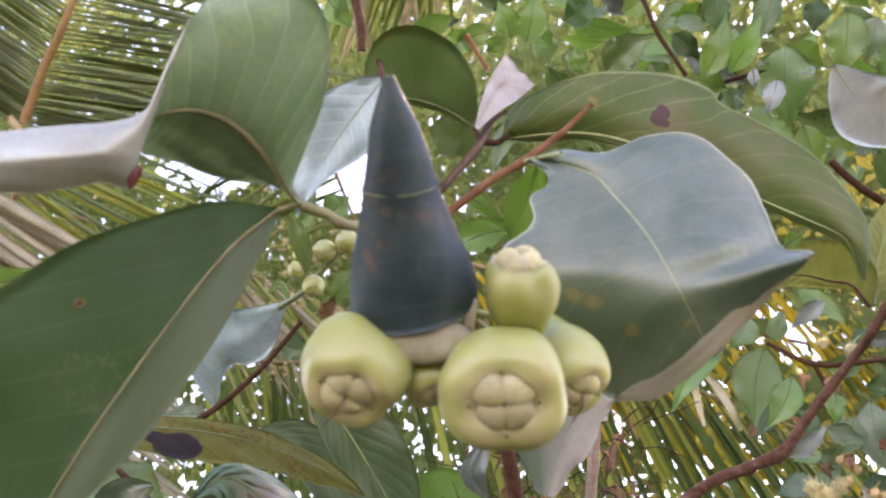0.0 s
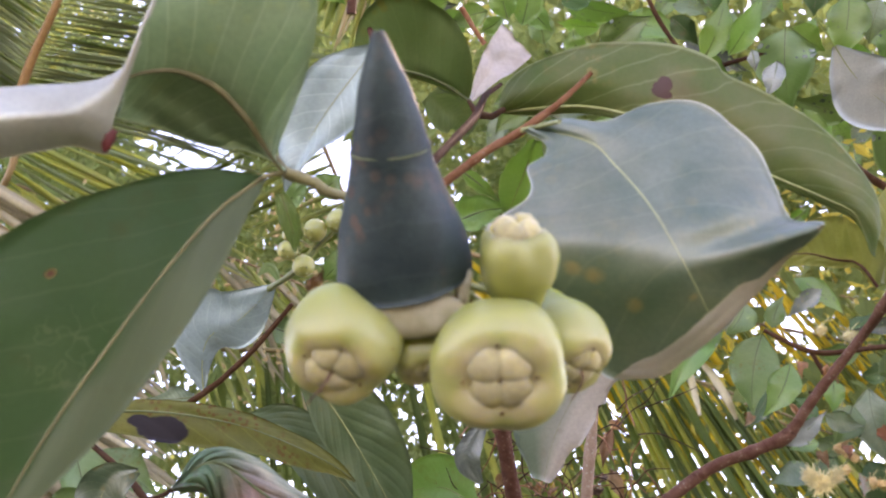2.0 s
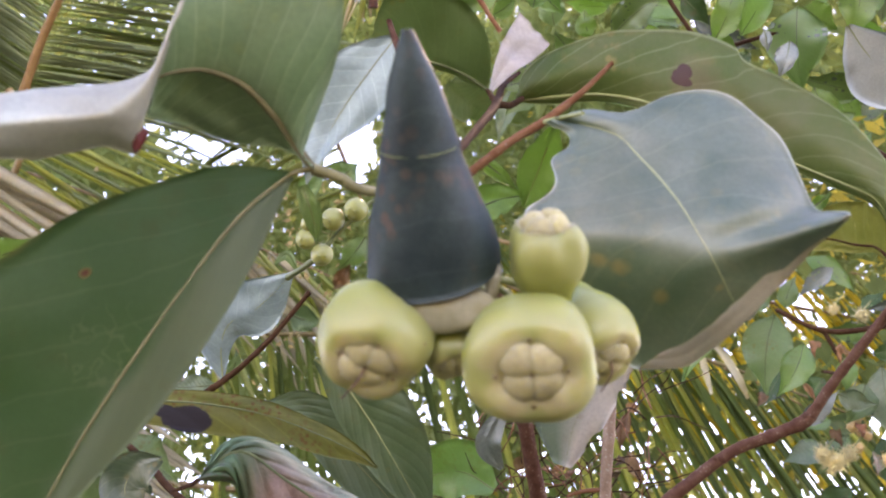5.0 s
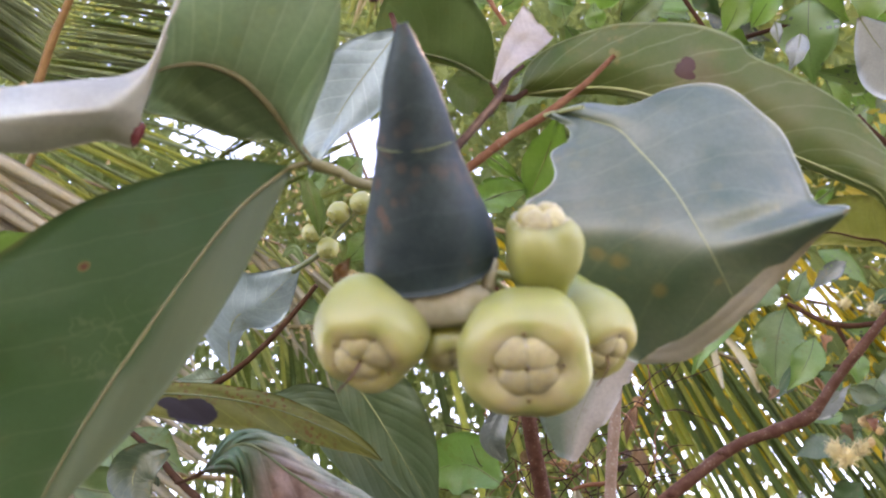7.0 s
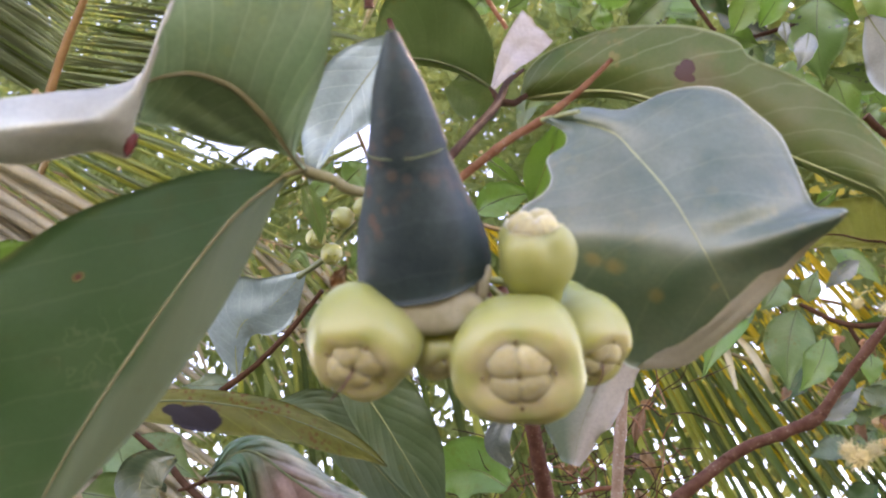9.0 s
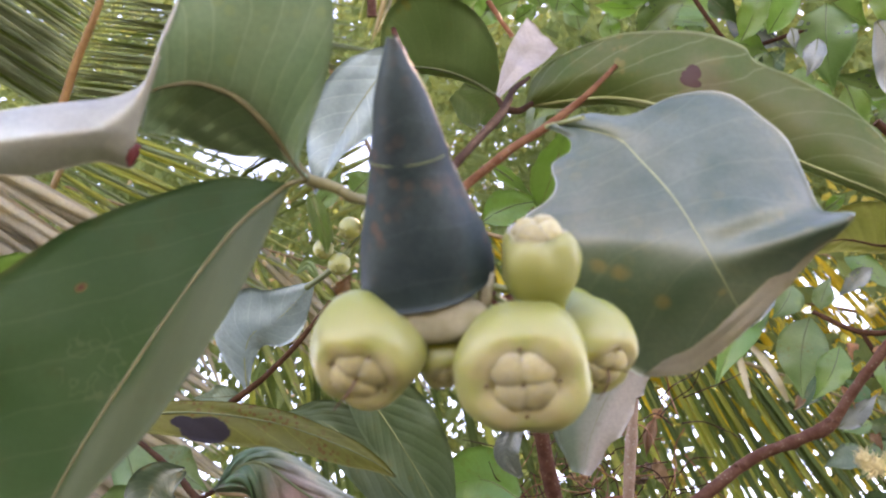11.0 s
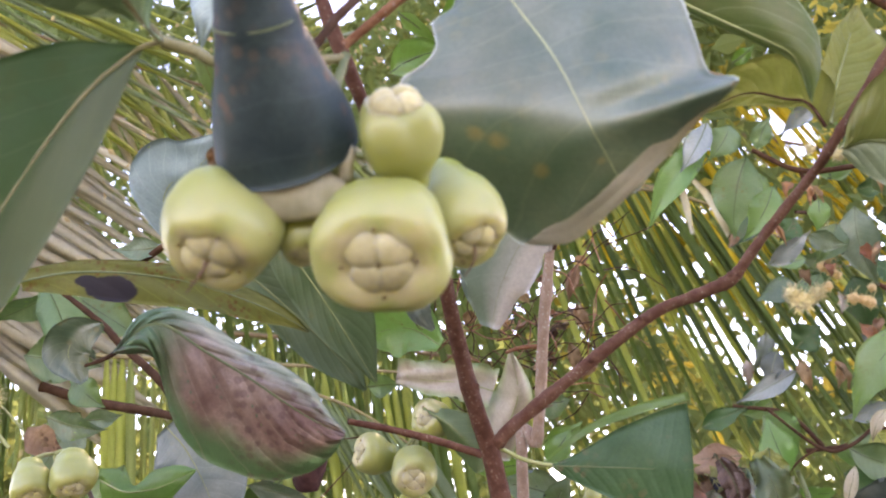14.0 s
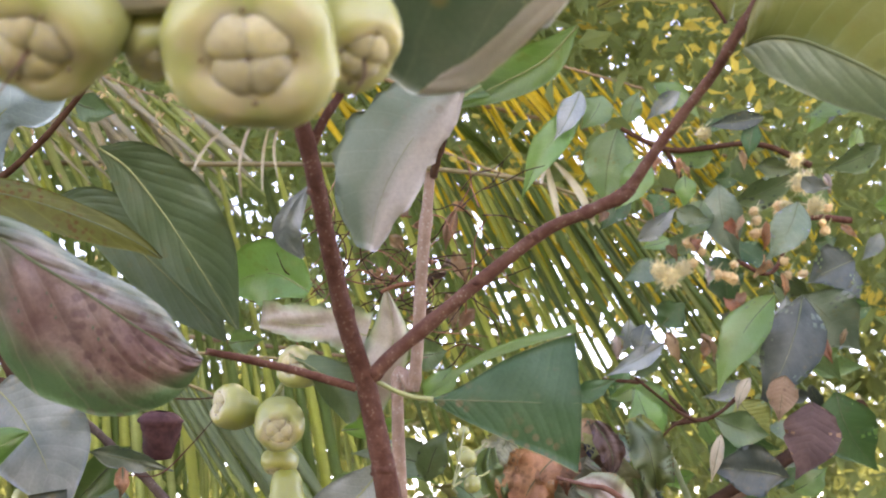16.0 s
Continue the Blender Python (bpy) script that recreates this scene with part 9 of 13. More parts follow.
branch(tendrils, 'tendril', [(0.1711, 0.9234, 1.6920), (0.1621, 0.9567, 1.6834), (0.1408, 0.9272, 1.6656), (0.1286, 0.8917, 1.6398)], (0.0008, 0.0007, 0.0006, 0.0004), 'bark_dark', '', sides=5, knobs=0)
branch(tendrils, 'tendril', [(0.1950, 0.9235, 1.6807), (0.1818, 0.9200, 1.6631), (0.1721, 0.9671, 1.6597), (0.1588, 0.9511, 1.6383)], (0.0008, 0.0007, 0.0006, 0.0004), 'bark_dark', '', sides=5, knobs=0)
branch(tendrils, 'tendril', [(0.0814, 0.9193, 1.7481), (0.1000, 0.8958, 1.7453), (0.1160, 0.8816, 1.7306), (0.1264, 0.8802, 1.7133)], (0.0008, 0.0007, 0.0006, 0.0004), 'bark_red', '', sides=5, knobs=0)
branch(tendrils, 'tendril', [(0.2140, 0.8919, 1.7952), (0.2429, 0.9300, 1.8089), (0.2616, 0.9258, 1.7993), (0.2625, 0.8540, 1.7647)], (0.0008, 0.0007, 0.0006, 0.0004), 'bark_dark', '', sides=5, knobs=0)
branch(tendrils, 'tendril', [(0.0968, 0.9156, 1.7559), (0.1111, 0.8865, 1.7590), (0.1296, 0.8719, 1.7548), (0.1448, 0.8913, 1.7465)], (0.0008, 0.0007, 0.0006, 0.0004), 'bark_dark', '', sides=5, knobs=0)
branch(tendrils, 'tendril', [(0.1375, 0.9192, 1.7236), (0.1455, 0.9466, 1.7532), (0.1372, 0.9303, 1.7684), (0.1182, 0.9351, 1.7779)], (0.0008, 0.0007, 0.0006, 0.0004), 'bark_red', '', sides=5, knobs=0)
branch(tendrils, 'tendril', [(0.0683, 0.9089, 1.7944), (0.0878, 0.8901, 1.7894), (0.1034, 0.9184, 1.7850), (0.1238, 0.9553, 1.7872)], (0.0008, 0.0007, 0.0006, 0.0004), 'bark_dark', '', sides=5, knobs=0)
branch(tendrils, 'tendril', [(0.0666, 0.9094, 1.7931), (0.0846, 0.9276, 1.7889), (0.0856, 0.8728, 1.7485), (0.0771, 0.9398, 1.7529)], (0.0008, 0.0007, 0.0006, 0.0004), 'bark_dark', '', sides=5, knobs=0)
branch(tendrils, 'tendril', [(0.1555, 0.9243, 1.6955), (0.1707, 0.8880, 1.6835), (0.1965, 0.9254, 1.6914), (0.2132, 0.9064, 1.6833)], (0.0008, 0.0007, 0.0006, 0.0004), 'bark_red', '', sides=5, knobs=0)
branch(tendrils, 'tendril', [(0.1692, 0.9227, 1.6957), (0.1512, 0.8874, 1.7009), (0.1334, 0.8961, 1.7092), (0.1152, 0.8919, 1.7164)], (0.0008, 0.0007, 0.0006, 0.0004), 'bark_dark', '', sides=5, knobs=0)
branch(tendrils, 'tendril', [(0.1483, 0.9057, 1.7708), (0.1342, 0.9520, 1.7768), (0.1189, 0.9011, 1.7410), (0.0986, 0.8911, 1.7342)], (0.0008, 0.0007, 0.0006, 0.0004), 'bark_dark', '', sides=5, knobs=0)
branch(tendrils, 'tendril', [(0.0404, 0.9113, 1.7977), (0.0564, 0.9477, 1.8261), (0.0710, 0.8586, 1.8035), (0.0831, 0.9164, 1.8470)], (0.0008, 0.0007, 0.0006, 0.0004), 'bark_red', '', sides=5, knobs=0)
branch(tendrils, 'tendril', [(0.1067, 0.9023, 1.8030), (0.0925, 0.8939, 1.7836), (0.0801, 0.8784, 1.7609), (0.0864, 0.9444, 1.7628)], (0.0008, 0.0007, 0.0006, 0.0004), 'bark_dark', '', sides=5, knobs=0)
branch(tendrils, 'tendril', [(0.1677, 0.9066, 1.7589), (0.1875, 0.9118, 1.7532), (0.1960, 0.9080, 1.7333), (0.1897, 0.9178, 1.7163)], (0.0008, 0.0007, 0.0006, 0.0004), 'bark_dark', '', sides=5, knobs=0)
branch(tendrils, 'tendril', [(0.0678, 0.9248, 1.7330), (0.0539, 0.9442, 1.7546), (0.0338, 0.9190, 1.7454), (0.0174, 0.8898, 1.7456)], (0.0008, 0.0007, 0.0006, 0.0004), 'bark_red', '', sides=5, knobs=0)
branch(tendrils, 'tendril', [(0.0433, 0.9107, 1.7988), (0.0412, 0.8983, 1.7729), (0.0347, 0.8899, 1.7503), (0.0319, 0.9437, 1.7468)], (0.0008, 0.0007, 0.0006, 0.0004), 'bark_dark', '', sides=5, knobs=0)
branch(tendrils, 'tendril', [(0.1330, 0.9312, 1.6789), (0.1449, 0.9101, 1.6890), (0.1618, 0.9251, 1.7075), (0.1769, 0.9499, 1.7328)], (0.0008, 0.0007, 0.0006, 0.0004), 'bark_dark', '', sides=5, knobs=0)
branch(tendrils, 'tendril', [(0.0708, 0.9189, 1.7545), (0.0735, 0.9329, 1.7377), (0.0592, 0.8944, 1.7109), (0.0410, 0.9424, 1.7157)], (0.0008, 0.0007, 0.0006, 0.0004), 'bark_red', '', sides=5, knobs=0)
branch(tendrils, 'tendril', [(0.0440, 0.9353, 1.7030), (0.0442, 0.9729, 1.7351), (0.0551, 0.9347, 1.7424), (0.0666, 0.8966, 1.7474)], (0.0008, 0.0007, 0.0006, 0.0004), 'bark_dark', '', sides=5, knobs=0)
branch(tendrils, 'tendril', [(0.0456, 0.9218, 1.7547), (0.0498, 0.9137, 1.7730), (0.0460, 0.9298, 1.8003), (0.0585, 0.9429, 1.8234)], (0.0008, 0.0007, 0.0006, 0.0004), 'bark_dark', '', sides=5, knobs=0)
branch(tendrils, 'tendril', [(0.0873, 0.9151, 1.7620), (0.1096, 0.9468, 1.7714), (0.1197, 0.8742, 1.7336), (0.1359, 0.8758, 1.7231)], (0.0008, 0.0007, 0.0006, 0.0004), 'bark_red', '', sides=5, knobs=0)
branch(tendrils, 'tendril', [(0.1114, 0.9317, 1.6866), (0.0985, 0.9811, 1.6843), (0.0756, 0.9105, 1.6647), (0.0599, 0.9800, 1.6929)], (0.0008, 0.0007, 0.0006, 0.0004), 'bark_dark', '', sides=5, knobs=0)
branch(tendrils, 'tendril', [(0.2164, 0.8856, 1.8184), (0.2358, 0.8834, 1.8252), (0.2443, 0.8404, 1.8167), (0.2771, 0.8894, 1.8439)], (0.0008, 0.0007, 0.0006, 0.0004), 'bark_dark', '', sides=5, knobs=0)
branch(tendrils, 'tendril', [(0.1492, 0.9121, 1.7457), (0.1293, 0.8695, 1.7442), (0.1133, 0.8755, 1.7567), (0.0972, 0.9379, 1.7748)], (0.0008, 0.0007, 0.0006, 0.0004), 'bark_red', '', sides=5, knobs=0)
branch(tendrils, 'tendril', [(0.0940, 0.9113, 1.7734), (0.0859, 0.8805, 1.7429), (0.0751, 0.8811, 1.7261), (0.0561, 0.8923, 1.7261)], (0.0008, 0.0007, 0.0006, 0.0004), 'bark_dark', '', sides=5, knobs=0)
branch(tendrils, 'tendril', [(0.1739, 0.9108, 1.7396), (0.1584, 0.9026, 1.7216), (0.1414, 0.9222, 1.7201), (0.1198, 0.8991, 1.7075)], (0.0008, 0.0007, 0.0006, 0.0004), 'bark_dark', '', sides=5, knobs=0)
branch(tendrils, 'tendril', [(0.1486, 0.8990, 1.7968), (0.1290, 0.9044, 1.8023), (0.1099, 0.9074, 1.8100), (0.0916, 0.9471, 1.8203)], (0.0008, 0.0007, 0.0006, 0.0004), 'bark_red', '', sides=5, knobs=0)
branch(tendrils, 'tendril', [(0.1585, 0.9194, 1.7130), (0.1751, 0.8997, 1.7149), (0.1898, 0.8932, 1.7267), (0.1992, 0.8878, 1.7434)], (0.0008, 0.0007, 0.0006, 0.0004), 'bark_dark', '', sides=5, knobs=0)
simple_leaf(tendrils, (0.1929, 0.9119, 1.8076), (0.1817, 0.9226, 1.7709), 0.0142, (-0.145, -0.927, -0.346), ('dry', 'dry'), bend=0.08, wave=0.012, rib=0)
simple_leaf(tendrils, (0.1899, 0.9217, 1.7706), (0.2032, 0.9285, 1.7384), 0.0142, (-0.155, -0.938, -0.309), ('dry', 'dry'), bend=0.08, wave=0.012, rib=0)
simple_leaf(tendrils, (0.1814, 0.9322, 1.7338), (0.1865, 0.9412, 1.6966), 0.0142, (-0.142, -0.953, -0.267), ('dry', 'dry'), bend=0.08, wave=0.012, rib=0)
simple_leaf(tendrils, (0.1302, 0.9240, 1.7887), (0.1437, 0.9267, 1.7723), 0.0142, (-0.090, -0.937, -0.337), ('dry', 'dry'), bend=0.08, wave=0.012, rib=0)
simple_leaf(tendrils, (0.0838, 0.9344, 1.7692), (0.0782, 0.9391, 1.7535), 0.0142, (-0.030, -0.948, -0.316), ('dry', 'dry'), bend=0.08, wave=0.012, rib=0)
simple_leaf(tendrils, (0.2085, 0.9334, 1.7170), (0.1920, 0.9406, 1.6964), 0.0142, (-0.159, -0.953, -0.258), ('dry', 'dry'), bend=0.08, wave=0.012, rib=0)

# ---------------------------------------------------------------- flowers
pompom((0.6591, 1.5331, 1.9295), 0.0228, (-0.44, -0.78, -0.43), (0.6860, 1.5434, 1.9579), seed=3, count=170, fine=0.035)
pompom((0.6847, 1.5268, 1.9424), 0.0152, (-0.34, -0.82, -0.45), (0.7120, 1.5370, 1.9710), seed=4, count=170, fine=0.035)
pompom((0.6431, 1.5312, 1.9440), 0.0171, (-0.23, -0.85, -0.47), (0.6698, 1.5415, 1.9725), seed=5, count=170, fine=0.035)
pompom((0.8921, 1.4690, 2.0732), 0.0228, (-0.11, -0.87, -0.48), (0.9219, 1.4786, 2.1033), seed=6, count=170, fine=0.035)
pompom((0.8830, 1.4605, 2.1103), 0.0152, (0.01, -0.88, -0.48), (0.9127, 1.4700, 2.1410), seed=7, count=170, fine=0.035)
pompom((0.9107, 1.4770, 2.0338), 0.0190, (0.13, -0.87, -0.47), (0.9407, 1.4867, 2.0635), seed=8, count=170, fine=0.035)
pompom((0.8634, 1.4828, 2.0327), 0.0152, (0.24, -0.86, -0.46), (0.8928, 1.4925, 2.0624), seed=9, count=170, fine=0.035)
pompom((0.7484, 1.5092, 2.1837), 0.0157, (0.33, -0.83, -0.44), (0.7768, 1.5184, 2.2157), seed=10, count=170, fine=0.035)
pompom((0.7026, 1.5111, 2.1968), 0.0118, (0.42, -0.80, -0.43), (0.7305, 1.5204, 2.2289), seed=11, count=170, fine=0.035)
pompom((0.8437, 1.5427, 2.0106), 0.0115, (0.48, -0.74, -0.47), (0.8605, 1.5450, 2.0345), 'bud', 24, 'small cream bud cluster on a twig', 40, 'flower buds on the shrub')
pompom((0.7144, 1.5606, 1.9993), 0.0152, (-0.70, -0.59, -0.40), (0.7304, 1.5630, 2.0231), 'bud', 24, 'small cream bud cluster on a twig', 41, 'flower buds on the shrub')
pompom((0.8693, 1.5478, 1.9796), 0.0110, (-0.33, -0.79, -0.52), (0.8862, 1.5501, 2.0033), 'bud', 24, 'small cream bud cluster on a twig', 42, 'flower buds on the shrub')
pompom((0.9116, 1.5380, 1.9984), 0.0144, (-0.63, -0.64, -0.43), (0.9288, 1.5403, 2.0222), 'bud', 24, 'small cream bud cluster on a twig', 43, 'flower buds on the shrub')
pompom((0.7804, 1.5411, 2.0453), 0.0133, (0.54, -0.72, -0.44), (0.7967, 1.5434, 2.0694), 'bud', 24, 'small cream bud cluster on a twig', 44, 'flower buds on the shrub')
pompom((0.8793, 1.5517, 1.9598), 0.0127, (0.32, -0.80, -0.51), (0.8963, 1.5541, 1.9834), 'bud', 24, 'small cream bud cluster on a twig', 45, 'flower buds on the shrub')
pompom((0.7416, 1.5510, 2.0245), 0.0141, (0.29, -0.81, -0.51), (0.7577, 1.5533, 2.0484), 'bud', 24, 'small cream bud cluster on a twig', 46, 'flower buds on the shrub')
pompom((0.8324, 1.5348, 2.0463), 0.0121, (-0.57, -0.68, -0.46), (0.8490, 1.5371, 2.0704), 'bud', 24, 'small cream bud cluster on a twig', 47, 'flower buds on the shrub')
pompom((0.7918, 1.5621, 1.9586), 0.0118, (0.50, -0.73, -0.46), (0.8083, 1.5646, 1.9822), 'bud', 24, 'small cream bud cluster on a twig', 48, 'flower buds on the shrub')
pompom((0.9618, 1.5200, 2.0457), 0.0127, (-0.12, -0.83, -0.54), (0.9793, 1.5222, 2.0698), 'bud', 24, 'small cream bud cluster on a twig', 49, 'flower buds on the shrub')
pompom((0.7194, 1.5576, 2.0088), 0.0152, (-0.68, -0.61, -0.41), (0.7353, 1.5600, 2.0326), 'bud', 24, 'small cream bud cluster on a twig', 50, 'flower buds on the shrub')
pompom((0.8818, 1.5306, 2.0404), 0.0136, (0.51, -0.73, -0.45), (0.8988, 1.5329, 2.0644), 'bud', 24, 'small cream bud cluster on a twig', 51, 'flower buds on the shrub')
pompom((0.7706, 1.5389, 2.0584), 0.0112, (-0.03, -0.84, -0.54), (0.7869, 1.5412, 2.0825), 'bud', 24, 'small cream bud cluster on a twig', 52, 'flower buds on the shrub')
pompom((0.7180, 1.5469, 2.0508), 0.0132, (0.54, -0.72, -0.45), (0.7340, 1.5493, 2.0749), 'bud', 24, 'small cream bud cluster on a twig', 53, 'flower buds on the shrub')
pompom((0.8316, 1.5448, 2.0080), 0.0139, (-0.69, -0.60, -0.41), (0.8482, 1.5471, 2.0318), 'bud', 24, 'small cream bud cluster on a twig', 54, 'flower buds on the shrub')
pompom((0.8770, 1.5328, 2.0342), 0.0138, (0.57, -0.70, -0.43), (0.8939, 1.5350, 2.0582), 'bud', 24, 'small cream bud cluster on a twig', 55, 'flower buds on the shrub')
pompom((0.7279, 1.5609, 1.9924), 0.0138, (-0.64, -0.64, -0.43), (0.7439, 1.5633, 2.0161), 'bud', 24, 'small cream bud cluster on a twig', 56, 'flower buds on the shrub')
pompom((0.7880, 1.5685, 1.9358), 0.0157, (-0.67, -0.62, -0.42), (0.8044, 1.5709, 1.9593), 'bud', 24, 'small cream bud cluster on a twig', 57, 'flower buds on the shrub')
pompom((0.9117, 1.5539, 1.9368), 0.0120, (0.10, -0.84, -0.54), (0.9288, 1.5563, 1.9602), 'bud', 24, 'small cream bud cluster on a twig', 58, 'flower buds on the shrub')
pompom((0.7249, 1.5551, 2.0158), 0.0141, (0.06, -0.84, -0.54), (0.7410, 1.5575, 2.0397), 'bud', 24, 'small cream bud cluster on a twig', 59, 'flower buds on the shrub')
pompom((0.9322, 1.5242, 2.0428), 0.0125, (0.48, -0.75, -0.47), (0.9494, 1.5264, 2.0669), 'bud', 24, 'small cream bud cluster on a twig', 60, 'flower buds on the shrub')
pompom((0.8779, 1.5416, 1.9997), 0.0128, (0.59, -0.68, -0.42), (0.8948, 1.5439, 2.0235), 'bud', 24, 'small cream bud cluster on a twig', 61, 'flower buds on the shrub')
pompom((0.8756, 1.5280, 2.0533), 0.0147, (-0.41, -0.76, -0.50), (0.8926, 1.5302, 2.0774), 'bud', 24, 'small cream bud cluster on a twig', 62, 'flower buds on the shrub')
pompom((0.8356, 1.5385, 2.0307), 0.0130, (-0.42, -0.76, -0.50), (0.8523, 1.5408, 2.0547), 'bud', 24, 'small cream bud cluster on a twig', 63, 'flower buds on the shrub')
pompom((0.7376, 1.5622, 1.9828), 0.0113, (0.38, -0.78, -0.49), (0.7537, 1.5646, 2.0065), 'bud', 24, 'small cream bud cluster on a twig', 64, 'flower buds on the shrub')
pompom((0.7195, 1.5689, 1.9648), 0.0148, (-0.11, -0.83, -0.54), (0.7355, 1.5714, 1.9884), 'bud', 24, 'small cream bud cluster on a twig', 65, 'flower buds on the shrub')
pompom((0.9135, 1.5313, 2.0235), 0.0144, (-0.25, -0.81, -0.53), (0.9307, 1.5335, 2.0475), 'bud', 24, 'small cream bud cluster on a twig', 66, 'flower buds on the shrub')
pompom((0.7774, 1.5686, 1.9400), 0.0128, (-0.34, -0.79, -0.52), (0.7938, 1.5711, 1.9635), 'bud', 24, 'small cream bud cluster on a twig', 67, 'flower buds on the shrub')
pompom((0.9560, 1.5307, 2.0070), 0.0141, (-0.62, -0.65, -0.44), (0.9734, 1.5329, 2.0309), 'bud', 24, 'small cream bud cluster on a twig', 68, 'flower buds on the shrub')
pompom((0.9514, 1.5276, 2.0208), 0.0110, (0.58, -0.69, -0.43), (0.9688, 1.5298, 2.0448), 'bud', 24, 'small cream bud cluster on a twig', 69, 'flower buds on the shrub')
pompom((0.7610, 1.5698, 1.9428), 0.0156, (0.09, -0.84, -0.54), (0.7773, 1.5723, 1.9663), 'bud', 24, 'small cream bud cluster on a twig', 70, 'flower buds on the shrub')
pompom((0.7165, 1.5463, 2.0538), 0.0118, (-0.31, -0.79, -0.52), (0.7324, 1.5487, 2.0780), 'bud', 24, 'small cream bud cluster on a twig', 71, 'flower buds on the shrub')
pompom((0.8851, 1.5572, 1.9358), 0.0125, (-0.65, -0.63, -0.43), (0.9021, 1.5596, 1.9593), 'bud', 24, 'small cream bud cluster on a twig', 72, 'flower buds on the shrub')
pompom((0.8719, 1.5322, 2.0387), 0.0112, (-0.00, -0.84, -0.54), (0.8889, 1.5344, 2.0628), 'bud', 24, 'small cream bud cluster on a twig', 73, 'flower buds on the shrub')
pompom((0.1327, 0.8488, 1.5149), 0.0278, (0.08, -0.90, -0.43), (0.1166, 0.8494, 1.5200), 'stamen', 800, 'large cream pompom flower with long stamens behind the stem', 70, 'large flowers behind the stem', 0.011)
pompom((0.1179, 0.8792, 1.4844), 0.0333, (0.08, -0.90, -0.43), (0.1166, 0.8494, 1.5200), 'stamen', 800, 'large cream pompom flower with long stamens behind the stem', 71, 'large flowers behind the stem', 0.011)
pompom((-0.4286, 0.9946, 1.6896), 0.0250, (0.14, -0.87, -0.47), (-0.3940, 1.0085, 1.6555), 'stamen', 600, 'cream pompom flower beside the lower branch', 80, 'flowers on the lower branch', 0.014)
pompom((-0.4131, 0.9886, 1.7059), 0.0178, (0.14, -0.87, -0.47), (-0.3786, 1.0025, 1.6718), 'stamen', 600, 'cream pompom flower beside the lower branch', 81, 'flowers on the lower branch', 0.014)
pompom((0.8129, 1.5196, 1.5093), 0.0357, (-0.02, -0.52, 0.86), (0.8035, 1.5362, 1.4492), 'withered', 120, 'withered rust-brown pompom flower', 90, 'withered flowers')
round_fruit((0.8171, 1.4811, 1.4551), 0.0224, (0.37, -0.56, -0.74), (0.8034, 1.5384, 1.4406), 'unripe fruits on the shrub')
round_fruit((0.8387, 1.4763, 1.4644), 0.0172, (0.37, -0.56, -0.74), (0.8034, 1.5384, 1.4406), 'unripe fruits on the shrub')

# ---------------------------------------------------------------- more shrub leaves
simple_leaf(shrub, (1.4904, 2.1297, 2.6664), (1.6000, 2.1142, 2.6570), 0.0491, (-0.524, -0.559, -0.643), ('bright', 'upper'), bend=0.14, n=12, m=3)
simple_leaf(shrub, (1.2584, 1.9293, 2.0638), (1.2255, 1.9590, 1.9208), 0.0656, (-0.945, -0.326, -0.027), ('grey', 'mid'), bend=0.05, n=12, m=3)
simple_leaf(shrub, (1.5102, 2.1602, 2.5243), (1.4958, 2.1970, 2.4415), 0.0498, (-0.013, -0.866, -0.500), ('bright', 'mid'), bend=0.08, n=12, m=3)
simple_leaf(shrub, (1.1854, 1.6768, 2.3370), (1.0848, 1.7315, 2.3277), 0.0567, (-0.574, -0.793, 0.204), ('bright', 'upper'), bend=0.04, n=12, m=3)
simple_leaf(shrub, (1.0937, 1.9495, 1.8963), (1.1877, 1.9366, 1.8887), 0.0463, (-0.479, -0.878, 0.004), ('mid', 'mid'), bend=0.07, n=12, m=3)
simple_leaf(shrub, (1.2071, 1.6312, 1.9885), (1.1052, 1.6234, 1.9259), 0.0386, (-0.277, -0.633, -0.723), ('deep', 'mid'), bend=0.1, n=12, m=3)
simple_leaf(shrub, (1.0424, 1.9072, 1.8737), (1.2087, 1.9190, 1.8910), 0.0663, (-0.511, -0.860, 0.005), ('grey', 'mid'), bend=0.07, n=12, m=3)
simple_leaf(shrub, (1.0085, 1.6877, 2.0897), (0.9049, 1.6681, 2.0627), 0.0377, (-0.411, -0.638, -0.651), ('mid', 'mid'), bend=0.09, n=12, m=3)
simple_leaf(shrub, (1.3775, 2.2053, 2.3782), (1.3186, 2.2101, 2.3462), 0.0408, (-0.480, -0.806, -0.346), ('mid', 'mid'), bend=0.06, n=12, m=3)
simple_leaf(shrub, (1.1604, 1.6126, 2.2100), (1.0615, 1.6610, 2.1805), 0.0608, (-0.387, -0.671, -0.633), ('under', 'upper'), bend=0.1, n=12, m=3)
simple_leaf(shrub, (0.7496, 1.9063, 2.2387), (0.6873, 1.9322, 2.1591), 0.0629, (-0.589, -0.801, -0.106), ('deep', 'upper'), bend=0.06, n=12, m=3)
simple_leaf(shrub, (1.5215, 2.1442, 1.9787), (1.5982, 2.1327, 1.9463), 0.0366, (-0.393, -0.878, 0.274), ('under', 'upper'), bend=0.12, n=12, m=3)
simple_leaf(shrub, (1.0721, 2.1139, 1.5372), (1.0545, 2.1465, 1.4783), 0.0400, (0.241, -0.940, -0.243), ('grey', 'mid'), bend=0.13, n=12, m=3)
simple_leaf(shrub, (0.8018, 2.1790, 1.9108), (0.7692, 2.2334, 1.8152), 0.0623, (-0.619, -0.785, 0.016), ('deep', 'mid'), bend=0.05, n=12, m=3)
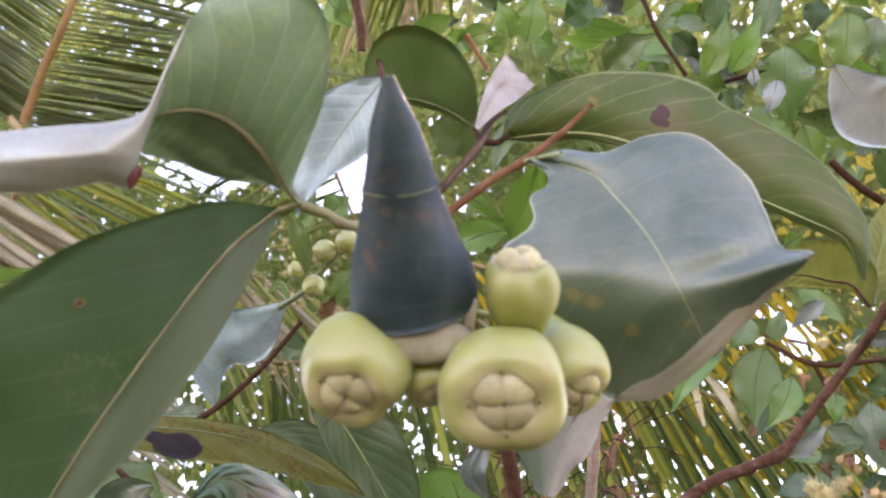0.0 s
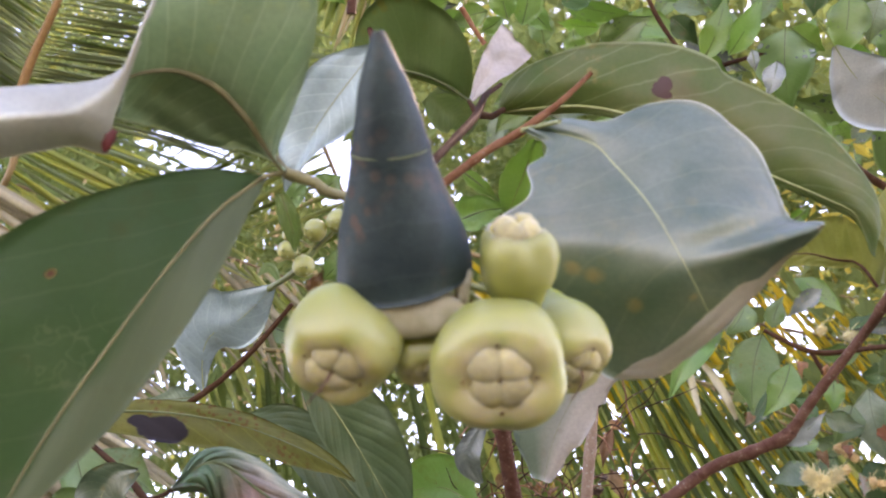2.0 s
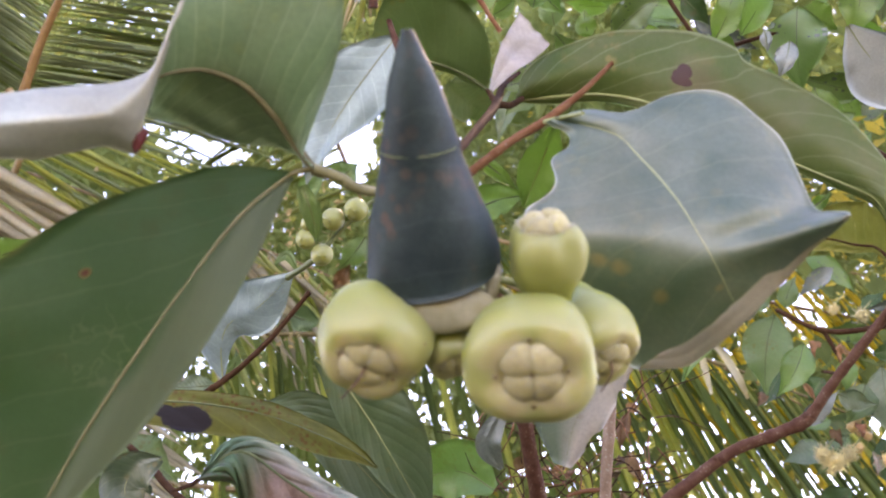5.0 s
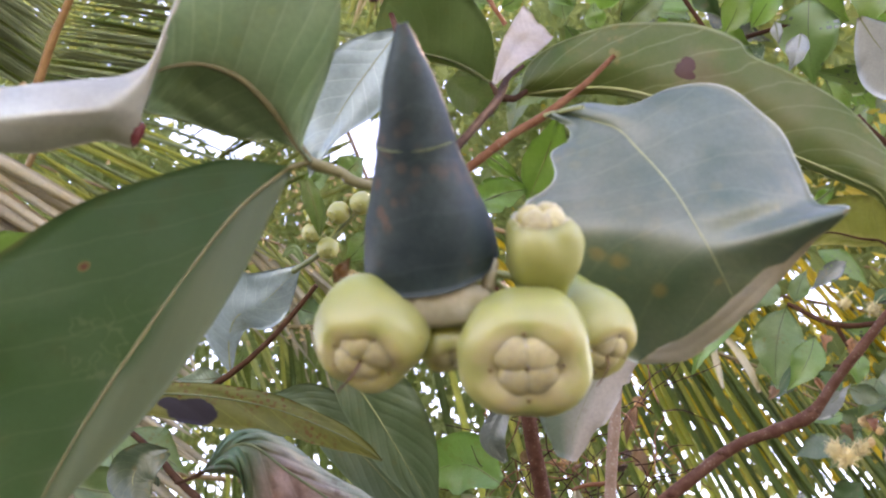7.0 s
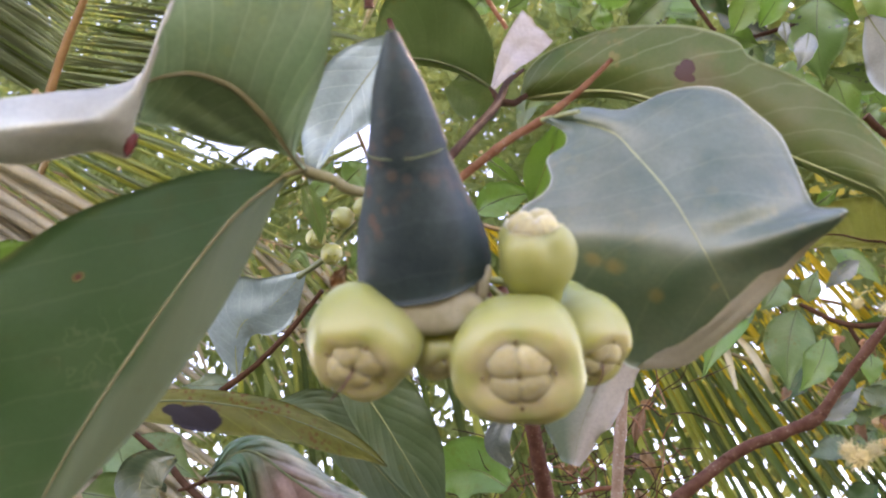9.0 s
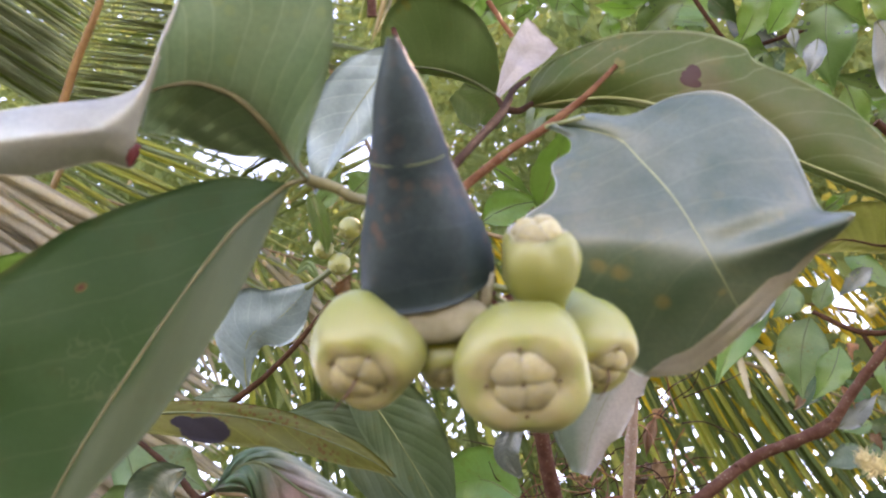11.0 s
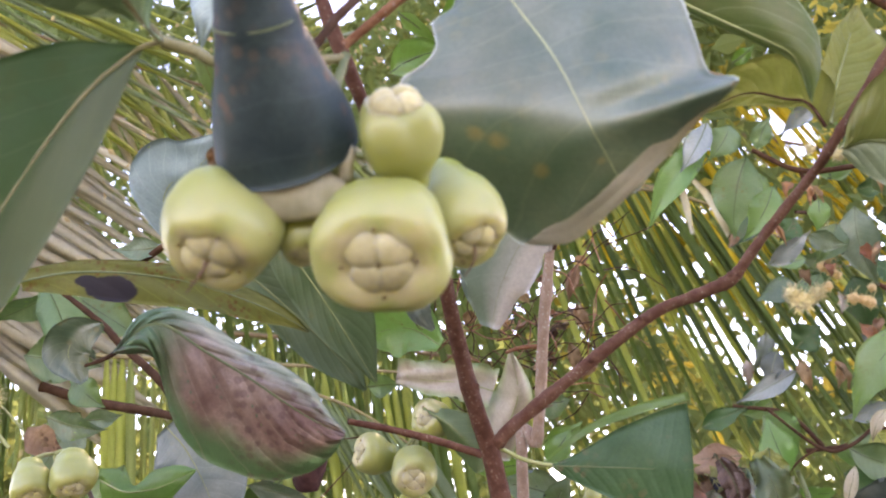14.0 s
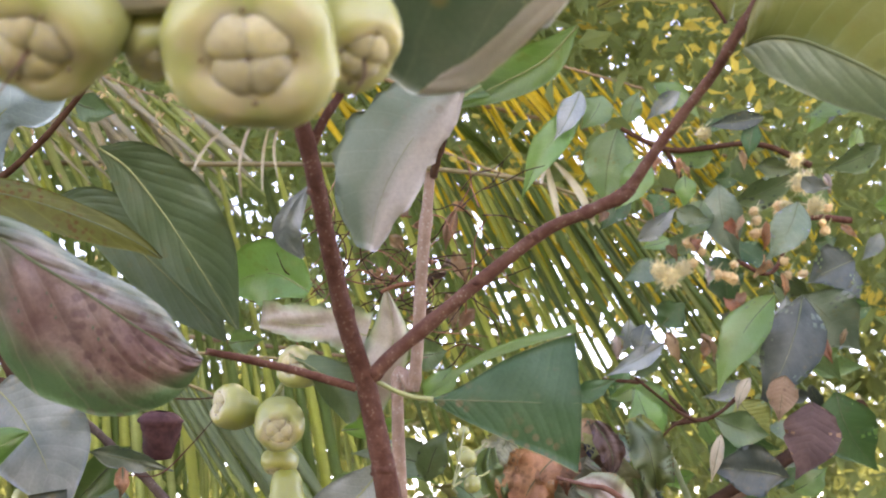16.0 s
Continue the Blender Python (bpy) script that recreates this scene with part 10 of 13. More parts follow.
simple_leaf(shrub, (0.7612, 1.7960, 2.0329), (0.6684, 1.7842, 1.9996), 0.0557, (-0.411, -0.907, -0.088), ('blue', 'mid'), bend=0.09, n=12, m=3)
simple_leaf(shrub, (0.8828, 1.8314, 1.9403), (0.9690, 1.8462, 1.9268), 0.0409, (-0.499, -0.710, -0.498), ('grey', 'mid'), bend=0.1, n=12, m=3)
simple_leaf(shrub, (0.8657, 1.9557, 1.7501), (0.9070, 1.9907, 1.6932), 0.0370, (-0.723, -0.661, -0.203), ('mid', 'mid'), bend=0.08, n=12, m=3)
simple_leaf(shrub, (0.9759, 1.7177, 1.8569), (1.0537, 1.7317, 1.7762), 0.0543, (-0.673, -0.667, -0.320), ('mid', 'mid'), bend=0.09, n=12, m=3)
simple_leaf(shrub, (0.9153, 2.4863, 1.6745), (1.0049, 2.5106, 1.5890), 0.0468, (-0.688, -0.643, -0.336), ('slate_dark', 'mid'), bend=0.1, n=12, m=3)
simple_leaf(shrub, (1.3055, 2.1322, 1.4464), (1.1962, 2.1608, 1.3488), 0.0653, (-0.513, -0.857, 0.050), ('deep', 'mid'), bend=0.07, n=12, m=3)
simple_leaf(shrub, (0.8903, 1.8635, 2.4602), (0.8183, 1.9095, 2.4102), 0.0434, (-0.289, -0.803, -0.521), ('grey', 'mid'), bend=0.07, n=12, m=3)
simple_leaf(shrub, (1.1144, 2.2268, 2.4037), (1.2150, 2.2352, 2.4519), 0.0561, (-0.320, -0.734, -0.598), ('deep', 'mid'), bend=0.12, n=12, m=3)
simple_leaf(shrub, (1.2479, 2.1992, 1.7052), (1.1404, 2.2332, 1.6210), 0.0625, (-0.450, -0.887, -0.103), ('deep', 'upper'), bend=0.06, n=12, m=3)
simple_leaf(shrub, (1.0854, 2.1777, 1.9927), (1.1780, 2.1386, 1.9707), 0.0641, (-0.457, -0.723, -0.517), ('deep', 'mid'), bend=0.05, n=12, m=3)
simple_leaf(shrub, (1.0631, 1.9601, 1.8309), (0.9229, 1.9329, 1.9047), 0.0589, (-0.298, -0.953, 0.052), ('mid', 'upper'), bend=0.07, n=12, m=3)
simple_leaf(shrub, (1.0958, 1.8876, 1.7512), (1.1940, 1.9303, 1.6703), 0.0654, (-0.852, -0.424, -0.306), ('slate_dark', 'upper'), bend=0.09, n=12, m=3)
simple_leaf(shrub, (0.9126, 1.7497, 2.1498), (1.0328, 1.6839, 2.1957), 0.0657, (-0.304, -0.729, -0.613), ('under', 'upper'), bend=0.09, n=12, m=3)
simple_leaf(shrub, (0.8280, 2.2224, 1.9017), (0.8946, 2.1789, 1.9408), 0.0432, (0.104, -0.695, -0.712), ('blue', 'mid'), bend=0.07, n=12, m=3)
simple_leaf(shrub, (0.7735, 2.0039, 2.3820), (0.8139, 2.0293, 2.2341), 0.0642, (0.132, -0.956, -0.261), ('bright', 'mid'), bend=0.09, n=12, m=3)
simple_leaf(shrub, (1.0061, 2.3713, 1.6768), (0.9070, 2.3744, 1.6886), 0.0646, (-0.419, -0.645, -0.638), ('bright', 'mid'), bend=0.12, n=12, m=3)
simple_leaf(shrub, (1.2627, 1.7827, 1.7543), (1.2650, 1.8333, 1.6539), 0.0512, (-0.530, -0.840, -0.120), ('deep', 'mid'), bend=0.07, n=12, m=3)
simple_leaf(shrub, (0.8745, 1.8525, 2.0992), (0.7770, 1.8296, 2.1024), 0.0553, (-0.444, -0.636, -0.631), ('blue', 'mid'), bend=0.12, n=12, m=3)
simple_leaf(shrub, (0.8874, 1.7537, 2.0657), (0.9762, 1.7317, 1.9835), 0.0540, (-0.114, -0.987, 0.112), ('deep', 'mid'), bend=0.13, n=12, m=3)
simple_leaf(shrub, (1.1949, 2.1160, 2.1208), (1.1847, 2.1402, 2.0325), 0.0584, (-0.047, -0.945, -0.324), ('under', 'upper'), bend=0.11, n=12, m=3)
simple_leaf(shrub, (1.2246, 2.1450, 1.8489), (1.2764, 2.1793, 1.7914), 0.0363, (-0.803, -0.546, -0.239), ('slate_dark', 'upper'), bend=0.13, n=12, m=3)
simple_leaf(shrub, (1.3373, 2.1038, 2.3666), (1.3318, 2.1773, 2.2264), 0.0639, (-0.341, -0.869, -0.359), ('mid', 'mid'), bend=0.13, n=12, m=3)
simple_leaf(shrub, (1.2384, 1.7602, 2.4568), (1.1658, 1.7731, 2.3370), 0.0548, (-0.751, -0.612, -0.249), ('grey', 'mid'), bend=0.14, n=12, m=3)
simple_leaf(shrub, (0.9957, 1.8035, 2.0182), (1.0718, 1.8002, 1.9523), 0.0518, (-0.721, -0.412, -0.556), ('under', 'upper'), bend=0.04, n=12, m=3)
simple_leaf(shrub, (1.0472, 1.9564, 2.3497), (1.1205, 2.0036, 2.2801), 0.0611, (-0.807, -0.382, -0.450), ('blue', 'mid'), bend=0.11, n=12, m=3)
simple_leaf(shrub, (1.5446, 2.2174, 1.7239), (1.5158, 2.2130, 1.6447), 0.0423, (-0.298, -0.939, -0.172), ('bright', 'mid'), bend=0.1, n=12, m=3)
simple_leaf(shrub, (1.1717, 1.9929, 2.0156), (1.2386, 1.9906, 1.9911), 0.0416, (-0.442, -0.894, -0.072), ('under', 'upper'), bend=0.06, n=12, m=3)
simple_leaf(shrub, (0.9472, 1.6822, 1.9335), (0.8819, 1.7010, 1.7995), 0.0614, (0.024, -0.893, -0.449), ('grey', 'mid'), bend=0.05, n=12, m=3)
simple_leaf(shrub, (0.9310, 2.0892, 2.6058), (1.0376, 2.0819, 2.4980), 0.0627, (-0.071, -0.990, -0.124), ('bright', 'mid'), bend=0.11, n=12, m=3)
simple_leaf(shrub, (1.1142, 1.6844, 1.9088), (1.0214, 1.7027, 1.8996), 0.0473, (-0.482, -0.768, -0.422), ('deep', 'mid'), bend=0.08, n=12, m=3)
simple_leaf(shrub, (1.1476, 1.7205, 2.3630), (1.1096, 1.7736, 2.3122), 0.0390, (-0.765, -0.642, -0.057), ('bright', 'mid'), bend=0.05, n=12, m=3)
simple_leaf(shrub, (1.1410, 1.7962, 1.5301), (1.0814, 1.7854, 1.4711), 0.0453, (-0.856, -0.453, 0.249), ('under', 'upper'), bend=0.1, n=12, m=3)
simple_leaf(shrub, (1.0483, 1.7565, 1.8972), (1.0508, 1.7808, 1.8091), 0.0598, (-0.924, -0.376, -0.072), ('deep', 'mid'), bend=0.03, n=12, m=3)
simple_leaf(shrub, (1.2276, 1.7713, 2.1481), (1.3361, 1.7121, 2.1746), 0.0614, (-0.474, -0.704, -0.529), ('bright', 'mid'), bend=0.11, n=12, m=3)
simple_leaf(shrub, (1.1617, 1.9923, 2.0404), (1.2196, 1.9891, 1.9117), 0.0657, (-0.869, -0.286, -0.403), ('grey', 'mid'), bend=0.07, n=12, m=3)
simple_leaf(shrub, (1.1327, 2.2159, 1.8460), (1.1548, 2.2329, 1.7559), 0.0540, (-0.629, -0.761, -0.158), ('under', 'upper'), bend=0.05, n=12, m=3)
simple_leaf(shrub, (0.9944, 1.7445, 1.8254), (1.1044, 1.7205, 1.8047), 0.0510, (-0.527, -0.728, -0.438), ('mid', 'mid'), bend=0.14, n=12, m=3)
simple_leaf(shrub, (0.8930, 1.6095, 2.1640), (0.9618, 1.5747, 2.1439), 0.0406, (-0.464, -0.785, -0.410), ('mid', 'upper'), bend=0.07, n=12, m=3)
simple_leaf(shrub, (1.3644, 2.0418, 2.3590), (1.4423, 2.0091, 2.3684), 0.0525, (-0.505, -0.739, -0.447), ('bright', 'mid'), bend=0.08, n=12, m=3)
simple_leaf(shrub, (1.3779, 2.2600, 1.5029), (1.4348, 2.2772, 1.3646), 0.0611, (-0.912, -0.399, -0.090), ('under', 'upper'), bend=0.12, n=12, m=3)
simple_leaf(shrub, (0.8737, 2.3238, 2.0656), (0.8505, 2.3865, 1.9826), 0.0598, (0.277, -0.888, -0.366), ('grey', 'mid'), bend=0.12, n=12, m=3)
simple_leaf(shrub, (1.1057, 1.7766, 1.8846), (1.0294, 1.7877, 1.8090), 0.0463, (-0.825, -0.531, 0.191), ('deep', 'mid'), bend=0.04, n=12, m=3)
simple_leaf(shrub, (1.2794, 2.2250, 2.0521), (1.2250, 2.2540, 2.0162), 0.0400, (-0.105, -0.730, -0.675), ('deep', 'mid'), bend=0.08, n=12, m=3)
simple_leaf(shrub, (1.0215, 2.2490, 2.2099), (0.9542, 2.3037, 2.1515), 0.0490, (-0.057, -0.813, -0.580), ('deep', 'mid'), bend=0.11, n=12, m=3)
simple_leaf(shrub, (0.8095, 2.1617, 1.8667), (0.7285, 2.1402, 1.8355), 0.0493, (-0.211, -0.826, -0.522), ('bright', 'mid'), bend=0.05, n=12, m=3)
simple_leaf(shrub, (1.4287, 2.0522, 2.1911), (1.3922, 2.0997, 2.1351), 0.0429, (-0.363, -0.833, -0.418), ('grey', 'mid'), bend=0.05, n=12, m=3)
simple_leaf(shrub, (1.0989, 1.8829, 1.5284), (1.1775, 1.8576, 1.5227), 0.0472, (-0.517, -0.817, -0.255), ('under', 'upper'), bend=0.11, n=12, m=3)
simple_leaf(shrub, (1.0541, 1.7689, 1.6792), (1.0181, 1.8211, 1.6467), 0.0375, (-0.391, -0.888, -0.242), ('bright', 'mid'), bend=0.05, n=12, m=3)
simple_leaf(shrub, (0.9440, 1.8983, 1.8145), (0.8409, 1.8862, 1.7857), 0.0440, (-0.329, -0.805, -0.494), ('grey', 'mid'), bend=0.03, n=12, m=3)
simple_leaf(shrub, (0.8047, 1.7885, 2.0517), (0.7381, 1.8085, 1.9815), 0.0560, (-0.526, -0.842, -0.115), ('mid', 'upper'), bend=0.1, n=12, m=3)
simple_leaf(shrub, (0.9210, 1.8498, 2.3558), (0.9737, 1.8333, 2.3875), 0.0400, (-0.678, -0.730, 0.079), ('deep', 'mid'), bend=0.04, n=12, m=3)
simple_leaf(shrub, (1.0065, 1.9905, 2.3661), (0.9127, 2.0163, 2.3819), 0.0561, (-0.390, -0.750, -0.535), ('bright', 'upper'), bend=0.04, n=12, m=3)
simple_leaf(shrub, (1.1001, 2.3230, 1.7959), (1.2154, 2.3095, 1.7205), 0.0663, (-0.659, -0.546, -0.517), ('deep', 'mid'), bend=0.07, n=12, m=3)
simple_leaf(shrub, (1.1630, 2.1476, 1.8289), (1.2091, 2.1050, 1.8134), 0.0421, (-0.458, -0.706, -0.541), ('slate_dark', 'upper'), bend=0.07, n=12, m=3)
simple_leaf(shrub, (0.7849, 1.7994, 2.0888), (0.7176, 1.7901, 2.0688), 0.0365, (-0.420, -0.904, -0.079), ('bright', 'mid'), bend=0.04, n=12, m=3)
simple_leaf(shrub, (1.0052, 2.1667, 1.7566), (1.0896, 2.1389, 1.7354), 0.0419, (-0.335, -0.907, 0.255), ('deep', 'mid'), bend=0.07, n=12, m=3)
simple_leaf(shrub, (1.4008, 2.2713, 1.5925), (1.5109, 2.2939, 1.5426), 0.0585, (-0.705, -0.633, -0.320), ('mid', 'mid'), bend=0.05, n=12, m=3)
simple_leaf(shrub, (1.6011, 2.2909, 1.8913), (1.5056, 2.3296, 1.8217), 0.0502, (-0.267, -0.811, -0.521), ('mid', 'upper'), bend=0.14, n=12, m=3)
simple_leaf(shrub, (0.8641, 1.3826, 2.5771), (0.8905, 1.4827, 2.4693), 0.0580, (-0.811, -0.462, -0.360), ('bright', 'upper'), bend=0.1, n=12, m=3)
simple_leaf(shrub, (-0.0737, 1.9373, 3.0908), (-0.1396, 1.9920, 3.0763), 0.0520, (-0.201, -0.959, -0.199), ('bright', 'mid'), bend=0.14, n=12, m=3)
simple_leaf(shrub, (0.0444, 1.8314, 3.2625), (-0.0758, 1.8416, 3.2167), 0.0626, (0.134, -0.336, -0.932), ('bright', 'mid'), bend=0.11, n=12, m=3)
simple_leaf(shrub, (0.2367, 1.6913, 3.3826), (0.2646, 1.7196, 3.3158), 0.0407, (-0.426, -0.464, -0.776), ('bright', 'mid'), bend=0.11, n=12, m=3)
simple_leaf(shrub, (0.4455, 1.8093, 3.1726), (0.3383, 1.8251, 3.2025), 0.0557, (-0.172, -0.469, -0.866), ('bright', 'bright'), bend=0.1, n=12, m=3)
simple_leaf(shrub, (0.5541, 1.7377, 2.9334), (0.4994, 1.7679, 2.8401), 0.0455, (-0.128, -0.745, -0.655), ('bright', 'upper'), bend=0.13, n=12, m=3)
simple_leaf(shrub, (0.8876, 1.2947, 2.8787), (0.8183, 1.2967, 2.9303), 0.0526, (-0.516, -0.179, -0.837), ('bright', 'mid'), bend=0.08, n=12, m=3)
simple_leaf(shrub, (0.6707, 1.5007, 3.0445), (0.6322, 1.5465, 2.9770), 0.0384, (-0.706, -0.599, -0.378), ('mid', 'mid'), bend=0.04, n=12, m=3)
simple_leaf(shrub, (0.9486, 1.1904, 2.7879), (0.9425, 1.2575, 2.6617), 0.0597, (-0.099, -0.719, -0.688), ('blue', 'mid'), bend=0.08, n=12, m=3)
simple_leaf(shrub, (0.7096, 1.4470, 2.7519), (0.7331, 1.4834, 2.6756), 0.0573, (-0.839, -0.210, -0.501), ('bright', 'mid'), bend=0.13, n=12, m=3)
simple_leaf(shrub, (0.8077, 1.6230, 3.1784), (0.8393, 1.6425, 3.0737), 0.0564, (-0.684, -0.240, -0.689), ('bright', 'mid'), bend=0.07, n=12, m=3)
simple_leaf(shrub, (0.3812, 1.4794, 2.9724), (0.3100, 1.4908, 2.8918), 0.0375, (-0.520, -0.767, -0.375), ('mid', 'upper'), bend=0.1, n=12, m=3)
simple_leaf(shrub, (1.0896, 1.5145, 3.1334), (1.0954, 1.5986, 3.0612), 0.0455, (0.196, -0.706, -0.680), ('under', 'upper'), bend=0.12, n=12, m=3)
simple_leaf(shrub, (0.5481, 1.7066, 2.8517), (0.6019, 1.7814, 2.7982), 0.0410, (-0.592, -0.539, -0.600), ('bright', 'bright'), bend=0.05, n=12, m=3)
simple_leaf(shrub, (1.1464, 1.5910, 3.0711), (1.0599, 1.5853, 3.0366), 0.0408, (-0.502, -0.732, -0.460), ('bright', 'mid'), bend=0.09, n=12, m=3)
simple_leaf(shrub, (0.1395, 1.3790, 3.0078), (0.1844, 1.4297, 2.9557), 0.0393, (0.054, -0.746, -0.664), ('bright', 'upper'), bend=0.06, n=12, m=3)
simple_leaf(shrub, (0.7816, 1.3654, 2.5602), (0.6572, 1.3532, 2.5850), 0.0596, (-0.422, -0.571, -0.704), ('bright', 'upper'), bend=0.07, n=12, m=3)
simple_leaf(shrub, (0.0543, 1.6338, 3.0807), (-0.0821, 1.6774, 3.0332), 0.0612, (0.066, -0.637, -0.768), ('bright', 'mid'), bend=0.04, n=12, m=3)
simple_leaf(shrub, (0.8361, 1.4547, 2.7414), (0.9541, 1.5135, 2.7065), 0.0504, (-0.247, -0.908, -0.340), ('bright', 'bright'), bend=0.11, n=12, m=3)
simple_leaf(shrub, (0.5404, 1.8995, 2.9811), (0.4241, 1.9017, 2.9464), 0.0631, (-0.298, -0.918, -0.263), ('bright', 'mid'), bend=0.08, n=12, m=3)
simple_leaf(shrub, (1.0284, 1.3218, 2.9779), (0.8999, 1.3293, 3.0236), 0.0564, (-0.465, -0.358, -0.810), ('bright', 'bright'), bend=0.08, n=12, m=3)
simple_leaf(shrub, (0.3462, 1.3095, 2.7050), (0.4917, 1.3268, 2.6910), 0.0622, (-0.163, -0.950, -0.268), ('bright', 'mid'), bend=0.09, n=12, m=3)
simple_leaf(shrub, (1.1281, 1.5433, 2.9388), (1.0532, 1.5979, 2.9218), 0.0639, (-0.375, -0.590, -0.715), ('under', 'upper'), bend=0.14, n=12, m=3)
simple_leaf(shrub, (0.4848, 1.3750, 2.8289), (0.5527, 1.3747, 2.8007), 0.0443, (-0.111, -0.947, -0.303), ('blue', 'mid'), bend=0.07, n=12, m=3)
simple_leaf(shrub, (0.6759, 1.2578, 2.8391), (0.5673, 1.2808, 2.8449), 0.0482, (-0.346, -0.922, -0.175), ('bright', 'mid'), bend=0.03, n=12, m=3)
simple_leaf(shrub, (1.0098, 1.8966, 3.0145), (1.0343, 1.9267, 2.9258), 0.0606, (-0.671, -0.490, -0.557), ('bright', 'bright'), bend=0.03, n=12, m=3)
simple_leaf(shrub, (1.0352, 1.4277, 3.1308), (1.1315, 1.5235, 3.0282), 0.0654, (-0.666, -0.380, -0.642), ('bright', 'bright'), bend=0.09, n=12, m=3)
simple_leaf(shrub, (0.2184, 1.3169, 2.6562), (0.3252, 1.3853, 2.5981), 0.0589, (-0.570, -0.239, -0.786), ('bright', 'upper'), bend=0.09, n=12, m=3)
simple_leaf(shrub, (0.8361, 1.3492, 2.7578), (0.9221, 1.3753, 2.7412), 0.0549, (-0.319, -0.872, -0.372), ('mid', 'mid'), bend=0.12, n=12, m=3)
simple_leaf(shrub, (0.9076, 1.4983, 2.9971), (1.0097, 1.5155, 2.9386), 0.0602, (-0.543, -0.337, -0.769), ('blue', 'mid'), bend=0.09, n=12, m=3)
simple_leaf(shrub, (0.3833, 1.6062, 3.3430), (0.3226, 1.6561, 3.2640), 0.0578, (0.257, -0.408, -0.876), ('bright', 'upper'), bend=0.08, n=12, m=3)
simple_leaf(shrub, (0.2169, 1.4341, 2.6035), (0.3043, 1.4109, 2.6371), 0.0438, (-0.091, -0.714, -0.694), ('blue', 'mid'), bend=0.1, n=12, m=3)
simple_leaf(shrub, (0.9131, 1.4016, 2.9908), (0.9873, 1.3798, 3.0129), 0.0508, (-0.500, -0.717, -0.486), ('blue', 'mid'), bend=0.14, n=12, m=3)
simple_leaf(shrub, (0.2653, 1.3612, 2.8283), (0.4032, 1.3451, 2.7772), 0.0613, (-0.216, -0.213, -0.953), ('bright', 'mid'), bend=0.12, n=12, m=3)
simple_leaf(shrub, (0.2355, 1.5289, 3.0737), (0.3540, 1.5214, 3.0046), 0.0619, (0.081, -0.949, -0.306), ('bright', 'mid'), bend=0.1, n=12, m=3)
simple_leaf(shrub, (0.5597, 1.4115, 2.6520), (0.5894, 1.4809, 2.5609), 0.0567, (-0.204, -0.793, -0.573), ('under', 'upper'), bend=0.06, n=12, m=3)
simple_leaf(shrub, (0.5995, 1.7013, 2.7684), (0.6913, 1.6801, 2.7646), 0.0463, (-0.300, -0.828, -0.475), ('under', 'upper'), bend=0.13, n=12, m=3)
simple_leaf(shrub, (0.2515, 1.3056, 2.9877), (0.1993, 1.3431, 2.9460), 0.0504, (-0.069, -0.641, -0.764), ('bright', 'mid'), bend=0.08, n=12, m=3)
simple_leaf(shrub, (1.0922, 1.5418, 2.7303), (1.2350, 1.5837, 2.7035), 0.0613, (-0.694, -0.144, -0.705), ('bright', 'upper'), bend=0.11, n=12, m=3)
simple_leaf(shrub, (0.5128, 1.5078, 2.8377), (0.4235, 1.5079, 2.8486), 0.0381, (-0.164, -0.974, -0.156), ('bright', 'upper'), bend=0.14, n=12, m=3)
simple_leaf(shrub, (0.4357, 1.4022, 2.5508), (0.3991, 1.4455, 2.4495), 0.0475, (0.383, -0.606, -0.697), ('bright', 'upper'), bend=0.06, n=12, m=3)
simple_leaf(shrub, (0.6264, 1.5931, 3.1012), (0.5604, 1.6272, 3.0866), 0.0411, (0.037, -0.255, -0.966), ('bright', 'bright'), bend=0.05, n=12, m=3)
simple_leaf(shrub, (0.7300, 1.2854, 2.9431), (0.6334, 1.2562, 2.9422), 0.0574, (-0.282, -0.796, -0.536), ('under', 'upper'), bend=0.05, n=12, m=3)
simple_leaf(shrub, (0.5307, 1.7455, 3.0753), (0.5741, 1.8102, 3.0265), 0.0569, (-0.464, -0.592, -0.659), ('bright', 'bright'), bend=0.05, n=12, m=3)
simple_leaf(shrub, (1.0715, 1.9419, 3.0530), (1.0166, 1.9920, 2.9883), 0.0534, (-0.148, -0.677, -0.721), ('bright', 'upper'), bend=0.1, n=12, m=3)
simple_leaf(shrub, (0.9832, 1.3626, 2.6255), (1.0428, 1.4114, 2.5821), 0.0412, (-0.581, -0.591, -0.559), ('bright', 'mid'), bend=0.09, n=12, m=3)
simple_leaf(shrub, (0.3752, 1.3693, 2.5460), (0.4465, 1.3512, 2.5684), 0.0426, (-0.150, -0.648, -0.747), ('bright', 'bright'), bend=0.04, n=12, m=3)
simple_leaf(shrub, (0.6929, 1.5313, 2.7489), (0.6804, 1.5765, 2.6684), 0.0579, (-0.044, -0.771, -0.636), ('bright', 'mid'), bend=0.11, n=12, m=3)
simple_leaf(shrub, (0.9696, 1.5486, 2.7384), (1.1178, 1.5755, 2.7503), 0.0621, (-0.470, -0.882, 0.000), ('bright', 'bright'), bend=0.11, n=12, m=3)
simple_leaf(shrub, (0.0876, 1.3002, 2.8068), (0.1605, 1.2780, 2.7837), 0.0479, (-0.045, -0.430, -0.902), ('mid', 'upper'), bend=0.13, n=12, m=3)
simple_leaf(shrub, (0.5769, 1.3156, 2.7566), (0.5450, 1.3299, 2.6662), 0.0496, (0.193, -0.576, -0.795), ('bright', 'mid'), bend=0.12, n=12, m=3)
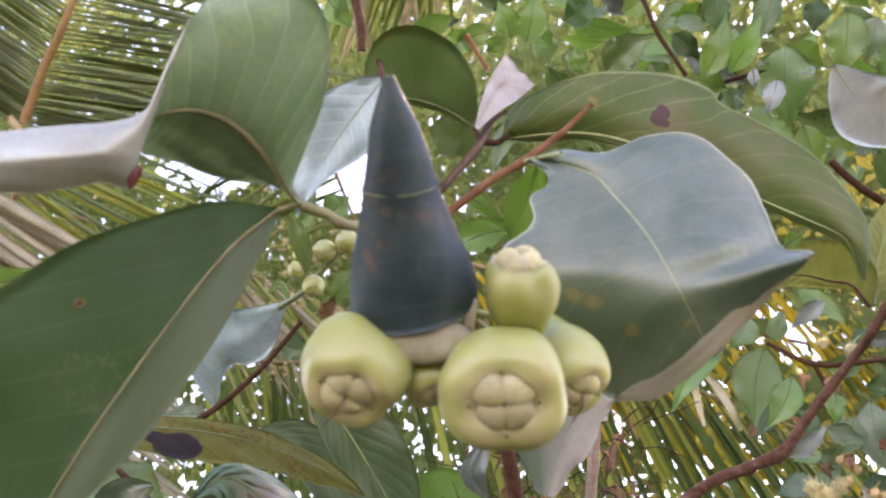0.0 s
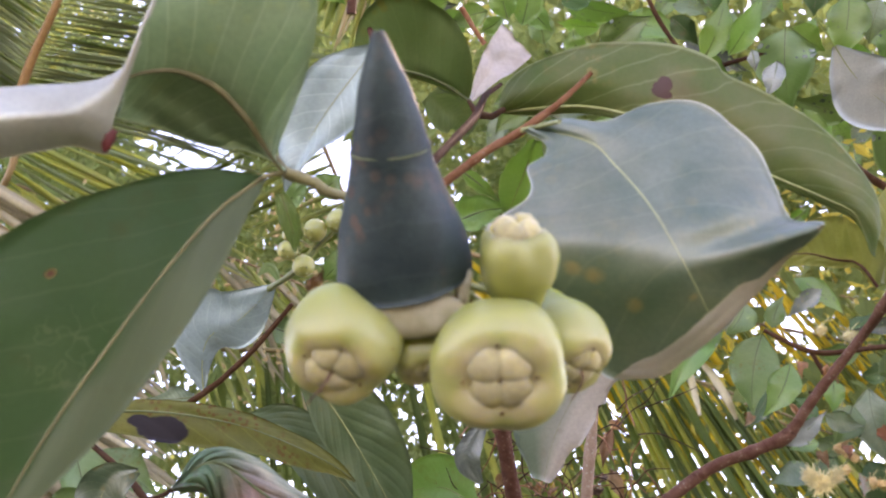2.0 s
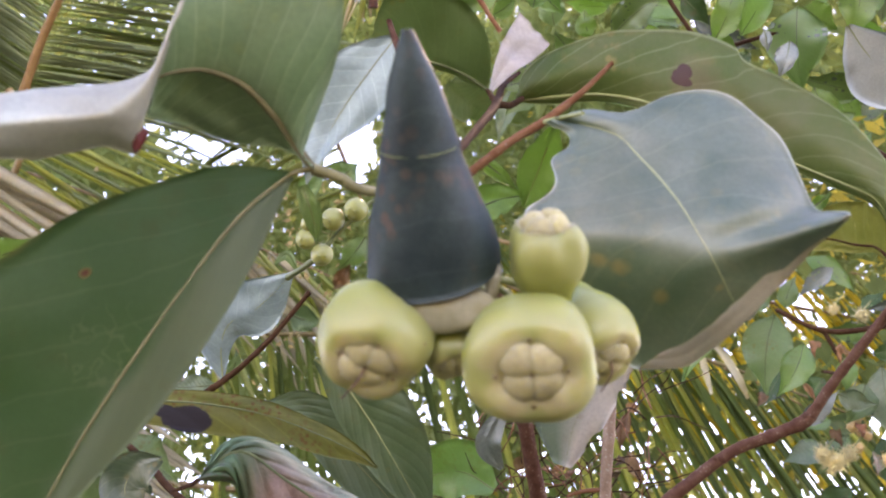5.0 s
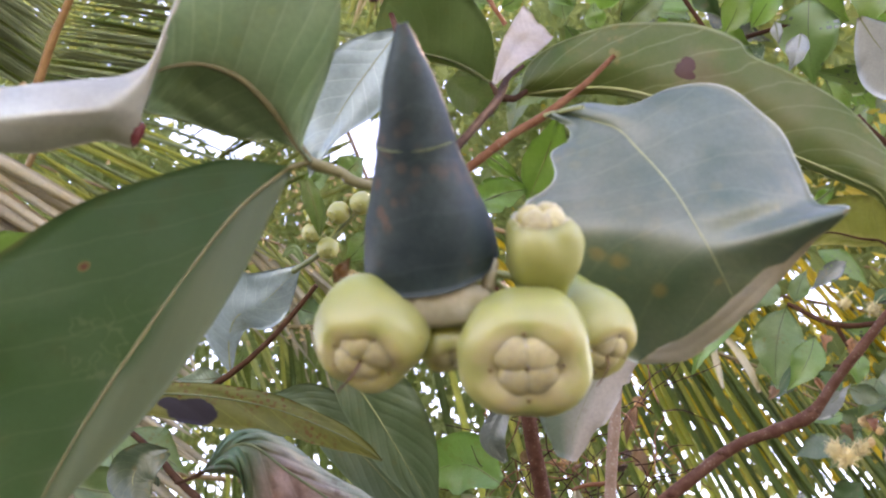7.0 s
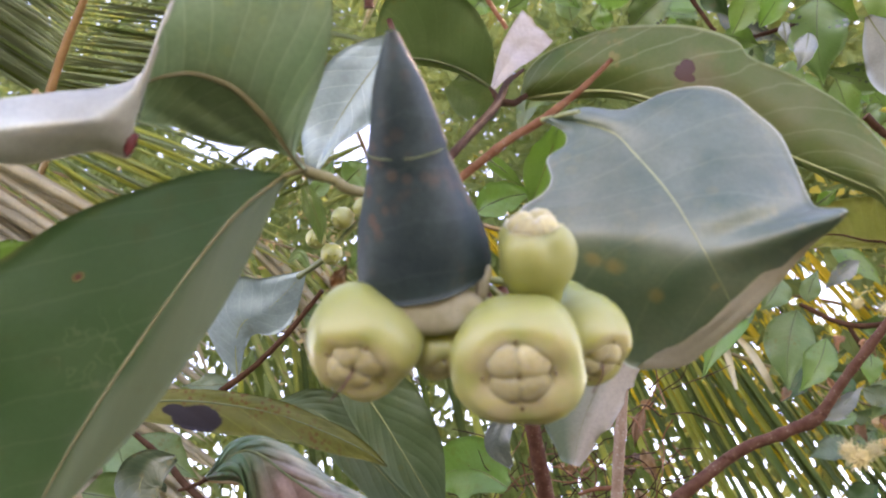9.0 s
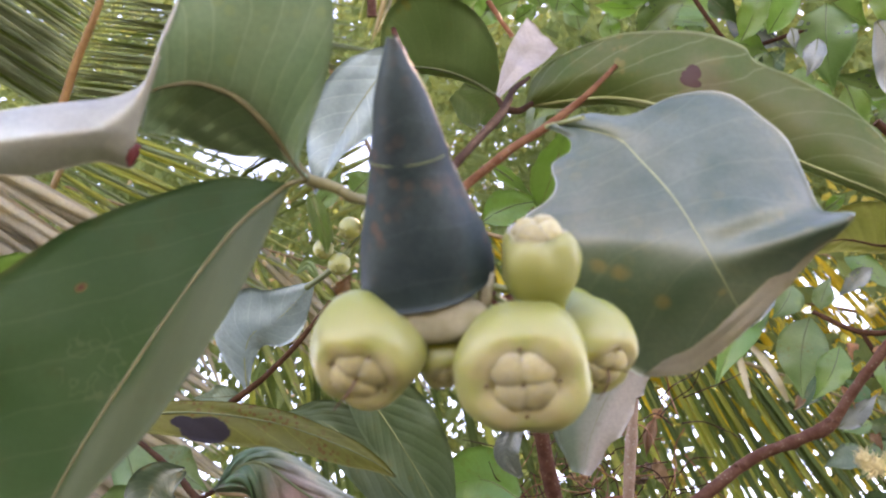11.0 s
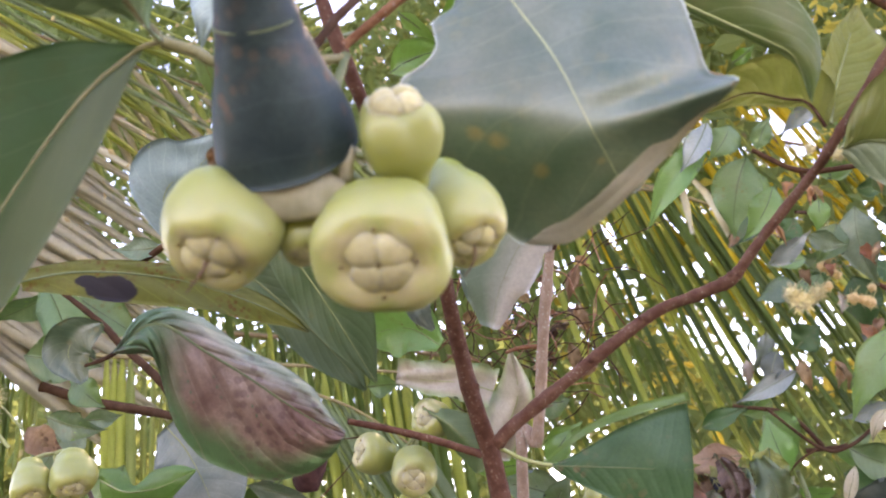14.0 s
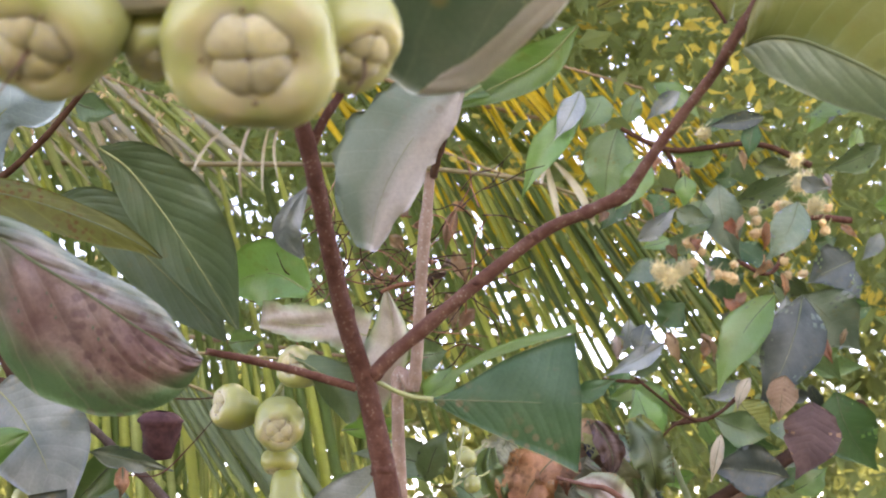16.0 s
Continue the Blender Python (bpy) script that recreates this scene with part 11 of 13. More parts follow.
simple_leaf(shrub, (0.8150, 1.8347, 2.9314), (0.8888, 1.8364, 2.8916), 0.0424, (-0.129, -0.974, -0.185), ('bright', 'mid'), bend=0.12, n=12, m=3)
simple_leaf(shrub, (0.1320, 1.4329, 2.6203), (0.2483, 1.3916, 2.6699), 0.0547, (-0.272, -0.903, -0.333), ('bright', 'upper'), bend=0.07, n=12, m=3)
simple_leaf(shrub, (0.4942, 1.5496, 3.1682), (0.3979, 1.5675, 3.1758), 0.0625, (-0.183, -0.614, -0.768), ('bright', 'bright'), bend=0.04, n=12, m=3)
simple_leaf(shrub, (0.7333, 1.9012, 3.0159), (0.8021, 1.8972, 2.9513), 0.0551, (-0.432, -0.518, -0.738), ('bright', 'mid'), bend=0.03, n=12, m=3)
simple_leaf(shrub, (0.9638, 1.2403, 2.7503), (1.0826, 1.2281, 2.7685), 0.0502, (-0.495, -0.600, -0.628), ('under', 'upper'), bend=0.14, n=12, m=3)
simple_leaf(shrub, (1.1379, 1.7613, 3.2953), (1.2723, 1.7460, 3.3887), 0.0606, (-0.185, -0.277, -0.943), ('blue', 'mid'), bend=0.13, n=12, m=3)
simple_leaf(shrub, (0.9396, 1.1926, 2.8115), (1.0395, 1.2023, 2.7433), 0.0616, (-0.621, -0.164, -0.766), ('bright', 'bright'), bend=0.12, n=12, m=3)
simple_leaf(shrub, (0.2338, 1.4301, 2.6033), (0.3117, 1.4235, 2.5945), 0.0434, (-0.113, -0.982, -0.153), ('blue', 'mid'), bend=0.09, n=12, m=3)
simple_leaf(shrub, (0.9082, 1.3731, 2.6520), (0.8826, 1.3979, 2.5878), 0.0433, (-0.262, -0.720, -0.642), ('bright', 'mid'), bend=0.06, n=12, m=3)
simple_leaf(shrub, (0.5724, 1.7244, 2.8042), (0.6873, 1.7407, 2.7935), 0.0597, (-0.189, -0.981, 0.047), ('slate_dark', 'upper'), bend=0.09, n=12, m=3)
simple_leaf(shrub, (1.1910, 1.5912, 3.3367), (1.1528, 1.6437, 3.3239), 0.0415, (-0.472, -0.619, -0.628), ('bright', 'upper'), bend=0.05, n=12, m=3)
simple_leaf(shrub, (0.2135, 1.5148, 2.6765), (0.1455, 1.5524, 2.6439), 0.0565, (-0.182, -0.857, -0.481), ('mid', 'mid'), bend=0.13, n=12, m=3)
simple_leaf(shrub, (0.4591, 1.5871, 3.0604), (0.3886, 1.5804, 3.1067), 0.0449, (-0.215, -0.645, -0.733), ('slate_dark', 'upper'), bend=0.07, n=12, m=3)
simple_leaf(shrub, (0.0200, 1.2198, 2.7656), (0.1389, 1.2052, 2.8009), 0.0610, (-0.064, -0.734, -0.676), ('bright', 'mid'), bend=0.06, n=12, m=3)
simple_leaf(shrub, (1.1102, 1.5593, 2.7746), (1.0179, 1.5322, 2.7764), 0.0492, (-0.590, -0.274, -0.759), ('slate_dark', 'upper'), bend=0.13, n=12, m=3)
simple_leaf(shrub, (0.9769, 1.5755, 2.8995), (0.9330, 1.6113, 2.8776), 0.0433, (-0.332, -0.649, -0.685), ('mid', 'mid'), bend=0.07, n=12, m=3)
simple_leaf(shrub, (1.1061, 1.4924, 3.0613), (1.0267, 1.5021, 3.0367), 0.0489, (-0.293, -0.174, -0.940), ('bright', 'upper'), bend=0.14, n=12, m=3)
simple_leaf(shrub, (-0.0724, 1.7276, 3.3525), (-0.0684, 1.7774, 3.2662), 0.0393, (0.612, -0.526, -0.590), ('bright', 'mid'), bend=0.14, n=12, m=3)
simple_leaf(shrub, (-0.0798, 1.8035, 2.9900), (-0.1088, 1.8560, 2.9564), 0.0393, (-0.264, -0.845, -0.465), ('mid', 'mid'), bend=0.06, n=12, m=3)
simple_leaf(shrub, (0.7707, 1.3884, 2.8149), (0.7490, 1.4305, 2.7601), 0.0378, (-0.826, -0.485, -0.286), ('bright', 'bright'), bend=0.08, n=12, m=3)
simple_leaf(shrub, (0.2236, 1.8745, 2.9823), (0.1611, 1.9376, 2.8389), 0.0657, (-0.527, -0.761, -0.378), ('blue', 'mid'), bend=0.08, n=12, m=3)
simple_leaf(shrub, (0.7133, 1.5649, 2.9186), (0.6432, 1.5348, 2.9067), 0.0370, (-0.351, -0.554, -0.755), ('slate_dark', 'upper'), bend=0.07, n=12, m=3)
simple_leaf(shrub, (0.1343, 1.6883, 3.2038), (0.0385, 1.6777, 3.2242), 0.0394, (0.013, -0.834, -0.551), ('bright', 'upper'), bend=0.07, n=12, m=3)
simple_leaf(shrub, (0.8216, 1.3779, 2.7402), (0.8881, 1.4481, 2.6931), 0.0415, (-0.071, -0.903, -0.424), ('bright', 'bright'), bend=0.08, n=12, m=3)
simple_leaf(shrub, (0.7679, 1.8347, 2.9782), (0.7777, 1.8645, 2.8615), 0.0486, (-0.353, -0.737, -0.576), ('bright', 'mid'), bend=0.14, n=12, m=3)
simple_leaf(shrub, (0.4902, 1.7439, 3.3258), (0.6140, 1.7549, 3.2539), 0.0600, (0.115, -0.978, -0.176), ('deep', 'upper'), bend=0.1, n=12, m=3)
simple_leaf(shrub, (0.4215, 1.6876, 3.3456), (0.3350, 1.7128, 3.3688), 0.0575, (-0.140, -0.854, -0.501), ('bright', 'bright'), bend=0.05, n=12, m=3)
simple_leaf(shrub, (0.0044, 1.8030, 3.2346), (0.0863, 1.7742, 3.2090), 0.0375, (-0.018, -0.768, -0.640), ('slate_dark', 'mid'), bend=0.09, n=12, m=3)
simple_leaf(shrub, (0.0406, 1.2140, 2.8490), (0.1690, 1.1954, 2.8594), 0.0649, (-0.125, -0.924, -0.361), ('bright', 'upper'), bend=0.12, n=12, m=3)
simple_leaf(shrub, (0.5345, 1.7440, 1.6188), (0.6679, 1.7085, 1.5936), 0.0617, (-0.132, -0.770, 0.625), ('slate_dark', 'mid'), bend=0.09, n=12, m=3)
simple_leaf(shrub, (0.7245, 1.6179, 1.5248), (0.7743, 1.5749, 1.5277), 0.0371, (-0.346, -0.798, 0.494), ('bright', 'mid'), bend=0.09, n=12, m=3)
simple_leaf(shrub, (1.0068, 1.8052, 1.6742), (0.9100, 1.7949, 1.7079), 0.0614, (-0.298, -0.890, 0.346), ('blue', 'mid'), bend=0.12, n=12, m=3)
simple_leaf(shrub, (0.9279, 1.6957, 1.4302), (0.8225, 1.7095, 1.4586), 0.0512, (-0.564, -0.605, -0.562), ('bright', 'mid'), bend=0.03, n=12, m=3)
simple_leaf(shrub, (0.8460, 1.7299, 1.7225), (0.7857, 1.7617, 1.6310), 0.0449, (-0.337, -0.927, -0.167), ('dry', 'dry'), bend=0.12, n=12, m=3)
simple_leaf(shrub, (0.8225, 1.6119, 1.5967), (0.7221, 1.6354, 1.5707), 0.0537, (-0.366, -0.896, -0.253), ('dry', 'dry'), bend=0.1, n=12, m=3)
simple_leaf(shrub, (0.5335, 1.6262, 1.5570), (0.4278, 1.6166, 1.5908), 0.0453, (-0.219, -0.973, 0.071), ('dry', 'dry'), bend=0.05, n=12, m=3)
simple_leaf(shrub, (0.7757, 1.5917, 1.5476), (0.6906, 1.6434, 1.5201), 0.0420, (-0.451, -0.866, 0.216), ('slate_dark', 'mid'), bend=0.05, n=12, m=3)
simple_leaf(shrub, (0.6576, 1.6139, 1.5193), (0.6155, 1.6309, 1.4565), 0.0510, (-0.708, -0.634, 0.311), ('slate_dark', 'mid'), bend=0.05, n=12, m=3)
simple_leaf(shrub, (0.5811, 1.6967, 1.4806), (0.6716, 1.6422, 1.5228), 0.0449, (-0.303, -0.948, -0.097), ('blue', 'mid'), bend=0.07, n=12, m=3)
simple_leaf(shrub, (0.9701, 1.7274, 1.6670), (0.8766, 1.7181, 1.6196), 0.0411, (-0.519, -0.855, 0.015), ('blue', 'mid'), bend=0.12, n=12, m=3)
simple_leaf(shrub, (0.7801, 1.7821, 1.4402), (0.8150, 1.8316, 1.3495), 0.0444, (-0.541, -0.841, 0.024), ('mid', 'mid'), bend=0.09, n=12, m=3)
simple_leaf(shrub, (0.6310, 1.8601, 1.4756), (0.6564, 1.9120, 1.3808), 0.0399, (0.173, -0.975, 0.137), ('bright', 'mid'), bend=0.11, n=12, m=3)
simple_leaf(shrub, (0.6454, 1.8983, 1.5356), (0.5520, 1.9194, 1.5783), 0.0511, (-0.414, -0.816, -0.404), ('mid', 'mid'), bend=0.11, n=12, m=3)
simple_leaf(shrub, (0.7613, 1.6359, 1.6499), (0.7695, 1.6724, 1.5771), 0.0358, (0.183, -0.982, -0.052), ('mid', 'mid'), bend=0.11, n=12, m=3)
simple_leaf(shrub, (0.9654, 1.8411, 1.4953), (0.9834, 1.8468, 1.4069), 0.0502, (0.203, -0.969, 0.138), ('bright', 'mid'), bend=0.09, n=12, m=3)
simple_leaf(shrub, (0.5448, 1.5881, 1.6865), (0.4501, 1.6009, 1.6797), 0.0479, (-0.301, -0.899, 0.319), ('dry', 'dry'), bend=0.04, n=12, m=3)
simple_leaf(shrub, (0.7556, 1.7077, 1.4470), (0.6974, 1.7350, 1.4832), 0.0380, (-0.360, -0.932, 0.031), ('dry', 'dry'), bend=0.05, n=12, m=3)
simple_leaf(nest, (0.3410, 1.2778, 1.4875), (0.3189, 1.3159, 1.5093), 0.0294, (-0.055, -0.986, 0.159), ('dry', 'rust'), bend=0.14, n=12, m=3, wave=0.022, ragged=0.3, fold=26, rib=0)
simple_leaf(nest, (0.3424, 1.2730, 1.5553), (0.3291, 1.2575, 1.5189), 0.0306, (0.255, -0.935, -0.247), ('yellow', 'yellow'), bend=0.09, n=12, m=3, wave=0.022, ragged=0.3, fold=26, rib=0)
simple_leaf(nest, (0.2870, 1.2003, 1.5865), (0.2352, 1.2324, 1.5709), 0.0393, (0.103, -0.783, -0.614), ('dry', 'rust'), bend=0.08, n=12, m=3, wave=0.022, ragged=0.3, fold=26, rib=0)
simple_leaf(nest, (0.3918, 1.2312, 1.6099), (0.3953, 1.2641, 1.5577), 0.0517, (-0.100, -0.990, -0.101), ('dusk', 'mid'), bend=0.1, n=12, m=3, wave=0.022, ragged=0.3, fold=26, rib=0)
simple_leaf(nest, (0.3590, 1.2132, 1.6232), (0.3582, 1.2225, 1.5629), 0.0428, (-0.140, -0.984, -0.108), ('dry', 'rust'), bend=0.05, n=12, m=3, wave=0.022, ragged=0.3, fold=26, rib=0)
simple_leaf(nest, (0.3443, 1.1976, 1.6227), (0.2858, 1.1967, 1.5843), 0.0422, (-0.034, -0.915, -0.403), ('yellow', 'yellow'), bend=0.1, n=12, m=3, wave=0.022, ragged=0.3, fold=26, rib=0)
simple_leaf(nest, (0.5085, 1.2556, 1.5059), (0.4712, 1.2697, 1.5125), 0.0305, (-0.368, -0.819, -0.441), ('yellow', 'yellow'), bend=0.06, n=12, m=3, wave=0.022, ragged=0.3, fold=26, rib=0)
simple_leaf(nest, (0.3130, 1.2213, 1.5839), (0.2897, 1.2393, 1.6026), 0.0297, (-0.045, -0.992, 0.116), ('dry', 'rust'), bend=0.04, n=12, m=3, wave=0.022, ragged=0.3, fold=26, rib=0)
simple_leaf(nest, (0.4446, 1.2721, 1.6132), (0.4055, 1.2816, 1.6225), 0.0389, (-0.339, -0.830, -0.442), ('dry', 'dry'), bend=0.04, n=12, m=3, wave=0.022, ragged=0.3, fold=26, rib=0)
simple_leaf(nest, (0.3376, 1.2931, 1.4612), (0.3823, 1.2827, 1.4081), 0.0472, (0.230, -0.884, 0.407), ('dry', 'dry'), bend=0.04, n=12, m=3, wave=0.022, ragged=0.3, fold=26, rib=0)
simple_leaf(nest, (0.3927, 1.2769, 1.6142), (0.3074, 1.2940, 1.6176), 0.0487, (-0.232, -0.971, -0.059), ('dry', 'dry'), bend=0.06, n=12, m=3, wave=0.022, ragged=0.3, fold=26, rib=0)
simple_leaf(nest, (0.3584, 1.2671, 1.5006), (0.4182, 1.2460, 1.4836), 0.0489, (-0.320, -0.910, -0.263), ('dry', 'brown'), bend=0.07, n=12, m=3, wave=0.022, ragged=0.3, fold=26, rib=0)
simple_leaf(nest, (0.3349, 1.2854, 1.5013), (0.2783, 1.3352, 1.4509), 0.0492, (0.204, -0.902, -0.380), ('dusk', 'mid'), bend=0.13, n=12, m=3, wave=0.022, ragged=0.3, fold=26, rib=0)
simple_leaf(nest, (0.3848, 1.3632, 1.4567), (0.4356, 1.3680, 1.3937), 0.0508, (-0.456, -0.883, -0.117), ('yellow', 'yellow'), bend=0.09, n=12, m=3, wave=0.022, ragged=0.3, fold=26, rib=0)
simple_leaf(nest, (0.3561, 1.2529, 1.5379), (0.2866, 1.2356, 1.5197), 0.0496, (-0.196, -0.970, -0.145), ('dusk', 'mid'), bend=0.14, n=12, m=3, wave=0.022, ragged=0.3, fold=26, rib=0)
simple_leaf(nest, (0.2803, 1.3198, 1.5503), (0.2080, 1.2865, 1.5878), 0.0450, (-0.054, -0.993, 0.100), ('yellow', 'yellow'), bend=0.1, n=12, m=3, wave=0.022, ragged=0.3, fold=26, rib=0)
simple_leaf(nest, (0.5405, 1.3556, 1.4909), (0.5671, 1.3681, 1.4628), 0.0310, (-0.132, -0.973, 0.190), ('yellow', 'olive'), bend=0.04, n=12, m=3, wave=0.022, ragged=0.3, fold=26, rib=0)
simple_leaf(nest, (0.4351, 1.2199, 1.5527), (0.4600, 1.2293, 1.4973), 0.0422, (0.169, -0.971, 0.170), ('dusk', 'mid'), bend=0.04, n=12, m=3, wave=0.022, ragged=0.3, fold=26, rib=0)
simple_leaf(nest, (0.4195, 1.1854, 1.6042), (0.4429, 1.2384, 1.5351), 0.0460, (-0.407, -0.909, -0.086), ('dusk', 'mid'), bend=0.1, n=12, m=3, wave=0.022, ragged=0.3, fold=26, rib=0)
simple_leaf(nest, (0.2917, 1.2380, 1.4829), (0.2991, 1.2144, 1.4503), 0.0335, (-0.665, -0.673, -0.324), ('yellow', 'yellow'), bend=0.05, n=12, m=3, wave=0.022, ragged=0.3, fold=26, rib=0)
simple_leaf(nest, (0.3882, 1.2688, 1.6332), (0.4497, 1.2504, 1.5889), 0.0486, (0.138, -0.882, 0.451), ('yellow', 'olive'), bend=0.14, n=12, m=3, wave=0.022, ragged=0.3, fold=26, rib=0)
simple_leaf(nest, (0.5069, 1.2881, 1.5511), (0.4998, 1.3234, 1.5249), 0.0272, (-0.225, -0.967, -0.120), ('dry', 'rust'), bend=0.11, n=12, m=3, wave=0.022, ragged=0.3, fold=26, rib=0)
simple_leaf(nest, (0.3690, 1.3292, 1.4958), (0.3835, 1.3387, 1.4513), 0.0426, (-0.093, -0.995, 0.041), ('dusk', 'mid'), bend=0.11, n=12, m=3, wave=0.022, ragged=0.3, fold=26, rib=0)
simple_leaf(nest, (0.2720, 1.3145, 1.5392), (0.3099, 1.3431, 1.5214), 0.0308, (-0.345, -0.901, -0.261), ('yellow', 'yellow'), bend=0.09, n=12, m=3, wave=0.022, ragged=0.3, fold=26, rib=0)
simple_leaf(nest, (0.3147, 1.3181, 1.5448), (0.3296, 1.2955, 1.5049), 0.0317, (0.407, -0.902, 0.144), ('dry', 'rust'), bend=0.09, n=12, m=3, wave=0.022, ragged=0.3, fold=26, rib=0)
simple_leaf(nest, (0.3100, 1.2496, 1.5313), (0.2892, 1.2809, 1.4932), 0.0446, (0.109, -0.974, -0.199), ('dry', 'rust'), bend=0.13, n=12, m=3, wave=0.022, ragged=0.3, fold=26, rib=0)
simple_leaf(nest, (0.5260, 1.3366, 1.4961), (0.5266, 1.3807, 1.4397), 0.0405, (0.119, -0.992, -0.035), ('yellow', 'yellow'), bend=0.04, n=12, m=3, wave=0.022, ragged=0.3, fold=26, rib=0)
simple_leaf(nest, (0.4019, 1.2034, 1.5346), (0.3972, 1.1962, 1.4967), 0.0298, (0.085, -0.993, -0.079), ('dry', 'brown'), bend=0.1, n=12, m=3, wave=0.022, ragged=0.3, fold=26, rib=0)
simple_leaf(nest, (0.4005, 1.3430, 1.5668), (0.4385, 1.3884, 1.5267), 0.0472, (-0.172, -0.985, 0.008), ('yellow', 'olive'), bend=0.08, n=12, m=3, wave=0.022, ragged=0.3, fold=26, rib=0)
simple_leaf(nest, (0.4104, 1.2394, 1.4822), (0.3782, 1.2215, 1.4618), 0.0280, (-0.609, -0.729, 0.313), ('dry', 'brown'), bend=0.07, n=12, m=3, wave=0.022, ragged=0.3, fold=26, rib=0)
simple_leaf(lowbranch, (-0.2506, 1.2558, 1.6954), (-0.1840, 1.2426, 1.5588), 0.0605, (-0.068, -0.961, -0.270), ('mid', 'mid'), bend=0.06, n=12, m=3)
simple_leaf(lowbranch, (-0.1611, 1.4098, 1.5009), (-0.2920, 1.4633, 1.4979), 0.0546, (0.201, -0.977, -0.070), ('mid', 'mid'), bend=0.09, n=12, m=3)
simple_leaf(lowbranch, (-0.3734, 1.2444, 1.6575), (-0.4610, 1.3145, 1.5668), 0.0506, (0.067, -0.990, 0.124), ('mid', 'mid'), bend=0.06, n=12, m=3)
simple_leaf(lowbranch, (-0.3903, 1.3547, 1.4855), (-0.4198, 1.4106, 1.4063), 0.0455, (0.778, -0.623, 0.075), ('under', 'upper'), bend=0.07, n=12, m=3)
simple_leaf(lowbranch, (-0.4753, 1.5540, 1.5191), (-0.5593, 1.5608, 1.5266), 0.0381, (0.373, -0.917, 0.143), ('under', 'upper'), bend=0.13, n=12, m=3)
simple_leaf(lowbranch, (-0.2668, 1.2654, 1.4960), (-0.1638, 1.2564, 1.4943), 0.0453, (0.228, -0.747, -0.625), ('under', 'upper'), bend=0.12, n=12, m=3)
simple_leaf(lowbranch, (-0.1565, 1.2659, 1.4875), (-0.0494, 1.2521, 1.4717), 0.0483, (0.086, -0.932, -0.353), ('bright', 'mid'), bend=0.13, n=12, m=3)
simple_leaf(lowbranch, (-0.2308, 1.3734, 1.6232), (-0.1517, 1.4047, 1.5638), 0.0572, (0.482, -0.768, 0.421), ('under', 'upper'), bend=0.04, n=12, m=3)
simple_leaf(lowbranch, (-0.1608, 1.3827, 1.5779), (-0.2261, 1.3965, 1.5664), 0.0385, (0.114, -0.917, 0.382), ('blue', 'mid'), bend=0.1, n=12, m=3)
simple_leaf(lowbranch, (-0.2667, 1.3291, 1.4865), (-0.3726, 1.3803, 1.4309), 0.0510, (0.600, -0.707, -0.374), ('blue', 'mid'), bend=0.03, n=12, m=3)
simple_leaf(lowbranch, (-0.4178, 1.4510, 1.6850), (-0.4525, 1.4983, 1.5687), 0.0595, (0.288, -0.953, -0.099), ('mid', 'mid'), bend=0.11, n=12, m=3)
simple_leaf(lowbranch, (-0.1640, 1.2539, 1.5519), (-0.1890, 1.3073, 1.4686), 0.0547, (-0.148, -0.987, 0.064), ('blue', 'mid'), bend=0.06, n=12, m=3)
simple_leaf(lowbranch, (-0.1622, 1.1988, 1.7301), (-0.1020, 1.2258, 1.7005), 0.0413, (-0.069, -0.836, -0.544), ('bright', 'mid'), bend=0.05, n=12, m=3)
simple_leaf(lowbranch, (-0.2551, 1.4351, 1.5098), (-0.1340, 1.4020, 1.5337), 0.0613, (0.131, -0.963, 0.237), ('bright', 'mid'), bend=0.06, n=12, m=3)
simple_leaf(lowbranch, (-0.3661, 1.3627, 1.6469), (-0.3641, 1.3797, 1.5427), 0.0426, (0.526, -0.848, -0.070), ('blue', 'mid'), bend=0.04, n=12, m=3)
simple_leaf(lowbranch, (-0.2846, 1.2439, 1.5746), (-0.3670, 1.2949, 1.5444), 0.0395, (0.358, -0.917, -0.176), ('mid', 'mid'), bend=0.12, n=12, m=3)
simple_leaf(sapling, (0.1442, 1.2285, 1.5472), (0.2044, 1.2339, 1.4976), 0.0339, (0.298, -0.838, 0.457), ('bright', 'mid'), bend=0.13, n=12, m=3)
simple_leaf(sapling, (0.2102, 1.2135, 1.5966), (0.1027, 1.2299, 1.6261), 0.0484, (-0.018, -0.991, 0.135), ('under', 'upper'), bend=0.07, n=12, m=3)
simple_leaf(sapling, (0.1593, 1.3537, 1.4794), (0.0996, 1.3753, 1.4442), 0.0393, (0.358, -0.754, -0.551), ('bright', 'mid'), bend=0.11, n=12, m=3)
simple_leaf(sapling, (0.2179, 1.2405, 1.5618), (0.1475, 1.2844, 1.5313), 0.0423, (-0.242, -0.876, 0.417), ('under', 'upper'), bend=0.04, n=12, m=3)
simple_leaf(sapling, (0.1377, 1.3354, 1.6221), (0.2183, 1.3267, 1.5924), 0.0363, (0.080, -0.932, 0.354), ('bright', 'mid'), bend=0.13, n=12, m=3)
simple_leaf(sapling, (0.1976, 1.2184, 1.5282), (0.1965, 1.2634, 1.4432), 0.0467, (0.379, -0.925, 0.015), ('under', 'upper'), bend=0.13, n=12, m=3)
simple_leaf(sapling, (0.1766, 1.2734, 1.4937), (0.1404, 1.2705, 1.4283), 0.0490, (0.103, -0.990, -0.099), ('under', 'upper'), bend=0.1, n=12, m=3)
simple_leaf(sapling, (0.2035, 1.2654, 1.5664), (0.1280, 1.2643, 1.5123), 0.0413, (-0.255, -0.952, 0.168), ('mid', 'mid'), bend=0.03, n=12, m=3)
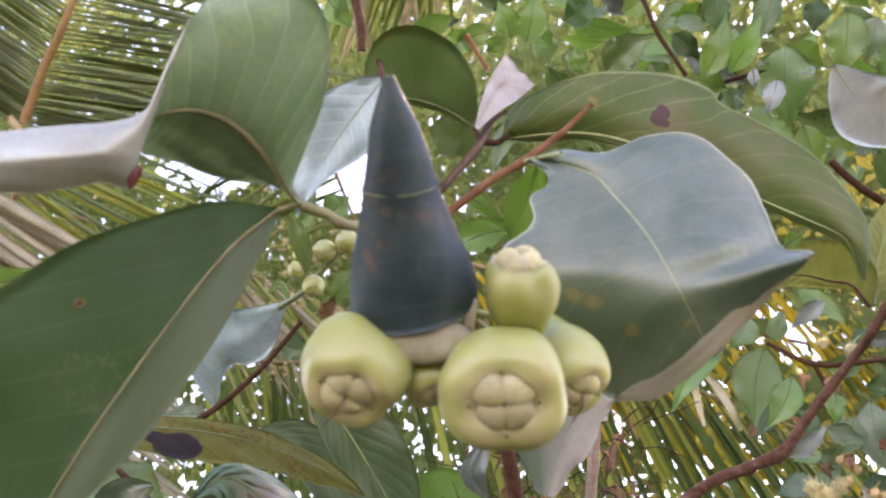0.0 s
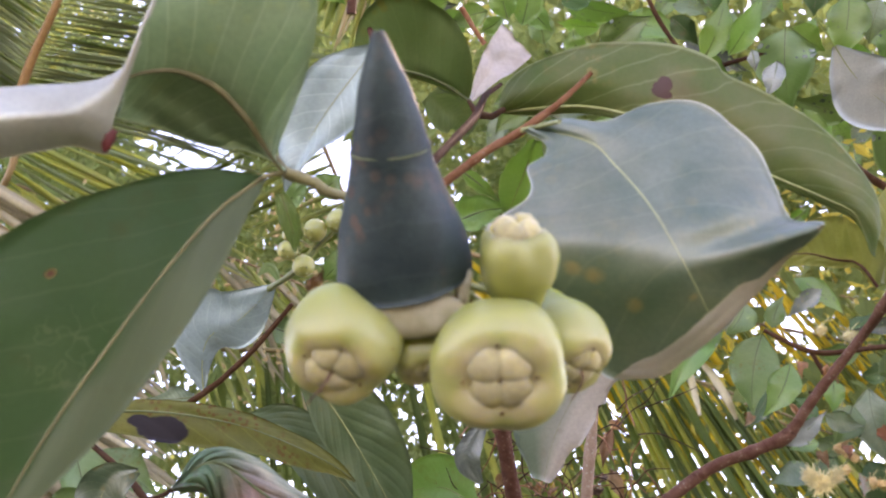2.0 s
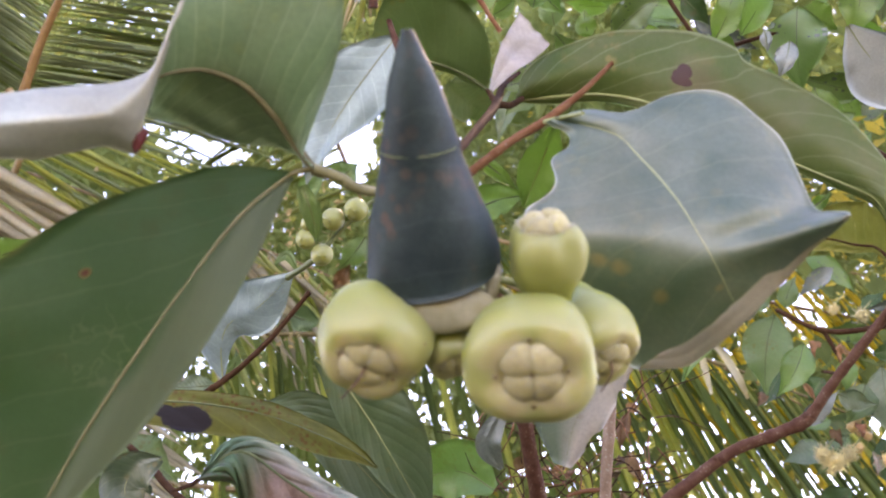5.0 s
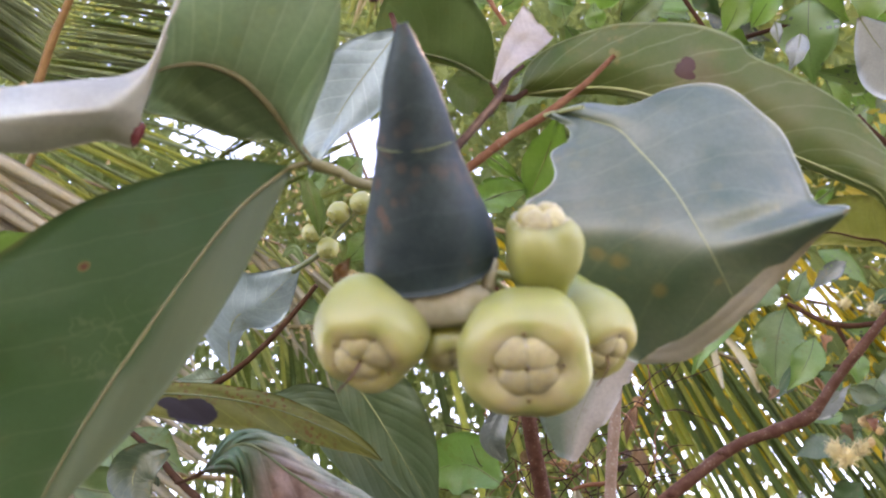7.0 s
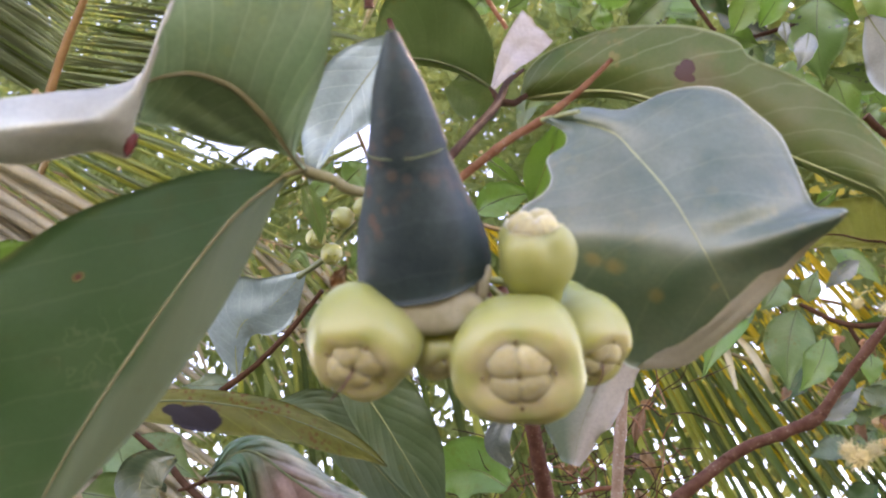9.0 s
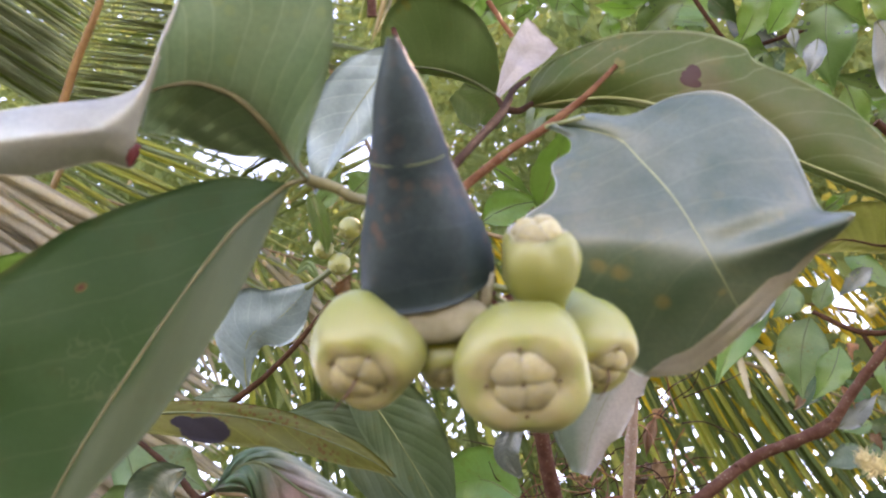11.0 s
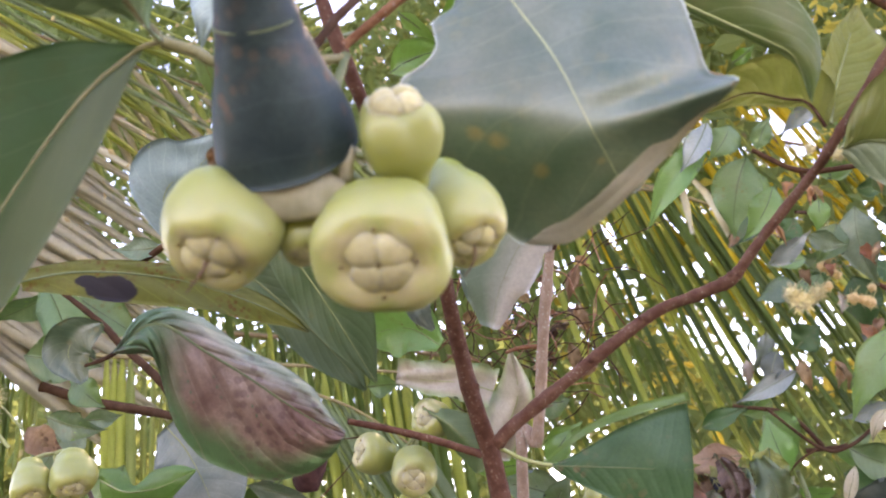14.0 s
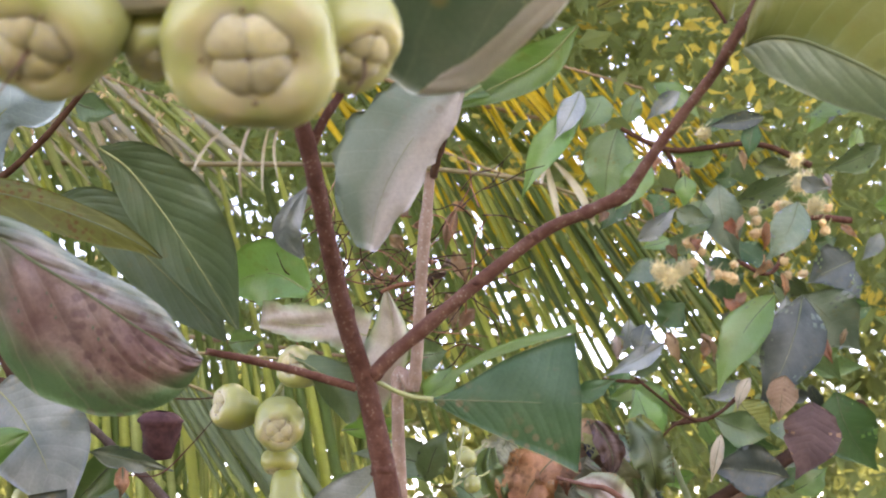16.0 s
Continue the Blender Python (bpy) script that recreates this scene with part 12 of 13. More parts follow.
simple_leaf(sapling, (0.1734, 1.1215, 1.5347), (0.2375, 1.1321, 1.5634), 0.0422, (-0.041, -0.950, -0.310), ('under', 'upper'), bend=0.08, n=12, m=3)
simple_leaf(sapling, (0.2017, 1.1069, 1.5760), (0.2426, 1.1281, 1.5367), 0.0321, (0.222, -0.909, 0.354), ('mid', 'mid'), bend=0.09, n=12, m=3)
simple_leaf(lowbranch, (-0.3852, 1.1708, 1.7174), (-0.4322, 1.1595, 1.6240), 0.0618, (0.447, -0.874, -0.188), ('blue', 'mid'), bend=0.06, n=12, m=3)
simple_leaf(lowbranch, (-0.7281, 1.3999, 1.8381), (-0.8261, 1.4300, 1.7589), 0.0599, (0.322, -0.947, -0.003), ('mid', 'mid'), bend=0.11, n=12, m=3)
simple_leaf(lowbranch, (-0.3910, 1.1443, 1.8544), (-0.3211, 1.1904, 1.8110), 0.0574, (0.531, -0.832, 0.161), ('mid', 'mid'), bend=0.1, n=12, m=3)
simple_leaf(lowbranch, (-0.6305, 1.2763, 1.9341), (-0.7839, 1.2750, 2.0371), 0.0669, (0.208, -0.650, -0.731), ('mid', 'mid'), bend=0.08, n=12, m=3)
simple_leaf(lowbranch, (-0.4586, 1.0790, 1.8854), (-0.5373, 1.1336, 1.8140), 0.0585, (0.810, -0.443, -0.384), ('bright', 'mid'), bend=0.13, n=12, m=3)
simple_leaf(lowbranch, (-0.6517, 1.3037, 1.7808), (-0.6204, 1.3328, 1.6703), 0.0562, (0.086, -0.956, -0.282), ('bright', 'mid'), bend=0.08, n=12, m=3)
simple_leaf(lowbranch, (-0.6677, 1.3580, 1.8594), (-0.7212, 1.3920, 1.7539), 0.0616, (0.002, -1.000, -0.006), ('mid', 'mid'), bend=0.1, n=12, m=3)
simple_leaf(lowbranch, (-0.4756, 1.2679, 1.8994), (-0.5812, 1.3175, 1.8741), 0.0522, (0.638, -0.514, -0.573), ('blue', 'mid'), bend=0.07, n=12, m=3)
simple_leaf(lowbranch, (-0.6273, 1.2980, 1.7706), (-0.7366, 1.3581, 1.7135), 0.0590, (0.678, -0.658, -0.328), ('mid', 'mid'), bend=0.07, n=12, m=3)
simple_leaf(lowbranch, (-0.4221, 1.1054, 1.8701), (-0.3855, 1.1491, 1.7316), 0.0631, (0.705, -0.702, -0.096), ('mid', 'mid'), bend=0.1, n=12, m=3)
simple_leaf(shrub, (1.3245, 2.4549, 3.2957), (1.4542, 2.4205, 3.3162), 0.0749, (-0.518, -0.851, -0.083), ('under', 'upper'), bend=0.07, n=12, m=3)
simple_leaf(shrub, (0.8212, 2.5442, 3.3652), (0.7423, 2.6145, 3.2901), 0.0528, (0.327, -0.448, -0.832), ('bright', 'upper'), bend=0.08, n=12, m=3)
simple_leaf(shrub, (0.7330, 2.2129, 3.3655), (0.6003, 2.2251, 3.3423), 0.0569, (-0.239, -0.794, -0.559), ('bright', 'upper'), bend=0.11, n=12, m=3)
simple_leaf(shrub, (1.2912, 1.9969, 3.5753), (1.1463, 1.9503, 3.6160), 0.0716, (-0.122, -0.985, -0.124), ('blue', 'mid'), bend=0.05, n=12, m=3)
simple_leaf(shrub, (1.6808, 2.5806, 3.5233), (1.6999, 2.6580, 3.4633), 0.0569, (-0.242, -0.786, -0.569), ('mid', 'mid'), bend=0.06, n=12, m=3)
simple_leaf(shrub, (0.8970, 2.2990, 3.1650), (0.7703, 2.3197, 3.1180), 0.0702, (-0.512, -0.859, 0.034), ('mid', 'mid'), bend=0.07, n=12, m=3)
simple_leaf(shrub, (0.9350, 2.1570, 3.3218), (0.8356, 2.2046, 3.1797), 0.0775, (-0.281, -0.742, -0.608), ('deep', 'mid'), bend=0.03, n=12, m=3)
simple_leaf(shrub, (0.9800, 2.3445, 3.7700), (0.8411, 2.3442, 3.8186), 0.0801, (-0.311, -0.512, -0.801), ('bright', 'upper'), bend=0.04, n=12, m=3)
simple_leaf(shrub, (1.2058, 2.0015, 3.8188), (1.3075, 2.0102, 3.7765), 0.0737, (-0.383, -0.599, -0.703), ('bright', 'mid'), bend=0.12, n=12, m=3)
simple_leaf(shrub, (0.8317, 2.0000, 3.6302), (0.7338, 2.0244, 3.6269), 0.0605, (-0.182, -0.393, -0.901), ('under', 'upper'), bend=0.13, n=12, m=3)
simple_leaf(shrub, (0.5822, 2.2061, 3.4016), (0.5424, 2.2683, 3.3370), 0.0646, (-0.186, -0.754, -0.630), ('mid', 'upper'), bend=0.08, n=12, m=3)
simple_leaf(shrub, (0.8589, 2.4654, 3.4959), (0.7805, 2.4948, 3.5177), 0.0560, (-0.154, -0.246, -0.957), ('bright', 'mid'), bend=0.05, n=12, m=3)
simple_leaf(shrub, (0.7937, 2.2205, 4.0932), (0.9582, 2.2517, 4.0685), 0.0708, (-0.120, -0.952, -0.281), ('blue', 'mid'), bend=0.14, n=12, m=3)
simple_leaf(shrub, (1.2834, 2.4465, 3.4728), (1.3909, 2.4953, 3.3772), 0.0767, (-0.026, -0.961, -0.274), ('bright', 'mid'), bend=0.14, n=12, m=3)
simple_leaf(shrub, (0.9274, 2.1018, 3.4708), (0.8399, 2.1443, 3.4548), 0.0641, (-0.207, -0.583, -0.785), ('under', 'upper'), bend=0.09, n=12, m=3)
simple_leaf(shrub, (1.7483, 2.2334, 3.9761), (1.5749, 2.2672, 3.9469), 0.0773, (-0.371, -0.388, -0.844), ('mid', 'upper'), bend=0.1, n=12, m=3)
simple_leaf(shrub, (1.1800, 1.9998, 3.6017), (1.3237, 2.0638, 3.5444), 0.0757, (-0.377, -0.670, -0.640), ('bright', 'mid'), bend=0.13, n=12, m=3)
simple_leaf(shrub, (0.9026, 2.1222, 3.7157), (0.8437, 2.2082, 3.5923), 0.0674, (-0.112, -0.663, -0.740), ('mid', 'upper'), bend=0.12, n=12, m=3)
simple_leaf(shrub, (1.6981, 2.5590, 3.4682), (1.6736, 2.6169, 3.3011), 0.0760, (-0.577, -0.658, -0.484), ('blue', 'mid'), bend=0.07, n=12, m=3)
simple_leaf(shrub, (1.1262, 1.7594, 3.5545), (1.0415, 1.7942, 3.4784), 0.0754, (-0.476, -0.649, -0.594), ('blue', 'mid'), bend=0.1, n=12, m=3)
simple_leaf(shrub, (0.6345, 2.1391, 3.8333), (0.5716, 2.2192, 3.7468), 0.0704, (-0.144, -0.668, -0.730), ('bright', 'mid'), bend=0.04, n=12, m=3)
simple_leaf(shrub, (0.6991, 2.2140, 3.7333), (0.5811, 2.2115, 3.6897), 0.0642, (-0.388, -0.906, -0.169), ('blue', 'mid'), bend=0.06, n=12, m=3)
simple_leaf(shrub, (0.8864, 2.5267, 3.4467), (0.8044, 2.5803, 3.3300), 0.0690, (-0.342, -0.785, -0.517), ('bright', 'upper'), bend=0.11, n=12, m=3)
simple_leaf(shrub, (0.9049, 2.1242, 2.9902), (0.8997, 2.1448, 2.8810), 0.0529, (0.101, -0.826, -0.554), ('bright', 'mid'), bend=0.04, n=12, m=3)
simple_leaf(shrub, (0.9319, 2.3929, 3.2588), (0.9339, 2.4262, 3.1604), 0.0501, (-0.378, -0.750, -0.543), ('bright', 'mid'), bend=0.05, n=12, m=3)
simple_leaf(shrub, (0.6217, 2.1268, 3.8943), (0.6911, 2.0838, 3.9203), 0.0594, (-0.085, -0.528, -0.845), ('bright', 'mid'), bend=0.12, n=12, m=3)
simple_leaf(shrub, (1.3672, 1.8078, 3.5787), (1.2702, 1.8607, 3.5698), 0.0702, (-0.403, -0.563, -0.721), ('bright', 'upper'), bend=0.13, n=12, m=3)
simple_leaf(shrub, (1.1386, 2.2520, 3.8280), (1.2555, 2.2432, 3.9045), 0.0747, (-0.136, -0.274, -0.952), ('deep', 'mid'), bend=0.04, n=12, m=3)
simple_leaf(shrub, (1.3752, 2.4920, 3.3620), (1.3457, 2.5379, 3.2710), 0.0502, (0.129, -0.712, -0.691), ('bright', 'mid'), bend=0.09, n=12, m=3)
simple_leaf(shrub, (0.6695, 2.0699, 3.8650), (0.5472, 2.1237, 3.8475), 0.0690, (-0.196, -0.667, -0.719), ('mid', 'upper'), bend=0.12, n=12, m=3)
simple_leaf(shrub, (1.2621, 2.2103, 3.4090), (1.3599, 2.2645, 3.3455), 0.0746, (-0.189, -0.892, -0.412), ('bright', 'mid'), bend=0.03, n=12, m=3)
simple_leaf(shrub, (1.2742, 2.6354, 3.3992), (1.1342, 2.6330, 3.3704), 0.0731, (-0.293, -0.470, -0.833), ('deep', 'mid'), bend=0.03, n=12, m=3)
simple_leaf(shrub, (1.2722, 2.2107, 3.9687), (1.2041, 2.2876, 3.8313), 0.0700, (-0.489, -0.628, -0.606), ('deep', 'mid'), bend=0.07, n=12, m=3)
simple_leaf(shrub, (1.1507, 2.0841, 3.0466), (1.0296, 2.0996, 2.9675), 0.0665, (-0.204, -0.584, -0.786), ('bright', 'upper'), bend=0.11, n=12, m=3)
simple_leaf(shrub, (1.4069, 2.3228, 3.9618), (1.2976, 2.3005, 4.0268), 0.0636, (-0.525, -0.252, -0.813), ('deep', 'mid'), bend=0.03, n=12, m=3)
simple_leaf(shrub, (1.1446, 2.1214, 3.1853), (1.2366, 2.2025, 3.0953), 0.0679, (-0.241, -0.839, -0.488), ('bright', 'mid'), bend=0.12, n=12, m=3)
simple_leaf(shrub, (1.7118, 2.2614, 3.6933), (1.6655, 2.3137, 3.5536), 0.0695, (-0.579, -0.605, -0.547), ('mid', 'upper'), bend=0.06, n=12, m=3)
simple_leaf(shrub, (0.6617, 2.0743, 3.7988), (0.6547, 2.1351, 3.7339), 0.0506, (-0.041, -0.673, -0.738), ('bright', 'upper'), bend=0.1, n=12, m=3)
simple_leaf(shrub, (0.7043, 2.0138, 3.1199), (0.8417, 2.0191, 3.0760), 0.0605, (-0.268, -0.796, -0.543), ('bright', 'upper'), bend=0.1, n=12, m=3)
simple_leaf(shrub, (0.9282, 2.2833, 3.4001), (0.9605, 2.3252, 3.2744), 0.0675, (0.157, -0.847, -0.508), ('mid', 'mid'), bend=0.03, n=12, m=3)
simple_leaf(shrub, (1.0738, 2.5579, 3.2752), (0.8893, 2.5588, 3.2800), 0.0778, (-0.296, -0.864, -0.408), ('bright', 'upper'), bend=0.13, n=12, m=3)
simple_leaf(shrub, (0.9174, 2.5236, 3.4142), (0.9897, 2.4719, 3.4353), 0.0571, (0.030, -0.443, -0.896), ('blue', 'mid'), bend=0.11, n=12, m=3)
simple_leaf(shrub, (0.6758, 1.8130, 3.3202), (0.5897, 1.8524, 3.2091), 0.0589, (-0.240, -0.701, -0.671), ('bright', 'upper'), bend=0.04, n=12, m=3)
simple_leaf(shrub, (1.6322, 2.2897, 3.8363), (1.7775, 2.2512, 3.9285), 0.0668, (-0.681, -0.663, -0.310), ('deep', 'mid'), bend=0.03, n=12, m=3)
simple_leaf(shrub, (1.5487, 2.0825, 3.7903), (1.4856, 2.1706, 3.6499), 0.0724, (-0.817, -0.445, -0.366), ('bright', 'mid'), bend=0.13, n=12, m=3)
simple_leaf(shrub, (0.5277, 2.1405, 3.0504), (0.4437, 2.1790, 3.0189), 0.0607, (-0.410, -0.909, -0.083), ('mid', 'mid'), bend=0.06, n=12, m=3)
simple_leaf(shrub, (0.5996, 1.9075, 3.6355), (0.7283, 1.8966, 3.6251), 0.0511, (-0.223, -0.818, -0.531), ('bright', 'mid'), bend=0.07, n=12, m=3)
simple_leaf(shrub, (1.0111, 2.5750, 3.3620), (1.0006, 2.6231, 3.2830), 0.0515, (-0.134, -0.802, -0.581), ('under', 'upper'), bend=0.06, n=12, m=3)
simple_leaf(shrub, (0.8457, 2.1624, 3.3100), (0.8955, 2.1782, 3.2409), 0.0553, (-0.280, -0.752, -0.596), ('bright', 'upper'), bend=0.08, n=12, m=3)
simple_leaf(shrub, (1.2912, 2.2777, 3.1219), (1.1900, 2.2828, 3.0537), 0.0534, (-0.410, -0.753, -0.515), ('bright', 'mid'), bend=0.08, n=12, m=3)
simple_leaf(shrub, (0.9809, 2.0396, 2.9894), (1.0999, 2.0358, 3.0195), 0.0671, (-0.503, -0.862, -0.070), ('mid', 'upper'), bend=0.11, n=12, m=3)
simple_leaf(shrub, (1.7038, 2.1784, 3.7585), (1.6687, 2.2509, 3.5904), 0.0784, (-0.614, -0.560, -0.556), ('bright', 'upper'), bend=0.09, n=12, m=3)
simple_leaf(shrub, (1.6844, 2.4360, 3.5906), (1.5837, 2.4465, 3.5128), 0.0568, (-0.334, -0.611, -0.717), ('blue', 'mid'), bend=0.05, n=12, m=3)
simple_leaf(shrub, (0.9498, 2.2599, 3.6346), (1.0657, 2.2809, 3.6036), 0.0522, (-0.198, -0.904, -0.379), ('under', 'upper'), bend=0.09, n=12, m=3)
simple_leaf(shrub, (0.6910, 1.9068, 3.2279), (0.8578, 1.9269, 3.1350), 0.0784, (-0.228, -0.811, -0.540), ('slate_dark', 'mid'), bend=0.06, n=12, m=3)
simple_leaf(tendrils, (0.1940, 0.9055, 1.8150), (0.2009, 0.9027, 1.8023), 0.0088, (-0.497, -0.608, -0.620), ('rust', 'dry'), bend=0.09, n=12, m=3, wave=0.02, ragged=0.3, fold=26, rib=0)
simple_leaf(tendrils, (0.1691, 0.9264, 1.7475), (0.1642, 0.9493, 1.7435), 0.0107, (-0.026, -0.936, -0.352), ('plum', 'dry'), bend=0.13, n=12, m=3, wave=0.02, ragged=0.3, fold=26, rib=0)
simple_leaf(tendrils, (0.1457, 0.9212, 1.8169), (0.1283, 0.9325, 1.8193), 0.0125, (-0.076, -0.886, -0.457), ('dry', 'rust'), bend=0.03, n=12, m=3, wave=0.02, ragged=0.3, fold=26, rib=0)
simple_leaf(tendrils, (0.1593, 0.9553, 1.7229), (0.1453, 0.9289, 1.7061), 0.0104, (-0.017, -0.906, -0.422), ('rust', 'dry'), bend=0.09, n=12, m=3, wave=0.02, ragged=0.3, fold=26, rib=0)
simple_leaf(tendrils, (0.1113, 0.9079, 1.8159), (0.1304, 0.9297, 1.8277), 0.0119, (-0.065, -0.868, -0.493), ('dry', 'rust'), bend=0.09, n=12, m=3, wave=0.02, ragged=0.3, fold=26, rib=0)
simple_leaf(tendrils, (0.1625, 0.9300, 1.7225), (0.1603, 0.9627, 1.7272), 0.0072, (-0.158, -0.971, -0.179), ('dry', 'rust'), bend=0.13, n=12, m=3, wave=0.02, ragged=0.3, fold=26, rib=0)
simple_leaf(tendrils, (0.1264, 0.9517, 1.7551), (0.1099, 0.9690, 1.7675), 0.0132, (-0.103, -0.689, -0.717), ('dry', 'rust'), bend=0.03, n=12, m=3, wave=0.02, ragged=0.3, fold=26, rib=0)
simple_leaf(tendrils, (0.1610, 0.9146, 1.7998), (0.1495, 0.9102, 1.7920), 0.0094, (0.062, -0.604, -0.795), ('dry', 'rust'), bend=0.06, n=12, m=3, wave=0.02, ragged=0.3, fold=26, rib=0)
simple_leaf(tendrils, (0.1517, 0.9506, 1.8276), (0.1383, 0.9335, 1.8104), 0.0126, (-0.282, -0.936, -0.211), ('dry', 'rust'), bend=0.08, n=12, m=3, wave=0.02, ragged=0.3, fold=26, rib=0)
simple_leaf(tendrils, (0.1340, 0.9692, 1.7595), (0.1483, 1.0002, 1.7728), 0.0085, (-0.198, -0.971, -0.136), ('dry', 'rust'), bend=0.04, n=12, m=3, wave=0.02, ragged=0.3, fold=26, rib=0)
simple_leaf(tendrils, (0.0844, 0.9690, 1.7098), (0.0923, 0.9499, 1.7031), 0.0090, (-0.016, -0.880, -0.475), ('dry', 'rust'), bend=0.06, n=12, m=3, wave=0.02, ragged=0.3, fold=26, rib=0)
simple_leaf(tendrils, (0.1439, 0.9325, 1.8304), (0.1508, 0.9229, 1.8299), 0.0079, (0.157, -0.716, -0.680), ('rust', 'dry'), bend=0.03, n=12, m=3, wave=0.02, ragged=0.3, fold=26, rib=0)
simple_leaf(tendrils, (0.1601, 0.9152, 1.7586), (0.1737, 0.9245, 1.7603), 0.0086, (-0.131, -0.991, 0.024), ('rust', 'dry'), bend=0.04, n=12, m=3, wave=0.02, ragged=0.3, fold=26, rib=0)
simple_leaf(tendrils, (0.1813, 0.9220, 1.7506), (0.1656, 0.9321, 1.7517), 0.0125, (-0.057, -0.798, -0.600), ('plum', 'dry'), bend=0.12, n=12, m=3, wave=0.02, ragged=0.3, fold=26, rib=0)
simple_leaf(tendrils, (0.1928, 0.9612, 1.7754), (0.1803, 0.9509, 1.7642), 0.0112, (-0.193, -0.950, -0.245), ('plum', 'dry'), bend=0.06, n=12, m=3, wave=0.02, ragged=0.3, fold=26, rib=0)
simple_leaf(tendrils, (0.1704, 0.9596, 1.7211), (0.1623, 0.9522, 1.7244), 0.0097, (-0.305, -0.836, -0.457), ('plum', 'dry'), bend=0.09, n=12, m=3, wave=0.02, ragged=0.3, fold=26, rib=0)
simple_leaf(tendrils, (0.1207, 0.9108, 1.8143), (0.1225, 0.9078, 1.8009), 0.0126, (-0.121, -0.918, -0.378), ('plum', 'dry'), bend=0.11, n=12, m=3, wave=0.02, ragged=0.3, fold=26, rib=0)
simple_leaf(tendrils, (0.1179, 0.9322, 1.7586), (0.1277, 0.9294, 1.7547), 0.0099, (-0.162, -0.615, -0.771), ('rust', 'dry'), bend=0.09, n=12, m=3, wave=0.02, ragged=0.3, fold=26, rib=0)
# withered scraps hanging among the flowers
simple_leaf(shrub, (0.6580, 1.5262, 1.9801), (0.6735, 1.5276, 1.9548), 0.0203, (0.020, -0.85, 0.072), ('dry', 'dry'), bend=0.20, wave=0.02, fold=30, ragged=0.35, rib=0, n=10, m=3)
simple_leaf(shrub, (0.7360, 1.5071, 1.8841), (0.7520, 1.5061, 1.8401), 0.0237, (0.025, -0.85, -0.240), ('rust', 'dry'), bend=0.14, wave=0.02, fold=30, ragged=0.35, rib=0, n=10, m=3)
simple_leaf(shrub, (0.8931, 1.4017, 2.0573), (0.8951, 1.4016, 2.0240), 0.0180, (-0.113, -0.85, -0.471), ('tan', 'dry'), bend=0.21, wave=0.02, fold=30, ragged=0.35, rib=0, n=10, m=3)
simple_leaf(shrub, (0.8713, 1.4937, 1.8371), (0.8523, 1.5004, 1.7876), 0.0218, (-0.556, -0.85, 0.005), ('dry', 'dry'), bend=0.13, wave=0.02, fold=40, ragged=0.35, rib=0, n=10, m=3)
simple_leaf(shrub, (0.8960, 1.4646, 2.0974), (0.9158, 1.4707, 2.0615), 0.0205, (-0.227, -0.85, -0.403), ('tan', 'dry'), bend=0.19, wave=0.02, fold=20, ragged=0.35, rib=0, n=10, m=3)
simple_leaf(shrub, (0.7707, 1.5056, 1.8921), (0.7619, 1.5078, 1.8641), 0.0243, (-0.479, -0.85, -0.241), ('dry', 'dry'), bend=0.15, wave=0.02, fold=40, ragged=0.35, rib=0, n=10, m=3)
simple_leaf(shrub, (0.7379, 1.4660, 1.9993), (0.7545, 1.4551, 1.9669), 0.0247, (-0.101, -0.85, -0.127), ('rust', 'dry'), bend=0.14, wave=0.02, fold=40, ragged=0.35, rib=0, n=10, m=3)
simple_leaf(shrub, (0.6098, 1.4622, 1.8160), (0.6288, 1.4715, 1.7695), 0.0223, (-0.439, -0.85, -0.072), ('dry', 'dry'), bend=0.20, wave=0.02, fold=20, ragged=0.35, rib=0, n=10, m=3)
simple_leaf(shrub, (0.7892, 1.4638, 2.1268), (0.7894, 1.4624, 2.0920), 0.0187, (-0.309, -0.85, -0.022), ('dry', 'dry'), bend=0.10, wave=0.02, fold=40, ragged=0.35, rib=0, n=10, m=3)
simple_leaf(shrub, (0.7139, 1.5624, 1.8340), (0.7111, 1.5712, 1.7903), 0.0256, (-0.001, -0.85, -0.008), ('dry', 'rust'), bend=0.12, wave=0.02, fold=40, ragged=0.35, rib=0, n=10, m=3)
simple_leaf(shrub, (0.6649, 1.4577, 1.8132), (0.6821, 1.4639, 1.7683), 0.0139, (0.148, -0.85, -0.111), ('dry', 'dry'), bend=0.22, wave=0.02, fold=30, ragged=0.35, rib=0, n=10, m=3)
simple_leaf(shrub, (0.8704, 1.3528, 1.9541), (0.8901, 1.3443, 1.9246), 0.0134, (-0.570, -0.85, -0.379), ('dry', 'rust'), bend=0.11, wave=0.02, fold=30, ragged=0.35, rib=0, n=10, m=3)
simple_leaf(shrub, (0.7889, 1.4232, 1.9853), (0.7809, 1.4363, 1.9373), 0.0185, (-0.510, -0.85, -0.407), ('rust', 'dry'), bend=0.12, wave=0.02, fold=30, ragged=0.35, rib=0, n=10, m=3)
simple_leaf(shrub, (0.8735, 1.4684, 1.8014), (0.8756, 1.4567, 1.7560), 0.0214, (-0.570, -0.85, 0.038), ('rust', 'dry'), bend=0.15, wave=0.02, fold=30, ragged=0.35, rib=0, n=10, m=3)
simple_leaf(shrub, (0.6260, 1.3503, 2.0637), (0.6242, 1.3608, 2.0348), 0.0161, (0.007, -0.85, -0.062), ('rust', 'dry'), bend=0.12, wave=0.02, fold=20, ragged=0.35, rib=0, n=10, m=3)
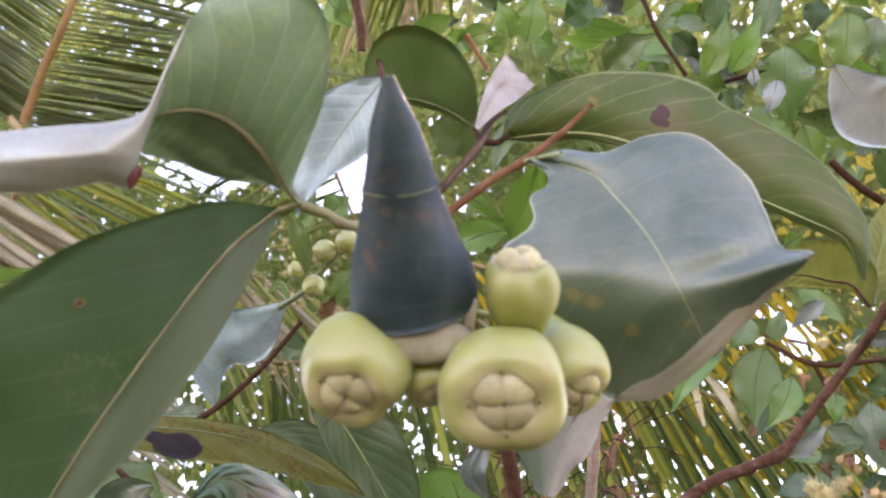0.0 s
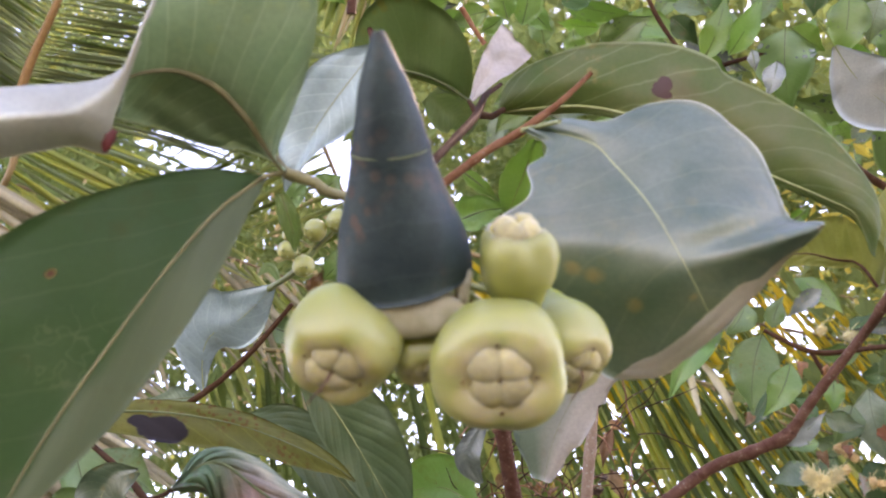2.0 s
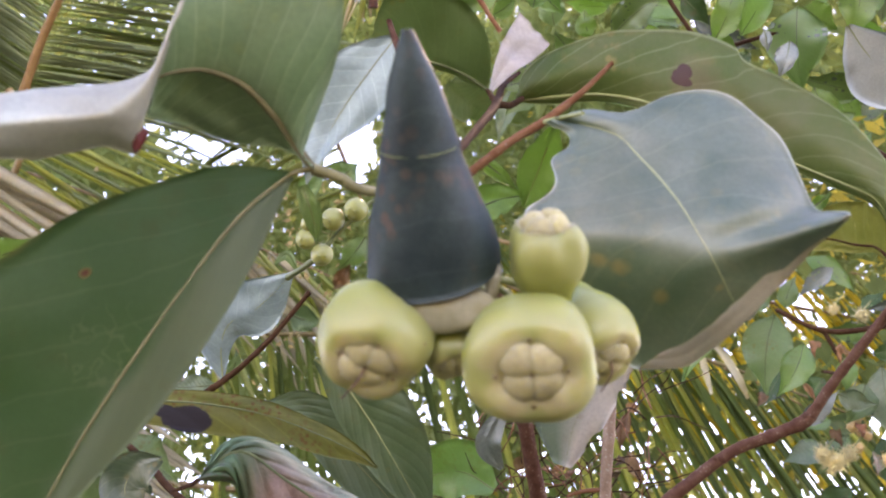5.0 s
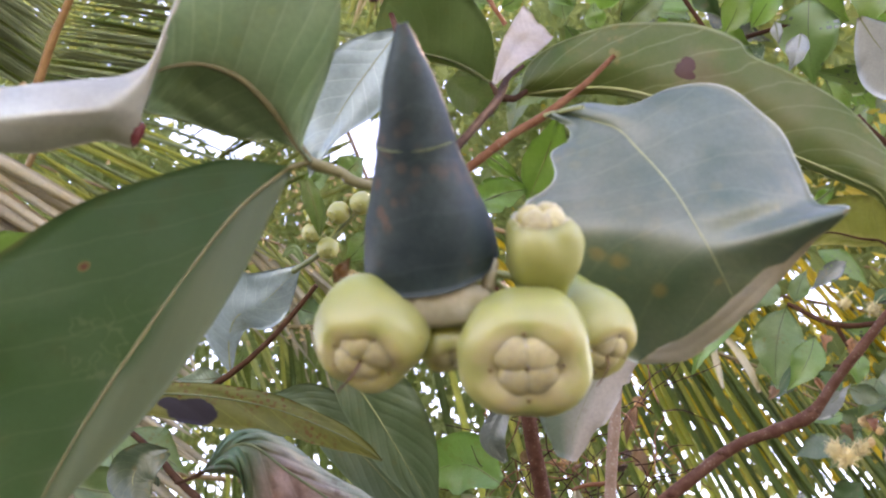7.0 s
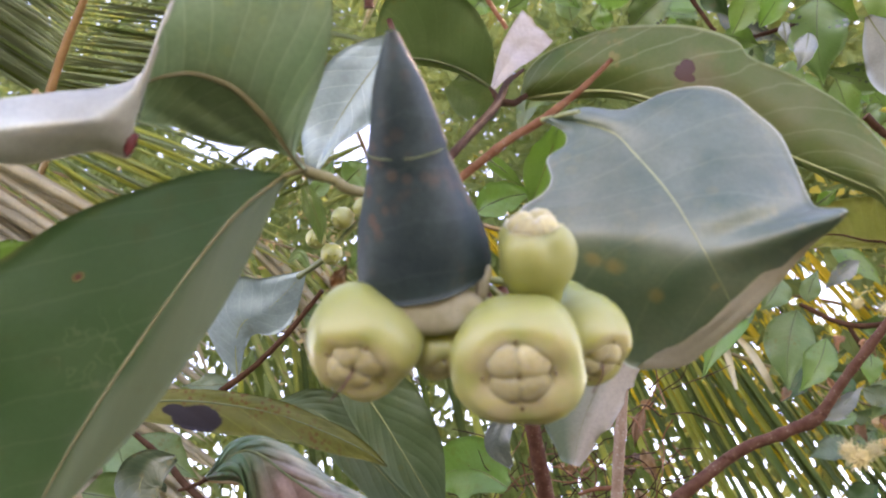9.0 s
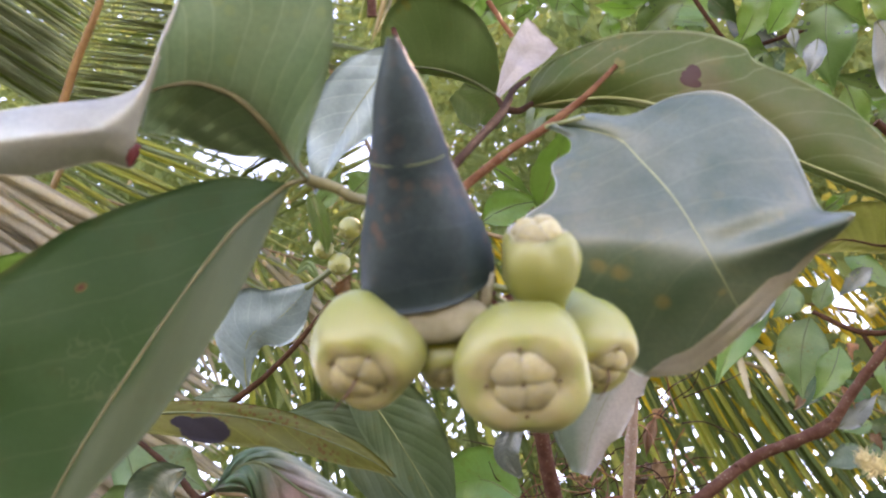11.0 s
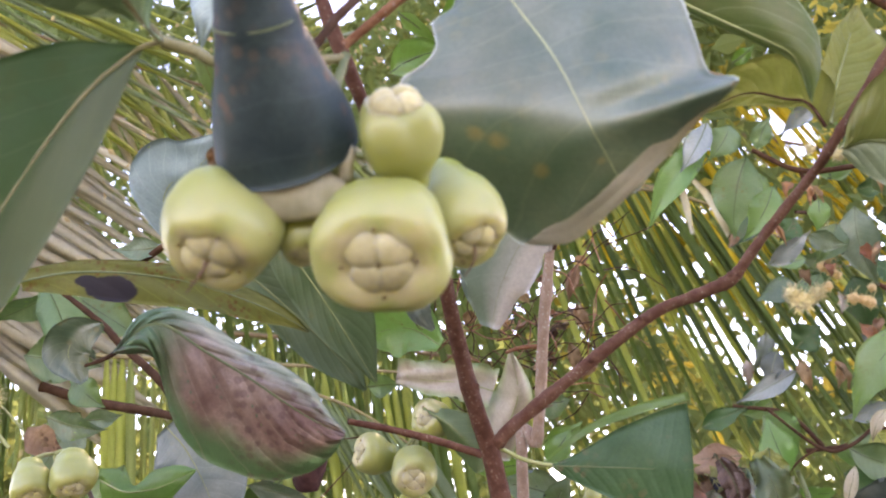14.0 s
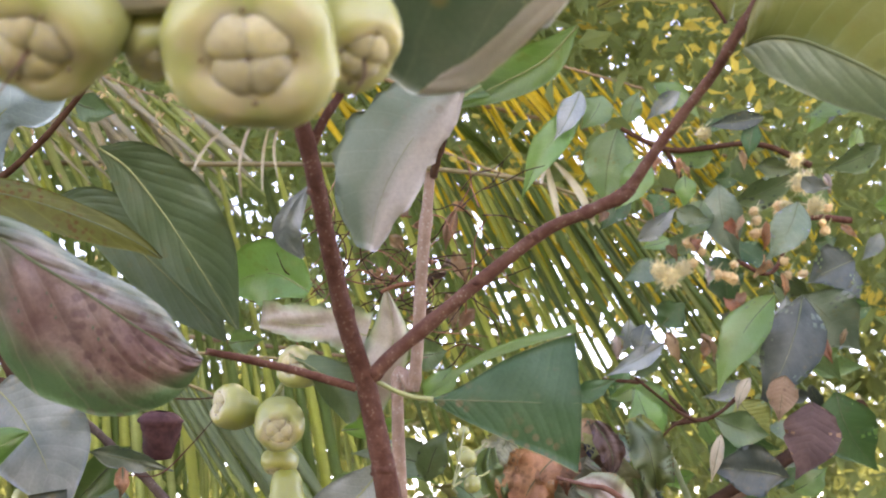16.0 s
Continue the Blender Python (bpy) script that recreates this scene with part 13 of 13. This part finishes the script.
simple_leaf(shrub, (0.8288, 1.4769, 1.9164), (0.8335, 1.4892, 1.8737), 0.0146, (-0.275, -0.85, -0.460), ('rust', 'dry'), bend=0.25, wave=0.02, fold=30, ragged=0.35, rib=0, n=10, m=3)
simple_leaf(shrub, (0.6068, 1.4721, 2.0457), (0.6244, 1.4764, 2.0100), 0.0121, (-0.545, -0.85, -0.032), ('rust', 'dry'), bend=0.16, wave=0.02, fold=20, ragged=0.35, rib=0, n=10, m=3)
simple_leaf(shrub, (0.5610, 1.5596, 1.8398), (0.5636, 1.5728, 1.7969), 0.0246, (-0.158, -0.85, 0.061), ('tan', 'dry'), bend=0.11, wave=0.02, fold=20, ragged=0.35, rib=0, n=10, m=3)
simple_leaf(shrub, (0.8105, 1.4920, 1.9517), (0.7925, 1.5020, 1.9156), 0.0243, (0.255, -0.85, -0.383), ('dry', 'rust'), bend=0.20, wave=0.02, fold=40, ragged=0.35, rib=0, n=10, m=3)
simple_leaf(shrub, (0.6616, 1.3975, 1.9075), (0.6542, 1.3857, 1.8690), 0.0204, (0.171, -0.85, -0.371), ('tan', 'dry'), bend=0.10, wave=0.02, fold=40, ragged=0.35, rib=0, n=10, m=3)
simple_leaf(shrub, (0.6919, 1.4955, 1.9824), (0.6928, 1.4845, 1.9570), 0.0216, (0.202, -0.85, 0.100), ('rust', 'dry'), bend=0.18, wave=0.02, fold=20, ragged=0.35, rib=0, n=10, m=3)
simple_leaf(shrub, (0.6744, 1.4665, 2.1055), (0.6871, 1.4609, 2.0772), 0.0186, (0.027, -0.85, -0.021), ('dry', 'rust'), bend=0.25, wave=0.02, fold=40, ragged=0.35, rib=0, n=10, m=3)
simple_leaf(shrub, (0.6426, 1.4561, 2.1110), (0.6245, 1.4471, 2.0789), 0.0244, (-0.535, -0.85, -0.038), ('rust', 'dry'), bend=0.16, wave=0.02, fold=40, ragged=0.35, rib=0, n=10, m=3)
simple_leaf(shrub, (0.5544, 1.5249, 2.0482), (0.5397, 1.5107, 2.0196), 0.0222, (0.031, -0.85, -0.339), ('dry', 'rust'), bend=0.22, wave=0.02, fold=30, ragged=0.35, rib=0, n=10, m=3)
simple_leaf(shrub, (0.7403, 1.4066, 1.9892), (0.7258, 1.4065, 1.9561), 0.0129, (0.087, -0.85, -0.166), ('dry', 'rust'), bend=0.10, wave=0.02, fold=20, ragged=0.35, rib=0, n=10, m=3)
simple_leaf(shrub, (0.9104, 1.4550, 1.8136), (0.9007, 1.4685, 1.7882), 0.0138, (-0.419, -0.85, -0.285), ('dry', 'dry'), bend=0.12, wave=0.02, fold=40, ragged=0.35, rib=0, n=10, m=3)
